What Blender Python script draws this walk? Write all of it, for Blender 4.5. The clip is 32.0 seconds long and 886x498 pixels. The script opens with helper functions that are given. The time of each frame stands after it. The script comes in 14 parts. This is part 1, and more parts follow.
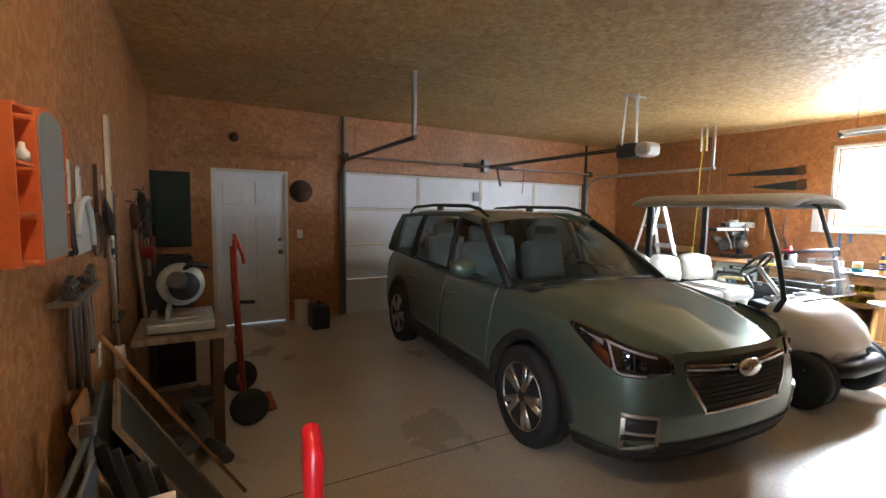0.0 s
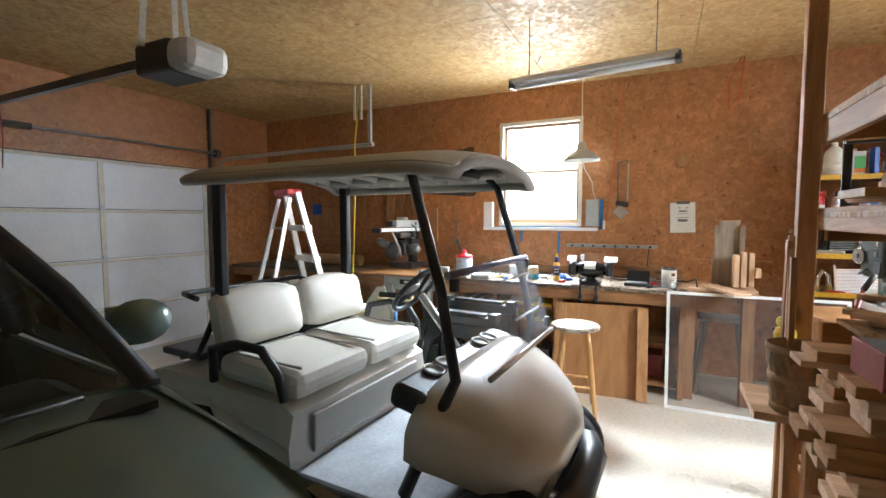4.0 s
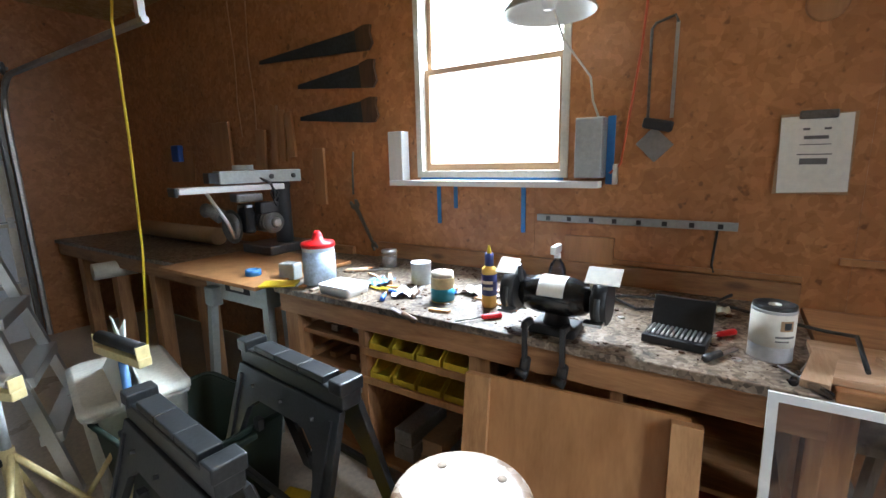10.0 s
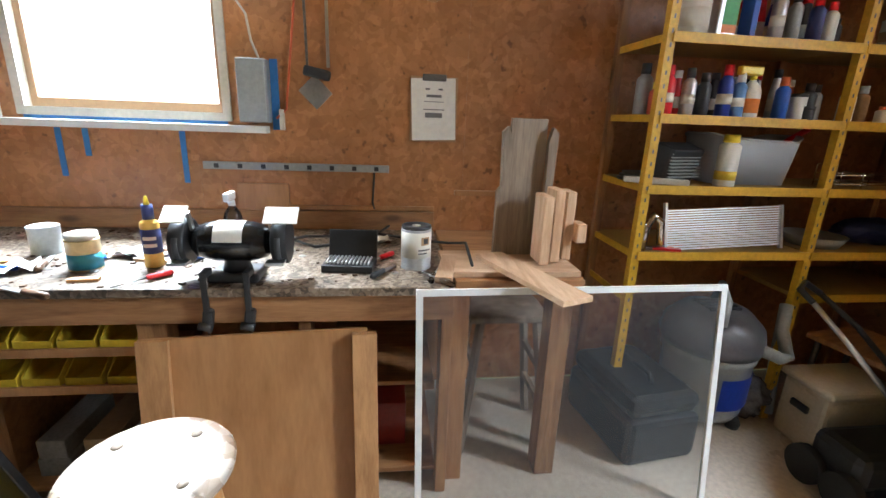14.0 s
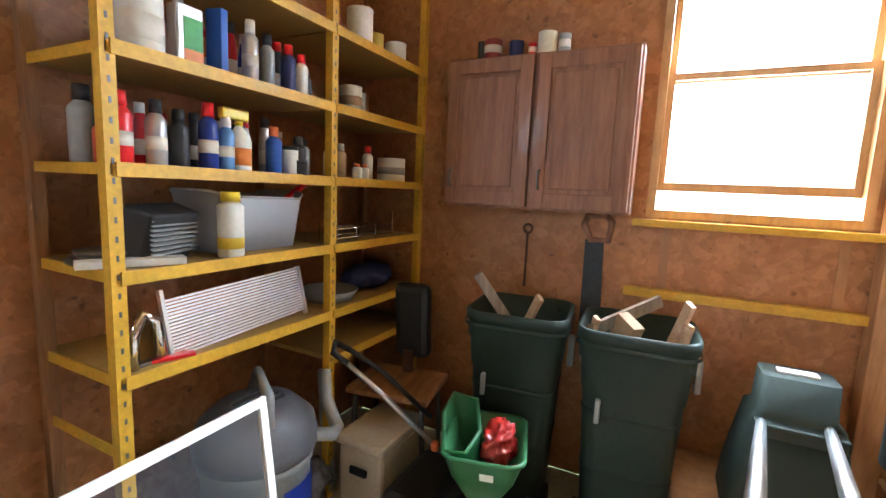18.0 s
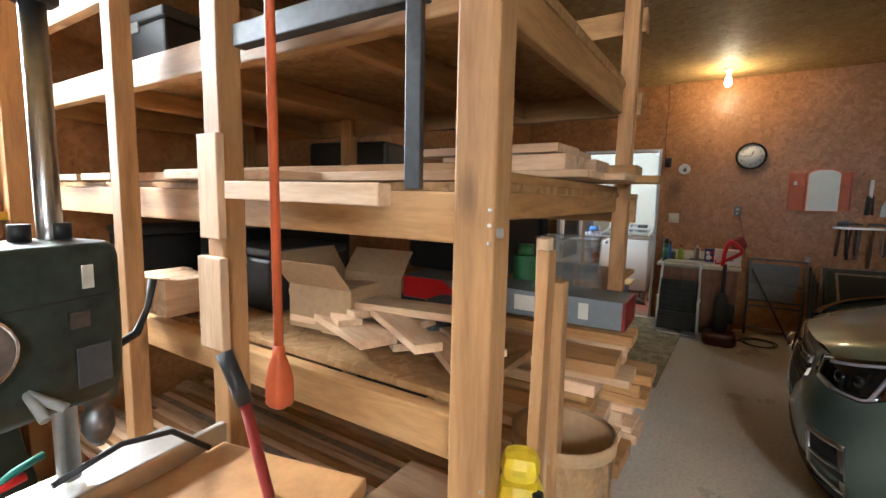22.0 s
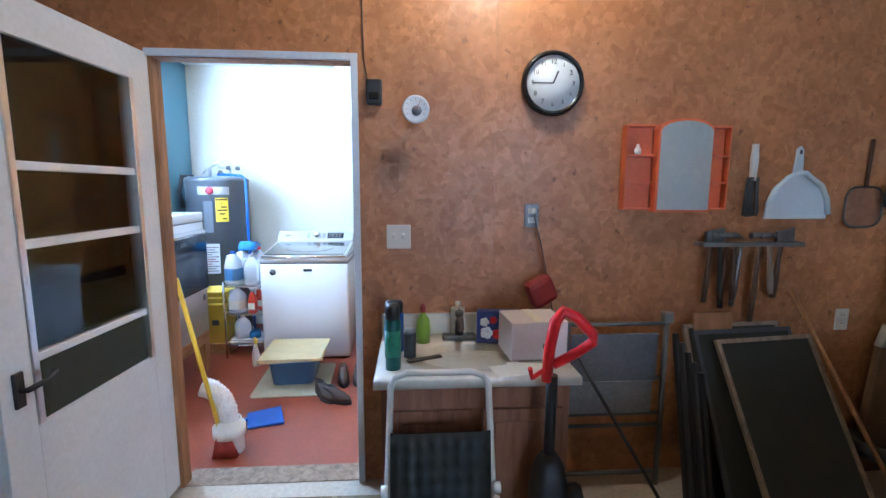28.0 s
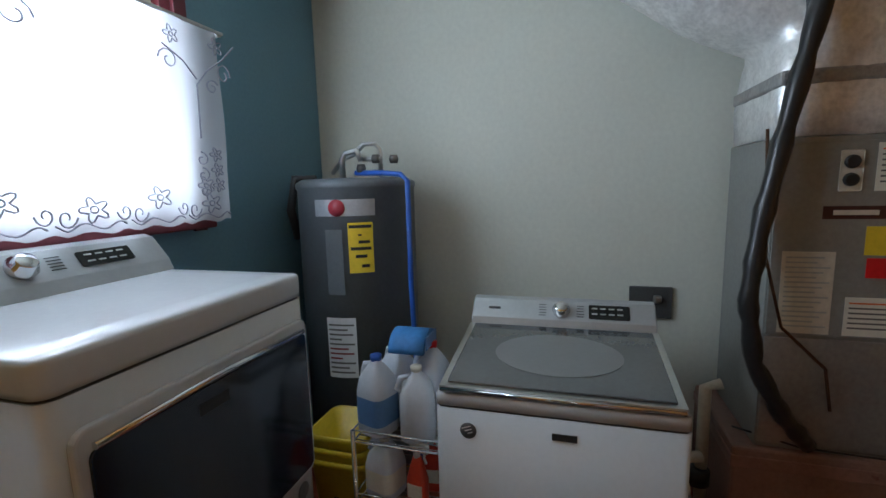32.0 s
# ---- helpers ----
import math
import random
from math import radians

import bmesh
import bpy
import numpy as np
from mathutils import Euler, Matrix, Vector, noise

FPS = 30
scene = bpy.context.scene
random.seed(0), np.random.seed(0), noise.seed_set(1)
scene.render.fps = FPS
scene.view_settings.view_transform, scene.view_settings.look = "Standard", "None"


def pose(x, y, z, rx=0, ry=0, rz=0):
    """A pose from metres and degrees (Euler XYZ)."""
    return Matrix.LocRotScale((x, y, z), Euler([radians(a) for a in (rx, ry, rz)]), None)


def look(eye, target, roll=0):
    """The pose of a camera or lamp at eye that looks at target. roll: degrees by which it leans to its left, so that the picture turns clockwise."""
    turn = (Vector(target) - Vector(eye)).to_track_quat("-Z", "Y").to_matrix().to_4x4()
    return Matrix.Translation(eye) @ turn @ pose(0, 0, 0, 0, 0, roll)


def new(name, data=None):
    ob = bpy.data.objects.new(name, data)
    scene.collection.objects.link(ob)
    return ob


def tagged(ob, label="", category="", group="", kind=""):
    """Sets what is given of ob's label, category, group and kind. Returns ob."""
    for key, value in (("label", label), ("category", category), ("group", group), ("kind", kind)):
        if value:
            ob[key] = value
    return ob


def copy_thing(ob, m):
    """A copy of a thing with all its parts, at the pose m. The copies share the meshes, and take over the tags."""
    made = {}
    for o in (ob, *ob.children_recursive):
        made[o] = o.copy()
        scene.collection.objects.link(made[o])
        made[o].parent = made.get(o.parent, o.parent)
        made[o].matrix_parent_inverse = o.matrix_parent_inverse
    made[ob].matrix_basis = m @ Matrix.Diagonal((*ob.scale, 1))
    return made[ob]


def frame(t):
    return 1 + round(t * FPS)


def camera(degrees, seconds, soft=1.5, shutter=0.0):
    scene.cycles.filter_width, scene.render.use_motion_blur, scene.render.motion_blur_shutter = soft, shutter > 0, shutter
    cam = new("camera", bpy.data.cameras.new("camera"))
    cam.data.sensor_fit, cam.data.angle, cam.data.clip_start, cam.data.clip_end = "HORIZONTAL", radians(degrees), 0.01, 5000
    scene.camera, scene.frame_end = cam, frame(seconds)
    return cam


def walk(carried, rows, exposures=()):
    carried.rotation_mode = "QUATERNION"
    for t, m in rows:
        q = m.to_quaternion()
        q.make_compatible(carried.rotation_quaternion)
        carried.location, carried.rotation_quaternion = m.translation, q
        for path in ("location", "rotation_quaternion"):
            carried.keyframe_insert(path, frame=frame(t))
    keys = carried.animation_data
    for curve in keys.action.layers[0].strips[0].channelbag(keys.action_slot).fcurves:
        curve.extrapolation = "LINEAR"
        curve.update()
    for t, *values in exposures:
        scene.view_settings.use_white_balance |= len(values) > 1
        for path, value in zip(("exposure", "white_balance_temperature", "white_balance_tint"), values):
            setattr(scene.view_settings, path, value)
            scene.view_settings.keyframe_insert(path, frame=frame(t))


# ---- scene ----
cam = camera(89.2, 32.0)
PATH = [
    (0, (0.405, 0.027, 1.522), (1.381, 1.764, 1.35), 1.0),
    (0.5, (0.597, 0.143, 1.506), (1.743, 1.776, 1.364), 1.4),
    (1, (0.874, 0.309, 1.494), (2.164, 1.831, 1.361), -1.2),
    (1.5, (1.254, 0.43, 1.471), (2.57, 1.929, 1.33), -0.8),
    (2, (1.651, 0.579, 1.452), (3.042, 2.008, 1.306), -0.4),
    (2.5, (2.013, 0.777, 1.445), (3.56, 2.035, 1.298), -0.8),
    (3, (2.384, 0.888, 1.436), (3.982, 2.081, 1.288), -0.7),
    (3.5, (2.77, 1.039, 1.431), (4.478, 2.07, 1.293), -0.1),
    (5.5, (4.248, 1.312, 1.445), (6.122, 1.994, 1.284), -0.7),
    (6, (4.56, 1.352, 1.441), (6.452, 1.978, 1.268), -0.2),
    (6.5, (4.841, 1.4, 1.457), (6.778, 1.869, 1.285), -0.3),
    (7, (5.031, 1.337, 1.469), (6.968, 1.805, 1.289), -0.4),
    (7.5, (5.225, 1.299, 1.44), (7.148, 1.814, 1.245), -0.0),
    (8, (5.423, 1.335, 1.428), (7.347, 1.834, 1.205), 0.1),
    (8.5, (5.549, 1.358, 1.44), (7.449, 1.919, 1.169), -0.2),
    (9, (5.634, 1.303, 1.446), (7.46, 2.05, 1.12), -0.8),
    (9.5, (5.688, 1.255, 1.455), (7.441, 2.146, 1.09), -0.6),
    (10, (5.733, 1.228, 1.454), (7.38, 2.295, 1.066), -1.3),
    (10.5, (5.757, 1.221, 1.453), (7.367, 2.338, 1.052), -0.8),
    (11, (5.769, 1.208, 1.44), (7.37, 2.339, 1.043), -0.2),
    (11.5, (5.76, 1.207, 1.43), (7.41, 2.258, 1.013), 0.9),
    (12, (5.724, 1.241, 1.423), (7.483, 2.073, 0.959), 2.2),
    (12.5, (5.665, 1.286, 1.416), (7.497, 1.903, 0.901), 1.1),
    (13, (5.634, 1.294, 1.394), (7.528, 1.618, 0.838), 0.4),
    (13.5, (5.623, 1.267, 1.401), (7.535, 1.261, 0.815), 1.2),
    (14, (5.676, 1.202, 1.408), (7.581, 0.961, 0.85), 2.2),
    (14.5, (5.723, 1.098, 1.428), (7.609, 0.617, 0.968), 2.7),
    (15, (5.746, 1.018, 1.457), (7.596, 0.348, 1.103), 3.0),
    (15.5, (5.799, 0.98, 1.46), (7.568, 0.101, 1.149), 3.4),
    (17.5, (6.082, 0.841, 1.447), (7.155, -0.827, 1.19), 2.4),
    (18, (6.165, 0.788, 1.426), (7.047, -0.987, 1.164), 2.6),
    (18.5, (6.243, 0.784, 1.44), (6.861, -1.098, 1.165), 1.4),
    (19, (6.299, 0.791, 1.439), (6.496, -1.179, 1.155), -0.2),
    (19.5, (6.281, 0.771, 1.434), (5.928, -1.179, 1.16), -0.1),
    (20, (6.251, 0.778, 1.44), (5.386, -1.004, 1.163), -0.2),
    (20.5, (6.202, 0.817, 1.451), (4.972, -0.739, 1.19), 0.0),
    (21, (6.162, 0.861, 1.437), (4.724, -0.515, 1.247), 1.2),
    (21.5, (6.094, 0.921, 1.433), (4.551, -0.336, 1.235), 0.6),
    (22, (6.012, 0.945, 1.429), (4.334, -0.118, 1.198), 1.2),
    (22.5, (5.881, 0.908, 1.42), (4.027, 0.199, 1.169), -0.2),
    (23, (5.749, 0.909, 1.426), (3.785, 0.695, 1.115), 0.9),
    (23.5, (5.453, 0.953, 1.437), (3.476, 0.933, 1.133), -1.0),
    (24, (5.129, 0.987, 1.489), (3.158, 1.083, 1.162), 0.4),
    (24.5, (4.767, 1.154, 1.518), (2.795, 1.252, 1.203), -0.5),
    (26.5, (3.285, 0.839, 1.487), (1.296, 0.911, 1.283), -1.5),
    (27, (2.895, 0.702, 1.469), (0.905, 0.745, 1.271), -0.7),
    (27.5, (2.524, 0.534, 1.464), (0.538, 0.598, 1.24), -1.0),
    (28, (2.115, 0.449, 1.462), (0.138, 0.588, 1.194), 0.3),
    (28.5, (1.701, 0.269, 1.423), (-0.269, 0.435, 1.121), 2.3),
    (29, (1.31, 0.102, 1.433), (-0.646, 0.307, 1.072), 1.3),
    (29.5, (0.954, -0.044, 1.444), (-1.005, 0.145, 1.09), 2.2),
    (30, (0.628, -0.163, 1.413), (-1.341, 0.012, 1.104), 2.1),
    (30.5, (0.268, -0.278, 1.439), (-1.693, -0.075, 1.1), 1.7),
    (31, (-0.059, -0.335, 1.461), (-2.032, -0.343, 1.135), 0.6),
    (31.5, (-0.299, -0.438, 1.515), (-2.256, -0.692, 1.191), -1.3),
    (32, (-0.51, -0.447, 1.517), (-2.412, -0.998, 1.235), -1.5),
]
walk(cam, [(t, look(eye, target, roll)) for t, eye, target, roll in PATH],
     exposures=((0, 0.68, 6150, 11), (1, 0.24, 6200, 11), (2, 0.27, 6200, 11), (3, 0.1, 6200, 11), (6, -0.42, 6350, 11), (7, -0.42, 6250, 11), (8, -0.58, 5850, 11), (10, -1.05, 5950, 11), (12, -1.25, 5950, 11), (14, -0.55, 6100, 11), (15, 0.0, 6900, 11), (18, 0.2, 5800, 11), (19, 0.25, 5850, 11), (20, -0.88, 6050, 11), (21, -0.7, 6400, 11), (22, -0.3, 6600, 11), (23, 0.52, 5650, 11), (24, 0.78, 5080, 11), (27, 0.7, 4800, 11), (28, 0.7, 4800, 11), (29, 0.4, 5400, 11), (29.5, 0.2, 5600, 11), (30, -0.2, 5900, 11), (31, -1.0, 5980, 11), (32, -1.9, 6150, 11)))
# ---------------------------------------------------------------- daylight and lamps
world = bpy.data.worlds.new("sky")
scene.world = world
world.use_nodes = True
wn = world.node_tree.nodes
sky = wn.new("ShaderNodeTexSky")
sky.sky_type, sky.sun_disc = "NISHITA", False
sky.sun_elevation, sky.sun_rotation = radians(48), radians(200)
sky.air_density, sky.dust_density = 1.0, 3.0
world.node_tree.links.new(sky.outputs[0], wn["Background"].inputs[0])
wn["Background"].inputs[1].default_value = 0.12

sun = new("sun", bpy.data.lights.new("sun", "SUN"))
sun.data.energy, sun.data.angle, sun.data.color = 1.0, radians(12), (1.0, 0.96, 0.9)
sun.matrix_basis = pose(0, 0, 9, 42, 0, 200)


def area(name, eye, target, w, h, watts, color):
    ob = new(name, bpy.data.lights.new(name, "AREA"))
    ob.data.shape, ob.data.size, ob.data.size_y = "RECTANGLE", w, h
    ob.data.energy, ob.data.color = watts, color
    ob.matrix_basis = look(eye, target)
    return ob


def bulb_light(name, at, watts, color, radius):
    ob = new(name, bpy.data.lights.new(name, "POINT"))
    ob.data.energy, ob.data.color, ob.data.shadow_soft_size = watts, color, radius
    ob.location = at
    return ob


area("daylight_bench_window", (7.98, 2.34, 1.9), (6.9, 2.34, 1.40), 0.84, 1.06, 115, (0.80, 0.92, 1.0))
area("high_sky_bench_window", (8.62, 2.34, 2.95), (7.0, 2.34, 1.0), 1.3, 1.0, 2600, (0.80, 0.92, 1.0))
area("daylight_back_window", (5.88, -1.62, 1.9), (5.88, -0.6, 1.5), 0.72, 1.1, 80, (0.82, 0.93, 1.0))
area("high_sky_back_window", (5.88, -2.35, 3.0), (5.88, -0.7, 0.9), 1.2, 1.0, 900, (0.82, 0.93, 1.0))
area("daylight_laundry_window", (-1.35, -2.02, 1.86), (-1.35, -1.0, 1.55), 0.9, 0.95, 330, (0.76, 0.89, 1.0))
bulb_light("bulb_glow_garage", (0.447, 0.826, 2.60), 14.5, (1.0, 0.90, 0.62), 0.028)
bulb_light("bulb_glow_kitchen", (-4.0, 1.7, 2.75), 105, (1.0, 0.62, 0.28), 0.06)
# ---------------------------------------------------------------- helpers of this scene
def box(bm, c, s, rz=0.0, rx=0.0, ry=0.0, bev=0.0, taper=None):
    """A box with centre c and size s, turned by degrees; taper scales the top in x and y."""
    m = pose(c[0], c[1], c[2], rx, ry, rz)
    vs = []
    for k in (-0.5, 0.5):
        f = taper if (taper and k > 0) else (1, 1)
        for i, j in ((-0.5, -0.5), (0.5, -0.5), (0.5, 0.5), (-0.5, 0.5)):
            vs.append(bm.verts.new(m @ Vector((i * s[0] * f[0], j * s[1] * f[1], k * s[2]))))
    fs = [bm.faces.new([vs[i] for i in q]) for q in ((3, 2, 1, 0), (4, 5, 6, 7), (0, 1, 5, 4), (1, 2, 6, 5), (2, 3, 7, 6), (3, 0, 4, 7))]
    if bev > 0:
        es = {e for f in fs for e in f.edges}
        bmesh.ops.bevel(bm, geom=list(es), offset=bev, segments=2, affect="EDGES", profile=0.5)
    return bm


def span(bm, a, b, bev=0.0):
    """A box from corner a to corner b."""
    return box(bm, [(p + q) / 2 for p, q in zip(a, b)], [abs(q - p) for p, q in zip(a, b)], bev=bev)


def tube(bm, pts, r, seg=10, closed=False, ends=True, smooth=True):
    """A round rod along points; r is one radius or one for each point."""
    pts = [Vector(p) for p in pts]
    n = len(pts)
    rs = list(r) if isinstance(r, (list, tuple)) else [r] * n
    rings, u = [], None
    for i, p in enumerate(pts):
        a, b = pts[i - 1] if (i or closed) else p, pts[(i + 1) % n] if (i < n - 1 or closed) else p
        d = (b - a).normalized() if (b - a).length > 1e-9 else Vector((0, 0, 1))
        if u is None:
            u = d.orthogonal().normalized()
        u = (u - d * u.dot(d)).normalized() if (u - d * u.dot(d)).length > 1e-6 else d.orthogonal().normalized()
        v = d.cross(u)
        rings.append([bm.verts.new(p + rs[i] * (math.cos(2 * math.pi * k / seg) * u + math.sin(2 * math.pi * k / seg) * v)) for k in range(seg)])
    for i in range(n if closed else n - 1):
        A, B = rings[i], rings[(i + 1) % n]
        for k in range(seg):
            f = bm.faces.new((A[k], A[(k + 1) % seg], B[(k + 1) % seg], B[k]))
            f.smooth = smooth
    if ends and not closed:
        bm.faces.new(rings[0][::-1])
        bm.faces.new(rings[-1])
    return bm


def lathe(bm, prof, c=(0, 0, 0), seg=20, m=None, smooth=True):
    """A turned body: prof is a list of (radius, height); c its foot; m an optional pose."""
    base = Matrix.Translation(c) if m is None else m
    rings = []
    for r, z in prof:
        if r < 1e-5:
            rings.append([bm.verts.new(base @ Vector((0, 0, z)))])
        else:
            rings.append([bm.verts.new(base @ Vector((r * math.cos(2 * math.pi * k / seg), r * math.sin(2 * math.pi * k / seg), z))) for k in range(seg)])
    for A, B in zip(rings, rings[1:]):
        for k in range(seg):
            j = (k + 1) % seg
            if len(A) == 1 and len(B) == 1:
                continue
            if len(A) == 1:
                f = bm.faces.new((A[0], B[j], B[k]))
            elif len(B) == 1:
                f = bm.faces.new((A[k], A[j], B[0]))
            else:
                f = bm.faces.new((A[k], A[j], B[j], B[k]))
            f.smooth = smooth
    for R, flip in ((rings[0], True), (rings[-1], False)):
        if len(R) > 2:
            bm.faces.new(R[::-1] if flip else R)
    return bm


def prism(bm, poly, m, depth, bev=0.0):
    """A flat outline (x, y) pushed out by depth along the local z of the pose m."""
    A = [bm.verts.new(m @ Vector((x, y, 0))) for x, y in poly]
    B = [bm.verts.new(m @ Vector((x, y, depth))) for x, y in poly]
    n = len(poly)
    fs = [bm.faces.new(A[::-1]), bm.faces.new(B)]
    fs += [bm.faces.new((A[i], A[(i + 1) % n], B[(i + 1) % n], B[i])) for i in range(n)]
    if bev > 0:
        es = {e for f in fs[:2] for e in f.edges}
        bmesh.ops.bevel(bm, geom=list(es), offset=bev, segments=2, affect="EDGES", profile=0.5)
    return bm


def loft(bm, rings, cap=True, closed=True, smooth=True):
    """A skin over rings of points, each ring with as many points."""
    R = [[bm.verts.new(Vector(p)) for p in ring] for ring in rings]
    n = len(R[0])
    for A, B in zip(R, R[1:]):
        for k in range(n if closed else n - 1):
            j = (k + 1) % n
            f = bm.faces.new((A[k], A[j], B[j], B[k]))
            f.smooth = smooth
    if cap:
        bm.faces.new(R[0][::-1])
        bm.faces.new(R[-1])
    return bm


def rrect(w, h, r, seg=4):
    """The outline of a rectangle with round corners, about its middle."""
    out = []
    for cx, cy, a in ((w / 2 - r, h / 2 - r, 0), (-w / 2 + r, h / 2 - r, 90), (-w / 2 + r, -h / 2 + r, 180), (w / 2 - r, -h / 2 + r, 270)):
        for k in range(seg + 1):
            t = radians(a + 90 * k / seg)
            out.append((cx + r * math.cos(t), cy + r * math.sin(t)))
    return out


def arc(c, r, a0, a1, n, plane="xz"):
    out = []
    for k in range(n + 1):
        t = radians(a0 + (a1 - a0) * k / n)
        p, q = r * math.cos(t), r * math.sin(t)
        out.append((c[0] + p, c[1], c[2] + q) if plane == "xz" else (c[0], c[1] + p, c[2] + q) if plane == "yz" else (c[0] + p, c[1] + q, c[2]))
    return out


def thing(name, loc, label, category, group="", rz=0.0, kind=""):
    ob = new(name)
    ob.empty_display_size = 0.1
    ob.matrix_basis = pose(loc[0], loc[1], loc[2], 0, 0, rz)
    return tagged(ob, label, category, group, kind)


def part(name, bm, material, parent=None, label=""):
    """Links a bmesh as one mesh object under a thing or a part, in the thing's own axes."""
    me = bpy.data.meshes.new(name)
    bmesh.ops.recalc_face_normals(bm, faces=bm.faces)
    bm.to_mesh(me)
    bm.free()
    me.materials.append(material)
    ob = new(name, me)
    if parent is not None:
        ob.parent = parent
    if label:
        ob["label"] = label
    return ob


def B():
    return bmesh.new()


def solid(name, bm, material, label, category, group="", kind=""):
    """A thing of one single mesh, in world axes."""
    return tagged(part(name, bm, material), label, category, group, kind)


def setting(name, bm, material, label="", category=""):
    return tagged(part(name, bm, material), label, category, "", "structure")


def lettering(text, size, m, material, parent, name="lettering"):
    """Flat raised letters as a mesh, under a thing."""
    cu = bpy.data.curves.new(name, "FONT")
    cu.body, cu.size, cu.align_x, cu.align_y, cu.extrude = text, size, "CENTER", "CENTER", 0.0004
    cu.resolution_u = 2
    tmp = bpy.data.objects.new(name, cu)
    me = bpy.data.meshes.new_from_object(tmp)
    bpy.data.objects.remove(tmp)
    me.transform(m)
    me.materials.append(material)
    ob = new(name, me)
    ob.parent = parent
    return ob
# ---------------------------------------------------------------- materials
def nodes_of(name):
    m = bpy.data.materials.new(name)
    m.use_nodes = True
    return m, m.node_tree.nodes, m.node_tree.links, m.node_tree.nodes["Principled BSDF"]


def mat(name, col, rough=0.6, metal=0.0, var=0.18, scale=4.0, fine=70.0, bump=0.05, coat=0.0, spread=0.0, stretch=None, spec=0.5, each=0.0):
    """Plain surface with blotches at two scales, uneven gloss and a fine relief. each: how far repeats differ."""
    m, N, L, b = nodes_of(name)
    geo = N.new("ShaderNodeNewGeometry")
    src = geo.outputs["Position"]
    if stretch:
        mp = N.new("ShaderNodeMapping")
        mp.inputs["Scale"].default_value = stretch
        L.new(src, mp.inputs[0])
        src = mp.outputs[0]
    big, small = N.new("ShaderNodeTexNoise"), N.new("ShaderNodeTexNoise")
    big.inputs["Scale"].default_value, small.inputs["Scale"].default_value = scale, fine
    big.inputs["Detail"].default_value, small.inputs["Detail"].default_value = 5, 3
    L.new(src, big.inputs["Vector"])
    L.new(src, small.inputs["Vector"])
    add = N.new("ShaderNodeMath")
    add.operation = "ADD"
    L.new(big.outputs[0], add.inputs[0])
    L.new(small.outputs[0], add.inputs[1])
    rng = N.new("ShaderNodeMapRange")
    rng.inputs[1].default_value, rng.inputs[2].default_value = 0.65, 1.35
    rng.inputs[3].default_value, rng.inputs[4].default_value = 1 - var, 1 + var
    L.new(add.outputs[0], rng.inputs[0])
    hue = N.new("ShaderNodeHueSaturation")
    hue.inputs["Color"].default_value = (*col, 1)
    last = rng.outputs[0]
    if each:
        info = N.new("ShaderNodeObjectInfo")
        r2 = N.new("ShaderNodeMapRange")
        r2.inputs[3].default_value, r2.inputs[4].default_value = 1 - each, 1 + each
        L.new(info.outputs["Random"], r2.inputs[0])
        mul = N.new("ShaderNodeMath")
        mul.operation = "MULTIPLY"
        L.new(last, mul.inputs[0])
        L.new(r2.outputs[0], mul.inputs[1])
        last = mul.outputs[0]
    L.new(last, hue.inputs["Value"])
    L.new(hue.outputs[0], b.inputs["Base Color"])
    rr = N.new("ShaderNodeMapRange")
    rr.inputs[3].default_value, rr.inputs[4].default_value = max(0.02, rough * 0.8), min(1, rough * 1.2)
    L.new(big.outputs[0], rr.inputs[0])
    L.new(rr.outputs[0], b.inputs["Roughness"])
    b.inputs["Metallic"].default_value = metal
    b.inputs["Coat Weight"].default_value = coat
    b.inputs["Coat Roughness"].default_value = 0.05
    b.inputs["Specular IOR Level"].default_value = spec
    if bump:
        bp = N.new("ShaderNodeBump")
        bp.inputs["Strength"].default_value, bp.inputs["Distance"].default_value = bump, 0.004
        L.new(small.outputs[0], bp.inputs["Height"])
        L.new(bp.outputs[0], b.inputs["Normal"])
    return m


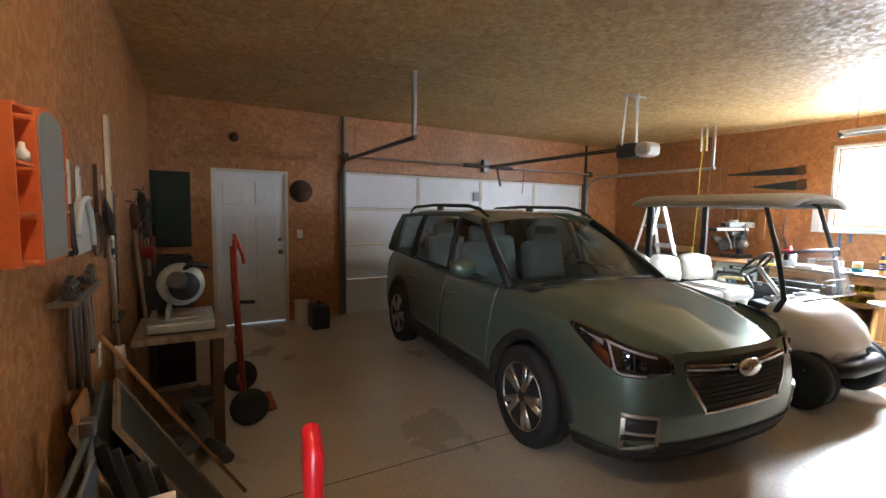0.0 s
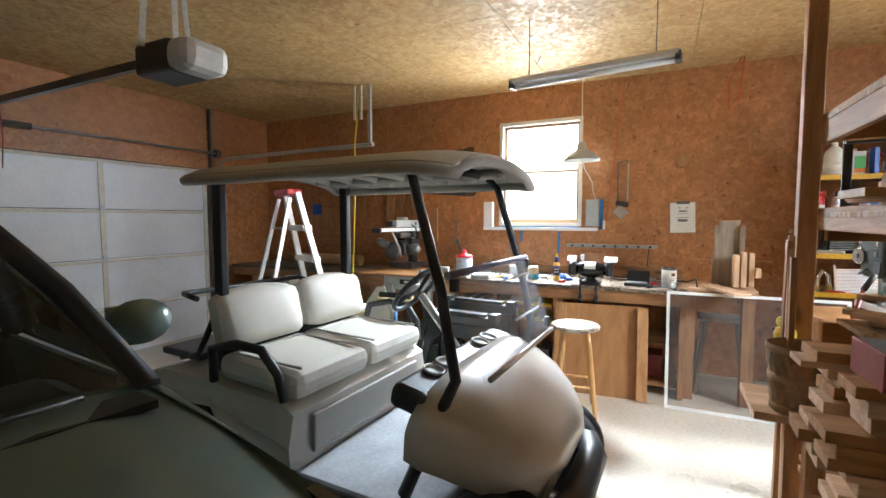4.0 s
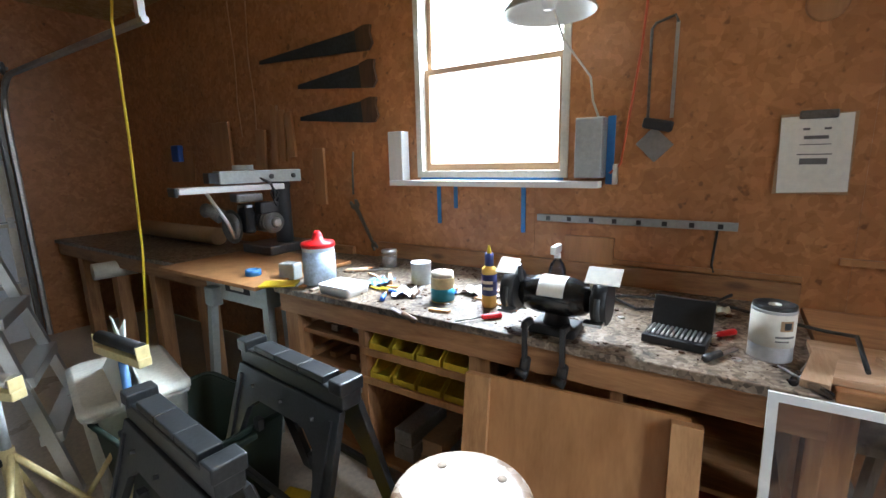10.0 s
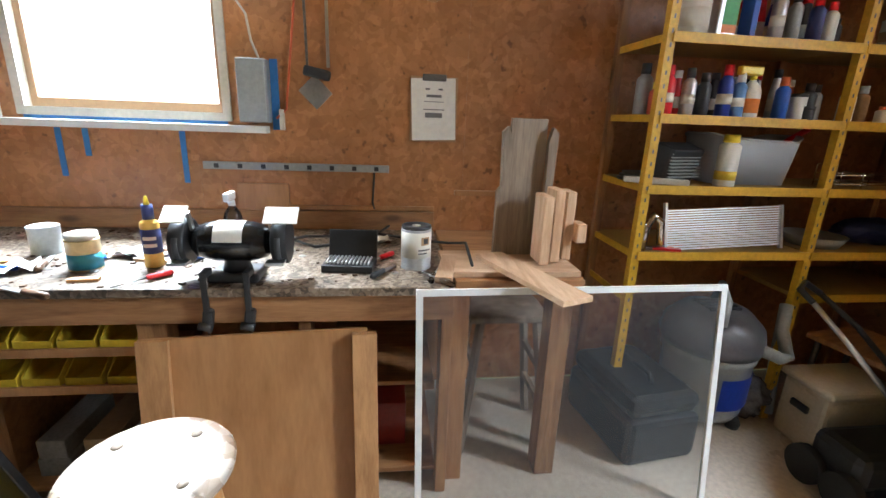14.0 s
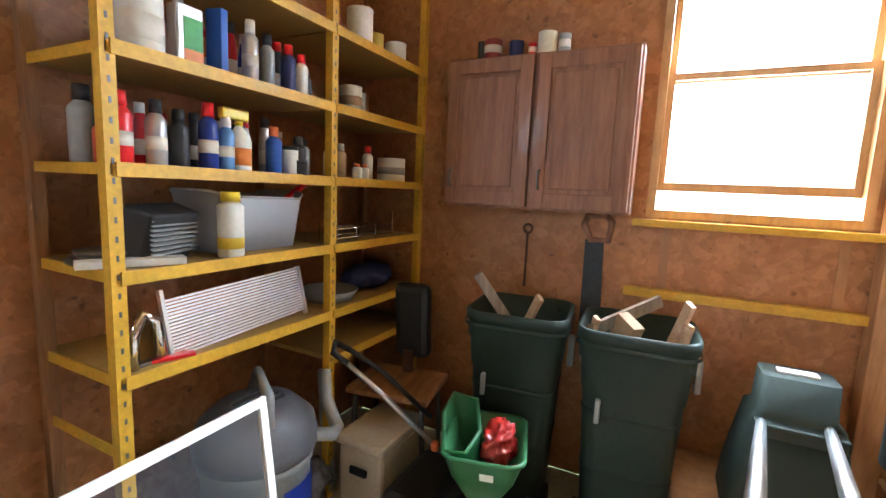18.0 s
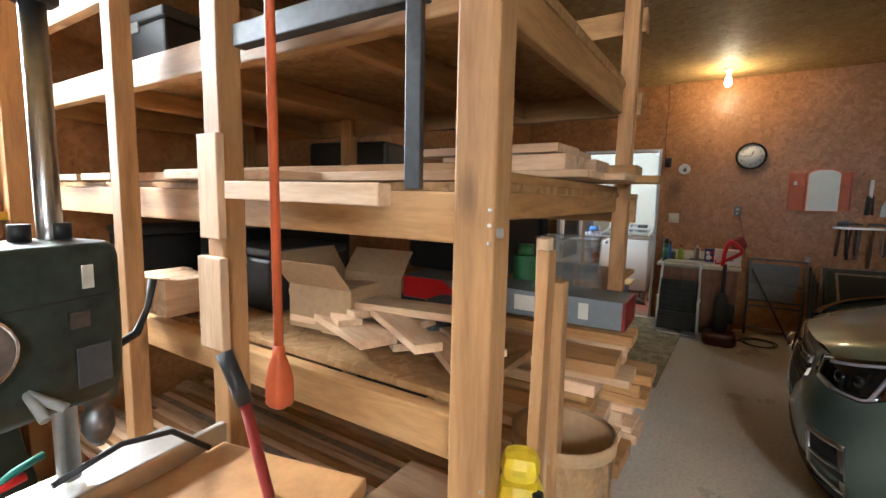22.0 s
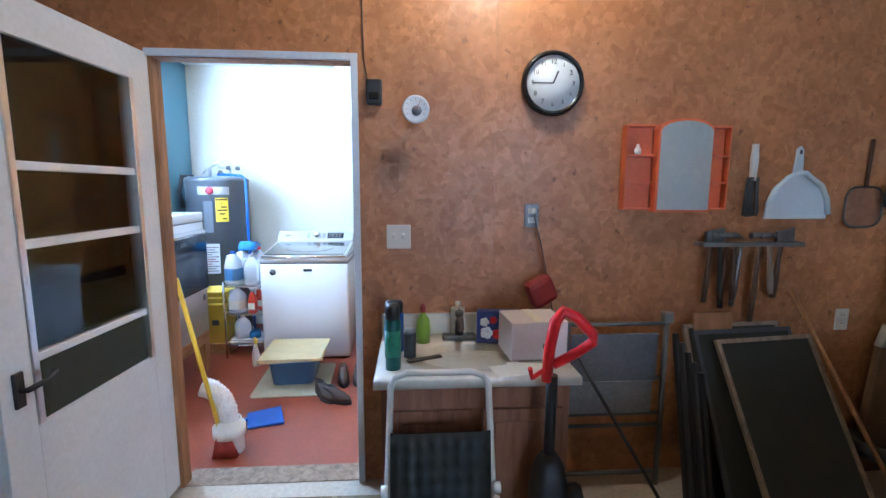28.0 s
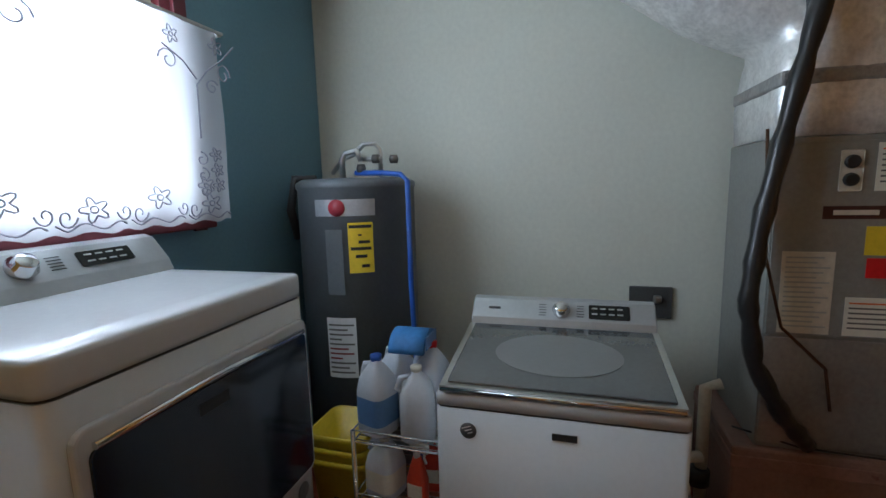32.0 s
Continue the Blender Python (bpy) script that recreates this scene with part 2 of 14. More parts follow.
def flake_board(name, dark, mid, light, scale=26.0, rough=0.62, stain=0.35):
    """Waferboard: pressed flakes, each of its own tone, with dark specks and stains."""
    m, N, L, b = nodes_of(name)
    geo = N.new("ShaderNodeNewGeometry")
    warp = N.new("ShaderNodeTexNoise")
    warp.inputs["Scale"].default_value, warp.inputs["Detail"].default_value = 9.0, 3
    L.new(geo.outputs["Position"], warp.inputs["Vector"])
    sub = N.new("ShaderNodeVectorMath")
    sub.operation = "SCALE"
    sub.inputs["Scale"].default_value = 0.07
    L.new(warp.outputs["Color"], sub.inputs[0])
    addv = N.new("ShaderNodeVectorMath")
    L.new(geo.outputs["Position"], addv.inputs[0])
    L.new(sub.outputs[0], addv.inputs[1])
    tones = []
    for s in (scale, scale * 0.45):
        v = N.new("ShaderNodeTexVoronoi")
        v.inputs["Scale"].default_value, v.inputs["Randomness"].default_value = s, 1.0
        L.new(addv.outputs[0], v.inputs["Vector"])
        sep = N.new("ShaderNodeSeparateColor")
        L.new(v.outputs["Color"], sep.inputs[0])
        tones.append(sep.outputs[0])
        if s == scale:
            flake = v
    mix = N.new("ShaderNodeMath")
    mix.operation = "MULTIPLY_ADD"
    mix.inputs[1].default_value = 0.5
    L.new(tones[0], mix.inputs[0])
    half = N.new("ShaderNodeMath")
    half.operation = "MULTIPLY"
    half.inputs[1].default_value = 0.5
    L.new(tones[1], half.inputs[0])
    L.new(half.outputs[0], mix.inputs[2])
    ramp = N.new("ShaderNodeValToRGB")
    e = ramp.color_ramp.elements
    e[0].position, e[0].color = 0.12, (*dark, 1)
    e[1].position, e[1].color = 0.9, (*light, 1)
    k = e.new(0.5)
    k.color = (*mid, 1)
    L.new(mix.outputs[0], ramp.inputs[0])
    st = N.new("ShaderNodeTexNoise")
    st.inputs["Scale"].default_value, st.inputs["Detail"].default_value = 1.1, 6
    L.new(geo.outputs["Position"], st.inputs["Vector"])
    spk = N.new("ShaderNodeTexNoise")
    spk.inputs["Scale"].default_value, spk.inputs["Detail"].default_value = 21.0, 2
    L.new(geo.outputs["Position"], spk.inputs["Vector"])
    sr = N.new("ShaderNodeMapRange")
    sr.inputs[1].default_value, sr.inputs[2].default_value = 0.66, 0.74
    sr.inputs[3].default_value, sr.inputs[4].default_value = 1.0, 0.5
    L.new(spk.outputs[0], sr.inputs[0])
    br = N.new("ShaderNodeMapRange")
    br.inputs[1].default_value, br.inputs[2].default_value = 0.3, 0.7
    br.inputs[3].default_value, br.inputs[4].default_value = 1 - stain, 1 + stain * 0.6
    L.new(st.outputs[0], br.inputs[0])
    mul = N.new("ShaderNodeMath")
    mul.operation = "MULTIPLY"
    L.new(sr.outputs[0], mul.inputs[0])
    L.new(br.outputs[0], mul.inputs[1])
    hue = N.new("ShaderNodeHueSaturation")
    L.new(ramp.outputs[0], hue.inputs["Color"])
    L.new(mul.outputs[0], hue.inputs["Value"])
    L.new(hue.outputs[0], b.inputs["Base Color"])
    rr = N.new("ShaderNodeMapRange")
    rr.inputs[3].default_value, rr.inputs[4].default_value = rough * 1.15, rough * 0.72
    L.new(tones[0], rr.inputs[0])
    L.new(rr.outputs[0], b.inputs["Roughness"])
    off = N.new("ShaderNodeVectorMath")
    off.operation = "MULTIPLY_ADD"
    off.inputs[1].default_value = (0.10, 0.10, 0.10)
    off.inputs[2].default_value = (-0.05, -0.05, -0.05)
    L.new(flake.outputs["Color"], off.inputs[0])
    tilt = N.new("ShaderNodeVectorMath")
    L.new(geo.outputs["Normal"], tilt.inputs[0])
    L.new(off.outputs[0], tilt.inputs[1])
    unit = N.new("ShaderNodeVectorMath")
    unit.operation = "NORMALIZE"
    L.new(tilt.outputs[0], unit.inputs[0])
    bp = N.new("ShaderNodeBump")
    bp.inputs["Strength"].default_value, bp.inputs["Distance"].default_value = 0.25, 0.003
    L.new(mix.outputs[0], bp.inputs["Height"])
    L.new(unit.outputs[0], bp.inputs["Normal"])
    L.new(bp.outputs[0], b.inputs["Normal"])
    return m


def wood(name, dark, light, rough=0.55, grain=(1, 14, 14), knots=True, each=0.12, bump=0.12, coat=0.0):
    """Sawn wood with streaks along the object's x, y or z (the axis with the small number in grain)."""
    m, N, L, b = nodes_of(name)
    co = N.new("ShaderNodeTexCoord")
    mp = N.new("ShaderNodeMapping")
    mp.inputs["Scale"].default_value = grain
    L.new(co.outputs["Object"], mp.inputs[0])
    info = N.new("ShaderNodeObjectInfo")
    cmb = N.new("ShaderNodeVectorMath")
    cmb.operation = "SCALE"
    cmb.inputs[0].default_value = (37, 19, 53)
    L.new(info.outputs["Random"], cmb.inputs["Scale"])
    L.new(cmb.outputs[0], mp.inputs["Location"])
    n1, n2 = N.new("ShaderNodeTexNoise"), N.new("ShaderNodeTexNoise")
    n1.inputs["Scale"].default_value, n1.inputs["Detail"].default_value, n1.inputs["Distortion"].default_value = 2.2, 6, 0.6
    n2.inputs["Scale"].default_value, n2.inputs["Detail"].default_value = 14.0, 3
    L.new(mp.outputs[0], n1.inputs["Vector"])
    L.new(mp.outputs[0], n2.inputs["Vector"])
    mx = N.new("ShaderNodeMath")
    mx.operation = "MULTIPLY_ADD"
    mx.inputs[1].default_value = 0.35
    L.new(n2.outputs[0], mx.inputs[0])
    L.new(n1.outputs[0], mx.inputs[2])
    ramp = N.new("ShaderNodeValToRGB")
    e = ramp.color_ramp.elements
    e[0].position, e[0].color = 0.45, (*dark, 1)
    e[1].position, e[1].color = 0.85, (*light, 1)
    L.new(mx.outputs[0], ramp.inputs[0])
    r2 = N.new("ShaderNodeMapRange")
    r2.inputs[3].default_value, r2.inputs[4].default_value = 1 - each, 1 + each
    L.new(info.outputs["Random"], r2.inputs[0])
    hue = N.new("ShaderNodeHueSaturation")
    L.new(r2.outputs[0], hue.inputs["Value"])
    L.new(ramp.outputs[0], hue.inputs["Color"])
    last = hue.outputs[0]
    if knots:
        v = N.new("ShaderNodeTexVoronoi")
        v.inputs["Scale"].default_value = 2.6
        km = N.new("ShaderNodeMapping")
        km.inputs["Scale"].default_value = tuple(0.8 if g == min(grain) else 2.2 for g in grain)
        L.new(co.outputs["Object"], km.inputs[0])
        L.new(cmb.outputs[0], km.inputs["Location"])
        L.new(km.outputs[0], v.inputs["Vector"])
        kr = N.new("ShaderNodeMapRange")
        kr.inputs[1].default_value, kr.inputs[2].default_value = 0.05, 0.12
        kr.inputs[3].default_value, kr.inputs[4].default_value = 0.45, 1.0
        L.new(v.outputs["Distance"], kr.inputs[0])
        h2 = N.new("ShaderNodeHueSaturation")
        L.new(kr.outputs[0], h2.inputs["Value"])
        L.new(last, h2.inputs["Color"])
        last = h2.outputs[0]
    L.new(last, b.inputs["Base Color"])
    b.inputs["Roughness"].default_value = rough
    b.inputs["Coat Weight"].default_value = coat
    bp = N.new("ShaderNodeBump")
    bp.inputs["Strength"].default_value, bp.inputs["Distance"].default_value = bump, 0.003
    L.new(mx.outputs[0], bp.inputs["Height"])
    L.new(bp.outputs[0], b.inputs["Normal"])
    return m


def clear(name, tint=(1, 1, 1), rough=0.0, part_clear=0.85, ior_gloss=0.08):
    """A thin pane: mostly clear, with a gloss that grows at a slant."""
    m, N, L, b = nodes_of(name)
    N.remove(b)
    out = N["Material Output"]
    tr, gl, mx, fr = N.new("ShaderNodeBsdfTransparent"), N.new("ShaderNodeBsdfGlossy"), N.new("ShaderNodeMixShader"), N.new("ShaderNodeFresnel")
    tr.inputs[0].default_value = (*[c * part_clear for c in tint], 1)
    gl.inputs["Roughness"].default_value = rough
    fr.inputs[0].default_value = 1.5
    L.new(fr.outputs[0], mx.inputs[0])
    L.new(tr.outputs[0], mx.inputs[1])
    L.new(gl.outputs[0], mx.inputs[2])
    L.new(mx.outputs[0], out.inputs[0])
    return m


def veil(name, col, through_part, rough=0.9):
    """Fine mesh or thin cloth: part of the light goes straight through."""
    m, N, L, b = nodes_of(name)
    out = N["Material Output"]
    b.inputs["Base Color"].default_value, b.inputs["Roughness"].default_value = (*col, 1), rough
    tr, mx = N.new("ShaderNodeBsdfTransparent"), N.new("ShaderNodeMixShader")
    mx.inputs[0].default_value = through_part
    L.new(b.outputs[0], mx.inputs[1])
    L.new(tr.outputs[0], mx.inputs[2])
    L.new(mx.outputs[0], out.inputs[0])
    return m


def thin_cloth(name, col):
    """Thin white cloth that daylight shines through."""
    m, N, L, b = nodes_of(name)
    out = N["Material Output"]
    b.inputs["Base Color"].default_value, b.inputs["Roughness"].default_value = (*col, 1), 0.9
    tl, mx = N.new("ShaderNodeBsdfTranslucent"), N.new("ShaderNodeMixShader")
    tl.inputs[0].default_value = (*[c * 0.32 for c in col], 1)
    mx.inputs[0].default_value = 0.6
    L.new(b.outputs[0], mx.inputs[1])
    L.new(tl.outputs[0], mx.inputs[2])
    tr, m2 = N.new("ShaderNodeBsdfTransparent"), N.new("ShaderNodeMixShader")
    m2.inputs[0].default_value = 0.20
    L.new(mx.outputs[0], m2.inputs[1])
    L.new(tr.outputs[0], m2.inputs[2])
    L.new(m2.outputs[0], out.inputs[0])
    return m


def glow(name, col, strength):
    m, N, L, b = nodes_of(name)
    b.inputs["Base Color"].default_value = (*col, 1)
    b.inputs["Emission Color"].default_value = (*col, 1)
    b.inputs["Emission Strength"].default_value = strength
    return m


WAFER = flake_board("waferboard_wall", (0.325, 0.131, 0.042), (0.395, 0.167, 0.057), (0.485, 0.218, 0.081), 38.0, 0.44, 0.2)
OSB = flake_board("strand_board_ceiling", (0.46, 0.28, 0.105), (0.52, 0.33, 0.13), (0.60, 0.41, 0.18), 34.0, 0.7, 0.14)
CONCRETE = mat("concrete_floor", (0.54, 0.47, 0.385), 0.29, 0, 0.22, 1.3, 45, 0.06)
REDFLOOR = mat("red_painted_floor", (0.28, 0.062, 0.026), 0.38, 0, 0.2, 2.5, 50, 0.05)
WHITEWALL = mat("white_plaster", (0.66, 0.67, 0.60), 0.7, 0, 0.06, 1.6, 40, 0.05)
BLUEWALL = mat("blue_wall_paint", (0.135, 0.265, 0.335), 0.6, 0, 0.08, 2, 60, 0.04)
ORANGEWALL = mat("orange_wall_paint", (0.62, 0.30, 0.075), 0.6, 0, 0.07, 2, 60, 0.04)
WHITE = mat("white_paint", (0.74, 0.74, 0.72), 0.45, 0, 0.07, 3, 50, 0.03)
OFFWHITE = mat("aged_white_paint", (0.62, 0.58, 0.49), 0.5, 0, 0.14, 5, 50, 0.04)
DOORWHITE = mat("door_enamel", (0.72, 0.745, 0.78), 0.4, 0, 0.08, 3, 60, 0.03)
PINE = wood("pine_lumber", (0.26, 0.115, 0.036), (0.46, 0.24, 0.088), 0.6, (1.5, 12, 12))
PINE_Y = wood("pine_lumber_lengthwise", (0.30, 0.145, 0.052), (0.50, 0.28, 0.115), 0.6, (12, 1.5, 12))
PINE_Z = wood("pine_lumber_upright", (0.32, 0.15, 0.056), (0.52, 0.28, 0.12), 0.6, (12, 12, 1.5))
PALE = wood("pale_cut_lumber", (0.48, 0.285, 0.155), (0.70, 0.48, 0.31), 0.62, (1.5, 12, 12), True, 0.15)
PALE_Y = wood("pale_cut_lumber_lengthwise", (0.48, 0.285, 0.155), (0.70, 0.48, 0.31), 0.62, (12, 1.5, 12), True, 0.15)
PALE_Z = wood("pale_cut_lumber_upright", (0.48, 0.285, 0.155), (0.70, 0.48, 0.31), 0.62, (12, 12, 1.5), True, 0.12)
FIR = wood("bench_fir", (0.22, 0.095, 0.035), (0.42, 0.21, 0.085), 0.6, (12, 1.5, 12), True, 0.15)
FIR_Z = wood("bench_fir_upright", (0.22, 0.095, 0.035), (0.42, 0.21, 0.085), 0.6, (12, 12, 1.5), True, 0.15)
DARKWOOD = wood("dark_wood", (0.045, 0.022, 0.012), (0.11, 0.055, 0.026), 0.5, (12, 12, 1.5), False)
GREYWOOD = wood("weathered_wood", (0.16, 0.12, 0.085), (0.33, 0.25, 0.18), 0.75, (12, 12, 1.2), False)
STOOLWOOD = wood("varnished_maple", (0.42, 0.20, 0.062), (0.62, 0.34, 0.12), 0.3, (10, 10, 1.4), False, 0.05, 0.05, 0.3)
OAKRED = wood("stained_oak", (0.17, 0.068, 0.032), (0.30, 0.135, 0.068), 0.5, (14, 14, 1.4), False, 0.05, 0.08, 0.05)
PANELWOOD = wood("birch_panel", (0.30, 0.135, 0.048), (0.43, 0.215, 0.085), 0.45, (6, 6, 1.0), False, 0.05)
BLACK = mat("black_plastic", (0.018, 0.018, 0.019), 0.45, 0, 0.25, 6, 90, 0.04)
BLACKGLOSS = mat("black_enamel", (0.012, 0.012, 0.013), 0.18, 0, 0.2, 6, 90, 0.01)
DARKGREY = mat("dark_grey_plastic", (0.055, 0.058, 0.06), 0.5, 0, 0.2, 6, 90, 0.05)
GREY = mat("grey_metal_paint", (0.30, 0.31, 0.30), 0.45, 0.1, 0.15, 5, 70, 0.03)
TOOLGREY = mat("tool_enamel", (0.40, 0.42, 0.40), 0.4, 0.2, 0.15, 6, 70, 0.03)
STEEL = mat("bare_steel", (0.52, 0.52, 0.51), 0.32, 1.0, 0.15, 8, 80, 0.03)
DARKSTEEL = mat("dark_steel", (0.16, 0.155, 0.15), 0.42, 0.9, 0.3, 8, 80, 0.05)
RUST = mat("rusty_iron", (0.10, 0.05, 0.028), 0.7, 0.5, 0.4, 12, 90, 0.12)
CHROME = mat("chrome", (0.75, 0.76, 0.77), 0.09, 1.0, 0.04, 8, 60, 0.0)
ALU = mat("aluminium", (0.66, 0.66, 0.65), 0.3, 1.0, 0.08, 7, 90, 0.02)
GALV = mat("galvanised_sheet", (0.52, 0.53, 0.53), 0.38, 0.9, 0.2, 14, 60, 0.06)
RUBBER = mat("rubber", (0.017, 0.017, 0.018), 0.75, 0, 0.25, 10, 120, 0.1)
YELLOW = mat("yellow_shelf_paint", (0.60, 0.34, 0.022), 0.5, 0, 0.2, 7, 60, 0.05)
BRIGHTYELLOW = mat("yellow_plastic", (0.72, 0.52, 0.03), 0.4, 0, 0.1, 6, 60, 0.02)
BINYELLOW = mat("olive_yellow_plastic", (0.60, 0.41, 0.03), 0.42, 0, 0.15, 6, 60, 0.02)
RED = mat("red_plastic", (0.62, 0.012, 0.016), 0.3, 0, 0.1, 6, 60, 0.01)
DARKRED = mat("dark_red_paint", (0.24, 0.022, 0.018), 0.4, 0, 0.2, 6, 60, 0.03)
ORANGE = mat("orange_plastic", (0.68, 0.155, 0.045), 0.45, 0, 0.12, 6, 60, 0.02)
CORDORANGE = mat("orange_cord", (0.50, 0.085, 0.022), 0.55, 0, 0.12, 9, 60, 0.02)
BLUE = mat("blue_plastic", (0.02, 0.095, 0.42), 0.4, 0, 0.12, 6, 60, 0.02)
TAPEBLUE = mat("blue_tape", (0.03, 0.16, 0.40), 0.6, 0, 0.15, 9, 60, 0.03)
LIGHTBLUE = mat("pale_blue_plastic", (0.10, 0.22, 0.45), 0.4, 0, 0.1, 6, 60, 0.02)
BINGREEN = mat("dark_green_plastic", (0.010, 0.022, 0.014), 0.68, 0, 0.25, 5, 60, 0.06)
SPREADGREEN = mat("green_plastic", (0.035, 0.15, 0.055), 0.4, 0, 0.15, 5, 60, 0.03)
MACHGREEN = mat("grey_green_enamel", (0.024, 0.036, 0.028), 0.45, 0.1, 0.55, 9, 60, 0.04)
CREAM = mat("cream_vinyl", (0.62, 0.59, 0.52), 0.42, 0, 0.06, 5, 120, 0.06)
CARTBODY = mat("cart_beige_body", (0.60, 0.56, 0.50), 0.25, 0, 0.05, 4, 60, 0.01, 0.5)
CARTROOF = mat("cart_roof_plastic", (0.40, 0.385, 0.35), 0.45, 0, 0.08, 5, 60, 0.03)
CARPAINT = mat("metallic_green_car_paint", (0.142, 0.207, 0.186), 0.38, 0.6, 0.02, 2, 30, 0.0, 1.0)
CARTRIM = mat("unpainted_black_trim", (0.022, 0.022, 0.023), 0.6, 0, 0.15, 5, 150, 0.08)
SEATGREY = mat("pale_grey_upholstery", (0.24, 0.25, 0.24), 0.75, 0, 0.1, 6, 120, 0.08)
SEATDARK = mat("dark_upholstery", (0.05, 0.05, 0.05), 0.8, 0, 0.15, 6, 120, 0.08)
PAPER = mat("paper", (0.72, 0.69, 0.60), 0.8, 0, 0.08, 9, 60, 0.02)
PRINT = mat("printing_ink", (0.14, 0.13, 0.12), 0.8, 0, 0.1, 9, 60, 0.0)
CARD = mat("cardboard", (0.36, 0.225, 0.12), 0.8, 0, 0.15, 6, 70, 0.05)
RUGMAT = flake_board("patterned_rug", (0.19, 0.155, 0.085), (0.26, 0.215, 0.12), (0.34, 0.29, 0.175), 14.0, 0.95, 0.25)
MARBLE = mat("cultured_marble", (0.66, 0.63, 0.56), 0.25, 0, 0.08, 5, 30, 0.0, 0.3)
HEATERGREY = mat("heater_grey_enamel", (0.135, 0.15, 0.165), 0.35, 0.15, 0.1, 4, 60, 0.02)
FURNGREY = mat("furnace_grey_enamel", (0.27, 0.275, 0.26), 0.4, 0.3, 0.12, 4, 60, 0.03)
APPLIANCE = mat("appliance_white_enamel", (0.60, 0.615, 0.635), 0.2, 0, 0.03, 3, 60, 0.0, 0.4)
NAVYGLASS = mat("navy_door_glass", (0.006, 0.012, 0.028), 0.12, 0, 0.1, 3, 60, 0.0, 0.0)
LIDGLASS = mat("smoky_lid_glass", (0.10, 0.105, 0.11), 0.07, 0.2, 0.1, 3, 60, 0.0, 0.8)
DUCTFOIL = mat("foil_duct_wrap", (0.84, 0.84, 0.83), 0.34, 0.35, 0.2, 16, 60, 0.5)
BROWNBOX = mat("brown_foil_wrap", (0.27, 0.155, 0.125), 0.45, 0.1, 0.2, 7, 50, 0.1)
STEPWOOD = mat("painted_plywood_step", (0.48, 0.36, 0.16), 0.5, 0, 0.18, 5, 50, 0.05)
WINTRIM = wood("window_frame_wood", (0.36, 0.19, 0.07), (0.52, 0.31, 0.13), 0.5, (8, 8, 2), False)
MAROON = mat("maroon_window_paint", (0.13, 0.022, 0.03), 0.45, 0, 0.1, 5, 60, 0.02)
GLASS = clear("window_glass")
CARGLASS = clear("car_glass", (0.80, 0.90, 0.86), 0.0, 0.55)
SHEETCLEAR = veil("scratched_clear_plastic", (0.62, 0.64, 0.70), 0.87, 0.2)
PLASTICCLEAR = clear("clear_plastic_tub", (0.86, 0.90, 0.93), 0.15, 0.8)
MIRROR = mat("mirror_glass", (0.85, 0.87, 0.86), 0.03, 1.0, 0.02, 3, 60, 0.0)
SCREENMESH = veil("insect_screen_mesh", (0.16, 0.17, 0.18), 0.89)
DARKMESH = veil("dark_screen_mesh", (0.05, 0.058, 0.045), 0.25)
LACE = thin_cloth("white_lace_cloth", (0.86, 0.88, 0.93))
LACETHREAD = mat("grey_lace_thread", (0.30, 0.30, 0.36), 0.9, 0, 0.1, 9, 60, 0.0)
BULBGLOW = glow("lit_bulb_glass", (1.0, 0.72, 0.42), 40.0)
SKYGLOW = glow("bright_overcast_outside", (0.95, 0.98, 1.0), 3.2)
# ---------------------------------------------------------------- the building
RX, RY0, RY1, RZ = 7.875, -1.47, 6.24, 2.79


def cells(lo, hi, z0, z1, holes):
    """Rectangles that cover lo..hi by z0..z1 outside the holes (a, b, za, zb)."""
    us = sorted({lo, hi, *[min(max(v, lo), hi) for h in holes for v in h[:2]]})
    zs = sorted({z0, z1, *[min(max(v, z0), z1) for h in holes for v in h[2:]]})
    for a, b in zip(us, us[1:]):
        run = None
        for c, d in zip(zs, zs[1:]):
            mu, mz = (a + b) / 2, (c + d) / 2
            if any(h[0] < mu < h[1] and h[2] < mz < h[3] for h in holes):
                if run:
                    yield (a, b, *run)
                run = None
            else:
                run = (run[0], d) if run else (c, d)
        if run:
            yield (a, b, *run)


def wall(name, axis, at, out, lo, hi, z0, z1, holes, core, skin=None, label="", sheets=1.22, thick=0.13):
    """A wall whose inner face lies at axis = at; out is +1 or -1, the way away from the room. Sheets of board are its parts."""
    t0 = 0.012 if skin else 0.0

    def put(bm, a, b, c, d, n0, n1):
        p, q = sorted((at + out * n0, at + out * n1))
        span(bm, (p, a, c) if axis == "x" else (a, p, c), (q, b, d) if axis == "x" else (b, q, d))

    bm = B()
    for a, b, c, d in cells(lo, hi, z0, z1, holes):
        put(bm, a, b, c, d, t0, thick)
    ob = setting(name, bm, core, label, "wall")
    if skin:
        u = lo
        while u < hi - 0.01:
            v = min(u + sheets, hi)
            bm = B()
            for a, b, c, d in cells(u + 0.0004, v - 0.0004, z0 + 0.002, z1 - 0.002, holes):
                put(bm, a, b, c, d, 0.0, t0)
            part("panel", bm, skin, ob)
            u = v
    return ob


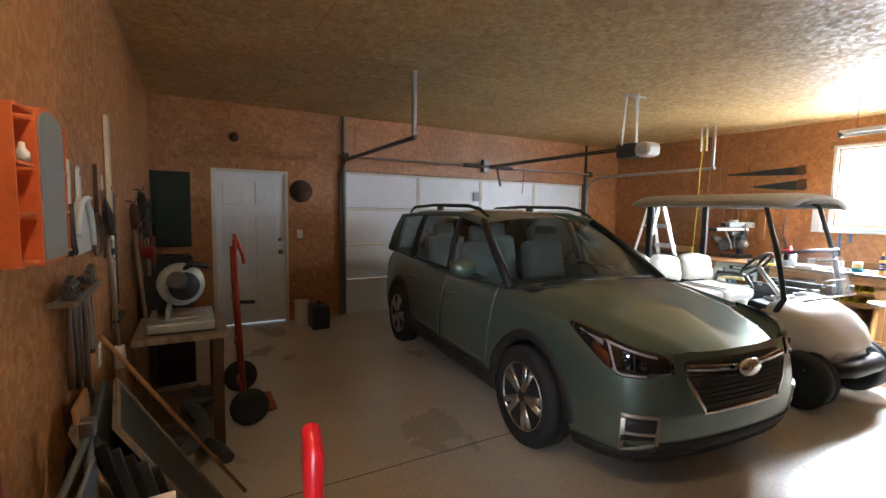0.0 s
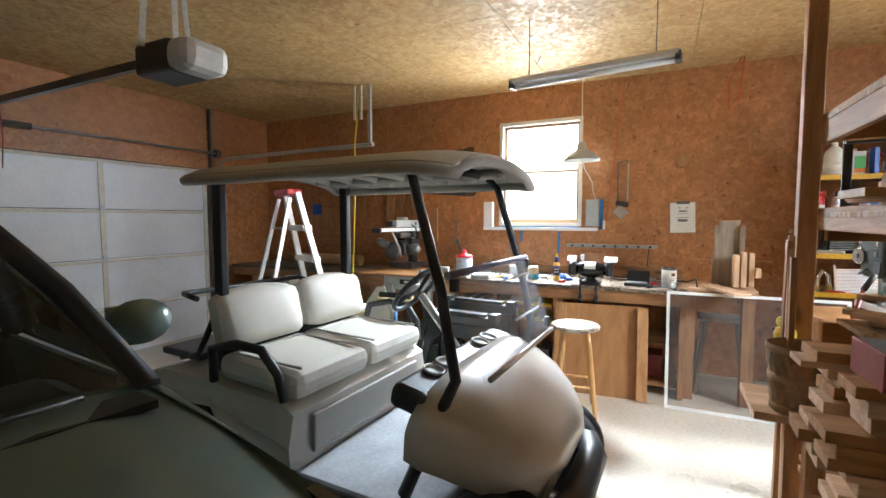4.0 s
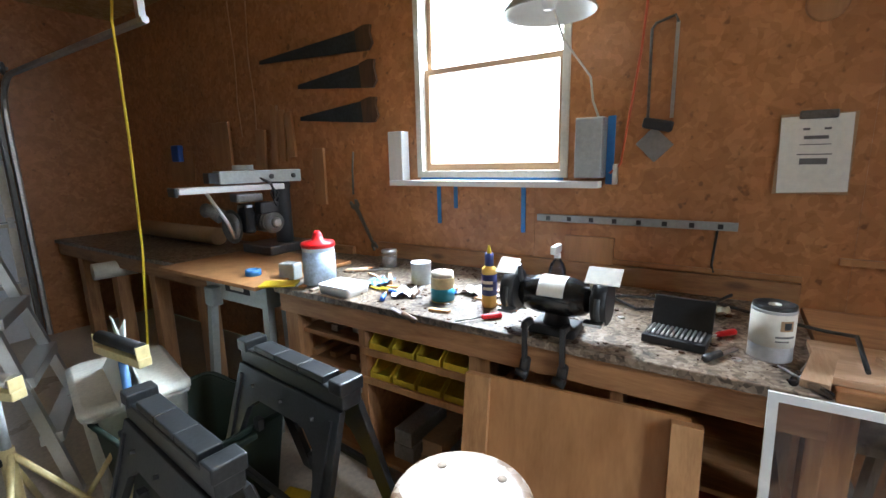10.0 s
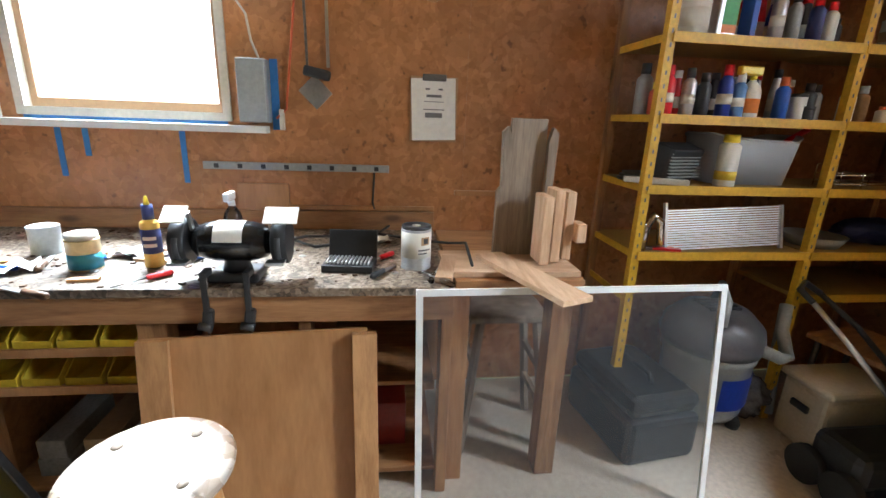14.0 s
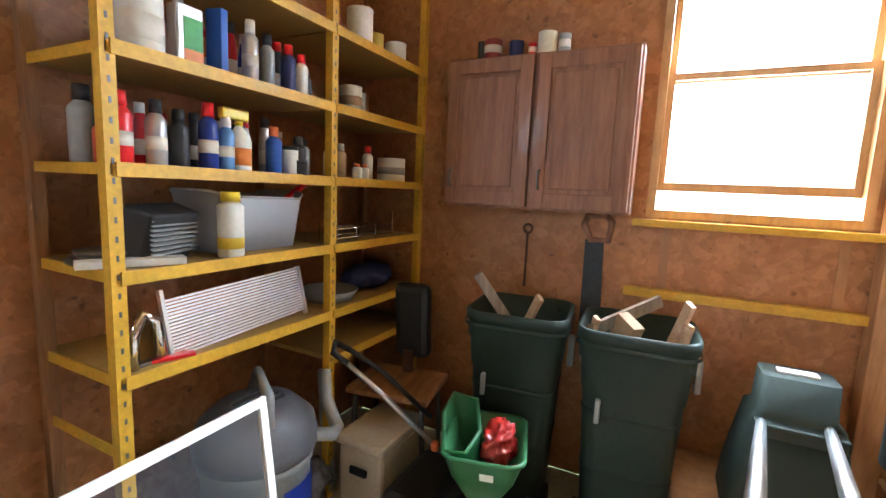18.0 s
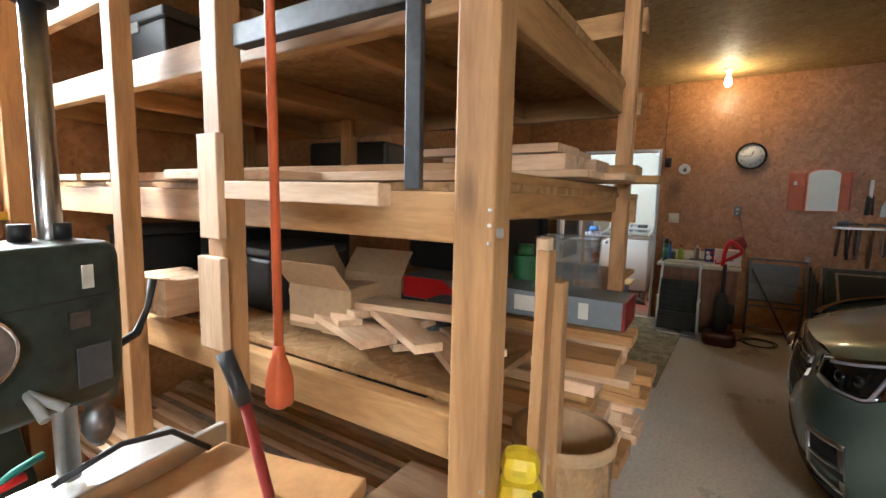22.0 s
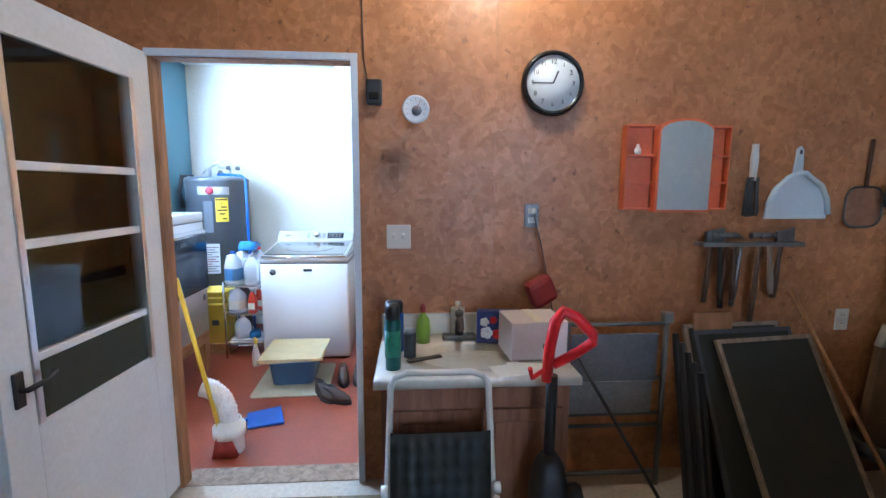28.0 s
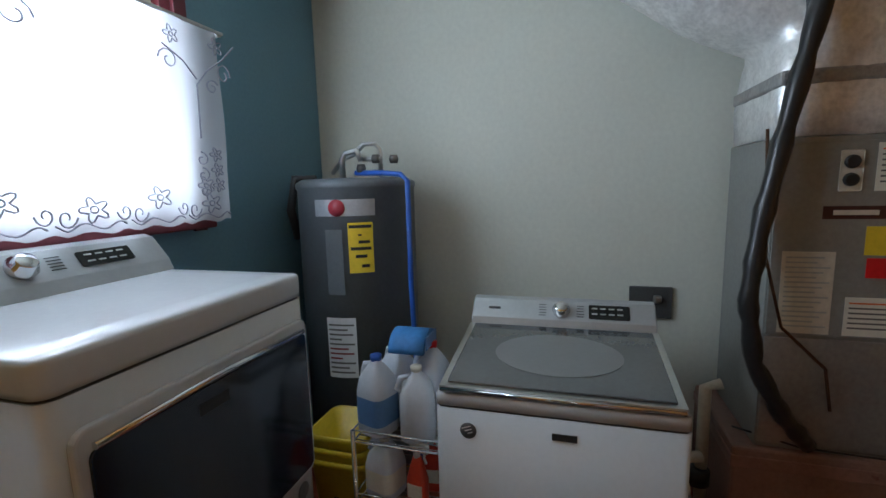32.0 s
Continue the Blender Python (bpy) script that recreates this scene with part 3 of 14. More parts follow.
HOLE_BENCH = (1.90, 2.77, 1.36, 2.46)
HOLE_BACK = (5.47, 6.26, 1.345, 2.60)
HOLE_LAUNDRY = (-0.685, 0.21, -0.1, 2.045)
wall("wall_bench_side", "x", RX, 1, RY0 - 0.13, RY1 + 0.13, 0, RZ + 0.1, [HOLE_BENCH], FIR_Z, WAFER, "reddish waferboard wall behind the workbench with a window")
wall("wall_clock_side", "x", 0.0, -1, RY0 - 0.13, RY1 + 0.13, 0, RZ + 0.1, [HOLE_LAUNDRY], WHITEWALL, WAFER, "waferboard wall with a doorway, hung with a clock and tools", thick=0.058)
wall("wall_back", "y", RY0, -1, 0.0, RX, 0, RZ + 0.1, [HOLE_BACK], FIR_Z, WAFER, "waferboard back wall with a window")
wall("wall_garage_door", "y", RY1, 1, 0.0, RX, 0, RZ + 0.1, [(0.63, 1.535, -0.1, 1.99), (2.28, 6.95, -0.1, 2.045)], FIR_Z, WAFER, "waferboard wall with a side door and a wide garage door")

bm = B()
span(bm, (-0.02, RY0, -0.15), (RX, RY1 + 1.5, 0.0))
setting("floor", bm, CONCRETE, "worn smooth concrete garage floor with dust and stains", "floor")

bm = B()
span(bm, (0.0, RY0, RZ + 0.014), (RX, RY1, RZ + 0.1))
y = RY0
while y < RY1 - 0.01:
    y2, x = min(y + 1.22, RY1), (0.0 if round((y - RY0) / 1.22) % 2 == 0 else -1.22)
    while x < RX - 0.01:
        a, b = max(x, 0.0), min(x + 2.44, RX)
        span(bm, (a + 0.0025, y + 0.0025, RZ), (b - 0.0025, y2 - 0.0025, RZ + 0.012))
        x += 2.44
    y = y2
setting("ceiling", bm, OSB, "ceiling of tan strand board sheets with dark joints", "ceiling")

# ground outside, one sheet
bm = B()
span(bm, (-300, -300, -0.6), (300, 300, -0.3))
setting("ground", bm, mat("lawn_ground", (0.06, 0.09, 0.035), 0.9, 0, 0.4, 1.5, 40, 0.1), "grass ground outside the garage", "ground")
for nm, a, b in (("backdrop_bench_window", (8.9, 0.3, 0.2), (8.92, 4.4, 4.2)), ("backdrop_back_window", (4.2, -3.0, 0.3), (7.6, -2.98, 4.4)), ("backdrop_laundry_window", (-3.4, -3.2, 0.6), (0.3, -3.18, 4.0))):
    bm = B()
    span(bm, a, b)
    setting(nm, bm, SKYGLOW, "bright overcast sky beyond the window", "backdrop")

# concrete joint in the floor and slab at the door
bm = B()
span(bm, (0.0, 2.38, 0.0), (RX, 2.388, 0.0006))
setting("floor_joint", bm, DARKGREY, "saw-cut joint in the concrete floor", "trim")

# ------------------------------------------------ windows
def sash_window(name, axis, at, out, lo, hi, z0, z1, mid, trim, sill, sill_z, sill_over, label, raised=0.0, leaf=None):
    """A sash window in a wall: outer frame, two sashes, panes and sill."""
    ob = thing(name, (0, 0, 0), label, "window", kind="structure")

    def bx(bm, a, b, c, d, n0, n1):
        p, q = sorted((at + out * n0, at + out * n1))
        span(bm, (p, a, c) if axis == "x" else (a, p, c), (q, b, d) if axis == "x" else (b, q, d))

    f = 0.035
    for a, b, c, d in ((lo, lo + f, z0, z1), (hi - f, hi, z0, z1), (lo + f, hi - f, z1 - f, z1), (lo + f, hi - f, z0, z0 + f)):
        bm = B()
        bx(bm, a, b, c, d, -0.012, 0.12)
        part("window_frame", bm, trim, ob)
    for k, (c, d, n) in enumerate(((z0 + f + raised, mid + 0.014 + raised * 0.1, 0.035), (mid - 0.014, z1 - f, 0.07))):
        s = 0.028
        bm = B()
        for a2, b2, c2, d2 in ((lo + f, lo + f + s, c, d), (hi - f - s, hi - f, c, d), (lo + f + s, hi - f - s, c, c + s + 0.01 * (k == 0)), (lo + f + s, hi - f - s, d - s, d)):
            bx(bm, a2, b2, c2, d2, n, n + 0.028)
        sash = part("sash", bm, leaf or trim, ob)
        bm = B()
        bx(bm, lo + f + s, hi - f - s, c + s, d - s, n + 0.012, n + 0.016)
        pane = part("pane", bm, GLASS, sash)
        pane.visible_shadow = False
    bm = B()
    bx(bm, lo - sill_over, hi + sill_over, sill_z - 0.03, sill_z, -0.075, 0.0 - 0.002)
    part("window_sill", bm, sill, ob)
    return ob


SASHTAN = mat("tan_varnished_sash", (0.36, 0.22, 0.12), 0.45, 0, 0.15, 7, 60, 0.04)
wb = sash_window("window_1", "x", RX, 1, *HOLE_BENCH, 1.93, OFFWHITE, WHITE, 1.345, 0.16, "double-hung window over the workbench with a white sill and blue masking tape", 0.0, SASHTAN)
wk = sash_window("window_2", "y", RY0, -1, 5.47, 6.26, 1.345, 2.60, 1.955, WINTRIM, YELLOW, 1.335, 0.05, "wooden double-hung window in the back wall with a raised lower sash", 0.085)
for z in (1.022,):
    bm = B()
    span(bm, (5.42, RY0 + 0.001, z - 0.04), (6.32, RY0 + 0.05, z))
    setting("trim_ledge", bm, YELLOW, "narrow yellow painted wooden ledge under the window", "trim")
for x in (5.52, 6.15):
    bm = B()
    span(bm, (x, RY0 + 0.0005, 1.0), (x + 0.035, RY0 + 0.004, 1.30))
    setting("trim_batten", bm, PANELWOOD, "pale strip on the wall below the window", "trim")

# ------------------------------------------------ side door, garage door
def panel_door():
    ob = thing("door_1", (1.08, 6.25, 0.0), "white six-panel steel side door, closed", "door", kind="structure")
    bm = B()
    span(bm, (-0.41, 0.02, 0.015), (0.415, 0.062, 1.955), 0.003)
    part("door_slab", bm, DOORWHITE, ob)
    for cx in (-0.19, 0.19):
        for a, b in ((0.16, 0.76), (0.90, 1.42), (1.56, 1.84)):
            bm = B()
            box(bm, (cx, 0.016, (a + b) / 2), (0.27, 0.012, b - a), bev=0.005)
            part("door_panel", bm, DOORWHITE, ob)
    for a, b in (((-0.45, -0.006, 0), (-0.412, 0.1, 1.99)), ((0.417, -0.006, 0), (0.455, 0.1, 1.99)), ((-0.412, -0.006, 1.957), (0.417, 0.1, 1.99))):
        bm = B()
        span(bm, a, b)
        part("door_frame", bm, OFFWHITE, ob)
    bm = B()
    lathe(bm, [(0.0, 0), (0.028, 0.0), (0.028, 0.008), (0.011, 0.012), (0.011, 0.035), (0.026, 0.045), (0.03, 0.06), (0.02, 0.072), (0, 0.074)], m=pose(0.35, 0.02, 0.94, 90, 0, 0), seg=14)
    part("door_knob", bm, DARKSTEEL, ob)
    bm = B()
    lathe(bm, [(0.0, 0), (0.026, 0.0), (0.022, 0.012), (0, 0.014)], m=pose(0.35, 0.02, 1.1, 90, 0, 0), seg=14)
    part("deadbolt", bm, DARKSTEEL, ob)


panel_door()


def garage_door():
    ob = thing("garage_door", (4.615, 6.24, 0.0), "closed white sectional overhead garage door", "garage door", kind="structure")
    w, h, n = 4.67, 2.045, 4
    for i in range(n):
        z0, z1 = i * h / n + 0.004, (i + 1) * h / n - 0.004
        bm = B()
        span(bm, (-w / 2 + 0.005, 0.05, z0), (w / 2 - 0.005, 0.085, z1), 0.004)
        sec = part("door_section", bm, DOORWHITE, ob)
        for x in [-w / 2 + 0.04 + k * (w - 0.08) / 4 for k in range(5)]:
            bm = B()
            box(bm, (x, 0.044, (z0 + z1) / 2), (0.05, 0.012, z1 - z0 - 0.01))
            part("stile", bm, OFFWHITE, sec)
        bm = B()
        box(bm, (0, 0.04, z1 - 0.02), (w - 0.12, 0.018, 0.028))
        part("strut", bm, OFFWHITE, sec)
    for i in range(n - 1):
        for x in [-w / 2 + 0.04 + k * (w - 0.08) / 4 for k in range(5)]:
            bm = B()
            box(bm, (x, 0.034, (i + 1) * h / n), (0.04, 0.008, 0.09))
            part("hinge", bm, GALV, ob)
    bm = B()
    box(bm, (-0.1, 0.02, 1.75), (0.1, 0.03, 0.14))
    part("latch", bm, DARKSTEEL, ob)
    # tracks: upright, bend and level run, on both sides
    for s in (-1, 1):
        x = s * (w / 2 + 0.05)
        bm = B()
        pts = [(x, -0.03, 0.02), (x, -0.03, 1.85)] + [(x, -0.03 - 0.3 + 0.3 * math.cos(t), 1.85 + 0.32 * math.sin(t)) for t in [math.pi / 2 * k / 6 for k in range(1, 7)]] + [(x, -2.42, 2.19)]
        tube(bm, pts, 0.022, 6, smooth=False)
        part("track", bm, GALV if s > 0 else DARKSTEEL, ob)
        bm = B()
        box(bm, (x, -2.38, 2.49), (0.035, 0.035, 0.6))
        part("track_hanger", bm, GALV, ob)
        bm = B()
        box(bm, (x - s * 0.05, 0.0 - 0.03, 1.4), (0.03, 0.05, 2.75))
        part("track_mount", bm, DARKSTEEL, ob)
    bm = B()
    tube(bm, [(-w / 2 - 0.1, -0.09, 2.24), (w / 2 + 0.1, -0.09, 2.24)], 0.013, 8)
    part("shaft", bm, GALV, ob)
    bm = B()
    tube(bm, [(-0.42, -0.09, 2.24), (0.55, -0.09, 2.24)], 0.03, 12)
    part("spring", bm, DARKSTEEL, ob)
    for x in (-w / 2 - 0.02, w / 2 + 0.02):
        bm = B()
        lathe(bm, [(0.05, 0), (0.05, 0.012), (0.03, 0.016), (0.03, 0.04), (0.05, 0.044), (0.05, 0.055)], m=pose(x, -0.09, 2.24, 0, 90, 0), seg=14)
        part("drum", bm, DARKSTEEL, ob)
    bm = B()
    box(bm, (0.0, -0.06, 2.25), (0.09, 0.1, 0.2))
    part("spring_bracket", bm, DARKSTEEL, ob)


garage_door()


def opener():
    ob = thing("garage_door_opener", (4.62, 3.3, 2.2), "ceiling-hung garage door opener with a white lens cover", "door opener")
    bm = B()
    box(bm, (0, 0.06, 0), (0.22, 0.26, 0.15), bev=0.02)
    part("motor_housing", bm, DARKGREY, ob)
    bm = B()
    box(bm, (0, -0.13, -0.005), (0.24, 0.17, 0.15), bev=0.05)
    part("light_lens", bm, WHITE, ob, "white plastic lens cover")
    bm = B()
    box(bm, (0, 1.45, 0.03), (0.035, 2.55, 0.045))
    part("rail", bm, DARKSTEEL, ob)
    bm = B()
    box(bm, (0, 2.5, -0.12), (0.02, 0.03, 0.36), rx=-20)
    part("door_arm", bm, DARKSTEEL, ob)
    for x, y, t in ((-0.1, 0.1, 5), (0.1, 0.1, -5), (-0.02, 0.0, 0)):
        bm = B()
        box(bm, (x, y, 0.32), (0.03, 0.004, 0.54), ry=t)
        part("hanger", bm, GALV, ob)
    bm = B()
    box(bm, (0, 0.06, 0.582), (0.32, 0.035, 0.012))
    part("ceiling_angle", bm, GALV, ob)
    bm = B()
    tube(bm, [(0.0, 1.9, 0.0), (0.01, 1.9, -0.2), (0.0, 1.91, -0.42)], 0.004, 6)
    part("pull_cord", bm, DARKRED, ob)


opener()
# ---------------------------------------------------------------- laundry room and kitchen beyond, the shells
LX, LY0, LY1, LZ, LF = -2.95, -1.90, 1.95, 2.72, -0.07
wall("wall_laundry_blue", "y", LY0, -1, LX - 0.13, -0.058, LF, LZ, [(-1.95, -0.85, 1.42, 2.5)], BLUEWALL, None, "blue painted laundry wall with a curtained window")
wall("wall_laundry_white", "x", LX, -1, LY0, LY1, LF, LZ + 0.4, [(1.07, 1.80, 0.47, 2.47)], WHITEWALL, None, "white plastered laundry wall, bare and slightly stained")
wall("wall_laundry_orange", "y", LY1, 1, LX - 2.6, -0.058, LF, LZ + 0.4, [], ORANGEWALL, None, "orange painted wall beside the steps")
bm = B()
for a, b, c, d in cells(0.72, LY1, LF, LZ, [(1.07, 1.80, 0.47, 2.47)]):
    span(bm, (LX + 0.001, a, c), (LX + 0.006, b, d))
setting("trim_orange_paint", bm, ORANGEWALL, "orange painted stretch of wall round the kitchen door", "trim")
bm = B()
for a, b, c, d in cells(LY0, LY1, LF, LZ, [(-0.80, 0.21, LF - 1, 2.045)]):
    span(bm, (-0.07, a, c), (-0.058, b, d))
setting("wall_laundry_door_side", bm, ORANGEWALL, "painted laundry wall round the garage doorway", "wall")
bm = B()
span(bm, (LX - 0.02, LY0 - 0.1, LF - 0.12), (0.0 - 0.021, LY1 + 0.1, LF))
setting("floor_laundry", bm, REDFLOOR, "brick-red painted laundry floor", "floor")
bm = B()
span(bm, (LX, LY0, LZ), (-0.07, LY1, LZ + 0.1))
setting("ceiling_laundry", bm, WHITEWALL, "white laundry ceiling", "ceiling")
bm = B()
span(bm, (-0.14, -0.685, LF), (0.0, 0.21, 0.004))
setting("threshold", bm, GREYWOOD, "worn wooden threshold between garage and laundry", "trim")
# hall beyond the kitchen door
bm = B()
span(bm, (-5.6, 0.2, 0.35), (LX - 0.13, LY1, 0.47))
setting("floor_hall", bm, wood("oak_strip_floor", (0.36, 0.16, 0.05), (0.56, 0.30, 0.10), 0.3, (1.5, 10, 10), False, 0.05), "varnished oak hall floor", "floor")
bm = B()
span(bm, (-5.6, 0.2, 2.86), (LX - 0.13, LY1, 2.96))
setting("ceiling_hall", bm, WHITEWALL, "pale hall ceiling", "ceiling")
bm = B()
span(bm, (-5.7, 0.2, 0.47), (-5.6, LY1, 2.86))
setting("wall_hall_end", bm, ORANGEWALL, "orange hall wall", "wall")
bm = B()
span(bm, (-5.6, 0.1, 0.47), (LX - 0.13, 0.2, 2.86))
setting("wall_hall_side", bm, ORANGEWALL, "orange hall wall", "wall")

# door frame of the garage doorway
for a, b in (((-0.058, -0.685, 0.004), (0.012, -0.662, 2.045)), ((-0.07, 0.195, 0.004), (0.012, 0.21, 2.045)), ((-0.07, -0.662, 2.015), (0.012, 0.195, 2.045))):
    bm = B()
    span(bm, a, b)
    setting("door_frame_laundry", bm, FIR_Z, "painted frame of the laundry doorway", "door frame")
JAMBPALE = mat("pale_blue_jamb_paint", (0.60, 0.65, 0.72), 0.4, 0.1, 0.1, 6, 60, 0.02)
for a, b, m, nm in (((0.0125, 0.183, 0.004), (0.028, 0.213, 2.048), JAMBPALE, "trim_door_edge"), ((0.0125, -0.688, 2.018), (0.028, 0.1825, 2.048), JAMBPALE, "trim_door_edge"), ((0.0, 0.190, 0.004), (0.012, 0.1945, 2.0145), RUBBER, "trim_weather_strip")):
    setting(nm, span(B(), a, b, 0.002), m, "painted metal edge and dark seal of the doorway", "trim")
# frame of the kitchen door
for a, b in (((LX - 0.13, 1.04, 0.47), (LX + 0.03, 1.09, 2.52)), ((LX - 0.13, 1.78, 0.47), (LX + 0.03, 1.88, 2.52)), ((LX - 0.13, 1.09, 2.45), (LX + 0.03, 1.78, 2.52))):
    bm = B()
    span(bm, a, b, 0.004)
    setting("door_frame_kitchen", bm, mat("cream_trim_paint", (0.62, 0.45, 0.22), 0.4, 0, 0.06, 3, 60, 0.02), "cream painted kitchen door frame", "door frame")


def storm_door():
    ob = thing("door_2", (0.0, -0.70, 0.0), "white door with a tall divided window, standing open", "door", kind="structure", rz=-3)
    t = 0.02
    def bar(nm, a, b, c, d, m=DOORWHITE, y=t, bev=0.003):
        bm = B()
        span(bm, (a, -y, c), (b, y, d), bev)
        return part(nm, bm, m, ob)
    bar("stile", 0.01, 0.12, 0.02, 2.03)
    bar("stile", 0.71, 0.82, 0.02, 2.03)
    bar("rail", 0.12, 0.71, 1.90, 2.03)
    bar("rail", 0.12, 0.71, 0.02, 0.72)
    for z in (1.51, 1.27, 0.915):
        bar("muntin", 0.12, 0.71, z, z + 0.028, DOORWHITE, 0.014)
    bar("inner_frame", 0.12, 0.145, 0.72, 1.90, ALU, 0.024)
    bar("inner_frame", 0.685, 0.71, 0.72, 1.90, ALU, 0.024)
    bm = B()
    span(bm, (0.145, -0.003, 0.943), (0.685, 0.003, 1.90))
    part("pane", bm, GLASS, ob)
    bm = B()
    span(bm, (0.145, -0.003, 0.72), (0.685, 0.003, 0.915))
    part("screen", bm, DARKMESH, ob, "dark insect screen")
    bm = B()
    tube(bm, [(0.765, t, 0.86), (0.765, t + 0.03, 0.86), (0.70, t + 0.035, 0.865), (0.66, t + 0.03, 0.88)], 0.009, 8)
    part("handle", bm, BLACK, ob)
    bm = B()
    box(bm, (0.765, t + 0.004, 0.86), (0.035, 0.01, 0.11), bev=0.004)
    part("handle_plate", bm, BLACK, ob)


storm_door()
# ---------------------------------------------------------------- the car
KC = 0.945
CAR_X = [0, 0.25, 0.45, 0.60, 0.72, 0.80, 0.85, 0.885, 0.90, 0.905, 0.907, 0.905, 0.90, 0.885, 0.85, 0.79, 0.68, 0.5, 0.25, 0]
CAR_Y = [0, 0.008, 0.028, 0.068, 0.135, 0.235, 0.39, 0.64, 0.95, 1.4, 2.2, 3.0, 3.6, 4.0, 4.26, 4.42, 4.52, 4.58, 4.61, 4.62]


def car_plan(u):
    """A point of the car's outline, u from 0 (nose) to 19 (tail), and its outward way; the left half has x below 0."""
    s = -1 if u < 0 else 1
    u = min(abs(u), 18.999)
    i, f = int(u), u - int(u)

    def cr(a):
        p = [a[max(i - 1, 0)], a[i], a[i + 1], a[min(i + 2, 19)]]
        return 0.5 * (2 * p[1] + (p[2] - p[0]) * f + (2 * p[0] - 5 * p[1] + 4 * p[2] - p[3]) * f * f + (3 * p[1] - p[0] - 3 * p[2] + p[3]) * f**3)

    x, y = cr(CAR_X), cr(CAR_Y)
    y = max(y, 0.0)
    e = 0.02
    n = Vector((x / 0.907, (y - 2.31) / 2.31))
    k = 6
    n = Vector((abs(n.x) ** (k - 1), abs(n.y) ** (k - 1) * (1 if n.y > 0 else -1))).normalized() if n.length else Vector((0, -1))
    return s * x, y, s * n.x, n.y


CAR_PROF = ((0.18, 0.075), (0.26, 0.03), (0.36, 0.008), (0.50, 0.0), (0.62, 0.006), (0.72, 0.018), (0.82, 0.03), (0.92, 0.05), (1.0, 0.085), (1.12, 0.15))


def car_inset(z):
    return float(np.interp(z, [p[0] for p in CAR_PROF], [p[1] for p in CAR_PROF]))


def car_at(u, z, out=0.0):
    x, y, nx, ny = car_plan(u)
    d = out - car_inset(z) * (1.0 + 0.9 * max(0, -ny))
    return (x + nx * d, y + ny * d, z)


def u_of_y(y):
    return float(np.interp(y, CAR_Y, range(20)))


def car_patch(bm, u0, u1, lo, hi, out, nu, nz=6, thick=0.0):
    """A patch of skin that follows the car's body between u0 and u1 and between the heights lo(u) and hi(u)."""
    us = [u0 + (u1 - u0) * i / nu for i in range(nu + 1)]
    rows = [[car_at(u, lo(u) + (hi(u) - lo(u)) * j / nz, out) for j in range(nz + 1)] for u in us]
    grid = [[bm.verts.new(p) for p in r] for r in rows]
    for a, b in zip(grid, grid[1:]):
        for j in range(nz):
            f = bm.faces.new((a[j], b[j], b[j + 1], a[j + 1]))
            f.smooth = True
    if thick:
        back = [[bm.verts.new(car_at(u, lo(u) + (hi(u) - lo(u)) * j / nz, out - thick)) for j in (0, nz)] for u in us]
        for i in range(nu):
            bm.faces.new((grid[i][0], back[i][0], back[i + 1][0], grid[i + 1][0]))
            bm.faces.new((grid[i][nz], grid[i + 1][nz], back[i + 1][1], back[i][1]))
        bm.faces.new([*grid[0], back[0][1], back[0][0]])
        bm.faces.new([*grid[-1][::-1], back[-1][0], back[-1][1]])
    return bm


HUB_Y, HUB_Z, ARCH_R = (0.93, 3.60), 0.345, 0.415


def car_low(u):
    y = car_plan(u)[1]
    z = 0.25 if y > 0.5 else 0.22
    for h in HUB_Y:
        if abs(y - h) < ARCH_R and abs(car_plan(u)[0]) > 0.8:
            z = max(z, HUB_Z + math.sqrt(ARCH_R**2 - (y - h) ** 2))
    return z


def car_top(u):
    y = car_plan(u)[1]
    return float(np.interp(y, (0.0, 0.12, 0.35, 0.7, 1.25, 2.5, 4.0, 4.62), (0.84, 0.85, 0.90, 0.955, 1.035, 1.05, 1.10, 1.08)))


def car_part(name, bm, m, ob, label=""):
    bmesh.ops.transform(bm, matrix=Matrix.Scale(KC, 4), verts=bm.verts)
    return part(name, bm, m, ob, label)


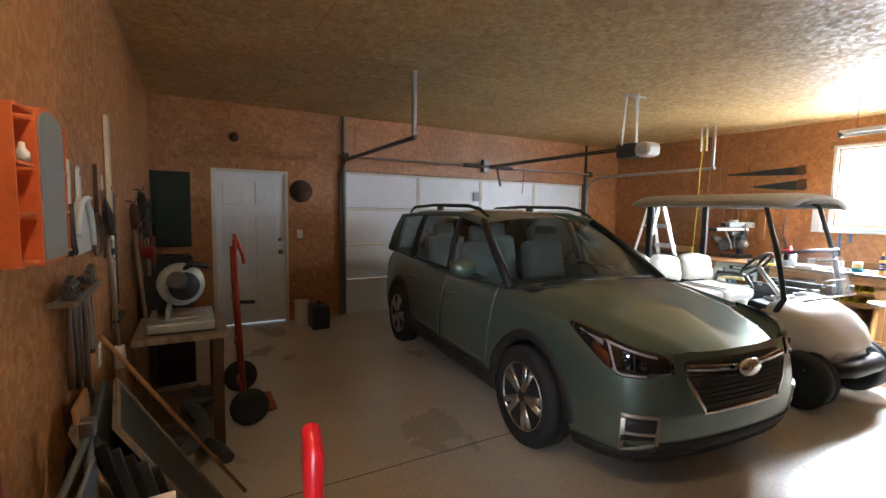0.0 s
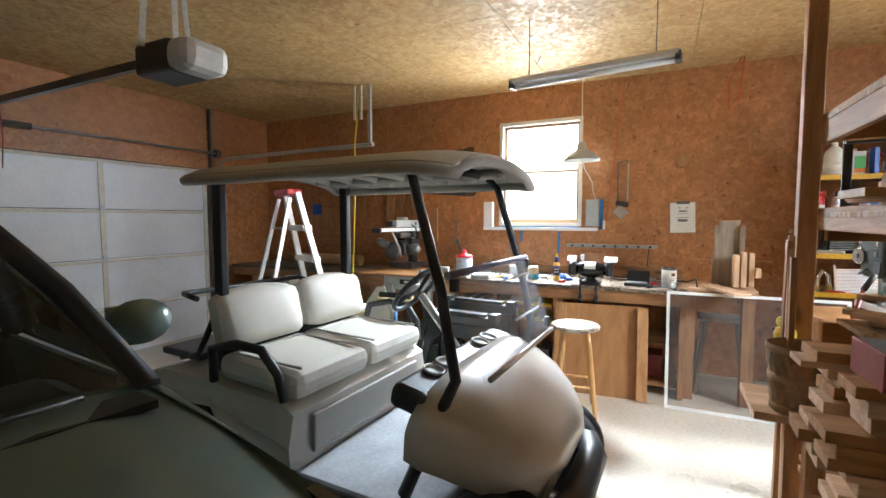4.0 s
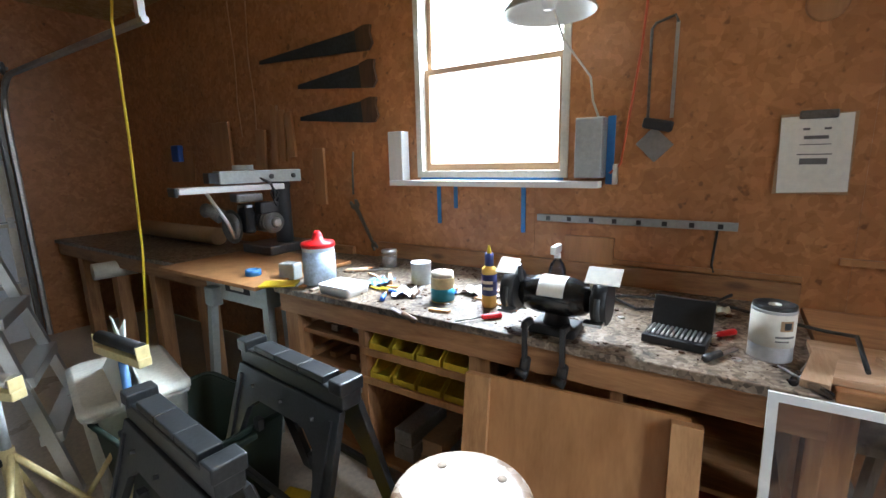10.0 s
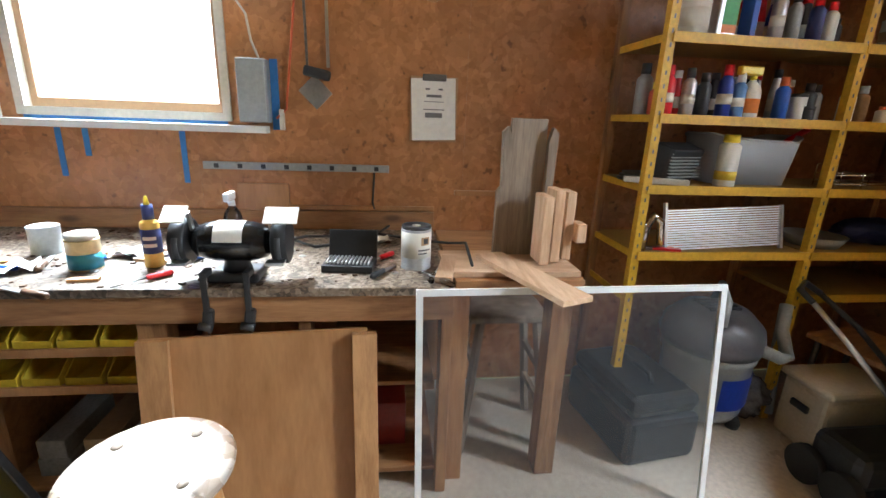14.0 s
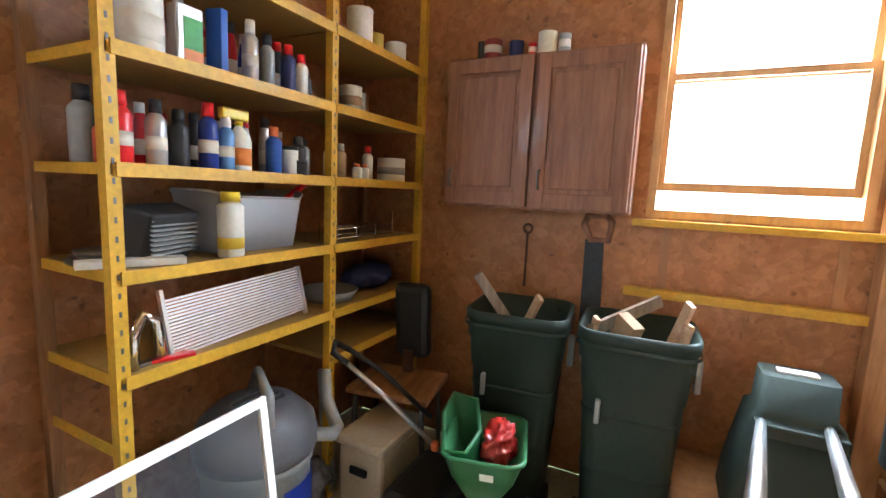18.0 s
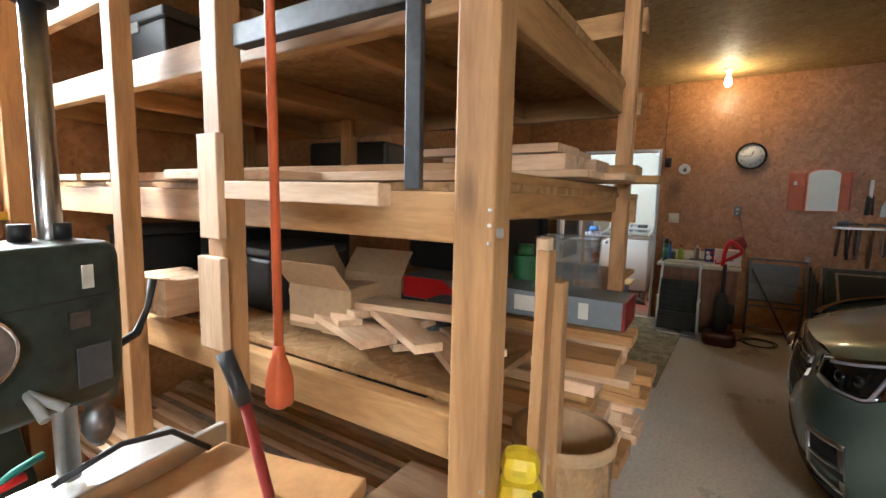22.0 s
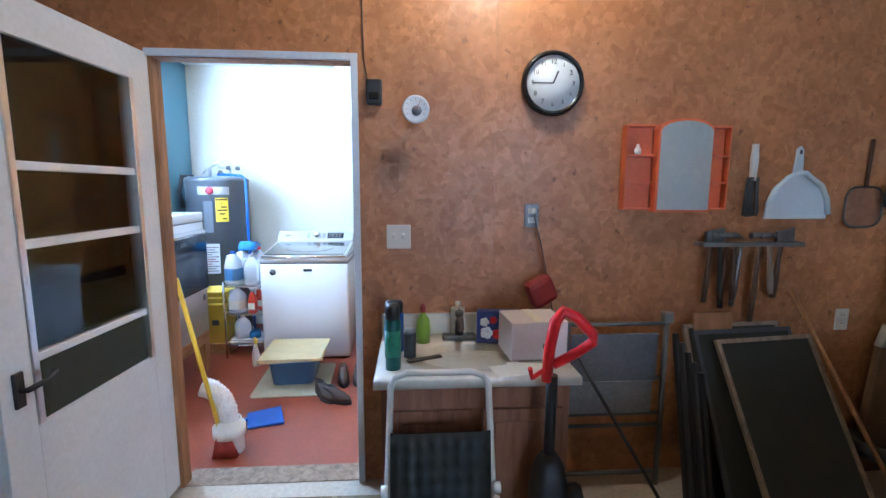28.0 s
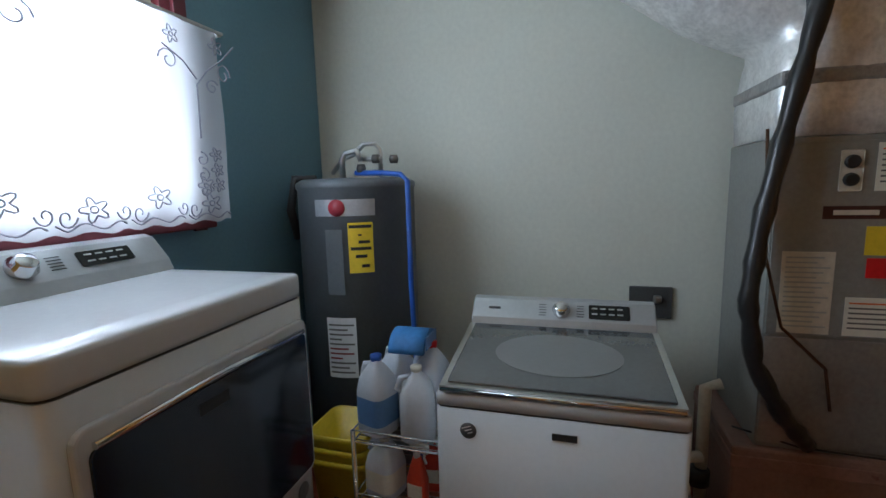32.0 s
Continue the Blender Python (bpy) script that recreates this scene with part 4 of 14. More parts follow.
def alloy_wheel(ob, c, r, side, spokes=5, rim_mat=None, tyre_w=0.22):
    """A wheel whose axle lies along x; side is the outward sign."""
    bm = B()
    w = tyre_w / 2
    m = pose(c[0], c[1], c[2], 0, 90, 0)
    lathe(bm, [(r * 0.66, -w * 0.8), (r * 0.78, -w), (r * 0.95, -w * 0.92), (r, -w * 0.6), (r, -w * 0.2), (r * 0.992, -w * 0.18), (r, -w * 0.14), (r, w * 0.14), (r * 0.992, w * 0.18), (r, w * 0.22), (r, w * 0.6), (r * 0.95, w * 0.92), (r * 0.78, w), (r * 0.66, w * 0.8)], m=m, seg=40)
    ty = car_part("tyre", bm, RUBBER, ob)
    bm = B()
    o = side * w
    lathe(bm, [(r * 0.62, o * 0.2), (r * 0.655, o * 0.85), (r * 0.675, o * 0.9), (r * 0.66, o * 0.7), (r * 0.60, o * 0.5), (r * 0.56, o * 0.1)], m=m, seg=32)
    rm = car_part("rim", bm, ALU, ob)
    bm = B()
    lathe(bm, [(0.0, o * 0.2), (r * 0.6, o * 0.2), (r * 0.6, o * 0.14), (0, o * 0.14)], m=m, seg=24)
    car_part("brake_disc", bm, DARKSTEEL, rm)
    for k in range(spokes):
        for j in (-1, 1):
            a = 2 * math.pi * (k + 0.5) / spokes + j * 0.17
            a2 = 2 * math.pi * (k + 0.5) / spokes + j * 0.10
            p0 = (c[0] + o * 0.75, c[1] + r * 0.12 * math.cos(a2), c[2] + r * 0.12 * math.sin(a2))
            p1 = (c[0] + o * 0.7, c[1] + r * 0.63 * math.cos(a), c[2] + r * 0.63 * math.sin(a))
            bm = B()
            tube(bm, [p0, p1], [r * 0.06, r * 0.085], 6)
            car_part("spoke", bm, rim_mat or ALU, rm)
    bm = B()
    lathe(bm, [(0, o * 0.9), (r * 0.1, o * 0.88), (r * 0.15, o * 0.78), (r * 0.16, o * 0.5)], m=m, seg=18)
    car_part("hub_cap", bm, BLACK, rm)


def suv():
    ob = thing("parked_suv", (3.03, 1.29, 0.0), "dark metallic green compact SUV with roof rails, parked nose in", "car", rz=-5)
    F = lambda v: (lambda u: v)
    # side and end skins
    for s in (-1, 1):
        sign = "left" if s < 0 else "right"
        bm = B()
        uf = u_of_y(1.414)
        car_patch(bm, 0.0, s * uf, car_low, car_top, 0.0, 60, 9)
        car_part("front_fender", bm, CARPAINT, ob)
        for y0, y1, nm in ((1.42, 2.335, "front_door"), (2.343, 3.305, "rear_door")):
            bm = B()
            car_patch(bm, s * u_of_y(y0), s * u_of_y(y1), lambda u: max(car_low(u), 0.36), car_top, 0.003, 20, 8, 0.02)
            d = car_part(nm, bm, CARPAINT, ob)
            bm = B()
            yh = y1 - 0.18
            pts = [car_at(s * u_of_y(yh - 0.11), 0.86, 0.0), car_at(s * u_of_y(yh - 0.09), 0.87, 0.035), car_at(s * u_of_y(yh + 0.09), 0.87, 0.035), car_at(s * u_of_y(yh + 0.11), 0.86, 0.0)]
            tube(bm, pts, 0.012, 8)
            car_part("door_handle", bm, CARPAINT, d)
        bm = B()
        car_patch(bm, s * u_of_y(3.312), s * 19, car_low, car_top, 0.0, 44, 9)
        car_part("rear_quarter", bm, CARPAINT, ob)
        bm = B()
        car_patch(bm, s * 0.0, s * u_of_y(0.49), F(0.20), lambda u: 0.275 + 0.02 * min(abs(u), 4) / 4, 0.010, 24, 2, 0.03)
        car_part("lower_valance", bm, CARTRIM, ob)
        bm = B()
        car_patch(bm, s * u_of_y(1.33), s * u_of_y(3.2), F(0.22), F(0.37), 0.012, 16, 3, 0.03)
        car_part("sill_cladding", bm, CARTRIM, ob)
        for h in HUB_Y:
            bm = B()
            rings = []
            for k in range(19):
                t = math.pi * k / 18
                ring = []
                for rr, oo in ((ARCH_R + 0.045, 0.004), (ARCH_R + 0.03, 0.016), (ARCH_R - 0.01, 0.016), (ARCH_R - 0.03, -0.03)):
                    y, z = h + rr * math.cos(t), max(HUB_Z + rr * math.sin(t), 0.24)
                    ring.append(car_at(s * u_of_y(y), z, oo))
                rings.append(ring)
            loft(bm, rings, cap=False, closed=False)
            car_part("wheel_arch", bm, CARTRIM, ob)
            bm = B()
            wl = [(s * xx, h + (ARCH_R - 0.02) * math.cos(math.pi * k / 16), HUB_Z + (ARCH_R - 0.02) * math.sin(math.pi * k / 16)) for xx in (0.86, 0.55) for k in range(17)]
            loft(bm, [wl[:17], wl[17:]], cap=False, closed=False)
            bm.faces.new([bm.verts.new(p) for p in wl[17:]])
            car_part("wheel_well", bm, BLACK, ob)
            alloy_wheel(ob, (s * 0.815, h, HUB_Z), 0.345, s)
        # lamp with a bright C-shaped bar
        bm = B()
        ua, ub = 2.35, 6.7
        lo = lambda u: 0.715 + 0.02 * max(0, (3.4 - abs(u))) + 0.215 * max(0, (abs(u) - 4.5) / 2.2) ** 1.5
        hi = lambda u: 0.83 + 0.125 * ((abs(u) - 2.35) / 4.35)
        car_patch(bm, s * ua, s * ub, lo, hi, 0.006, 18, 4, 0.03)
        slant = lambda u: lo(4.8) + (hi(5.25) - lo(4.8)) * (abs(u) - 4.8) / 0.45
        hl = car_part("headlight", bm, CARLAMP, ob, "clear headlight with a bright C-shaped bar")
        for q0, q1, za, zb in ((3.5, 5.0, lambda u: lo(u) + 0.006, lambda u: lo(u) + 0.018), (4.66, 5.42, lambda u: min(hi(u) - 0.019, max(lo(u) + 0.006, slant(u) - 0.026)), lambda u: max(lo(u) + 0.009, min(hi(u) - 0.016, slant(u) + 0.026))), (3.0, 5.3, lambda u: hi(u) - 0.030, lambda u: hi(u) - 0.016)):
            bm = B()
            car_patch(bm, s * q0, s * q1, za, zb, 0.011, 10, 2, 0.008)
            car_part("light_bar", bm, LIGHTBAR, hl, "bright C-shaped light bar")
        bm = B()
        car_patch(bm, s * 5.06, s * 5.85, lambda u: lo(u) + 0.008, lambda u: max(lo(u) + 0.012, min(slant(u) - 0.03, (lo(u) + hi(u)) / 2 + 0.004)), 0.010, 6, 2, 0.01)
        car_part("turn_signal", bm, mat("smoked_amber_lens", (0.10, 0.024, 0.008), 0.2, 0, 0.2, 20, 60, 0.0, 0.5), hl)
        bm = B()
        car_patch(bm, s * 5.42, s * 6.35, lambda u: (lo(u) + hi(u)) / 2 + 0.016, lambda u: hi(u) - 0.026, 0.010, 8, 2, 0.01)
        car_part("reflector", bm, LIGHTBAR, hl)
        for q in (3.6, 4.3):
            bm = B()
            p = car_at(s * q, (lo(q) + hi(q)) / 2 - 0.008, 0.004)
            lathe(bm, [(0.0, 0.010), (0.018, 0.008), (0.026, 0.002), (0.03, -0.02)], m=pose(p[0], p[1] - 0.002, p[2], 90, 0, s * 30), seg=16)
            car_part("projector", bm, BLACKGLOSS, hl)
        # fog lamp pocket with a bright surround
        bm = B()
        car_patch(bm, s * 3.05, s * 4.5, lambda u: 0.30 + 0.05 * (4.5 - abs(u)) / 1.5, lambda u: 0.505, 0.002, 8, 3, 0.02)
        fg = car_part("fog_lamp_pocket", bm, BLACK, ob)
        for q0, q1, za, zb in ((3.0, 4.55, F(0.50), F(0.522)), (4.35, 4.55, F(0.30), F(0.51)), (3.15, 4.45, lambda u: 0.29 + 0.05 * (4.5 - abs(u)) / 1.5, lambda u: 0.312 + 0.05 * (4.5 - abs(u)) / 1.5), (2.98, 3.12, F(0.345), F(0.51)), (3.15, 4.4, F(0.405), F(0.42))):
            bm = B()
            car_patch(bm, s * q0, s * q1, za, zb, 0.012, 8, 1, 0.02)
            car_part("fog_surround", bm, ALU, fg)
        # mirror
        bm = B()
        mp = (s * 0.985, 1.70, 1.135)
        bmesh.ops.create_uvsphere(bm, u_segments=14, v_segments=8, radius=1.0, matrix=Matrix.Translation(mp) @ Matrix.Diagonal((0.115, 0.075, 0.085, 1)))
        for f in bm.faces:
            f.smooth = True
        mr = car_part("side_mirror", bm, CARPAINT, ob)
        bm = B()
        box(bm, (s * 0.985, 1.768, 1.135), (0.17, 0.012, 0.12), bev=0.004)
        car_part("mirror_glass", bm, MIRROR, mr)
        bm = B()
        tube(bm, [(s * 0.83, 1.68, 1.05), (s * 0.95, 1.69, 1.09)], 0.03, 8)
        car_part("mirror_foot", bm, CARTRIM, mr)
        # roof rail
        bm = B()
        x = s * 0.60
        tube(bm, [(x, 1.98, 1.56), (x, 2.14, 1.628), (x, 2.36, 1.658), (x, 3.2, 1.668), (x, 3.85, 1.645), (x, 4.0, 1.585)], [0.012, 0.018, 0.018, 0.018, 0.018, 0.012], 8)
        rl = car_part("roof_rail", bm, CARTRIM, ob)
        bm = B()
        box(bm, (x, 3.05, 1.635), (0.035, 0.1, 0.05))
        car_part("rail_foot", bm, CARTRIM, rl)
    # hood with two raised creases
    bm = B()
    rows = []
    for i in range(15):
        v = i / 14
        yc = 0.05 + 1.20 * v
        ring = []
        for j in range(21):
            w = -1 + 2 * j / 20
            half = float(np.interp(yc, (0.05, 0.2, 0.5, 0.9, 1.25), (0.60, 0.70, 0.80, 0.835, 0.845)))
            x = w * half
            y = yc + 0.10 * w * w * (1 - v) + 0.04 * w * w
            z = float(np.interp(yc, (0.05, 0.15, 0.5, 0.9, 1.25), (0.845, 0.885, 0.98, 1.045, 1.085))) - 0.05 * w**2 - 0.012 * w**6
            z += 0.014 * math.exp(-((abs(w) - 0.62 - 0.12 * v) / 0.10) ** 2)
            ring.append((x, y, z))
        rows.append(ring)
    loft(bm, rows, cap=False, closed=False)
    car_part("hood", bm, CARPAINT, ob)
    for s, j in ((-1, 0), (1, 20)):
        edge = [r[j] for r in rows]
        low = [car_at(s * u_of_y(p[1]), car_top(u_of_y(p[1])), 0.001) for p in edge]
        bm = B()
        loft(bm, [edge, [tuple((a + b) / 2 + (0.006 if k == 2 else 0) for k, (a, b) in enumerate(zip(p, q))) for p, q in zip(edge, low)], low], cap=False, closed=False)
        car_part("fender_top", bm, CARPAINT, ob)
    # greenhouse: windshield, roof, side glass, rear glass, pillars
    def roofz(y, w):
        return float(np.interp(y, (1.95, 2.2, 2.7, 3.4, 4.0, 4.25), (1.555, 1.60, 1.635, 1.63, 1.595, 1.55))) - 0.06 * w * w - 0.03 * w**6

    bm = B()
    loft(bm, [[(0.63 * (-1 + 2 * j / 12), 1.95 + 2.3 * i / 12 + 0.05 * (-1 + 2 * j / 12) ** 2 * (1 - i / 6), roofz(1.95 + 2.3 * i / 12, -1 + 2 * j / 12)) for j in range(13)] for i in range(13)], cap=False, closed=False)
    car_part("roof", bm, CARPAINT, ob)
    bm = B()
    ws = []
    for i in range(9):
        v = i / 8
        ws.append([((0.765 - 0.165 * v) * w, 1.15 + 0.80 * v + 0.12 * w * w * (1 - 0.6 * v), 1.055 + 0.50 * v + 0.02 * math.sin(v * 3.14) - 0.05 * w * w * v) for w in [-1 + 2 * j / 12 for j in range(13)]])
    loft(bm, ws, cap=False, closed=False)
    g = car_part("windshield", bm, CARGLASS, ob)
    g.visible_shadow = False
    bm = B()
    span(bm, (-0.74, 1.09, 1.03), (0.74, 1.2, 1.052))
    car_part("cowl", bm, CARTRIM, ob)
    for x0, x1 in ((-0.6, 0.02), (0.05, 0.62)):
        bm = B()
        tube(bm, [(x0, 1.16, 1.062), ((x0 + x1) / 2, 1.175, 1.078), (x1, 1.2, 1.075)], 0.008, 6)
        car_part("wiper", bm, BLACK, ob)
    for s in (-1, 1):
        a0, a1 = Vector((s * 0.80, 1.26, 1.03)), Vector((s * 0.63, 2.0, 1.52))
        for p, q, r in ((a0, a1, 0.035), (Vector((s * 0.81, 2.34, 1.04)), Vector((s * 0.635, 2.42, 1.56)), 0.035), (Vector((s * 0.82, 3.30, 1.06)), Vector((s * 0.64, 3.36, 1.56)), 0.035), (Vector((s * 0.735, 4.33, 1.07)), Vector((s * 0.61, 4.12, 1.52)), 0.075)):
            bm = B()
            tube(bm, [p, (p + q) / 2 + Vector((s * 0.02, 0, 0.01)), q], r, 8)
            car_part("pillar", bm, CARPAINT if r > 0.05 else CARTRIM, ob)
        for y0, y1, nm in ((1.30, 2.34, "front_side_window"), (2.34, 3.30, "rear_side_window"), (3.30, 4.20, "quarter_window")):
            bm = B()
            ring0 = [(s * 0.815, y0, 1.04), (s * (0.825 if y1 < 4 else 0.755), y1, 1.06)]
            top0 = [(s * 0.645, max(y0 + 0.02, 2.02), 1.53), (s * 0.645, min(y1 + 0.02, 4.08), 1.56)]
            if y0 < 1.4:
                top0[0] = (s * 0.65, 1.99, 1.50)
            loft(bm, [ring0, [tuple((p + q) / 2 + (s * 0.02 if k == 0 else 0) for k, (p, q) in enumerate(zip(a, b))) for a, b in zip(ring0, top0)], top0], cap=False, closed=False)
            g = car_part(nm, bm, CARGLASS, ob)
            g.visible_shadow = False
        bm = B()
        tube(bm, [(s * 0.83, 1.3, 1.04), (s * 0.835, 2.4, 1.055), (s * 0.825, 3.4, 1.07), (s * 0.76, 4.2, 1.07)], 0.014, 6)
        car_part("belt_trim", bm, CARTRIM, ob)
        bm = B()
        tube(bm, [a1, (s * 0.648, 2.4, 1.575), (s * 0.65, 3.3, 1.58), (s * 0.63, 4.1, 1.53)], 0.03, 8)
        car_part("roof_side", bm, CARPAINT, ob)
    bm = B()
    loft(bm, [[(0.60 * w, 4.16 + 0.02 * w * w, 1.53) for w in (-1, -0.5, 0, 0.5, 1)], [(0.68 * w, 4.46 - 0.03 * w * w, 1.08) for w in (-1, -0.5, 0, 0.5, 1)]], cap=False, closed=False)
    g = car_part("rear_window", bm, CARGLASS, ob)
    g.visible_shadow = False
    # grille, emblem, lower intake
    bm = B()
    car_patch(bm, -1.85, 1.85, lambda u: 0.53 + 0.30 * max(0, abs(u) - 1.35), lambda u: 0.80, 0.004, 24, 6, 0.03)
    gr = car_part("grille", bm, BLACK, ob)
    for z in [0.56 + 0.027 * k for k in range(9)]:
        bm = B()
        lim = min(1.78, 1.33 + (z - 0.53) / 0.30)
        car_patch(bm, -lim, lim, lambda u: z, lambda u: z + 0.009, 0.010, 16, 1, 0.008)
        car_part("grille_bar", bm, CARTRIM, gr)
    bm = B()
    car_patch(bm, -1.4, 1.4, lambda u: 0.512, lambda u: 0.532, 0.014, 20, 2, 0.02)
    car_part("grille_bar_bright", bm, CHROME, gr)
    for s in (-1, 1):
        bm = B()
        car_patch(bm, s * 1.35, s * 1.95, lambda u: 0.512 + 0.30 * max(0, abs(u) - 1.35), lambda u: 0.545 + 0.31 * max(0, abs(u) - 1.35), 0.014, 10, 2, 0.02)
        car_part("grille_side", bm, CHROME, gr)
        bm = B()
        car_patch(bm, s * 0.22, s * 1.95, lambda u: 0.722 + 0.018 * abs(u), lambda u: 0.756 + 0.018 * abs(u), 0.02, 10, 2, 0.015)
        car_part("grille_wing", bm, mat("dark_chrome", (0.36, 0.36, 0.37), 0.14, 1.0, 0.05, 6, 60, 0.0), gr)
    bm = B()
    lathe(bm, [(0.0, 0.012), (0.06, 0.010), (0.072, 0.0), (0.076, -0.02)], m=pose(0, -0.02, 0.745, 90, 0, 0) @ Matrix.Diagonal((1.25, 0.72, 1, 1)), seg=24)
    car_part("emblem", bm, CHROME, gr, "plain oval chrome emblem")
    bm = B()
    car_patch(bm, -2.9, 2.9, lambda u: 0.245, lambda u: 0.36, 0.006, 24, 3, 0.03)
    car_part("lower_intake", bm, CARTRIM, ob)
    bm = B()
    car_patch(bm, -3.6, 3.6, lambda u: 0.205, lambda u: 0.245, 0.014, 24, 2, 0.03)
    car_part("bumper_lip", bm, CARTRIM, ob)
    # inside
    bm = B()
    span(bm, (-0.78, 1.0, 0.28), (0.78, 4.4, 0.34))
    car_part("cabin_floor", bm, SEATDARK, ob)
    bm = B()
    box(bm, (0, 1.42, 0.93), (1.42, 0.42, 0.24), bev=0.07)
    car_part("dashboard", bm, SEATDARK, ob)
    bm = B()
    tube(bm, arc((0.0, 0.0, 0.0), 0.185, 0, 360, 20)[:-1], 0.016, 8, closed=True)
    bmesh.ops.transform(bm, matrix=pose(0.36, 1.78, 0.98, -25, 0, 0), verts=bm.verts)
    car_part("steering_wheel", bm, BLACK, ob)
    for x, y in ((-0.37, 2.15), (0.37, 2.15), (-0.37, 3.1), (0.37, 3.1)):
        bm = B()
        box(bm, (x, y, 0.62), (0.52, 0.52, 0.2), bev=0.05)
        st = car_part("seat_cushion", bm, SEATGREY, ob)
        bm = B()
        box(bm, (x, y + 0.28, 0.98), (0.50, 0.16, 0.64), rx=-12, bev=0.06)
        car_part("seat_back", bm, SEATGREY, ob)
        bm = B()
        box(bm, (x, y + 0.37, 1.37), (0.27, 0.10, 0.18), rx=-8, bev=0.04)
        car_part("headrest", bm, SEATGREY, ob)
    bm = B()
    box(bm, (0, 1.92, 1.44), (0.24, 0.03, 0.065), bev=0.015)
    car_part("rear_view_mirror", bm, BLACK, ob)
    bm = B()
    span(bm, (-0.55, 0.42, 0.24), (0.55, 1.1, 0.72))
    car_part("engine_bay", bm, BLACK, ob)
    for s in (-1, 1):
        bm = B()
        car_patch(bm, s * 14.2, s * 16.6, lambda u: 0.82, lambda u: 1.02, 0.008, 8, 2, 0.02)
        car_part("tail_light", bm, DARKRED, ob)


LIGHTBAR = mat("pale_light_bar", (0.46, 0.45, 0.53), 0.25, 0.4, 0.05, 9, 60, 0.0)
CARLAMP = mat("headlight_lens", (0.012, 0.013, 0.014), 0.06, 0.2, 0.1, 4, 60, 0.0, 1.0)
suv()


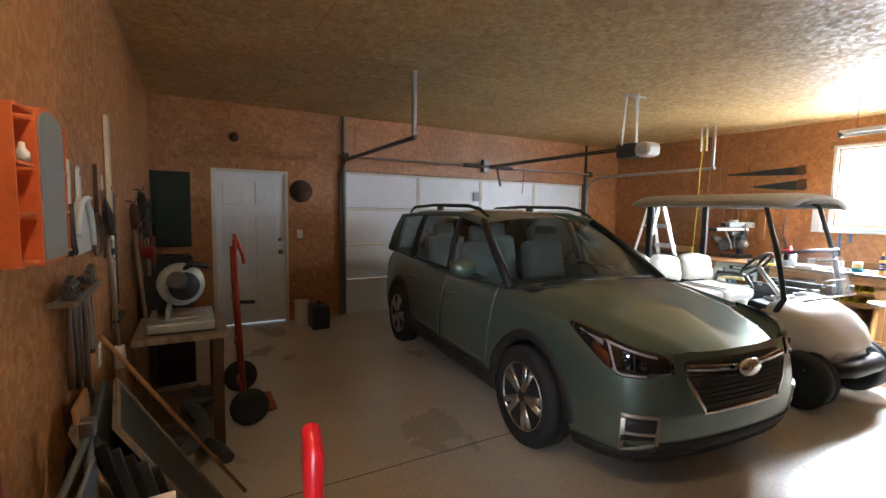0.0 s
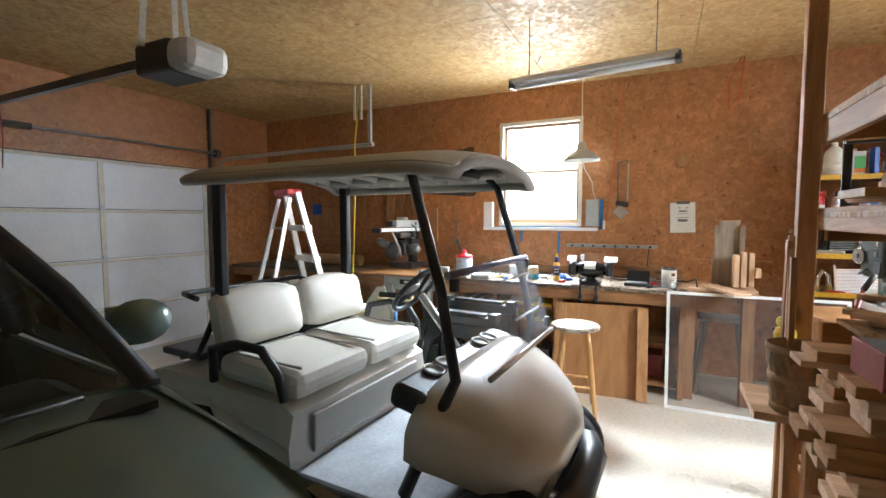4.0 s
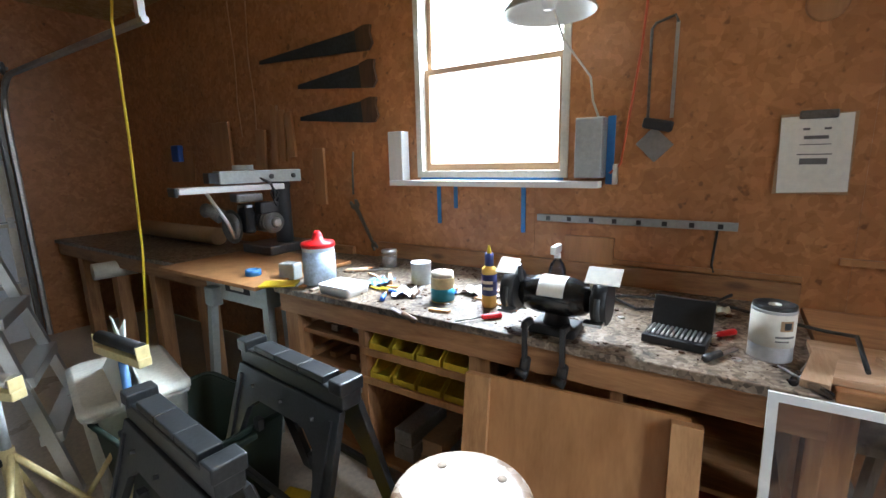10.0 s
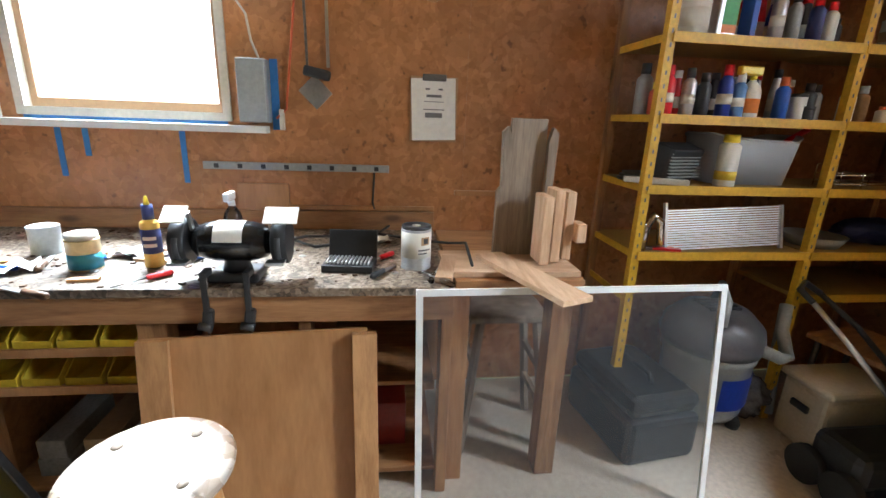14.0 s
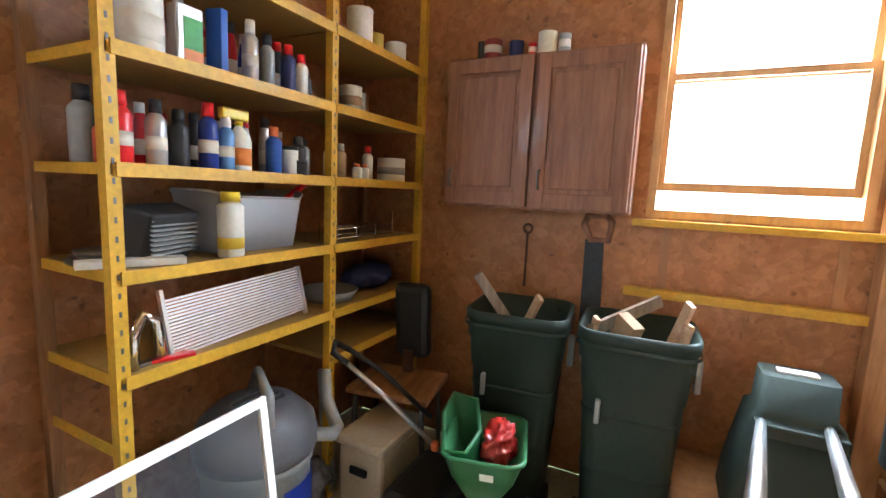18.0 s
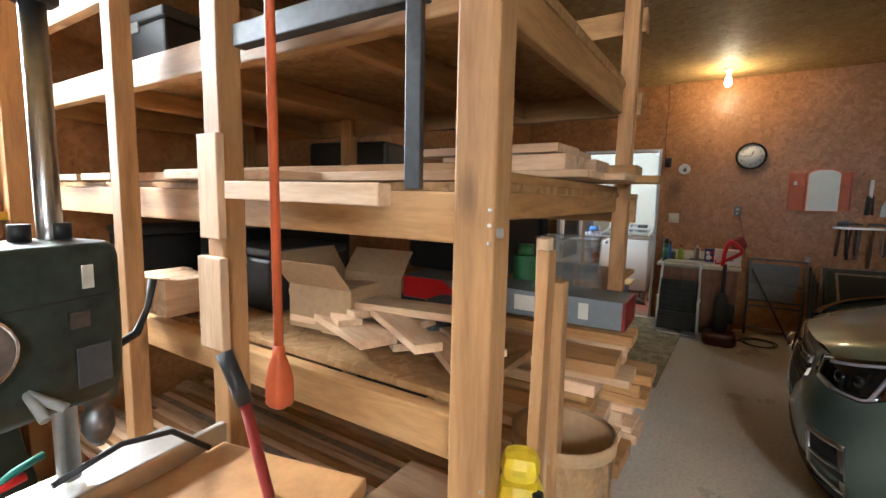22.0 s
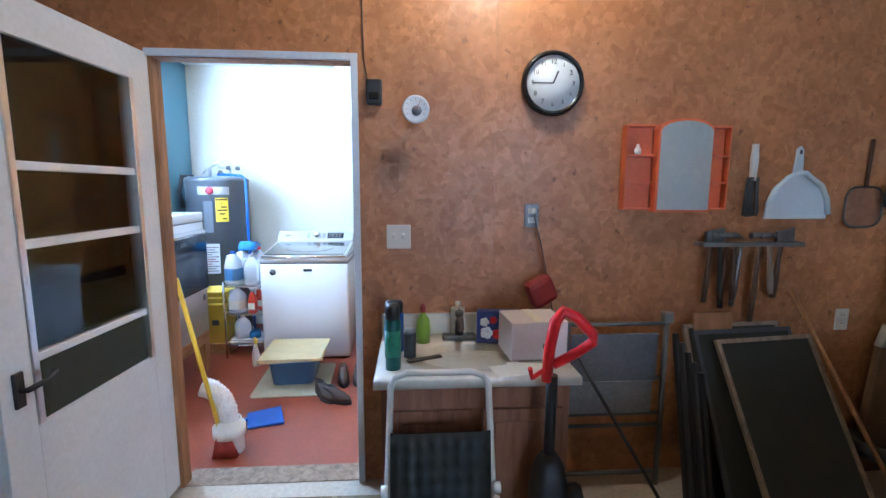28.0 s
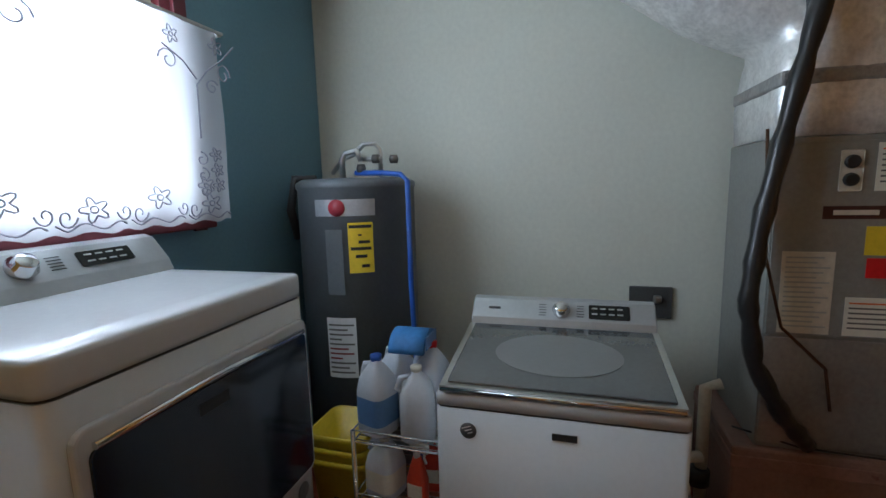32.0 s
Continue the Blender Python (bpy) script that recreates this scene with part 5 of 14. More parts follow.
# ---------------------------------------------------------------- the golf cart
def golf_cart():
    ob = thing("golf_cart", (5.09, 1.40, 0.0), "beige two-seat golf cart with cream seats and a hard roof", "golf cart", rz=-2)
    P = lambda nm, bm, m, par=None, lab="": part(nm, bm, m, par or ob, lab)
    # front cowl
    bm = B()
    rings = []
    for y, w, z0, z1 in ((0.06, 0.24, 0.40, 0.47), (0.08, 0.33, 0.36, 0.54), (0.15, 0.43, 0.40, 0.63), (0.25, 0.51, 0.46, 0.71), (0.36, 0.55, 0.50, 0.77), (0.46, 0.57, 0.52, 0.81), (0.52, 0.57, 0.54, 0.82)):
        h = (z1 - z0)
        ring = []
        for k in range(17):
            t = math.pi * k / 16
            ring.append((w * (1 if math.cos(t) > 0 else -1) * abs(math.cos(t)) ** 0.45, y + 0.06 * abs(math.cos(t)) ** 4, z0 + h * math.sin(t) ** 0.6))
        ring += [(-w * 0.9, y + 0.04, z0 - 0.005), (w * 0.9, y + 0.04, z0 - 0.005)]
        rings.append(ring)
    loft(bm, rings)
    P("front_cowl", bm, CARTBODY)
    bm = B()
    tube(bm, [(-0.36, 0.16, 0.33), (-0.33, 0.07, 0.33), (-0.2, 0.03, 0.33), (0.2, 0.03, 0.33), (0.33, 0.07, 0.33), (0.36, 0.16, 0.33)], [0.04, 0.06, 0.065, 0.065, 0.06, 0.04], 12)
    P("bumper", bm, BLACK)
    # floor and rear body
    bm = B()
    box(bm, (0, 0.86, 0.30), (1.12, 0.78, 0.05), bev=0.015)
    P("floor_pan", bm, mat("scuffed_grey_mat", (0.30, 0.31, 0.33), 0.6, 0, 0.2, 7, 60, 0.06))
    for s in (-1, 1):
        bm = B()
        box(bm, (s * 0.575, 0.9, 0.30), (0.05, 0.9, 0.09), bev=0.015)
        P("rocker_panel", bm, BLACK)
    bm = B()
    rings = [[(-0.57, y, z0), (0.57, y, z0), (0.58, y, (z0 + z1) / 2), (0.55, y, z1), (-0.55, y, z1), (-0.58, y, (z0 + z1) / 2)] for y, z0, z1 in ((1.16, 0.30, 0.58), (1.24, 0.30, 0.62), (1.62, 0.42, 0.63), (1.70, 0.52, 0.64), (2.10, 0.50, 0.64), (2.26, 0.45, 0.60), (2.30, 0.44, 0.54))]
    loft(bm, rings, smooth=False)
    P("rear_body", bm, CARTBODY)
    bm = B()
    box(bm, (0, 1.145, 0.46), (0.9, 0.02, 0.18), bev=0.01)
    P("seat_box_panel", bm, CARTROOF)
    # seats
    for s in (-1, 1):
        bm = B()
        box(bm, (s * 0.27, 1.42, 0.70), (0.53, 0.54, 0.13), rx=3, bev=0.05)
        c = P("seat_cushion", bm, CREAM)
        bm = B()
        tube(bm, [(s * 0.06, 1.18, 0.765), (s * 0.06, 1.6, 0.775), (s * 0.48, 1.6, 0.775), (s * 0.48, 1.18, 0.765)], 0.007, 6)
        P("piping", bm, CARTROOF, c)
        bm = B()
        rings = []
        for k in range(9):
            t = k / 8
            x = s * (0.02 + 0.52 * t)
            top = 1.055 + 0.03 * math.sin(math.pi * t)
            ring = [(x, 1.63 + 0.09 * v + dy, 0.80 + (top - 0.80) * v) for v, dy in ((0.0, -0.03), (0.25, -0.05), (0.5, -0.045), (0.8, -0.05), (0.95, -0.03), (1.0, 0.02), (0.9, 0.06), (0.5, 0.06), (0.0, 0.05))]
            if k in (0, 8):
                ring = [(x, 1.68 + (p[1] - 1.68) * 0.6, 0.95 + (p[2] - 0.95) * 0.93) for p in ring]
            rings.append(ring)
        loft(bm, rings)
        P("seat_back", bm, CREAM)
        bm = B()
        tube(bm, [(s * 0.57, 1.66, 0.66), (s * 0.60, 1.62, 0.83), (s * 0.60, 1.45, 0.87), (s * 0.59, 1.30, 0.86), (s * 0.575, 1.22, 0.76), (s * 0.56, 1.2, 0.64)], 0.022, 10)
        P("hip_restraint", bm, BLACK)
    bm = B()
    span(bm, (-0.45, 1.70, 0.62), (0.45, 1.74, 0.85))
    P("seat_back_frame", bm, BLACK)
    # dash, steering column and wheel
    bm = B()
    box(bm, (0, 0.60, 0.74), (1.04, 0.16, 0.10), rx=12, bev=0.03)
    dash = P("dash", bm, BLACK)
    for x in (-0.30, -0.19, 0.19, 0.30):
        bm = B()
        lathe(bm, [(0.045, 0.0), (0.05, 0.01), (0.045, 0.014), (0.038, 0.006), (0.036, -0.03), (0, -0.03)], m=pose(x, 0.60, 0.795, 12, 0, 0), seg=16)
        P("cup_holder", bm, GREY, dash)
    bm = B()
    tube(bm, [(0.26, 0.62, 0.55), (0.27, 1.0, 1.00)], 0.022, 10)
    P("steering_column", bm, ALU)
    wm = pose(0.27, 1.03, 1.03, -48, 0, 0)
    bm = B()
    tube(bm, [wm @ Vector((0.165 * math.cos(t), 0.165 * math.sin(t), 0.0)) for t in [2 * math.pi * k / 24 for k in range(24)]], 0.014, 8, closed=True)
    sw = P("steering_wheel", bm, BLACK)
    bm = B()
    for a in (0, 120, 240):
        tube(bm, [wm @ Vector((0, 0, -0.01)), wm @ Vector((0.16 * math.cos(radians(a + 30)), 0.16 * math.sin(radians(a + 30)), 0))], 0.014, 6)
    P("wheel_spokes", bm, BLACK, sw)
    bm = B()
    box(bm, (0.27, 1.03, 1.035), (0.10, 0.08, 0.02), rx=-48, bev=0.008)
    P("score_clip", bm, ALU, sw)
    # roof: shallow tray with ribs beneath
    def rpt(x, y, up):
        w = 0.555 - 0.10 * max(0, (0.68 - y) / 0.26) ** 2 if y < 0.68 else 0.555
        f = x
        edge = abs(f) ** 6
        z = 1.665 + 0.045 * (1 - f * f) - 0.035 * edge - 0.018 * max(0, (0.60 - y) / 0.18) ** 2
        return (f * w, y, z + (0.018 if up else 0.0))

    ys = [0.42, 0.45, 0.50, 0.57, 0.66, 0.8, 1.0, 1.2, 1.4, 1.6, 1.74, 1.82, 1.86]
    xs = [-1 + 2 * j / 14 for j in range(15)]
    bm = B()
    up = [[rpt(x, y, True) for x in xs] for y in ys]
    dn = [[rpt(x, y, False) for x in xs] for y in ys]
    loft(bm, up, cap=False, closed=False)
    loft(bm, dn, cap=False, closed=False)
    edge_u = [r[0] for r in up] + up[-1][1:] + [r[-1] for r in up[-2::-1]] + up[0][-2:0:-1]
    edge_d = [r[0] for r in dn] + dn[-1][1:] + [r[-1] for r in dn[-2::-1]] + dn[0][-2:0:-1]
    loft(bm, [edge_u, edge_d], cap=False)
    rf = P("roof", bm, CARTROOF)
    bm = B()
    tube(bm, [(p[0] * 1.0, p[1], p[2] - 0.012) for p in edge_d], 0.024, 8, closed=True)
    P("roof_rim", bm, CARTROOF, rf)
    for y in (0.76, 0.95, 1.14, 1.33, 1.52, 1.70):
        bm = B()
        tube(bm, [(f * 0.48, y, 1.66 + 0.045 * (1 - f * f) - 0.012) for f in (-1, -0.8, -0.4, 0, 0.4, 0.8, 1)], [0.012, 0.028, 0.03, 0.03, 0.03, 0.028, 0.012], 8)
        P("roof_rib", bm, CARTROOF, rf)
    for s in (-1, 1):
        bm = B()
        tube(bm, [(s * 0.30, y, 1.665) for y in (0.55, 0.9, 1.3, 1.8)], 0.022, 8)
        P("roof_beam", bm, CARTROOF, rf)
    bm = B()
    box(bm, (-0.01, 0.66, 1.655), (0.46, 0.12, 0.06), bev=0.028)
    P("sunglass_pocket", bm, BLACK, rf, "black plastic pocket under the roof")
    for x in (-0.36, 0.36):
        P("roof_recess", box(B(), (x, 0.62, 1.662), (0.16, 0.16, 0.02), rz=x * 40, bev=0.008), CARTROOF, rf)
    for s in (-1, 1):
        bm = B()
        tube(bm, [(s * 0.43, 0.66, 1.655), (s * 0.45, 0.61, 1.60), (s * 0.465, 0.48, 1.18), (s * 0.475, 0.41, 0.84), (s * 0.49, 0.50, 0.64), (s * 0.50, 0.62, 0.36)], [0.019, 0.019, 0.021, 0.022, 0.026, 0.028], 10)
        P("front_strut", bm, BLACK)
        bm = B()
        box(bm, (s * 0.47, 1.72, 1.17), (0.045, 0.06, 1.0), bev=0.008)
        P("rear_strut", bm, BLACK)
        bm = B()
        tube(bm, [(s * 0.47, 1.74, 1.0), (s * 0.45, 1.95, 0.72), (s * 0.42, 2.15, 0.66)], 0.016, 8)
        P("rear_brace", bm, BLACK)
    # lower half of the fold-down windshield
    wp = lambda x, t: (0.93 * x, 0.30 + 0.15 * t, 0.84 + 0.385 * t)
    bm = B()
    loft(bm, [[wp(-0.50, 0), wp(0.50, 0)], [wp(-0.49, 1), wp(0.49, 1)]], cap=False, closed=False)
    ws = P("windshield", bm, SHEETCLEAR)
    bm = B()
    loft(bm, [[(x, y - 0.012, z) for x, y, z in (wp(-0.49, 0.1), wp(0.49, 0.1))], [(x, y - 0.012, z) for x, y, z in (wp(-0.485, 0.98), wp(0.485, 0.98))]], cap=False, closed=False)
    P("folded_upper_pane", bm, SHEETCLEAR, ws)
    bm = B()
    tube(bm, [wp(-0.50, 1.0), wp(0.50, 1.0)], 0.016, 6)
    P("top_rail", bm, mat("violet_grey_rail", (0.20, 0.18, 0.25), 0.35, 0.3, 0.1, 6, 60, 0.02), ws)
    bm = B()
    tube(bm, [wp(-0.44, 0.0), wp(0.51, 0.0)], 0.012, 6)
    P("bottom_rail", bm, ALU, ws)
    for t in (0.35, 0.8):
        bm = B()
        tube(bm, [(x, y - 0.006, z) for x, y, z in (wp(0.02, t), wp(0.40, t))], 0.006, 6)
        P("hinge_strip", bm, ALU, ws)
    for x, t in ((-0.47, 0.9), (0.47, 0.92), (0.48, 0.12)):
        bm = B()
        box(bm, wp(x, t), (0.035, 0.03, 0.05), bev=0.006)
        P("rubber_clip", bm, BLACK, ws)
    # rear rack
    bm = B()
    box(bm, (0, 2.12, 0.69), (0.9, 0.34, 0.04), bev=0.01)
    P("bag_deck", bm, BLACK)
    bm = B()
    tube(bm, [(-0.42, 2.0, 1.0), (-0.42, 2.12, 1.02), (0.42, 2.12, 1.02), (0.42, 2.0, 1.0)], 0.016, 8)
    P("bag_rail", bm, BLACK)
    # wheels
    for y in (0.25, 1.98):
        for s in (-1, 1):
            m = pose(s * 0.455, y, 0.228, 0, 90, 0)
            bm = B()
            lathe(bm, [(0.12, -0.09), (0.17, -0.105), (0.215, -0.1), (0.228, -0.07), (0.228, -0.02), (0.222, -0.015), (0.222, 0.015), (0.228, 0.02), (0.228, 0.07), (0.215, 0.1), (0.17, 0.105), (0.12, 0.09)], m=m, seg=28)
            ty = P("wheel", bm, RUBBER)
            bm = B()
            lathe(bm, [(0.0, s * 0.06), (0.03, s * 0.065), (0.04, s * 0.055), (0.085, s * 0.05), (0.11, s * 0.07), (0.125, s * 0.085), (0.13, s * 0.07), (0.12, s * 0.03)], m=m, seg=22)
            P("rim", bm, DARKSTEEL, ty)
            for k in range(7):
                a = 2 * math.pi * k / 7
                bm = B()
                tube(bm, [m @ Vector((0.03 * math.cos(a), 0.03 * math.sin(a), s * 0.068)), m @ Vector((0.115 * math.cos(a), 0.115 * math.sin(a), s * 0.08))], 0.012, 5)
                P("spoke", bm, ALU, ty)
        bm = B()
        tube(bm, [(-0.42, y, 0.228), (0.42, y, 0.228)], 0.03, 8)
        P("axle", bm, BLACK)
    bm = B()
    span(bm, (-0.36, 0.2, 0.24), (0.36, 2.1, 0.30))
    P("chassis", bm, BLACK)


golf_cart()
# ---------------------------------------------------------------- the workbench and what stands on and under it
BT = 0.87


def workbench():
    ob = thing("workbench", (7.45, 2.0, 0.0), "long wooden workbench with a stained plywood top and open bays", "workbench")
    L = lambda nm, a, b, m, bev=0.003, par=None: part(nm, span(B(), (a[0] - 7.45, a[1] - 2.0, a[2]), (b[0] - 7.45, b[1] - 2.0, b[2]), bev), m, par or ob)
    L("worktop", (7.06, 0.98, BT - 0.03), (7.87, 3.08, BT), TOPWOOD, 0.004)
    L("fascia", (7.075, 0.98, BT - 0.125), (7.11, 3.06, BT - 0.032), FIR)
    for y in (3.0, 2.54, 1.96, 1.48, 1.0):
        w = 0.09 if y in (3.0, 1.96) else 0.04
        L("leg", (7.09, y - w / 2, 0.0), (7.17, y + w / 2, BT - 0.03), FIR_Z)
    for y in (3.0, 1.0):
        L("back_leg", (7.78, y - 0.045, 0.0), (7.868, y + 0.045, BT - 0.03), FIR_Z)
    L("backsplash", (7.845, 0.98, BT), (7.873, 3.08, BT + 0.09), FIR)
    for z, y0, y1 in ((0.50, 1.98, 3.0), (0.66, 2.56, 2.98), (0.10, 1.02, 3.0)):
        L("shelf", (7.12, y0, z - 0.02), (7.86, y1, z), FIR)
    L("divider", (7.12, 2.535, 0.1), (7.86, 2.55, BT - 0.03), FIR)
    L("shelf", (7.25, 1.02, 0.38), (7.86, 1.46, 0.40), FIR)
    # two trays for small-parts bins
    for z in (0.635, 0.50):
        L("bin_tray", (7.085, 2.0, z), (7.50, 2.53, z + 0.015), PANELWOOD)
        L("tray_lip", (7.072, 2.0, z), (7.085, 2.53, z + 0.03), PANELWOOD)


def left_bench():
    ob = thing("low_workbench", (7.5, 4.9, 0.0), "rough dark wooden side bench running along the wall", "workbench")
    L = lambda nm, a, b, m, bev=0.003: part(nm, span(B(), (a[0] - 7.5, a[1] - 4.9, a[2]), (b[0] - 7.5, b[1] - 4.9, b[2]), bev), m, ob)
    L("worktop", (7.12, 3.10, 0.83), (7.87, 6.1, 0.858), TOPWOOD)
    for y in (3.9, 4.5, 5.1, 5.7):
        L("leg", (7.16, y, 0.0), (7.25, y + 0.09, 0.83), FIR_Z)
    L("rail", (7.14, 3.55, 0.73), (7.16, 6.1, 0.83), FIR)
    L("back_strip", (7.84, 3.3, 0.858), (7.873, 6.1, 0.91), FIR)


TOPWOOD = flake_board("stained_plywood_top", (0.055, 0.038, 0.025), (0.175, 0.125, 0.085), (0.30, 0.235, 0.175), 80.0, 0.40, 0.75)
workbench()
left_bench()
solid("plywood_sheet", span(B(), (6.97, 3.10, 0.862), (7.62, 4.0, 0.882), 0.003), PANELWOOD, "pale plywood sheet lying on the bench", "plywood")


def parts_bin(x, y, z):
    ob = thing("parts_bin", (x, y, z), "yellow plastic stacking bin", "storage bin", "small-parts bins")
    w, d, h, t = 0.112, 0.20, 0.075, 0.004
    def P(nm, a, b):
        part(nm, span(B(), a, b, 0.001), BINYELLOW, ob)
    P("base", (0, -w / 2, 0), (d, w / 2, t))
    P("back_wall", (d - t, -w / 2, t), (d, w / 2, h))
    P("front_wall", (0, -w / 2 + t, t), (t, w / 2 - t, h * 0.4))
    for s in (-1, 1):
        bm = B()
        m = pose(0, s * (w / 2 - t / 2) + t / 2, 0, 90, 0, 0)
        prism(bm, [(0, t), (d - t, t), (d - t, h), (0.06, h), (0, h * 0.45)], m, t)
        part("side_wall", bm, BINYELLOW, ob)
    return ob


src = parts_bin(7.10, 2.07, 0.6505)
for z in (0.6505, 0.5155):
    for k in range(4):
        if (z, k) != (0.6505, 0):
            copy_thing(src, pose(7.10, 2.07 + 0.128 * k, z))


def lidless_box(name, c, s, m, label, cat, rz=0, open_top=False):
    bm = B()
    if open_top:
        t = 0.006
        for a, b in (((0, 0, t / 2), (s[0], s[1], t)), ((s[0] / 2 - t / 2, 0, s[2] / 2), (t, s[1], s[2])), ((-s[0] / 2 + t / 2, 0, s[2] / 2), (t, s[1], s[2])), ((0, s[1] / 2 - t / 2, s[2] / 2), (s[0] - 2 * t, t, s[2])), ((0, -s[1] / 2 + t / 2, s[2] / 2), (s[0] - 2 * t, t, s[2]))):
            p = pose(c[0], c[1], c[2], 0, 0, rz) @ Vector(a)
            box(bm, p, b, rz)
    else:
        box(bm, (c[0], c[1], c[2] + s[2] / 2), s, rz, bev=0.004)
    return solid(name, bm, m, label, cat)


DUSTY = mat("dusty_grey_card", (0.24, 0.23, 0.21), 0.8, 0, 0.25, 9, 80, 0.05)
for k, (y, z, w) in enumerate(((2.40, 0.10, 0.14), (2.25, 0.10, 0.13), (2.10, 0.10, 0.12), (2.40, 0.176, 0.12), (2.24, 0.176, 0.13), (2.1, 0.176, 0.12))):
    lidless_box("small_carton", (7.32, y, z), (0.3, w * 0.8, 0.075), (DUSTY, CARD, DUSTY)[k % 3], "small dusty cardboard carton on the lower bench shelf", "carton")
lidless_box("red_carton", (7.36, 1.22, 0.10), (0.22, 0.18, 0.2), DARKRED, "dark red carton with a white label under the bench", "carton")
for k in range(7):
    y = 2.6 + 0.055 * k
    solid("wood_offcut", span(B(), (7.16 + 0.03 * (k % 3), y, 0.661 if k % 2 else 0.501), (7.7, y + 0.04, 0.69 if k % 2 else 0.53), 0.002), (FIR, GREYWOOD)[k % 2], "length of scrap wood in the bench bay", "lumber", "scrap in the bench bays")


# panel leaning against the bench
def leaning_panel():
    ob = thing("plywood_blank", (7.02, 1.6, 0.0), "unfinished birch panel with side battens, leaning on the bench", "wood panel", rz=5)
    for nm, y0, y1, z1, x0, x1, m in (("panel", -0.33, 0.36, 0.735, 0.0, 0.018, PANELWOOD), ("batten", -0.36, -0.28, 0.725, -0.04, 0.0, PINE_Z), ("batten", 0.27, 0.36, 0.735, -0.02, 0.0, PINE_Z)):
        bm = B()
        span(bm, (x0, y0, 0.0), (x1, y1, z1), 0.002)
        bmesh.ops.transform(bm, matrix=pose(-0.10, 0, 0.0, 0, 9, 0), verts=bm.verts)
        for v in bm.verts:
            v.co.z = max(v.co.z, 0.001)
        part(nm, bm, m, ob)


leaning_panel()


def frame_screen(name, a, b, z0, z1, lean, mesh, barm, label, w=0.03, mid=False):
    """A framed insect screen standing from plan point a to b; lean moves its top that far sideways."""
    a, b = Vector((*a, 0)), Vector((*b, 0))
    d = (b - a)
    ln = d.length
    d.normalize()
    nrm = Vector((-d.y, d.x, 0))
    up = (Vector((0, 0, z1 - z0)) + nrm * lean)
    h = up.length
    up.normalize()
    ob = thing(name, (a.x, a.y, z0), label, "window screen")
    def quad(u0, u1, v0, v1, t):
        bm = B()
        n = d.cross(up)
        vs = []
        for k in (-t, t):
            for u, v in ((u0, v0), (u1, v0), (u1, v1), (u0, v1)):
                vs.append(bm.verts.new(d * u + up * v + n * k))
        for q in ((3, 2, 1, 0), (4, 5, 6, 7), (0, 1, 5, 4), (1, 2, 6, 5), (2, 3, 7, 6), (3, 0, 4, 7)):
            bm.faces.new([vs[i] for i in q])
        return bm
    part("frame_bar", quad(0, w, 0, h, 0.006), barm, ob)
    part("frame_bar", quad(ln - w, ln, 0, h, 0.006), barm, ob)
    part("frame_bar", quad(w, ln - w, 0, w, 0.006), barm, ob)
    part("frame_bar", quad(w, ln - w, h - w, h, 0.006), barm, ob)
    part("mesh", quad(w, ln - w, w, h - w, 0.0006), mesh, ob, "fine grey insect mesh")
    return ob


frame_screen("window_screen", (6.90, 1.11), (6.93, 0.0), 0.0, 0.878, 0.12, SCREENMESH, WHITE, "white-framed window screen leaning on the bench end", 0.022)

# things behind the screen
def small_stool():
    ob = thing("step_stool", (7.45, 0.70, 0.0), "old grey wooden stool with splayed legs", "stool")
    part("seat", box(B(), (0, 0, 0.62), (0.26, 0.34, 0.03), bev=0.008), GREYWOOD, ob)
    for sx in (-1, 1):
        for sy in (-1, 1):
            bm = B()
            tube(bm, [(sx * 0.14, sy * 0.19, 0.0), (sx * 0.10, sy * 0.12, 0.61)], 0.022, 6, smooth=False)
            part("leg", bm, GREYWOOD, ob)
    for z, h in ((0.22, 0.16), (0.4, 0.14)):
        for sy in (-1, 1):
            part("rung", box(B(), (0, sy * h, z), (0.22, 0.02, 0.03)), GREYWOOD, ob)


small_stool()
for y in (0.95, 0.56):
    solid("bench_post", span(B(), (7.15, y - 0.04, 0.0), (7.24, y + 0.04, 0.835), 0.003), FIR_Z, "rough upright bench post", "post")


def tool_case():
    ob = thing("dark_tool_case", (7.42, 0.06, 0.0), "dark grey plastic tool case on the floor under the shelves", "tool case", rz=8)
    part("body", box(B(), (0, 0, 0.11), (0.5, 0.36, 0.22), bev=0.03), BLACK, ob)
    part("lid", box(B(), (0, 0, 0.27), (0.48, 0.35, 0.10), bev=0.04), BLACK, ob)
    bm = B()
    tube(bm, [(-0.12, 0, 0.315), (-0.1, 0, 0.35), (0.1, 0, 0.35), (0.12, 0, 0.315)], 0.012, 8)
    part("handle", bm, BLACK, ob)
    for x in (-0.15, 0.15):
        part("latch", box(B(), (x, -0.185, 0.21), (0.06, 0.012, 0.07), bev=0.004), GREY, ob)


tool_case()

# boards lying across the bench end, radial fence and stand
solid("flat_board", span(B(), (7.15, 0.505, BT + 0.001), (7.42, 1.0, BT + 0.022), 0.002), PALE_Y, "pale board lying across the end of the bench", "board")
bm = B()
box(bm, (7.085, 0.73, BT + 0.033), (0.50, 0.115, 0.02), rz=20, bev=0.002)
solid("cross_board", bm, PALE, "short pale board lying crosswise with two knots", "board")
bm = B()
box(bm, (7.22, 0.99, BT + 0.012), (0.26, 0.06, 0.022), rz=-12, bev=0.002)
solid("board_offcut", bm, PALE, "short offcut of pale board", "board")
solid("bench_extension", span(B(), (7.12, 0.50, BT - 0.03), (7.86, 0.97, BT), 0.003), FIR, "rough plank extension at the end of the bench", "plank")


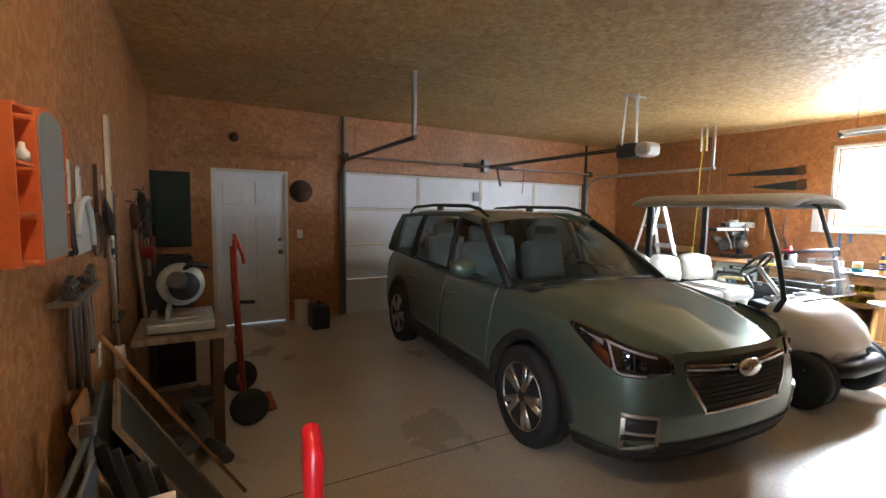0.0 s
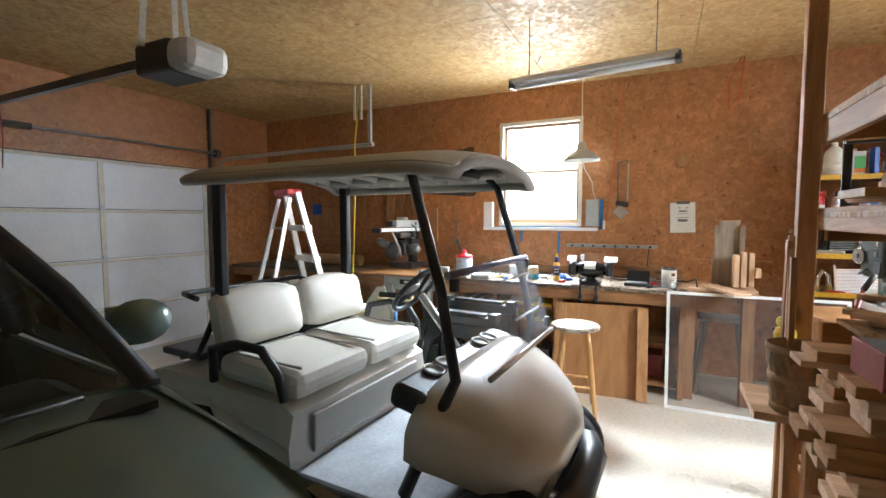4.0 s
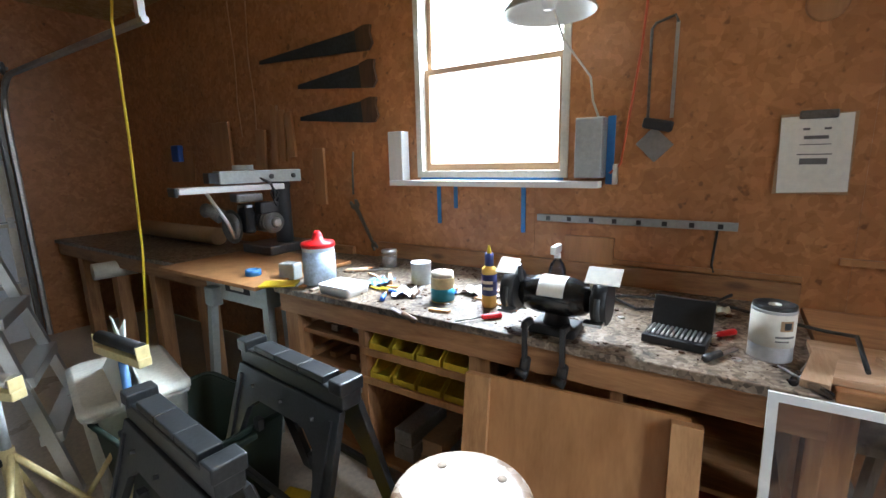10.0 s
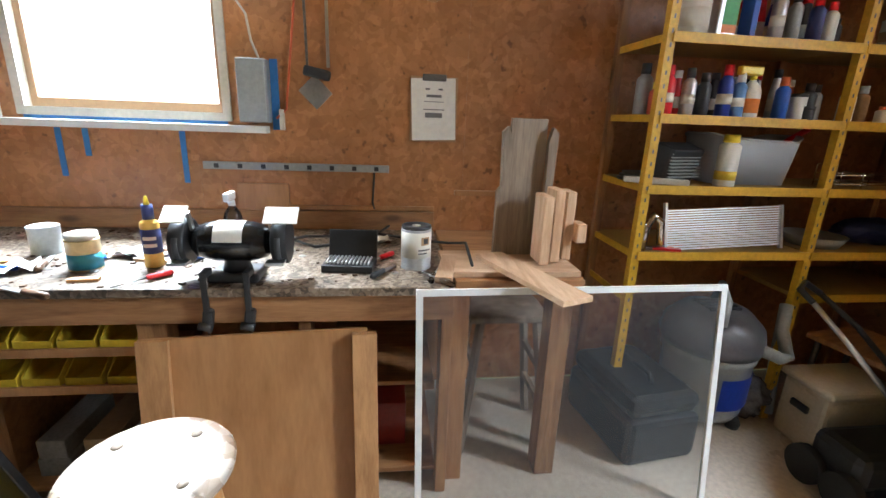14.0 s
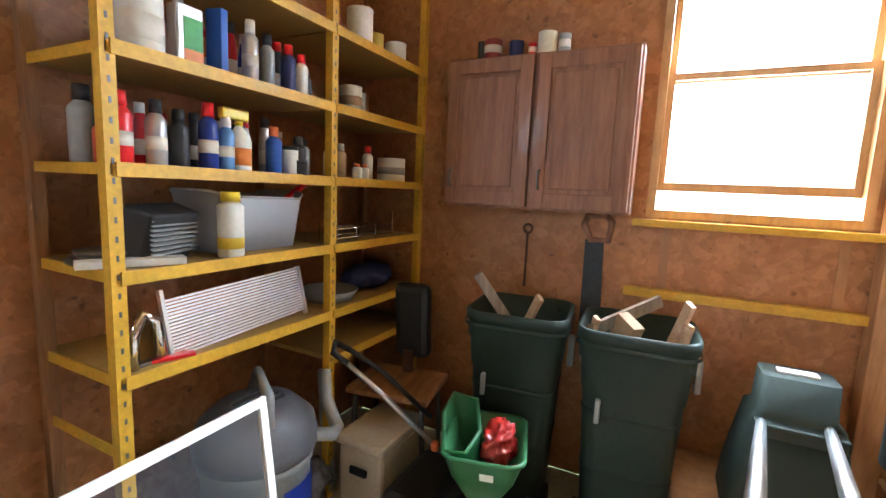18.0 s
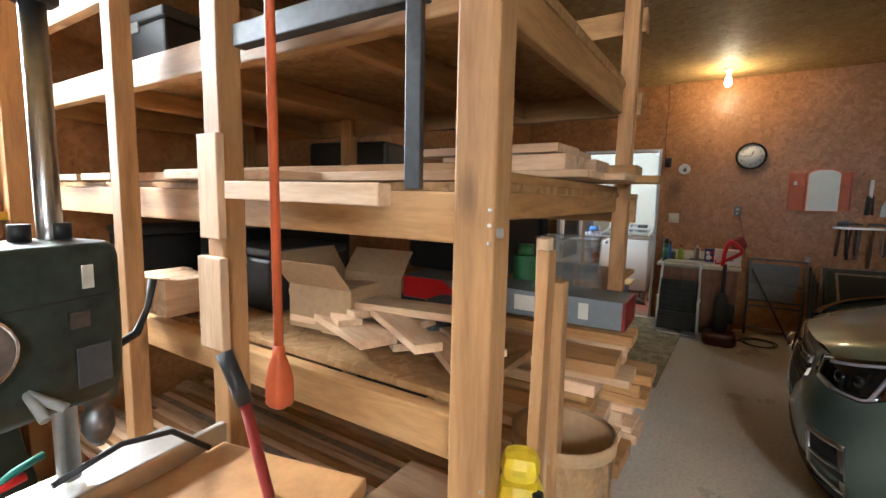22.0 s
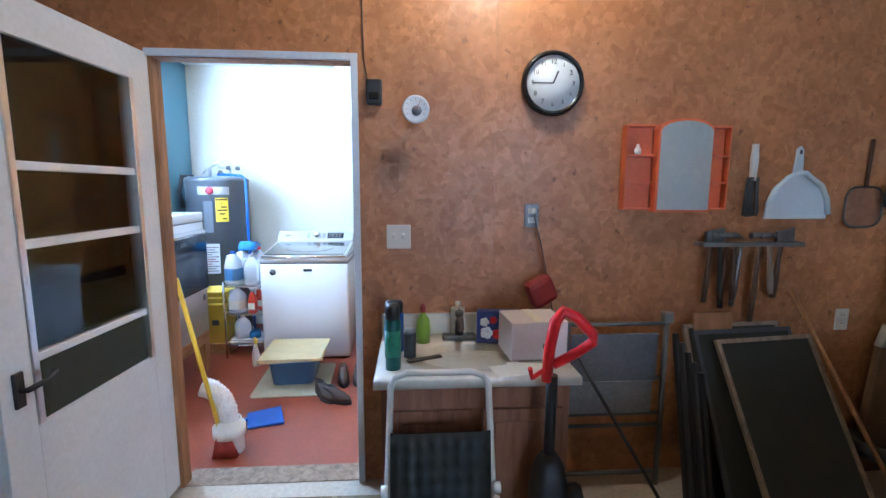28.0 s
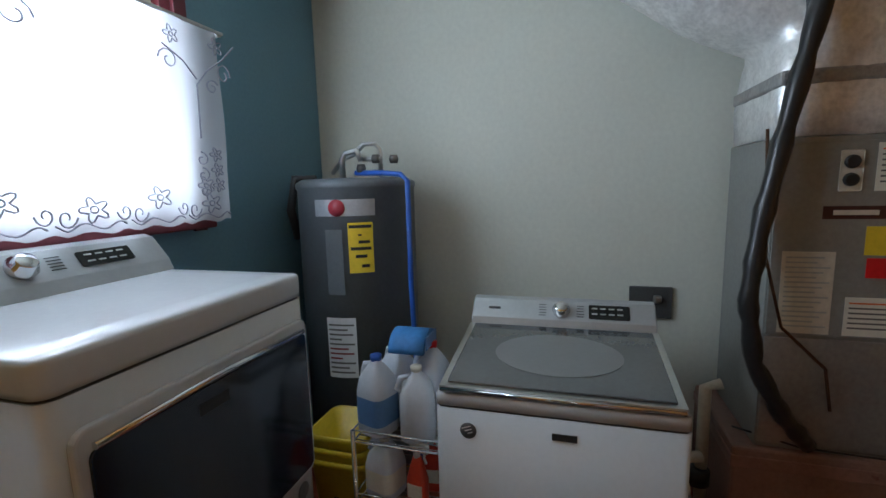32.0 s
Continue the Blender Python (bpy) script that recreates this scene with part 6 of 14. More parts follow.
def grey_fence():
    ob = thing("weathered_chute", (7.36, 0.68, BT), "tall weathered grey board with slats along its edges", "board")
    part("back_board", span(B(), (0.0, -0.07, 0.022), (0.02, 0.07, 0.55), 0.003), GREYWOOD, ob)
    for s in (-1, 1):
        bm = B()
        prism(bm, [(0.022, 0.07), (0.47, 0.07), (0.52, 0.085), (0.50, 0.105), (0.3, 0.10), (0.28, 0.115), (0.022, 0.115)], Matrix(((0, 0, 1, -0.03), (0, s, 0, 0), (1, 0, 0, 0), (0, 0, 0, 1))), 0.03)
        part("edge_slat", bm, GREYWOOD, ob)


grey_fence()


def yellow_stand():
    ob = thing("clamped_boards", (7.18, 0.60, BT), "three pale boards clamped upright at the bench end", "boards")
    for k, (y, h) in enumerate(((0.05, 0.29), (0.0, 0.31), (-0.055, 0.30))):
        part("board", span(B(), (-0.02 + 0.03 * k, y - 0.02, 0.045), (0.09 + 0.02 * k, y + 0.015, h), 0.003), PALE_Z, ob)
    part("cleat", span(B(), (0.0, -0.11, 0.12), (0.07, -0.075, 0.19), 0.003), PALE_Z, ob)


yellow_stand()


def bar_stool():
    ob = thing("round_stool", (6.55, 1.72, 0.0), "turned maple stool with a worn round seat", "stool")
    bm = B()
    lathe(bm, [(0, 0.615), (0.15, 0.618), (0.172, 0.63), (0.175, 0.645), (0.168, 0.656), (0.14, 0.66), (0.0, 0.659)], seg=40)
    part("seat", bm, WORNSEAT, ob, "worn round seat with flaking varnish")
    pr = [(0.013, 0), (0.017, 0.1), (0.019, 0.2), (0.015, 0.215), (0.02, 0.23), (0.021, 0.4), (0.016, 0.415), (0.021, 0.43), (0.02, 0.55), (0.015, 0.65)]
    for k in range(4):
        a = radians(45 + 90 * k + 12)
        top, bot = Vector((0.115 * math.cos(a), 0.115 * math.sin(a), 0.625)), Vector((0.20 * math.cos(a), 0.20 * math.sin(a), 0.0))
        bm = B()
        ln = (top - bot).length
        tube(bm, [bot + (top - bot) * (z / 0.65) for r, z in pr], [r for r, z in pr], 10)
        part("leg", bm, STOOLWOOD, ob)
        a2 = a + radians(90)
        z = 0.22 if k % 2 else 0.29
        f = 1 - z / 0.625
        r = 0.115 + 0.085 * f
        bm = B()
        tube(bm, [(r * math.cos(a), r * math.sin(a), z), (r * math.cos(a2), r * math.sin(a2), z)], 0.011, 8)
        part("rung", bm, STOOLWOOD, ob)
        bm = B()
        lathe(bm, [(0, 0.001), (0.013, 0.0012), (0.013, 0)], (0.115 * math.cos(a), 0.115 * math.sin(a), 0.6605), 12)
        part("leg_end", bm, GREYWOOD, ob)


WORNSEAT = flake_board("flaking_varnish_seat", (0.16, 0.085, 0.045), (0.50, 0.40, 0.31), (0.62, 0.55, 0.48), 34.0, 0.36, 0.5)
bar_stool()


SCUFFED = mat("scuffed_black_plastic", (0.017, 0.018, 0.019), 0.40, 0, 0.6, 16, 90, 0.08)


def sawhorse(x, yc, rz):
    ob = thing("sawhorse", (x, yc, 0.0), "black folding plastic sawhorse with a toothed top", "sawhorse", "pair of sawhorses", rz=rz)
    part("beam", box(B(), (0, 0, 0.70), (0.085, 0.68, 0.07), bev=0.008), SCUFFED, ob)
    for s in (-1, 1):
        part("end_block", box(B(), (0, s * 0.31, 0.745), (0.10, 0.07, 0.05), bev=0.006), SCUFFED, ob)
        part("clip", box(B(), (-0.07, s * 0.19, 0.44), (0.03, 0.04, 0.05), bev=0.004), BLACK, ob)
    for k in range(3):
        part("top_block", box(B(), (0, -0.155 + 0.155 * k, 0.7475), (0.075, 0.152, 0.026), bev=0.004), SCUFFED, ob)
    for k in range(14):
        part("tooth", box(B(), (0.044, -0.28 + 0.043 * k, 0.705), (0.006, 0.022, 0.012)), BLACK, ob)
    side = [(-0.36, 0.0), (-0.28, 0.0), (-0.255, 0.42), (-0.225, 0.53), (-0.15, 0.585), (0.15, 0.585), (0.225, 0.53), (0.255, 0.42), (0.28, 0.0), (0.36, 0.0), (0.335, 0.69), (-0.335, 0.69)]
    for sx in (-1, 1):
        tilt = Matrix.Translation((sx * 0.23, 0, 0.0)) @ pose(0, 0, 0, 0, -sx * 16, 0) @ Matrix(((0, 0, 1, -0.013), (1, 0, 0, 0), (0, 1, 0, 0), (0, 0, 0, 1)))
        lg = part("leg_panel", prism(B(), side, tilt, 0.026, 0.004), SCUFFED, ob)
        for y in (-0.30, 0.30):
            part("rib", box(B(), (sx * 0.135, y, 0.36), (0.03, 0.016, 0.56), ry=-sx * 16), BLACK, lg)
        for y in (-0.2, 0.0, 0.2):
            bm = B()
            tube(bm, [(sx * 0.055, y, 0.60), (sx * 0.085, y, 0.61)], 0.008, 8)
            part("pin", bm, BLACK, lg)
    for sx in (-1, 1):
        part("brace", box(B(), (sx * 0.16, 0, 0.30), (0.02, 0.56, 0.03), bev=0.004), BLACK, ob)
    return ob


h1 = sawhorse(6.75, 2.567, -6)
h1.matrix_basis = h1.matrix_basis @ Matrix.Scale(0.975, 4)
copy_thing(h1, pose(6.308, 2.55, 0, 0, 0, -6) @ Matrix.Scale(0.975, 4))
bm = B()
box(bm, (6.58, 2.45, 0.03), (0.62, 0.5, 0.06), rz=14, bev=0.008)
solid("yellow_pallet_board", bm, BINYELLOW, "dusty yellow board lying on the floor under the sawhorses", "board")


def green_tote():
    ob = thing("green_tote", (6.62, 3.12, 0.0), "dark green plastic tote bin on the floor", "tote")
    bm = B()
    o, i = rrect(0.52, 0.62, 0.05), rrect(0.50, 0.60, 0.045)
    loft(bm, [[(x * 0.86, y * 0.86, 0.0) for x, y in o], [(x, y, 0.38) for x, y in o], [(x * 1.04, y * 1.04, 0.385) for x, y in o], [(x * 1.04, y * 1.04, 0.40) for x, y in o], [(x, y, 0.40) for x, y in i], [(x * 0.87, y * 0.87, 0.02) for x, y in i]])
    part("body", bm, BINGREEN, ob)
    bm = B()
    tube(bm, [(x * 1.04, y * 1.04, 0.404) for x, y in o], 0.009, 6, closed=True)
    part("rim", bm, BINGREEN, ob)
    for s in (-1, 1):
        part("handle", box(B(), (0, s * 0.335, 0.37), (0.16, 0.03, 0.03), bev=0.008), BINGREEN, ob)


green_tote()


CREAMYELLOW = mat("cream_yellow_enamel", (0.62, 0.50, 0.24), 0.45, 0, 0.15, 7, 60, 0.02)


def roller_stand(x, y, z, rz, wide=0.34):
    ob = thing("roller_stand", (x, y, 0.0), "yellow metal roller stand with a grey roller", "roller stand", "roller stands", rz=rz)
    bm = B()
    tube(bm, [(0, -wide / 2 + 0.02, z), (0, wide / 2 - 0.02, z)], 0.026, 14)
    part("roller", bm, BLACK if wide > 0.3 else ALU, ob)
    part("head", box(B(), (0, 0, z - 0.05), (0.05, wide, 0.035), bev=0.004), CREAMYELLOW, ob)
    for s in (-1, 1):
        part("ear", box(B(), (0, s * (wide / 2 - 0.008), z - 0.015), (0.05, 0.006, 0.06), bev=0.002), CREAMYELLOW, ob)
    bm = B()
    tube(bm, [(0, 0, 0.3), (0, 0, z - 0.06)], 0.016, 10)
    part("post", bm, LIGHTBLUE if wide > 0.3 else GREY, ob)
    bm = B()
    tube(bm, [(0, 0, 0.14), (0, 0, 0.44)], 0.024, 10)
    part("sleeve", bm, CREAMYELLOW, ob)
    for sx, sy in ((-1, -1), (1, -1), (-1, 1), (1, 1)):
        bm = B()
        tube(bm, [(0, sy * 0.02, 0.42), (sx * 0.2, sy * 0.2, 0.012)], 0.012, 6)
        part("leg", bm, CREAMYELLOW, ob)
    part("knob", box(B(), (-0.04, 0, 0.40), (0.03, 0.03, 0.03), bev=0.006), BLACK, ob)
    return ob


rs = roller_stand(6.44, 3.22, 0.775, 4)
roller_stand(6.10, 3.42, 0.72, 20, 0.26)
MILKBIN = mat("milky_bin_plastic", (0.72, 0.70, 0.62), 0.45, 0, 0.15, 6, 60, 0.03)
ob = thing("white_storage_bin", (6.60, 3.66, 0.0), "milky white plastic storage bin with a lid", "storage bin", rz=-14)
o = rrect(0.40, 0.62, 0.05, 4)
bm = B()
loft(bm, [[(x * 0.86, y * 0.9, 0.0) for x, y in o], [(x, y, 0.41) for x, y in o], [(x * 1.05, y * 1.04, 0.412) for x, y in o], [(x * 1.05, y * 1.04, 0.43) for x, y in o]])
part("body", bm, MILKBIN, ob)
bm = B()
loft(bm, [[(x * 1.08, y * 1.06, 0.431) for x, y in o], [(x * 1.08, y * 1.06, 0.455) for x, y in o], [(x * 0.95, y * 0.96, 0.47) for x, y in o]])
part("lid", bm, MILKBIN, ob)
ob = thing("folded_white_sheet", (6.56, 3.56, 0.4705), "stiff white sheet standing folded on the bin", "sheet", rz=-14)
part("panel", prism(B(), [(-0.30, 0.0), (0.27, 0.0), (-0.12, 0.36), (-0.22, 0.37), (-0.30, 0.12)], pose(0.03, 0, 0, 80, 0, 90), 0.006), mat("white_sheet", (0.70, 0.72, 0.66), 0.6, 0, 0.06, 5, 60, 0.02), ob)
part("panel", prism(B(), [(-0.28, 0.0), (0.25, 0.0), (-0.10, 0.33), (-0.28, 0.14)], pose(-0.06, 0, 0, 104, 0, 90), 0.006), mat("white_sheet_back", (0.70, 0.72, 0.66), 0.6, 0, 0.06, 5, 60, 0.02), ob)


def table_saw():
    ob = thing("table_saw_stand", (7.25, 3.45, 0.0), "grey steel machine stand under the plywood sheet", "machine stand")
    part("apron", span(B(), (-0.13, -0.22, 0.70), (0.4, 0.34, 0.858), 0.006), TOOLGREY, ob)
    for sx in (-0.11, 0.38):
        for sy in (-0.2, 0.32):
            bm = B()
            tube(bm, [(sx, sy, 0.74), (sx + (0.05 if sx > 0 else -0.03), sy * 1.15, 0.0)], 0.03, 4, smooth=False)
            part("leg", bm, TOOLGREY, ob)
    part("name_plate", span(B(), (-0.134, -0.08, 0.76), (-0.131, 0.14, 0.81)), BLACK, ob)
    part("plate_mark", span(B(), (-0.1365, -0.03, 0.775), (-0.1345, 0.09, 0.797)), PAPER, ob)
    part("switch_box", box(B(), (-0.15, 0.24, 0.72), (0.06, 0.09, 0.11), bev=0.008), GREY, ob)


table_saw()


WORNCAST = mat("worn_cast_metal", (0.13, 0.13, 0.125), 0.5, 0.4, 0.55, 18, 90, 0.08)


def radial_arm_saw():
    ob = thing("radial_arm_saw", (7.45, 3.75, 0.882), "grey radial arm saw with a black motor on the bench", "saw")
    part("base", box(B(), (0.2, 0.05, 0.03), (0.34, 0.3, 0.06), bev=0.01), DARKSTEEL, ob)
    bm = B()
    lathe(bm, [(0.055, 0.06), (0.055, 0.40), (0.06, 0.42), (0.06, 0.505), (0.05, 0.51), (0, 0.51)], (0.22, 0.0, 0.0), 20)
    part("column", bm, DARKGREY, ob)
    arm = part("arm", box(B(), (0.02, -0.065, 0.50), (0.50, 0.11, 0.075), rz=-12, bev=0.006), TOOLGREY, ob)
    part("arm_front", box(B(), (-0.25, -0.008, 0.50), (0.06, 0.09, 0.06), rz=-12, bev=0.004), BLACK, arm)
    for x, y in ((0.06, -0.13), (0.20, -0.16)):
        part("bolt", lathe(B(), [(0, 0.012), (0.014, 0.010), (0.016, 0.0)], m=pose(x, y, 0.50, 90, 0, -12), seg=10), DARKSTEEL, arm)
    part("arm_cover", box(B(), (-0.14, -0.02, 0.435), (0.60, 0.13, 0.035), rz=-12, bev=0.006), WHITE, ob)
    bm = B()
    lathe(bm, [(0.0, 0.57), (0.06, 0.57), (0.06, 0.545), (0.07, 0.54)], (-0.06, -0.03, 0.0), 16)
    part("crank_cap", bm, TOOLGREY, ob)
    bm = B()
    tube(bm, [(0.03, -0.175, 0.22), (0.03, -0.165, 0.22), (0.05, 0.02, 0.22)], [0.045, 0.062, 0.066], 20)
    mt = part("motor", bm, WORNCAST, ob, "worn cast metal motor")
    for k in range(5):
        bm = B()
        tube(bm, [(0.034 + 0.004 * k, -0.14 + 0.036 * k, 0.22), (0.0345 + 0.004 * k, -0.134 + 0.036 * k, 0.22)], 0.069, 20)
        part("cooling_rib", bm, DARKSTEEL, mt)
    part("terminal_box", box(B(), (0.03, -0.10, 0.31), (0.12, 0.10, 0.07), rz=-12, bev=0.012), BLACK, mt)
    bm = B()
    tube(bm, [(0.025, -0.20, 0.22), (0.028, -0.176, 0.22)], [0.02, 0.035], 14)
    part("end_cap", bm, ALU, mt)
    part("yoke", box(B(), (-0.07, -0.03, 0.25), (0.07, 0.13, 0.18), rz=-12, bev=0.02), BLACKGLOSS, ob, "glossy black motor yoke")
    part("yoke_plate", box(B(), (-0.05, -0.02, 0.375), (0.16, 0.12, 0.05), rz=-12, bev=0.01), DARKSTEEL, ob)
    bm = B()
    tube(bm, [(-0.145, 0.05, 0.20), (-0.14, 0.05, 0.20), (-0.105, 0.045, 0.20), (-0.10, 0.045, 0.20)], [0.07, 0.085, 0.085, 0.07], 24)
    part("blade_guard", bm, WORNCAST, ob, "rounded cast blade guard")
    bm = B()
    tube(bm, [(-0.15, 0.10, 0.26), (-0.18, 0.16, 0.30), (-0.19, 0.20, 0.30)], [0.045, 0.04, 0.045], 14)
    part("dust_chute", bm, WORNCAST, ob)
    bm = B()
    tube(bm, [(-0.122, 0.05, 0.20), (-0.118, 0.05, 0.20)], 0.105, 28)
    part("saw_blade", bm, DARKSTEEL, ob)
    for k in range(3):
        bm = B()
        tube(bm, [(0.10, -0.10 + 0.02 * k, 0.44), (0.02 + 0.03 * k, -0.16, 0.40), (0.05, -0.17 + 0.02 * k, 0.32)], 0.005, 6)
        part("cable", bm, BLACK, ob)
    part("arm_tip", box(B(), (-0.445, 0.045, 0.43), (0.02, 0.135, 0.05), rz=-12, bev=0.006), BLACK, ob)
    bm = B()
    tube(bm, [(-0.32, -0.06, 0.42), (-0.24, -0.1, 0.25), (-0.2, -0.1, 0.15)], 0.011, 8)
    part("handle", bm, STEEL, ob)
    bm = B()
    tube(bm, [(-0.02, -0.1, 0.5), (0.04, -0.14, 0.46), (0.1, -0.13, 0.36), (0.06, -0.08, 0.28)], 0.008, 8)
    part("cord", bm, BLACK, ob)


radial_arm_saw()


# ---- on the bench top
def can(name, x, y, z, r, h, m, label, cat, band=None, lid=None, seg=24, open_top=False):
    ob = thing(name, (x, y, z), label, cat)
    bm = B()
    pr = [(0, 0.0), (r, 0.0), (r, 0.004), (r * 0.985, 0.006), (r * 0.985, h - 0.006), (r, h - 0.004), (r, h)]
    pr += [(r * 0.93, h), (r * 0.93, 0.01), (0, 0.01)] if open_top else [(r * 0.9, h), (r * 0.88, h - 0.006), (0, h - 0.006)]
    lathe(bm, pr, seg=seg)
    part("body", bm, m, ob)
    if band:
        bm = B()
        lathe(bm, [(r * 0.99, h * band[1]), (r * 0.995, h * band[1]), (r * 0.995, h * band[2]), (r * 0.99, h * band[2])], seg=seg)
        part("label_band", bm, band[0], ob)
    if lid:
        bm = B()
        lathe(bm, lid[1], (0, 0, h), seg)
        part("lid", bm, lid[0], ob)
    return ob


def bottle(name, x, y, z, r, h, m, label, cat, neck=0.35, cap=BLACK, band=None, capr=0.45, caph=0.12, group=""):
    """A bottle or spray can: round body, shoulder, cap."""
    ob = thing(name, (x, y, z), label, cat, group)
    hb = h * (1 - caph)
    bm = B()
    lathe(bm, [(0, 0), (r * 0.92, 0), (r, r * 0.12), (r, hb * (1 - neck * 0.75)), (r * 0.85, hb * (1 - neck * 0.45)), (r * capr * 0.9, hb * 0.97), (r * capr * 0.85, hb), (0, hb)], seg=16)
    part("body", bm, m, ob)
    if band:
        bm = B()
        lathe(bm, [(r * 1.0, hb * band[1]), (r * 1.012, hb * band[1]), (r * 1.012, hb * band[2]), (r * 1.0, hb * band[2])], seg=16)
        part("label_band", bm, band[0], ob)
    bm = B()
    lathe(bm, [(0, hb * 0.99), (r * capr, hb * 0.99), (r * capr * 0.95, h), (0, h)], seg=14)
    part("cap", bm, cap, ob)
    return ob


WIPEBLUE = mat("pale_blue_tin", (0.56, 0.62, 0.70), 0.4, 0, 0.15, 14, 60, 0.02)
TIN = mat("paint_tin", (0.50, 0.51, 0.52), 0.35, 0.6, 0.18, 7, 60, 0.03)
TEAL = mat("teal_label", (0.03, 0.25, 0.36), 0.5, 0, 0.2, 9, 60, 0.02)
GLUE = mat("amber_glue_plastic", (0.78, 0.48, 0.10), 0.4, 0, 0.1, 7, 60, 0.02)
NAVY = mat("navy_label", (0.02, 0.03, 0.12), 0.5, 0, 0.15, 8, 60, 0.02)
c1 = can("wipes_canister", 7.20, 2.90, BT, 0.078, 0.20, WIPEBLUE, "pale blue wipes canister with a red lid", "canister", (mat("pale_blue_print", (0.46, 0.56, 0.70), 0.45, 0, 0.35, 22, 80, 0.02), 0.05, 0.85), (RED, [(0.08, -0.012), (0.083, 0.0), (0.078, 0.012), (0.03, 0.02), (0.022, 0.05), (0.012, 0.065), (0, 0.066)]))
can("grey_paint_can", 7.45, 2.47, BT, 0.05, 0.105, GREY, "small open grey tin", "tin", None, None, 20, True)
ob = can("paint_can", 7.28, 1.10, BT, 0.056, 0.15, TIN, "used metal paint can with a torn label and black lid", "paint can", (PAPER, 0.30, 0.94), (BLACK, [(0.054, -0.002), (0.054, 0.010), (0.046, 0.012), (0.044, 0.006), (0, 0.006)]))
bm = B()
lathe(bm, [(0, 0.0), (0.016, 0.0), (0.016, 0.002), (0, 0.002)], (0, 0, 0.157), 16)
part("lid_sticker", bm, PAPER, ob)
for a0, a1, z0, z1, m in ((195, 232, 0.095, 0.125, CARD), (205, 225, 0.10, 0.12, BLACK), (185, 240, 0.074, 0.08, PRINT), (185, 222, 0.062, 0.067, PRINT)):
    bm = B()
    loft(bm, [[((0.0562 + 0.0003 * (m is BLACK)) * math.cos(radians(a0 + (a1 - a0) * k / 5)), (0.0562 + 0.0003 * (m is BLACK)) * math.sin(radians(a0 + (a1 - a0) * k / 5)), z) for k in range(6)] for z in (z0, z1)], cap=False, closed=False)
    part("label_print", bm, m, ob)
can("jar_of_teal_paint", 7.27, 2.23, BT, 0.05, 0.105, mat("amber_jar_plastic", (0.62, 0.50, 0.26), 0.35, 0, 0.2, 9, 60, 0.02), "yellowed plastic jar with teal paint runs", "jar", (TEAL, 0.05, 0.55), (OFFWHITE, [(0.044, -0.003), (0.046, 0.0), (0.046, 0.02), (0, 0.022)]))
bottle("wood_glue_bottle", 7.29, 2.02, BT, 0.030, 0.22, GLUE, "amber wood glue bottle with a dark label", "glue bottle", 0.12, NAVY, (NAVY, 0.30, 0.80), 0.62, 0.22)
ob = bpy.data.objects["wood_glue_bottle"]
bm = B()
lathe(bm, [(0.010, 0.218), (0.008, 0.23), (0.004, 0.25), (0, 0.251)], seg=12)
part("nozzle", bm, BRIGHTYELLOW, ob)
for z in (0.075, 0.10):
    bm = B()
    loft(bm, [[(0.0308 * math.cos(radians(150 + 12 * k)), 0.0308 * math.sin(radians(150 + 12 * k)), q) for k in range(8)] for q in (z, z + 0.012)], cap=False, closed=False)
    part("label_print", bm, PAPER, ob)
ob = can("glass_jar", 7.66, 2.84, BT, 0.045, 0.08, veil("clear_jar_glass", (0.62, 0.62, 0.60), 0.72, 0.08), "small empty glass jar with a metal lid", "jar", None, (STEEL, [(0.044, 0), (0.045, 0.014), (0, 0.015)]))
bm = B()
lathe(bm, [(0.026, 0), (0.04, 0), (0.04, 0.03), (0.026, 0.03), (0.026, 0)], (7.12, 3.32, 0.883), 24)
solid("blue_tape_roll", bm, TAPEBLUE, "roll of blue masking tape on the plywood", "tape roll")
solid("tape_box", box(B(), (7.2, 3.12, BT + 0.0425), (0.07, 0.10, 0.085), rz=12, bev=0.01), GREY, "small grey box on the bench", "box")
bm = B()
o = rrect(0.24, 0.15, 0.02)
o = [(x * 0.82, y) for x, y in o]
loft(bm, [[(7.15 + y * 0.9, 2.69 + x * 0.9, BT) for x, y in o], [(7.15 + y, 2.69 + x, BT + 0.045) for x, y in o], [(7.15 + y * 0.94, 2.69 + x * 0.94, BT + 0.045) for x, y in o], [(7.15 + y * 0.85, 2.69 + x * 0.85, BT + 0.006) for x, y in o]])
solid("white_tray", bm, WHITE, "white plastic paint tray", "tray")
bm = B()
box(bm, (7.06, 3.03, 0.888), (0.10, 0.17, 0.01), rz=35, bev=0.003)
solid("yellow_glove", bm, BRIGHTYELLOW, "flat yellow rag on the plywood edge", "rag")
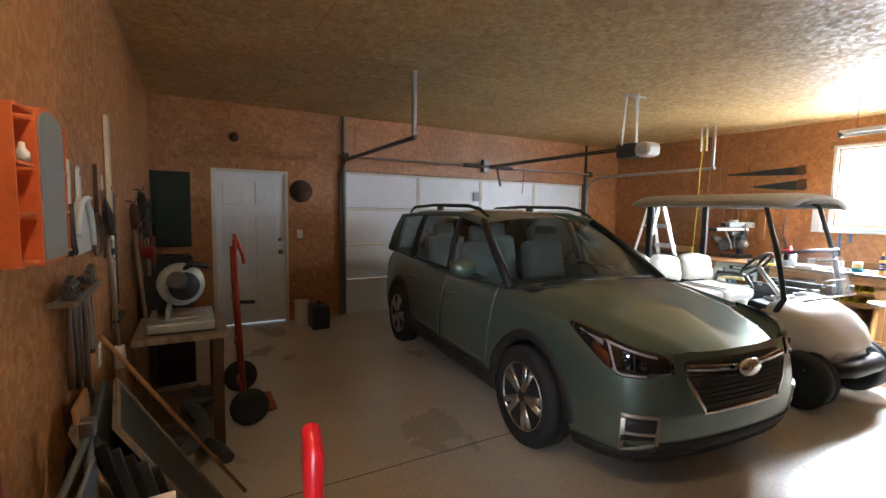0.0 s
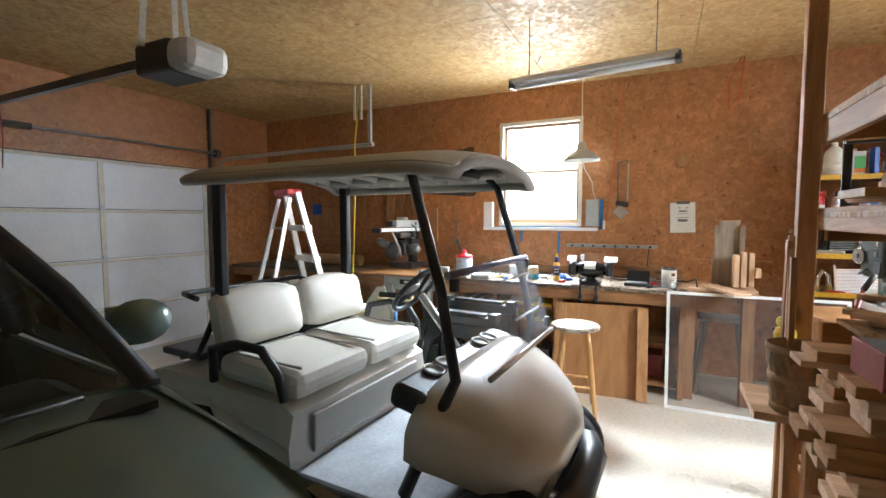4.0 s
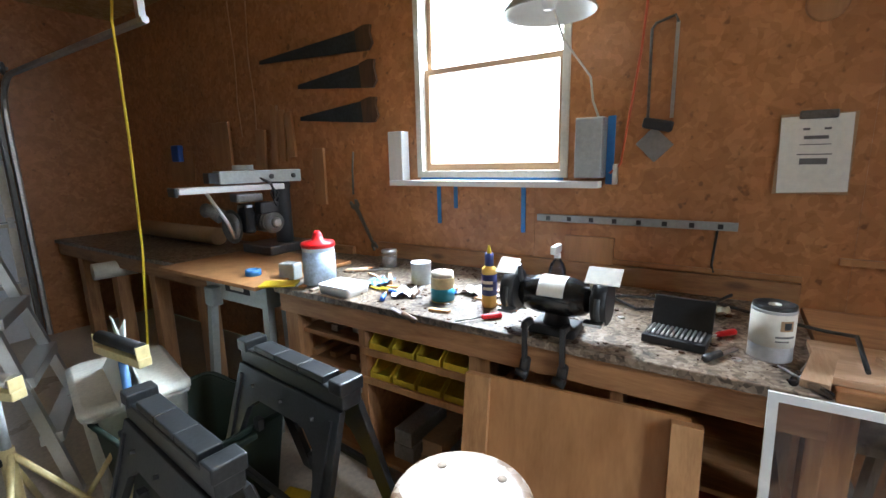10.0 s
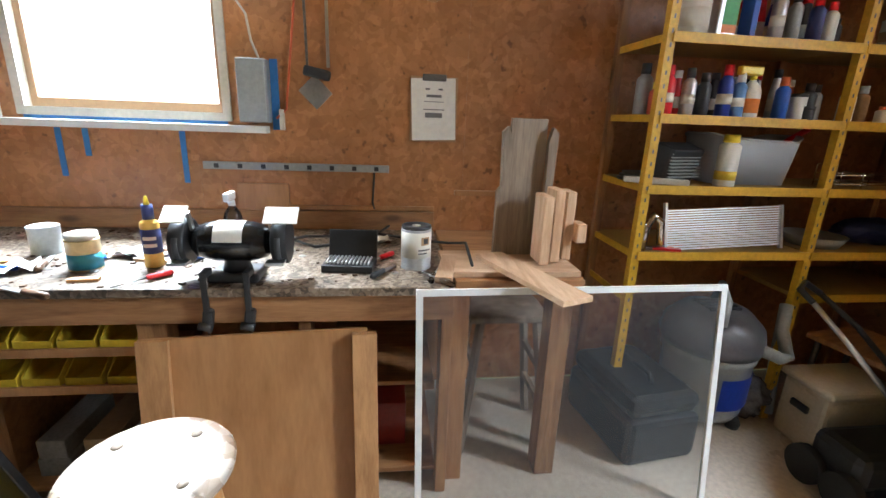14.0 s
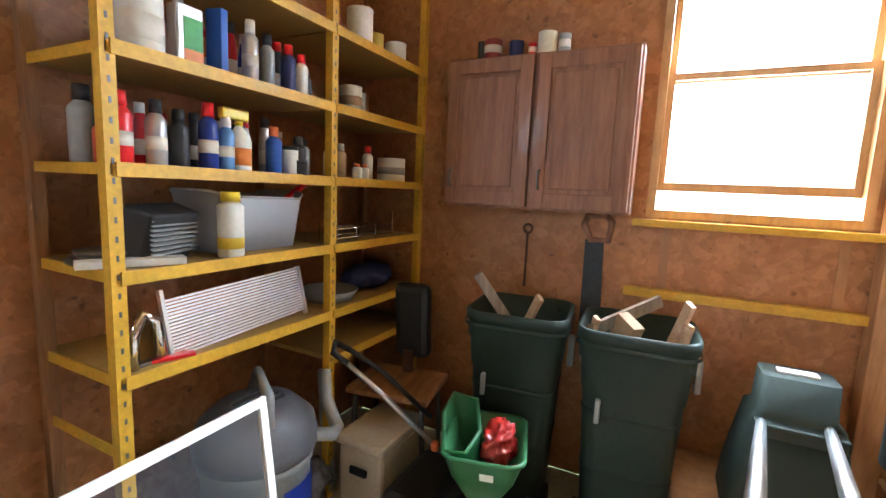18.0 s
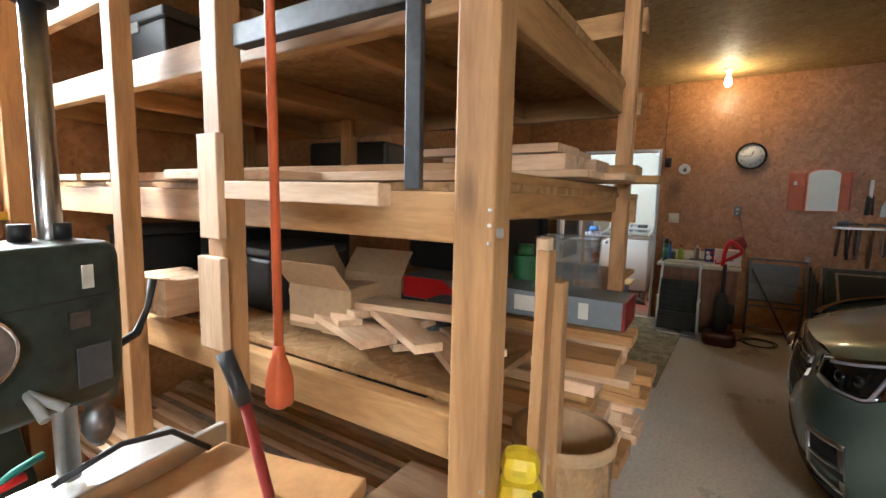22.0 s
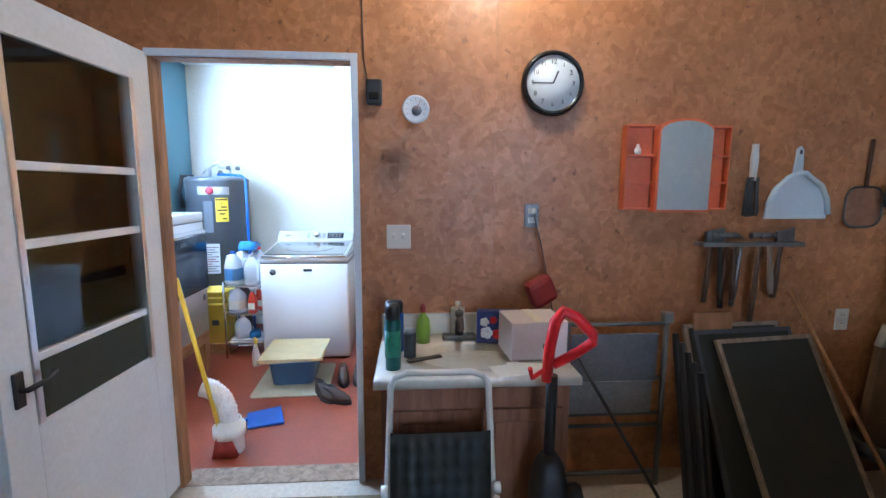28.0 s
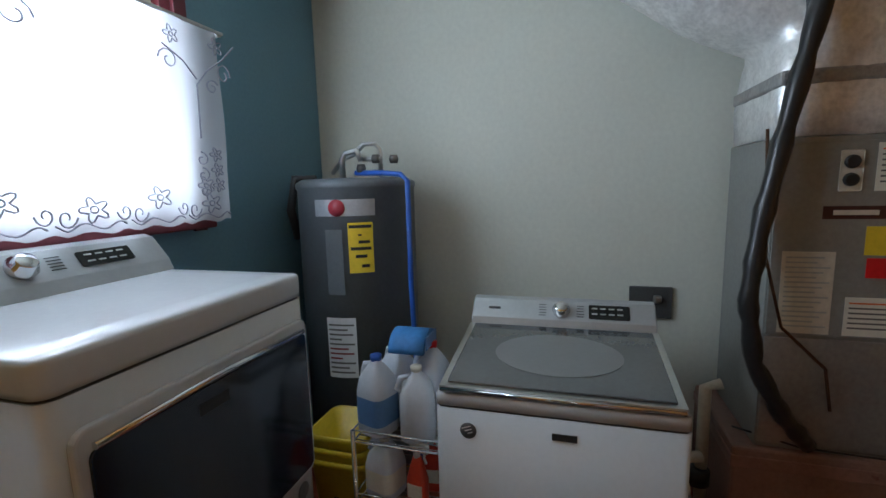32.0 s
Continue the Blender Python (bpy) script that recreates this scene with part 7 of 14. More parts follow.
for nm, x, y, ln, rz, m, hm in (("paint_brush", 7.02, 2.25, 0.2, 65, STEEL, DARKWOOD), ("screwdriver", 7.36, 2.22, 0.2, -35, STEEL, BLUE), ("chisel", 7.3, 2.38, 0.18, 20, STEEL, DARKWOOD), ("scissors", 7.36, 2.69, 0.2, 15, STEEL, LIGHTBLUE), ("putty_knife", 7.50, 2.86, 0.24, -50, STEEL, PALE), ("pencil", 7.25, 2.55, 0.17, 80, BRIGHTYELLOW, BRIGHTYELLOW), ("wooden_stick", 7.42, 2.64, 0.22, 40, PALE, PALE), ("small_pliers", 7.2, 1.22, 0.16, -30, STEEL, BLACK)):
    ob = thing(nm, (x, y, BT), f"{nm.replace('_', ' ')} lying on the cluttered bench", "hand tool", rz=rz)
    bm = B()
    tube(bm, [(-ln / 2, 0, 0.012), (-ln / 2 + 0.01, 0, 0.012), (0.0, 0, 0.012)], [0.006, 0.012, 0.010], 8)
    part("handle", bm, hm, ob)
    part("blade", box(B(), (ln * 0.25, 0, 0.008), (ln * 0.5, 0.016, 0.005), bev=0.001), m, ob)
bm = B()
for k in range(5):
    bmesh.ops.create_icosphere(bm, subdivisions=2, radius=0.035, matrix=pose(7.36 + 0.025 * (k % 3), 1.93 + 0.03 * (k // 2), BT + 0.018, 20 * k, 30 * k, 0) @ Matrix.Diagonal((1.2, 1.3, 0.55, 1)))
solid("blue_rag", bm, BLUE, "crumpled blue shop rag", "rag")


def bench_grinder():
    ob = thing("bench_grinder", (7.15, 1.70, BT), "black bench grinder with two wheel guards and clear shields", "bench grinder")
    part("foot", box(B(), (0.02, 0, 0.02), (0.16, 0.2, 0.04), bev=0.012), BLACK, ob)
    bm = B()
    lathe(bm, [(0.06, 0.03), (0.045, 0.09), (0.05, 0.12)], (0.02, 0, 0), 16)
    part("pedestal", bm, BLACK, ob)
    bm = B()
    tube(bm, [(0, -0.15, 0.165), (0, -0.13, 0.165), (0, -0.07, 0.165), (0, 0.07, 0.165), (0, 0.13, 0.165), (0, 0.15, 0.165)], [0.045, 0.066, 0.082, 0.082, 0.066, 0.045], 24)
    mt = part("motor", bm, BLACKGLOSS, ob)
    bm = B()
    loft(bm, [[(-0.0835 * math.cos(a), y, 0.165 + 0.0835 * math.sin(a)) for a in [radians(10 + 15 * k) for k in range(7)]] for y in (-0.055, 0.055)], cap=False, closed=False)
    part("rating_plate", bm, PAPER, mt)
    for s in (-1, 1):
        bm = B()
        tube(bm, [(0.004, s * 0.160, 0.165), (0.004, s * 0.165, 0.165), (0.004, s * 0.215, 0.165), (0.004, s * 0.22, 0.165)], [0.085, 0.093, 0.093, 0.085], 28)
        part("wheel_guard", bm, BLACK, ob)
        bm = B()
        tube(bm, [(-0.022, s * 0.178, 0.155), (-0.022, s * 0.200, 0.155)], 0.075, 24)
        part("grinding_wheel", bm, DARKGREY, ob)
        bm = B()
        tube(bm, [(0, s * 0.12, 0.165), (0, s * 0.165, 0.165)], 0.018, 10)
        part("shaft", bm, STEEL, ob)
        part("eye_shield", box(B(), (-0.06, s * 0.19 - 0.015 * (s < 0), 0.285), (0.085, 0.13 if s < 0 else 0.09, 0.005), ry=-38, bev=0.002), OFFWHITE, ob)
        part("shield_arm", box(B(), (-0.02, s * 0.15, 0.25), (0.02, 0.012, 0.08), ry=-20), STEEL, ob)
        part("tool_rest", box(B(), (-0.09, s * 0.18, 0.10), (0.05, 0.07, 0.012)), STEEL, ob)
    # clamps that hold it to the bench edge
    for y in (-0.07, 0.09):
        cl = part("clamp", box(B(), (-0.112, y, -0.03), (0.022, 0.022, 0.20), bev=0.005), BLACK, ob)
        part("clamp_jaw", box(B(), (-0.085, y, 0.055), (0.075, 0.026, 0.028), bev=0.006), BLACK, cl)
        part("clamp_head", box(B(), (-0.10, y, -0.125), (0.05, 0.04, 0.075), rx=8, bev=0.012), BLACK, cl)
        bm = B()
        tube(bm, [(-0.112, y, -0.34), (-0.112, y, -0.13)], 0.006, 8)
        part("clamp_screw", bm, RUST, cl)
        bm = B()
        tube(bm, [(-0.13, y - 0.02, -0.16), (-0.13, y + 0.03, -0.15)], [0.018, 0.016], 10)
        part("clamp_grip", bm, BLACK, cl)
    return ob


gr_ob = bench_grinder()
gr_ob.matrix_basis = gr_ob.matrix_basis @ Matrix.Scale(0.80, 4)


def bit_case():
    ob = thing("drill_bit_case", (7.28, 1.34, BT), "open black case of drill bits", "bit case", rz=-6)
    part("tray", box(B(), (-0.02, 0, 0.016), (0.15, 0.22, 0.032), bev=0.004), BLACK, ob)
    part("lid", box(B(), (0.075, 0, 0.085), (0.02, 0.22, 0.13), ry=18, bev=0.004), BLACK, ob)
    for k in range(12):
        bm = B()
        tube(bm, [(-0.075, -0.09 + 0.0165 * k, 0.038), (0.03, -0.09 + 0.0165 * k, 0.038)], 0.004 + 0.00015 * k, 6)
        part("bit", bm, STEEL, ob)
    ob.matrix_basis = ob.matrix_basis @ Matrix.Scale(0.82, 4)


bit_case()
ob = bottle("trigger_spray_bottle", 7.55, 1.83, BT, 0.036, 0.19, PLASTICCLEAR, "clear trigger spray bottle with a white head", "spray bottle", 0.4, WHITE, None, 0.4, 0.1)
part("trigger_head", box(B(), (-0.02, 0, 0.21), (0.085, 0.025, 0.035), bev=0.006), WHITE, ob)
for pts in (((7.55, 1.66, BT + 0.02), (7.6, 1.55, BT + 0.03), (7.66, 1.4, BT + 0.015), (7.7, 1.26, BT + 0.02), (7.6, 1.1, BT + 0.02), (7.5, 0.95, BT + 0.03), (7.36, 0.9, BT + 0.07), (7.2, 0.9, BT + 0.03)), ((7.7, 1.7, BT + 0.01), (7.5, 1.5, BT + 0.012), (7.6, 1.3, BT + 0.012), (7.8, 1.2, BT + 0.03))):
    bm = B()
    tube(bm, pts, 0.006, 8)
    solid("power_cable", bm, BLACK, "black power cable trailing over the bench", "cable")
rng = random.Random(4)
bm = B()
for k in range(420):
    x, y = 7.08 + rng.random() * 0.7, 1.05 + rng.random() * 1.95
    s = 0.003 + 0.013 * rng.random() ** 3
    box(bm, (x, y, BT + s * 0.2 + 0.0005), (s, s * (0.5 + rng.random()), s * 0.4), rng.random() * 180)
solid("bench_debris", bm, DARKWOOD, "shavings, screws and crumbs scattered over the bench top", "debris", kind="stuff")

# ---- on the wall over the bench
def hand_saw(y0, y1, z0, z1):
    ob = thing("hand_saw", (7.862, 0, 0), "dark old hand saw hung on the wall", "hand saw", "hand saws over the bench")
    zm = (z0 + z1) / 2
    bm = B()
    m = Matrix(((0, 0, 1, 0.0), (1, 0, 0, 0), (0, 1, 0, 0), (0, 0, 0, 1)))
    prism(bm, [(y0, zm + 0.005), (y0, zm - 0.02), (y1 + 0.12, z0), (y1 + 0.1, z1)], m, 0.003)
    part("blade", bm, OLDSTEEL, ob)
    bm = B()
    prism(bm, [(y1 + 0.13, z1), (y1 + 0.12, z0), (y1 + 0.03, z0 - 0.005), (y1, z0 + 0.03), (y1 + 0.02, z1 - 0.03), (y1 + 0.01, z1 + 0.01), (y1 + 0.06, z1 + 0.015)], Matrix(((0, 0, 1, -0.008), (1, 0, 0, 0), (0, 1, 0, 0), (0, 0, 0, 1))), 0.018)
    part("handle", bm, DARKWOOD, ob)


OLDSTEEL = mat("tarnished_saw_steel", (0.035, 0.04, 0.042), 0.5, 0.4, 0.35, 6, 60, 0.04)
hand_saw(4.11, 3.06, 2.10, 2.22)
hand_saw(3.73, 3.04, 1.89, 2.03)
hand_saw(3.73, 3.04, 1.69, 1.82)


def hacksaw():
    ob = thing("hacksaw", (7.86, 1.52, 1.6), "hacksaw with a steel bow hung on the wall", "hacksaw")
    bm = B()
    tube(bm, [(0, 0.04, 0.0), (0, 0.045, 0.36), (0, 0.03, 0.38), (0, -0.04, 0.40), (0, -0.05, 0.37)], 0.006, 6)
    part("bow", bm, DARKSTEEL, ob)
    part("blade", box(B(), (0, -0.05, 0.19), (0.002, 0.014, 0.37)), STEEL, ob)
    part("grip", box(B(), (0, 0.0, -0.02), (0.025, 0.12, 0.045), rx=12, bev=0.01), BLACK, ob)


hacksaw()
bm = B()
box(bm, (7.87, 1.53, 1.50), (0.006, 0.11, 0.10), rx=45)
solid("speed_square", bm, STEEL, "small metal square hung under the hacksaw", "square")


def clipboard():
    ob = thing("clipboard", (7.862, 0.995, 1.45), "clipboard with yellowed printed sheets hung on the wall", "clipboard")
    part("board", box(B(), (0.004, 0, -0.005), (0.005, 0.22, 0.29), bev=0.002), CARD, ob)
    part("sheet", box(B(), (-0.001, 0, -0.005), (0.003, 0.205, 0.275), rx=-2), PAPER, ob)
    part("clip", box(B(), (-0.006, 0, 0.135), (0.014, 0.11, 0.03), bev=0.005), DARKSTEEL, ob)
    for k, (y, z, w, h) in enumerate(((0, 0.055, 0.07, 0.012), (0, -0.005, 0.10, 0.004), (0.0, -0.03, 0.08, 0.022), (0.03, 0.085, 0.02, 0.008), (-0.03, 0.085, 0.02, 0.008), (0, 0.03, 0.09, 0.003))):
        part("print_block", box(B(), (-0.0032, y, z), (0.0008, w, h)), PRINT, ob)


clipboard()


def magnet_bar():
    ob = thing("magnetic_tool_bar", (7.866, 1.62, 1.165), "grey magnetic tool bar screwed to the wall", "tool bar")
    part("bar", box(B(), (-0.006, 0, 0), (0.02, 0.84, 0.034), bev=0.003), GREY, ob)
    for k in range(8):
        part("stud", box(B(), (-0.019, -0.36 + 0.103 * k, 0), (0.006, 0.02, 0.02), bev=0.002), BLACK, ob)


magnet_bar()
solid("square_board", span(B(), (7.858, 1.67, 0.96), (7.872, 1.90, 1.085), 0.002), PANELWOOD, "square of panel board standing behind the grinder", "board")
bm = B()
lathe(bm, [(0, 0), (0.062, 0), (0.062, 0.006), (0.05, 0.008), (0, 0.008)], m=pose(7.874, 1.01, 1.96, 0, -90, 0), seg=28)
solid("round_wall_plate", bm, PANELWOOD, "faded round plate on the wall", "wall plate")
for a, b, lab in (((7.85, 0.30, 1.045), (7.872, 0.88, 1.07), "thin wooden strip screwed to the wall"), ((7.86, 0.98, 0.965), (7.872, 1.9, 0.985), "thin wooden strip along the wall")):
    solid("wall_strip", span(B(), a, b, 0.002), PANELWOOD, lab, "wood strip")


def breaker_box():
    ob = thing("electrical_box", (7.872, 1.79, 1.36), "grey metal box beside the window with blue tape round it", "electrical box")
    part("case", span(B(), (-0.07, -0.065, 0.0), (0.0, 0.06, 0.265), 0.006), GREY, ob)
    part("cover", span(B(), (-0.078, -0.06, 0.005), (-0.071, 0.055, 0.26), 0.002), TOOLGREY, ob)
    part("tape_edge", span(B(), (-0.004, -0.10, -0.03), (0.0, -0.066, 0.27)), TAPEBLUE, ob)
    part("plug_strip", span(B(), (-0.03, -0.12, -0.03), (0.0, -0.10, 0.06), 0.004), OFFWHITE, ob)


breaker_box()
solid("white_foam_sheet", span(B(), (7.80, 2.83, 1.346), (7.87, 2.93, 1.62), 0.004), WHITE, "white plastic offcut standing on the window sill", "offcut")
for y, z0, z1 in ((2.63, 1.10, 1.31), (2.52, 1.19, 1.31), (2.12, 1.08, 1.31)):
    solid("hanging_tape", span(B(), (7.868, y - 0.012, z0), (7.871, y + 0.012, z1)), TAPEBLUE, "strip of blue masking tape hanging below the sill", "tape", "tape under the window")
solid("sill_tape", span(B(), (7.868, 1.92, 1.346), (7.873, 2.75, 1.372)), TAPEBLUE, "blue masking tape along the window sill", "tape")
for nm, pts, r, m, lab in (("lamp_cord", ((7.42, 1.84, 2.02), (7.55, 1.83, 1.9), (7.84, 1.80, 1.80), (7.855, 1.79, 1.70), (7.855, 1.76, 1.62)), 0.005, OFFWHITE, "white lamp cord running down to the box"), ("orange_extension_lead", ((7.86, 1.55, 2.78), (7.862, 1.58, 2.2), (7.862, 1.60, 1.9), (7.86, 1.66, 1.42), (7.84, 1.70, 1.38)), 0.005, CORDORANGE, "thin orange cord hanging down the wall"), ("hanging_red_cord", ((7.6, 0.62, 2.75), (7.62, 0.70, 2.55), (7.6, 0.69, 2.32), (7.62, 0.62, 2.42), (7.6, 0.60, 2.75)), 0.006, CORDORANGE, "loop of orange cord hanging from the ceiling"), ("wall_cable", ((7.868, 1.27, 1.15), (7.87, 1.28, 1.0), (7.86, 1.27, 0.97)), 0.005, BLACK, "cable running down from the tool bar"), ("ceiling_wire", ((7.3, 1.84, 2.77), (7.1, 2.2, 2.70), (6.9, 2.1, 2.76)), 0.004, OFFWHITE, "white wire looped along the ceiling")):
    bm = B()
    tube(bm, pts, r, 6)
    solid(nm, bm, m, lab, "cord")
for nm, y0, y1, z0, z1, rx in (("wood_offcut", 4.54, 4.76, 1.43, 1.78, 0), ("pine_lath", 3.97, 4.03, 1.45, 1.86, 4), ("pine_lath", 3.89, 3.95, 1.47, 1.82, 2), ("pine_lath", 3.80, 3.87, 1.50, 1.80, -3), ("pine_lath", 4.12, 4.22, 1.40, 1.70, 5), ("wood_offcut", 3.52, 3.62, 1.18, 1.55, 0)):
    bm = B()
    box(bm, (7.855, (y0 + y1) / 2, (z0 + z1) / 2), (0.02, y1 - y0, z1 - z0), rx=rx, bev=0.002)
    solid(nm, bm, PANELWOOD, "offcut of wood hung on the wall", "offcut", "offcuts on the wall")
solid("blue_clamp", box(B(), (7.845, 5.32, 1.56), (0.05, 0.12, 0.14), bev=0.01), BLUE, "blue clamp on a wooden backing", "clamp")
solid("clamp_backing", box(B(), (7.866, 5.3, 1.45), (0.012, 0.38, 0.26), bev=0.002), PANELWOOD, "wooden backing board on the wall", "board")
ob = thing("open_end_wrench", (7.862, 3.21, 1.06), "dark open-ended wrench leaning on the wall by the window", "wrench")
WM = Matrix(((0, 0, 1, 0), (math.cos(radians(30)), math.sin(radians(30)), 0, 0), (-math.sin(radians(30)), math.cos(radians(30)), 0, 0), (0, 0, 0, 1)))
part("shank", prism(B(), [(-0.010, -0.13), (0.010, -0.13), (0.014, 0.11), (-0.014, 0.11)], WM, 0.010, 0.002), DARKSTEEL, ob)
part("jaw", prism(B(), [(-0.014, 0.108), (0.014, 0.108), (0.034, 0.135), (0.034, 0.175), (0.016, 0.18), (0.014, 0.15), (-0.010, 0.145), (-0.016, 0.175), (-0.032, 0.165), (-0.032, 0.13)], WM, 0.012, 0.002), DARKSTEEL, ob)
part("jaw", prism(B(), [(-0.010, -0.128), (0.010, -0.128), (0.024, -0.15), (0.022, -0.18), (0.010, -0.182), (0.008, -0.16), (-0.008, -0.16), (-0.012, -0.18), (-0.024, -0.172), (-0.022, -0.148)], WM, 0.012, 0.002), DARKSTEEL, ob)
bm = B()
tube(bm, [(7.868, 3.27, 1.52), (7.862, 3.28, 1.4), (7.868, 3.29, 1.25)], 0.007, 6)
solid("iron_rod", bm, DARKSTEEL, "thin iron rod on the wall", "rod")
bm = B()
tube(bm, [(7.62, 5.6, 0.93), (7.62, 4.45, 0.93)], 0.065, 18)
solid("cardboard_tube", bm, CARD, "long cardboard tube lying on the side bench", "tube")
bm = B()
tube(bm, [(7.0, 5.05, 0.72), (7.28, 5.0, 0.72)], 0.06, 18)
solid("white_pipe_offcut", bm, OFFWHITE, "white plastic pipe poking from under the side bench", "pipe")


def pendant_lamp():
    ob = thing("pendant_lamp", (7.41, 1.84, 1.96), "enamel barn-style lamp hanging over the bench", "pendant lamp")
    bm = B()
    ring = lambda r, z: [(r * math.cos(k * math.pi / 16), r * math.sin(k * math.pi / 16), z) for k in range(32)]
    loft(bm, [ring(r, z) for r, z in ((0.165, 0.0), (0.168, 0.004), (0.155, 0.025), (0.12, 0.06), (0.07, 0.09), (0.045, 0.105), (0.042, 0.14), (0.03, 0.165), (0.01, 0.166))], cap=False)
    part("shade", bm, mat("lamp_enamel", (0.42, 0.43, 0.36), 0.35, 0, 0.12, 6, 60, 0.02), ob, "faded green enamel shade")
    bm = B()
    loft(bm, [ring(r, z) for r, z in ((0.1649, 0.0), (0.162, 0.0005), (0.150, 0.02), (0.115, 0.053), (0.065, 0.083), (0.04, 0.10), (0.037, 0.135), (0.01, 0.16))], cap=False)
    part("shade_lining", bm, mat("white_lamp_lining", (0.82, 0.83, 0.78), 0.4, 0, 0.05, 6, 60, 0.0), ob, "white enamel inside of the shade")
    bm = B()
    lathe(bm, [(0, 0.01), (0.02, 0.015), (0.03, 0.04), (0.022, 0.075), (0.014, 0.1)], seg=16)
    part("bulb", bm, WHITE, ob)
    bm = B()
    tube(bm, [(0, 0, 0.16), (0, 0, 0.83)], 0.004, 6)
    part("cord", bm, OFFWHITE, ob)
    bm = B()
    lathe(bm, [(0.05, 0.822), (0.05, 0.829), (0, 0.8295)], seg=16)
    part("ceiling_cap", bm, WHITE, ob)


pendant_lamp()


def tube_light():
    ob = thing("fluorescent_light", (6.22, 1.62, 2.36), "unlit hanging fluorescent shop light", "ceiling light", rz=-7)
    part("housing", box(B(), (0, 0, 0.03), (0.09, 1.06, 0.035), bev=0.006), WHITE, ob)
    bm = B()
    tube(bm, [(0, -0.5, -0.005), (0, 0.5, -0.005)], 0.017, 10)
    part("tube", bm, WHITE, ob)
    for y in (-0.52, 0.52):
        part("end_cap", box(B(), (0, y, 0.01), (0.09, 0.03, 0.055), bev=0.004), DARKGREY, ob)
    for y in (-0.4, 0.4):
        bm = B()
        tube(bm, [(0, y, 0.045), (0, y, 0.43)], 0.003, 6)
        part("chain", bm, DARKSTEEL, ob)


tube_light()
bm = B()
tube(bm, [(6.99, 4.0, 2.70), (6.95, 3.98, 2.45), (6.92, 3.99, 2.2), (6.92, 4.0, 1.6), (6.91, 4.02, 1.0), (6.88, 4.04, 0.55), (6.85, 4.1, 0.02)], 0.0075, 8)
solid("yellow_extension_cord", bm, BRIGHTYELLOW, "yellow extension cord hanging from the ceiling", "cord")
bm = B()
for y in (3.96, 4.04):
    span(bm, (6.98, y - 0.012, 2.45), (7.0, y + 0.012, 2.788))
solid("cord_hanger", bm, OFFWHITE, "pale hanger strips holding the yellow cord", "hanger")


def step_ladder():
    ob = thing("step_ladder", (6.09, 4.09, 0.0), "aluminium step ladder with a red top, standing open", "ladder", rz=154)
    H = 1.66
    part("top_cap", box(B(), (0, 0, H), (0.13, 0.34, 0.05), bev=0.01), RED, ob)
    for s in (-1, 1):
        bm = B()
        tube(bm, [(-0.42, s * 0.29, 0.0), (-0.03, s * 0.15, H)], 0.03, 4, smooth=False)
        part("front_rail", bm, ALU, ob)
        bm = B()
        tube(bm, [(0.40, s * 0.25, 0.0), (0.03, s * 0.14, H - 0.05)], 0.02, 4, smooth=False)
        part("rear_rail", bm, ALU, ob)
    for k in range(1, 6):
        t = k * 0.271 / H
        w = 0.29 - 0.14 * t
        part("tread", box(B(), (-0.42 + 0.39 * t, 0, k * 0.271), (0.085, 2 * w, 0.05), bev=0.004), ALU, ob)
        if k % 2:
            bm = B()
            tube(bm, [(0.40 - 0.37 * t, -0.25 + 0.11 * t, k * 0.271), (0.40 - 0.37 * t, 0.25 - 0.11 * t, k * 0.271)], 0.01, 6)
            part("cross_bar", bm, ALU, ob)


step_ladder()


# ---- small things lying about on the bench top
rng = random.Random(77)
CLUT = "small things on the bench top"
for k in range(16):
    x, y, a = rng.uniform(7.10, 7.55), rng.uniform(1.95, 3.0), rng.uniform(0, 180)
    ln = rng.uniform(0.05, 0.13)
    solid("wood_offcut", box(B(), (x, y, BT + 0.006), (ln, rng.uniform(0.012, 0.03), 0.010), rz=a, bev=0.001), (PALE, PINE, GREYWOOD, PALE)[k % 4], "small offcut of wood on the bench top", "offcut", CLUT)
for k in range(8):
    x, y, a = rng.uniform(7.08, 7.4), rng.uniform(1.0, 2.9), rng.uniform(0, 6.28)
    ob = thing("screwdriver", (x, y, BT + 0.012), "screwdriver with a coloured handle on the bench", "screwdriver", CLUT, rz=math.degrees(a))
    bm = B()
    tube(bm, [(-0.05, 0, 0), (-0.045, 0, 0), (0.02, 0, 0), (0.03, 0, 0)], [0.007, 0.011, 0.010, 0.006], 8)
    part("handle", bm, (BLUE, PLASTICCLEAR, RED, BLACK)[k % 4], ob)
    bm = B()
    tube(bm, [(0.03, 0, 0), (0.13, 0, -0.006)], 0.003, 6)
    part("shank", bm, STEEL, ob)
for k in range(10):
    x, y = rng.uniform(7.12, 7.7), rng.uniform(1.0, 3.0)
    solid("steel_washer", lathe(B(), [(0.006, 0), (0.013, 0), (0.013, 0.003), (0.006, 0.003)], (x, y, BT + 0.0005), 12), (STEEL, RUST)[k % 2], "loose steel washer on the bench top", "washer", CLUT)
for k, (x, y, m) in enumerate(((7.32, 2.62, LIGHTBLUE), (7.25, 2.42, WHITE), (7.42, 2.15, PAPER), (7.60, 1.25, PAPER))):
    bm = B()
    bmesh.ops.create_grid(bm, x_segments=7, y_segments=7, size=0.055)
    for v in bm.verts:
        v.co.z = 0.008 + 0.012 * abs(math.sin(61 * v.co.x + 37 * v.co.y + k)) + 0.008 * math.sin(90 * v.co.y + k)
    bmesh.ops.transform(bm, matrix=pose(x, y, BT + 0.004, 0, 0, 37 * k), verts=bm.verts)
    solid("crumpled_rag", bm, m, "small crumpled rag on the bench top", "rag", CLUT)
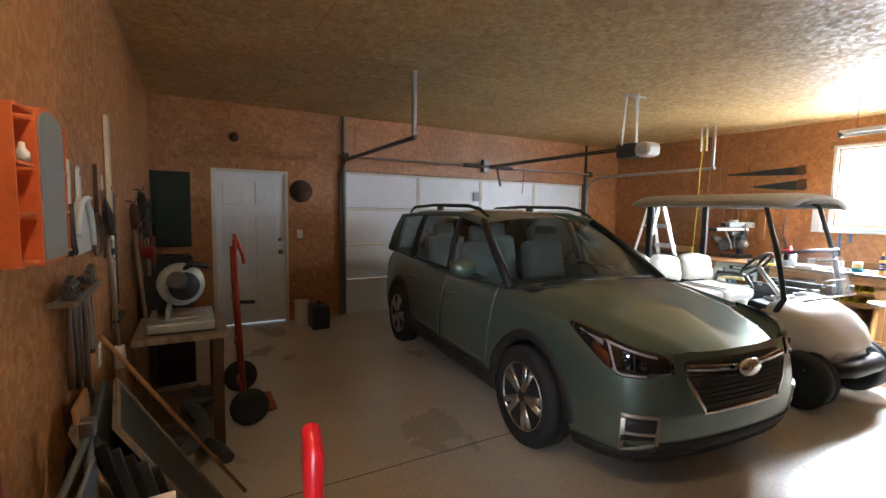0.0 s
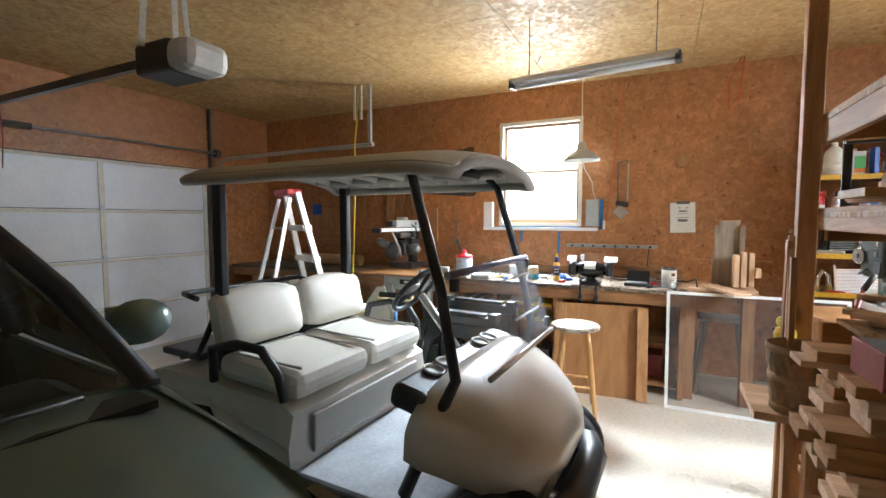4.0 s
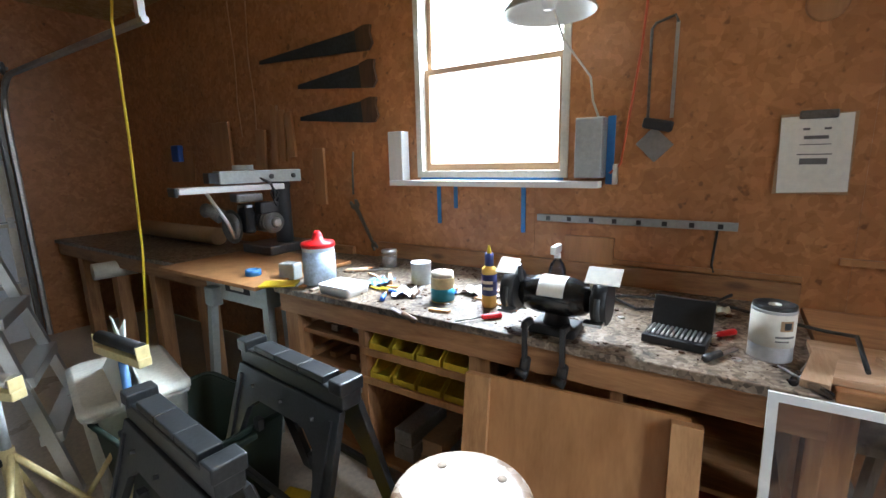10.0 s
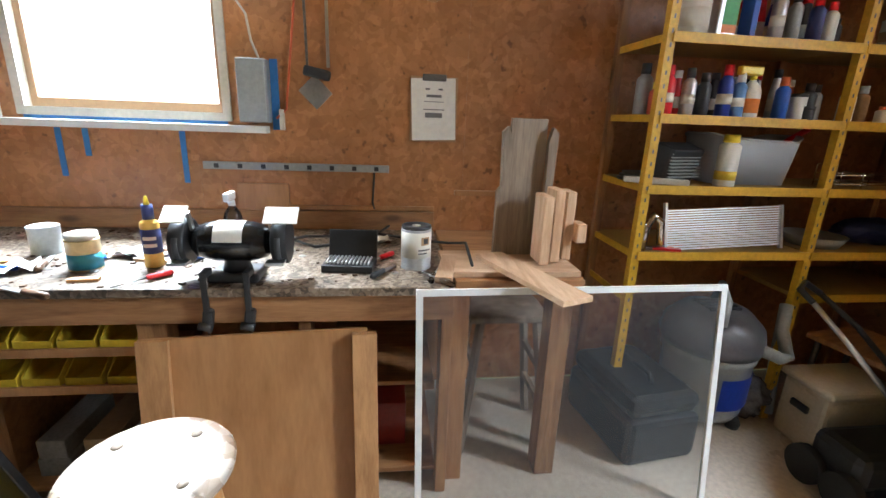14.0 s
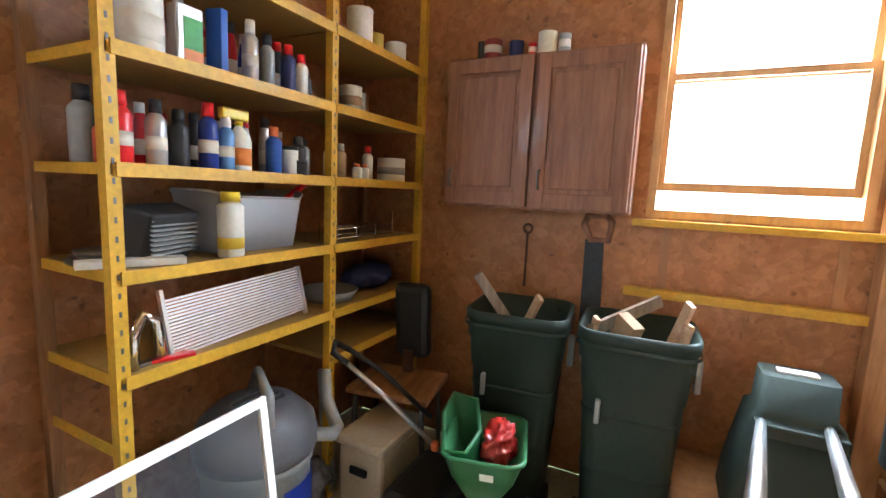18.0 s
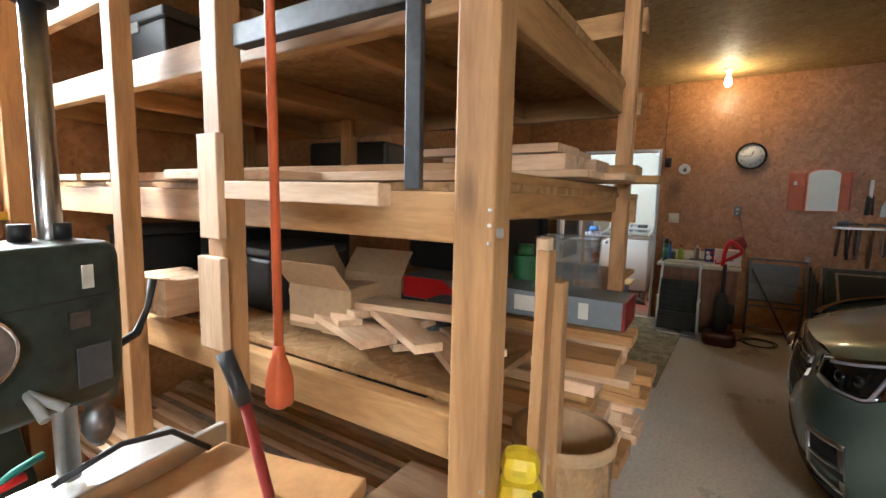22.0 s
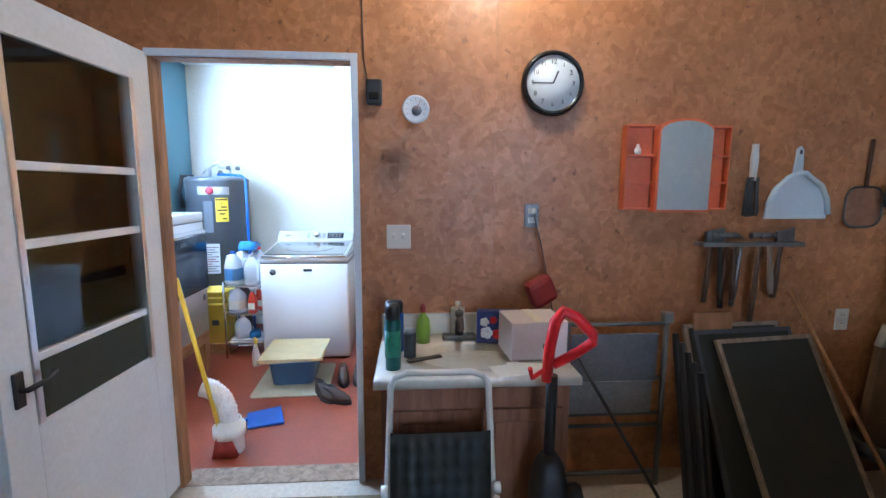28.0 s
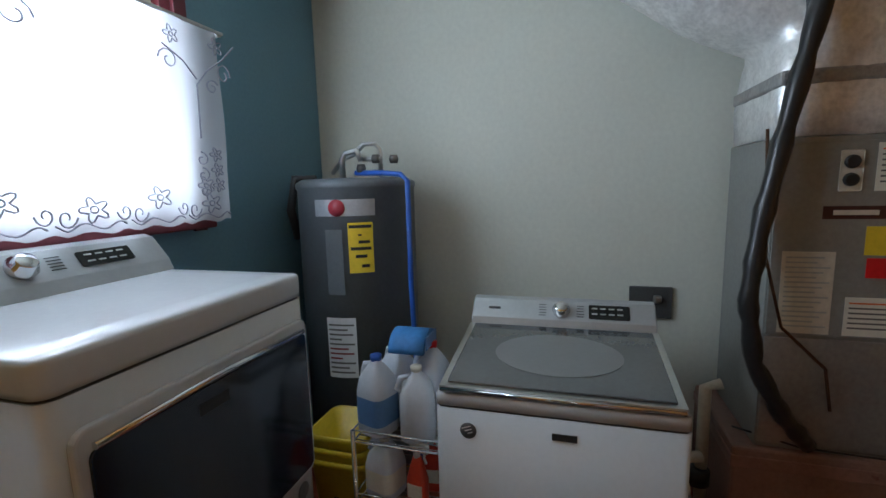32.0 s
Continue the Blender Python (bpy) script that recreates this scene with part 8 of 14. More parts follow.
for y, dy, z1 in ((4.18, 0.05, 1.52), (4.42, -0.03, 1.66)):
    solid("hanging_wall_cord", tube(B(), [(7.858, y, 2.78), (7.86, y + dy, 2.2), (7.858, y + 0.4 * dy, 1.9), (7.86, y + dy, z1)], 0.0045, 6), mat("tan_cord", (0.34, 0.19, 0.10), 0.7, 0, 0.15, 9, 60, 0.0), "thin tan cord hanging down the wall", "cord", "cords on the saw wall")
# ---------------------------------------------------------------- yellow shelving and the back corner
SHELF_Z = (0.67, 0.88, 1.17, 1.455, 1.755, 2.06)
SX0, SX1 = 7.43, 7.86


def yellow_shelves():
    ob = thing("yellow_shelving", (7.65, -0.65, 0.0), "yellow painted shelving unit of slotted angle and boards", "shelving")
    ox, oy = 7.65, -0.65
    for x in (SX0, SX1 - 0.04):
        for y in (0.135, -0.705, -1.45):
            m = YELLOW if x < 7.6 else FIR_Z
            bm = B()
            span(bm, (x - ox, y - oy - 0.018, 0), (x - ox + 0.004, y - oy + 0.018, 2.45))
            span(bm, (x - ox + 0.004, y - oy + 0.014, 0), (x - ox + 0.036, y - oy + 0.018, 2.45))
            po = part("upright", bm, m, ob)
            if x < 7.6 and y > -1:
                bm = B()
                for k in range(46):
                    box(bm, (x - ox - 0.0006, y - oy, 0.06 + 0.05 * k), (0.001, 0.007, 0.016))
                part("slots", bm, DARKSTEEL, po)
    for z in SHELF_Z:
        for y0, y1 in ((-0.70, 0.13), (-1.45, -0.71)):
            if z == SHELF_Z[0] and y0 > -1:
                continue
            bm = B()
            span(bm, (SX0 + 0.006 - ox, y0 - oy, z - 0.02), (SX1 - ox, y1 - oy, z))
            sh = part("shelf", bm, SHELFWOOD, ob)
            bm = B()
            span(bm, (SX0 - 0.006 - ox, y0 - oy, z - 0.034), (SX0 + 0.005 - ox, y1 - oy, z + 0.004), 0.001)
            part("edge_strip", bm, YELLOW, sh)
        bm = B()
        span(bm, (SX0 - ox, 0.136 - oy, z - 0.03), (SX1 - ox, 0.142 - oy, z))
        part("end_strip", bm, YELLOW, ob)


SHELFWOOD = mat("tan_shelf_paint", (0.34, 0.20, 0.05), 0.55, 0, 0.2, 5, 60, 0.05)
yellow_shelves()
S1, S2, S3, S4, S5 = 1.757, 1.457, 1.172, 0.882, 2.062
LABELWHITE = mat("milky_plastic", (0.70, 0.68, 0.60), 0.45, 0, 0.08, 6, 60, 0.02)
SILVERCAN = mat("silver_spray_can", (0.55, 0.55, 0.56), 0.3, 0.7, 0.1, 6, 60, 0.02)
GREENLAB = mat("green_label", (0.06, 0.32, 0.07), 0.5, 0, 0.15, 7, 60, 0.02)
ORANGELAB = mat("orange_label", (0.70, 0.20, 0.03), 0.5, 0, 0.15, 7, 60, 0.02)
DEEPBLUE = mat("deep_blue_can", (0.015, 0.04, 0.26), 0.35, 0, 0.15, 7, 60, 0.02)
REDDISH = mat("faded_red_plastic", (0.45, 0.06, 0.035), 0.45, 0, 0.15, 7, 60, 0.02)
SPR = "spray cans and bottles on the yellow shelves"
bottle("white_gallon_jug", 7.50, 0.02, S1, 0.062, 0.245, LABELWHITE, "milky plastic gallon jug with a paper label", "jug", 0.42, WHITE, (PAPER, 0.12, 0.42), 0.32, 0.08, SPR)
ob = thing("flat_can", (7.50, -0.115, S1), "flat tin with a green and orange label", "tin", SPR)
part("body", box(B(), (0, 0, 0.085), (0.05, 0.085, 0.17), bev=0.006), SILVERCAN, ob)
part("label_panel", box(B(), (-0.026, -0.008, 0.09), (0.002, 0.06, 0.09)), GREENLAB, ob)
part("label_panel", box(B(), (-0.026, -0.008, 0.03), (0.002, 0.06, 0.03)), ORANGELAB, ob)
bm = B()
lathe(bm, [(0.014, 0.17), (0.014, 0.19), (0, 0.19)], (0, 0.02, 0), 12)
part("spout", bm, WHITE, ob)
solid("blue_box", box(B(), (7.48, -0.205, S1 + 0.095), (0.06, 0.03, 0.19), rz=10, bev=0.003), BLUE, "tall thin blue box", "box")
for y, r, h, m, c, z, x, lab in (
    (-0.33, 0.027, 0.20, SILVERCAN, WHITE, S1, 7.48, "silver spray can with a white cap"),
    (-0.42, 0.026, 0.185, GREY, BLACK, S1, 7.50, "grey spray can with a dark cap"),
    (-0.50, 0.027, 0.17, NAVY, RED, S1, 7.48, "dark blue can with a red cap"),
    (-0.555, 0.026, 0.15, LABELWHITE, RED, S1, 7.47, "white and blue bottle with a red cap"),
    (-0.615, 0.022, 0.10, BLACK, BLACK, S1, 7.5, "small dark bottle on the yellow shelving"),
    (0.10, 0.03, 0.185, RED, RED, S2, 7.46, "red spray can on the yellow shelving"),
    (0.055, 0.026, 0.19, DARKRED, ORANGE, S2, 7.56, "orange-red spray can set back on the shelf"),
    (0.0, 0.027, 0.18, SILVERCAN, BLACK, S2, 7.47, "silver and black spray can"),
    (-0.065, 0.028, 0.165, BLACK, BLACK, S2, 7.47, "black spray can on the yellow shelving"),
    (-0.16, 0.029, 0.20, DEEPBLUE, RED, S2, 7.47, "deep blue lubricant can with a red cap"),
    (-0.215, 0.026, 0.17, LIGHTBLUE, WHITE, S2, 7.46, "pale blue and white can"),
    (-0.42, 0.028, 0.165, BLUE, ORANGE, S2, 7.47, "bright blue can with an orange cap"),
    (-0.335, 0.04, 0.16, CARD, BLACK, S2, 7.55, "amber plastic bottle on the yellow shelving"),
    (-0.57, 0.03, 0.15, BLACK, BLACK, S2, 7.5, "black can set back on the shelf"),
    (-0.64, 0.028, 0.15, GREY, BLACK, S2, 7.54, "dull grey can on the yellow shelving"),
    (0.098, 0.034, 0.21, mat("hazy_grey_plastic", (0.34, 0.35, 0.35), 0.3, 0, 0.1, 7, 60, 0.02), BLACK, S2, 7.64, "clear squeeze bottle on the yellow shelving"),
    (0.085, 0.028, 0.13, REDDISH, BRIGHTYELLOW, S2, 7.56, "small red bottle with a yellow cap"),
    (-0.76, 0.03, 0.15, LABELWHITE, WHITE, S2, 7.5, "white bottle on the yellow shelving"),
    (-0.83, 0.026, 0.15, CARD, WHITE, S2, 7.5, "tan bottle with a white cap"),
    (-0.91, 0.024, 0.07, LABELWHITE, ORANGE, S2, 7.47, "small white jar with an orange lid"),
    (-0.965, 0.024, 0.07, LABELWHITE, ORANGE, S2, 7.47, "small white jar with an orange lid"),
    (-1.03, 0.027, 0.16, LABELWHITE, RED, S2, 7.5, "tall white bottle on the yellow shelving"),
):
    bottle("spray_can" if h > 0.14 else "small_bottle", x, y, z, r, h, m, lab, "spray can" if h > 0.14 else "bottle", 0.2, c, (PAPER, 0.3, 0.55) if m in (RED, DEEPBLUE, LIGHTBLUE, SILVERCAN) else None, 0.62, 0.2, SPR)
ob = bottle("trigger_cleaner_bottle", 7.46, -0.265, S2, 0.038, 0.16, LABELWHITE, "white cleaner bottle with a yellow trigger head", "spray bottle", 0.45, BRIGHTYELLOW, (ORANGELAB, 0.12, 0.5), 0.35, 0.08, SPR)
part("trigger_head", box(B(), (0.0, 0.02, 0.18), (0.03, 0.10, 0.035), bev=0.006), BRIGHTYELLOW, ob)
for y, r, h, m in ((-0.50, 0.03, 0.09, LABELWHITE), (-0.53, 0.028, 0.04, BLACK)):
    can("small_jar", 7.47 - 0.02 * (h < 0.05), y, S2, r, h, m, "small jar on the shelf", "jar", None, (BLACK, [(r, 0), (r * 1.02, 0.014), (0, 0.015)]), 16)
can("plastic_tub", 7.52, -1.27, S2, 0.075, 0.12, LABELWHITE, "pale plastic tub on the yellow shelving", "tub", (GREY, 0.3, 0.6))
can("white_tub", 7.52, -0.92, S1, 0.052, 0.115, LABELWHITE, "white tub with a printed label", "tub", (CARD, 0.25, 0.6))
can("grey_tin", 7.56, -1.03, S1, 0.035, 0.11, GREY, "grey tin on the yellow shelving", "tin")
for k, (y, r, h, m) in enumerate(((-0.95, 0.06, 0.15, OFFWHITE), (-1.12, 0.045, 0.10, BINYELLOW), (-1.25, 0.055, 0.09, WHITE), (-0.82, 0.03, 0.06, DARKRED))):
    can("top_shelf_tin", 7.5 + 0.04 * (k % 2), y, S5, r, h, m, "old tin on the top shelf", "tin", None, None, 18)
# fan heater, tub, weed bottle, vent
def slatted_heater():
    ob = thing("slatted_heater", (7.56, -0.05, S3), "small dark slatted heater tipped back on the shelf", "heater", rz=18)
    part("case", box(B(), (0, 0, 0.085), (0.10, 0.2, 0.16), ry=-18, bev=0.01), BLACK, ob)
    for k in range(9):
        part("slat", box(B(), (-0.06 + 0.005 * k * 0, 0, 0.03 + 0.014 * k), (0.012, 0.19, 0.004), ry=-18), GREY, ob)


slatted_heater()
solid("metal_level", box(B(), (7.50, 0.06, S3 + 0.012), (0.05, 0.26, 0.022), rz=-24, bev=0.003), OFFWHITE, "short pale bar lying on the shelf", "bar")
bm = B()
for k in range(3):
    lathe(bm, [(0.10 - 0.01 * k, 0), (0.105 - 0.01 * k, 0.01), (0, 0.012)], (7.62, 0.0 + 0.06, S3 + 0.013 * k), 20)
solid("saw_blade_stack", bm, DARKSTEEL, "stack of dark circular saw blades", "saw blades")


def clear_tub():
    ob = thing("clear_plastic_tub", (7.62, -0.40, S3), "clear plastic tub with wavy handles", "tub")
    bm = B()
    o = rrect(0.26, 0.42, 0.05)
    n = len(o)
    lip = [0.19 + 0.025 * abs(math.sin(2 * math.pi * k / n * 1.0)) for k in range(n)]
    loft(bm, [[(x * 0.85, y * 0.85, 0.001) for x, y in o], [(x, y, lip[k]) for k, (x, y) in enumerate(o)], [(x * 0.98, y * 0.98, lip[k]) for k, (x, y) in enumerate(o)], [(x * 0.83, y * 0.83, 0.006) for x, y in o]])
    MILKY = veil("milky_clear_plastic", (0.66, 0.70, 0.74), 0.5, 0.3)
    part("body", bm, MILKY, ob)
    bm = B()
    tube(bm, [(x * 1.005, y * 1.005, lip[k] + 0.002) for k, (x, y) in enumerate(o)], 0.005, 6, closed=True)
    part("rim", bm, MILKY, ob)


clear_tub()
bm = B()
tube(bm, [(7.6, -0.50, S3 + 0.13), (7.55, -0.66, S3 + 0.25)], [0.008, 0.014], 8)
solid("red_scoop_handle", bm, RED, "red scoop handle poking out of the tub", "scoop")
bottle("granule_bottle", 7.47, -0.235, S3, 0.042, 0.215, LABELWHITE, "pale bottle of granules with a yellow lid", "bottle", 0.12, BRIGHTYELLOW, (BINYELLOW, 0.15, 0.35), 0.75, 0.14, SPR)


FINALU = mat("bright_fin_aluminium", (0.90, 0.91, 0.92), 0.38, 1.0, 0.05, 7, 90, 0.01)


def register_grille():
    ob = thing("steel_grille", (7.48, -0.31, S4), "corrugated steel register panel leaning on the shelf", "grille", rz=0)
    for k in range(17):
        bm = B()
        box(bm, (0.0, 0.0, 0.012 + 0.0108 * k), (0.012, 0.56, 0.0062), rx=-3)
        bmesh.ops.transform(bm, matrix=pose(0, 0, 0, 0, 14, 0), verts=bm.verts)
        part("louvre", bm, FINALU, ob)
    for s in (-1, 1):
        bm = B()
        box(bm, (0, s * 0.285, 0.095), (0.018, 0.012, 0.2))
        bmesh.ops.transform(bm, matrix=pose(0, 0, 0.012, 0, 14, 0), verts=bm.verts)
        part("end_frame", bm, ALU, ob)


register_grille()
bm = B()
tube(bm, [(7.47, 0.09, S4), (7.47, 0.085, S4 + 0.1), (7.46, 0.06, S4 + 0.16), (7.455, 0.03, S4 + 0.13), (7.45, 0.02, S4 + 0.03)], 0.017, 10)
solid("bent_chrome_pipe", bm, CHROME, "bent chrome tap pipe standing on the shelf", "pipe")
for k, (y, m) in enumerate(((-0.02, RED), (0.05, DARKSTEEL), (-0.08, ORANGE))):
    solid("small_tool", box(B(), (7.46 + 0.02 * k, y, S4 + 0.006), (0.03, 0.12, 0.012), rz=25 * k - 20, bev=0.003), m, "small tool lying at the shelf edge", "hand tool")


def wire_rack():
    ob = thing("wire_rack", (7.50, -0.97, S3), "small chrome wire rack", "wire rack")
    for x in (-0.05, 0.05):
        for z in (0.02, 0.06):
            bm = B()
            tube(bm, [(x, -0.22, z), (x, 0.22, z)], 0.003, 6)
            part("wire", bm, CHROME, ob)
    for y in (-0.22, -0.07, 0.08, 0.22):
        bm = B()
        tube(bm, [(-0.05, y, 0.004), (-0.05, y, 0.13 if abs(y) > 0.2 else 0.07), (0.05, y, 0.1 if abs(y) > 0.2 else 0.07), (0.05, y, 0.004)], 0.003, 6)
        part("wire", bm, CHROME, ob)


wire_rack()
bm = B()
lathe(bm, [(0.0, 0.004), (0.10, 0.0), (0.13, 0.05), (0.135, 0.05), (0.105, -0.001), (0, 0.0)], (7.58, -0.86, S4 + 0.002), 24)
solid("metal_pan", bm, GREY, "round metal pan on the shelf", "pan")

# ---- wall cabinet with tins
def wall_cabinet():
    ob = thing("wall_cabinet", (6.77, RY0, 1.35), "stained oak two-door wall cabinet", "cabinet")
    part("body", span(B(), (-0.45, 0.0, 0.0), (0.45, 0.14, 0.72), 0.003), OAKRED, ob)
    for s in (-1, 1):
        a, b = (0.012, 0.44) if s > 0 else (-0.44, -0.012)
        d = part("door", span(B(), (a, 0.141, 0.012), (b, 0.158, 0.708), 0.003), OAKRED, ob)
        for p, q, r, t in ((a, a + 0.06, 0.012, 0.708), (b - 0.06, b, 0.012, 0.708), (a + 0.06, b - 0.06, 0.012, 0.08), (a + 0.06, b - 0.06, 0.64, 0.708)):
            part("door_rail", span(B(), (p, 0.1585, r), (q, 0.170, t), 0.003), OAKRED, d)
        part("raised_panel", box(B(), ((a + b) / 2, 0.161, 0.36), (b - a - 0.16, 0.012, 0.52), bev=0.005), OAKRED, d)
        bm = B()
        x = (b - 0.035) if s < 0 else (b - 0.035)
        tube(bm, [(x, 0.171, 0.10), (x, 0.19, 0.105), (x, 0.19, 0.18), (x, 0.171, 0.185)], 0.006, 6)
        part("handle", bm, DARKSTEEL, d)


wall_cabinet()
for k, (x, r, h, m) in enumerate(((7.02, 0.045, 0.09, DARKRED), (6.9, 0.035, 0.075, NAVY), (6.82, 0.02, 0.06, RED), (6.75, 0.045, 0.10, OFFWHITE), (6.67, 0.028, 0.085, GREY), (7.08, 0.02, 0.09, BLACK))):
    can("cabinet_top_tin", x, RY0 + 0.08, 2.071, r, h, m, "small tin standing on top of the wall cabinet", "tin", (PAPER, 0.3, 0.7) if k % 2 == 0 else None, None, 18)


# ---- wheeled bins
def wheelie_bin(name, x, y, rz, h, label):
    ob = thing(name, (x, y, 0.0), label, "garbage bin", "green garbage bins", rz=rz)
    o = rrect(0.415, 0.40, 0.075, 5)
    bm = B()
    prof = [(0.76, 0.0), (0.79, 0.08), (0.92, h - 0.27), (0.95, h - 0.255), (1.0, h - 0.13), (1.04, h - 0.12), (1.05, h - 0.05), (1.09, h - 0.045), (1.09, h), (1.02, h), (0.98, h - 0.12), (0.88, h - 0.3), (0.74, 0.12)]
    loft(bm, [[(px * s, py * s, z) for px, py in o] for s, z in prof])
    part("body", bm, BINGREEN, ob)
    bm = B()
    loft(bm, [[(px * 1.11, py * 1.11, z) for px, py in o] for z in (h - 0.065, h - 0.05)], cap=False)
    part("rim_band", bm, BINGREEN, ob)
    for s in (-1, 1):
        bm = B()
        tube(bm, [(s * 0.15, 0.15, 0.07), (s * 0.19, 0.15, 0.07)], 0.07, 20)
        part("wheel", bm, RUBBER, ob)
    for z, k in ((h * 0.34, 0.848), (h * 0.62, 0.908)):
        bm = B()
        loft(bm, [[(px * k * q, py * k * q, z + dz) for px, py in o] for q, dz in ((0.99, -0.012), (1.012, -0.004), (1.012, 0.004), (0.99, 0.012))], cap=False)
        part("moulded_rib", bm, BINGREEN, ob)
    bm = B()
    tube(bm, [(-0.16, -0.20, h - 0.06), (-0.13, -0.225, h - 0.02), (0.13, -0.225, h - 0.02), (0.16, -0.20, h - 0.06)], 0.014, 8)
    part("handle", bm, BINGREEN, ob)
    part("latch", box(B(), (0.12, 0.195, h - 0.33), (0.02, 0.03, 0.10), bev=0.006), GREY, ob)
    part("latch", box(B(), (-0.235, 0.03, h - 0.17), (0.025, 0.05, 0.14), bev=0.008), GREY, ob)
    return ob


wheelie_bin("wheeled_bin", 6.735, -1.225, 6, 0.905, "dark green wheeled garbage bin, open, with scrap wood inside")
wheelie_bin("wheeled_bin", 6.235, -1.225, 3, 0.905, "dark green wheeled garbage bin, open, with lumber ends sticking out")
for a, b, w, m in (((6.70, -1.19, 0.72), (6.90, -1.05, 1.06), 0.045, GREYWOOD), ((6.74, -1.20, 0.74), (6.625, -1.10, 0.985), 0.04, PALE), ((6.15, -1.18, 0.7), (6.06, -1.06, 1.05), 0.04, PALE), ((6.42, -1.14, 0.86), (6.16, -1.30, 1.0), 0.05, GREYWOOD), ((6.32, -1.22, 0.72), (6.26, -1.16, 0.93), 0.11, CARD), ((6.44, -1.2, 0.7), (6.39, -1.14, 0.925), 0.035, PALE), ((6.10, -1.12, 0.7), (6.052, -1.07, 0.97), 0.03, PALE)):
    bm = B()
    a, b = Vector(a), Vector(b)
    q = (b - a).to_track_quat("Z", "X").to_euler()
    box(bm, (a + b) / 2, (w, w * 0.5, (b - a).length), math.degrees(q.z), math.degrees(q.x), math.degrees(q.y), bev=0.002)
    solid("scrap_stick", bm, m, "scrap stick sticking out of a garbage bin", "scrap wood", "scrap in the bins")
# hand saw and hook on the back wall
def wall_saw():
    ob = thing("panel_saw", (6.46, RY0 + 0.012, 0.95), "hand saw with a wooden handle hung on the back wall", "hand saw")
    part("blade", prism(B(), [(-0.05, -0.25), (0.05, -0.25), (0.055, 0.25), (-0.03, 0.25)], pose(0, 0, 0.02, 90, 0, 0), 0.003), OLDSTEEL, ob)
    bm = B()
    tube(bm, [(-0.05, 0, 0.27), (-0.06, 0, 0.36), (-0.03, 0, 0.39), (0.05, 0, 0.385), (0.065, 0, 0.34), (0.03, 0, 0.27)], 0.016, 8, closed=True)
    part("handle", bm, OAKRED, ob)


wall_saw()
bm = B()
tube(bm, arc((6.8, RY0 + 0.02, 1.25), 0.022, 0, 360, 12) + [(6.8, RY0 + 0.02, 1.22), (6.8, RY0 + 0.02, 0.95)], 0.006, 6)
solid("hanging_hook", bm, RUST, "rusty eye hook hung on the back wall", "hook")
solid("light_switch", box(B(), (5.40, RY0 + 0.006, 1.36), (0.07, 0.01, 0.11), bev=0.003), OFFWHITE, "cream switch plate beside the window", "switch")

# ---- clutter on the floor: spreader, mower handle, vacuum, boxes
def spreader():
    ob = thing("broadcast_spreader", (6.72, -0.79, 0.0), "green plastic push spreader with a red bag in its hopper", "spreader", rz=15)
    o = rrect(0.30, 0.36, 0.06)
    bm = B()
    loft(bm, [[(x * 0.35, y * 0.35, 0.22) for x, y in o], [(x * 0.8, y * 0.8, 0.36) for x, y in o], [(x, y, 0.46) for x, y in o], [(x * 1.06, y * 1.06, 0.465) for x, y in o], [(x * 1.06, y * 1.06, 0.48) for x, y in o], [(x * 0.95, y * 0.95, 0.47) for x, y in o], [(x * 0.74, y * 0.74, 0.36) for x, y in o], [(x * 0.3, y * 0.3, 0.25) for x, y in o]])
    part("hopper", bm, SPREADGREEN, ob)
    part("label_patch", box(B(), (-0.02, 0.158, 0.40), (0.05, 0.003, 0.035), rx=-18), PAPER, ob)
    for s in (-1, 1):
        bm = B()
        tube(bm, [(s * 0.17, 0, 0.11), (s * 0.21, 0, 0.11)], 0.11, 20)
        part("wheel", bm, BLACK, ob)
    bm = B()
    tube(bm, [(-0.17, 0, 0.11), (0.17, 0, 0.11)], 0.01, 8)
    part("axle", bm, STEEL, ob)
    bm = B()
    tube(bm, [(0, 0.0, 0.12), (0, 0.02, 0.24)], 0.05, 10)
    part("gear_case", bm, BLACK, ob)
    rim = [(0.14, 0.15, 0.475), (0.18, -0.02, 0.53), (0.16, -0.14, 0.565), (0.06, -0.14, 0.55), (0.025, 0.02, 0.50), (0.06, 0.15, 0.475)]
    bm = B()
    loft(bm, [rim, [(x * 0.8, y * 0.8, 0.40) for x, y, z in rim], [(x * 0.6, y * 0.6, 0.30) for x, y, z in rim]], cap=False)
    chute = part("side_chute", bm, SPREADGREEN, ob, "raised triangular side chute")
    bm = B()
    tube(bm, rim, 0.009, 6, closed=True)
    part("rim", bm, SPREADGREEN, chute)


spreader()
def crumpled(c, size, rough, seed, sub=4):
    """One soft folded mass, like a bag or a cloth."""
    bm = B()
    bmesh.ops.create_icosphere(bm, subdivisions=sub, radius=1.0)
    for v in bm.verts:
        n = noise.ridged_multi_fractal(v.co * 1.6 + Vector((seed, 0, 0)), 0.9, 2.1, 4, 1.0, 2.0)
        d = v.co * (1 + rough * (n - 1.0))
        v.co = Vector((c[0] + d.x * size[0], c[1] + d.y * size[1], c[2] + max(d.z, -0.85) * size[2]))
    for f in bm.faces:
        f.smooth = True
    return bm


bm = crumpled((6.67, -0.81, 0.45), (0.06, 0.085, 0.075), 0.5, 3)
solid("red_plastic_bag", bm, mat("glossy_red_film", (0.42, 0.02, 0.018), 0.22, 0, 0.3, 9, 80, 0.1, 0.4), "crumpled red plastic bag in the spreader hopper", "bag")


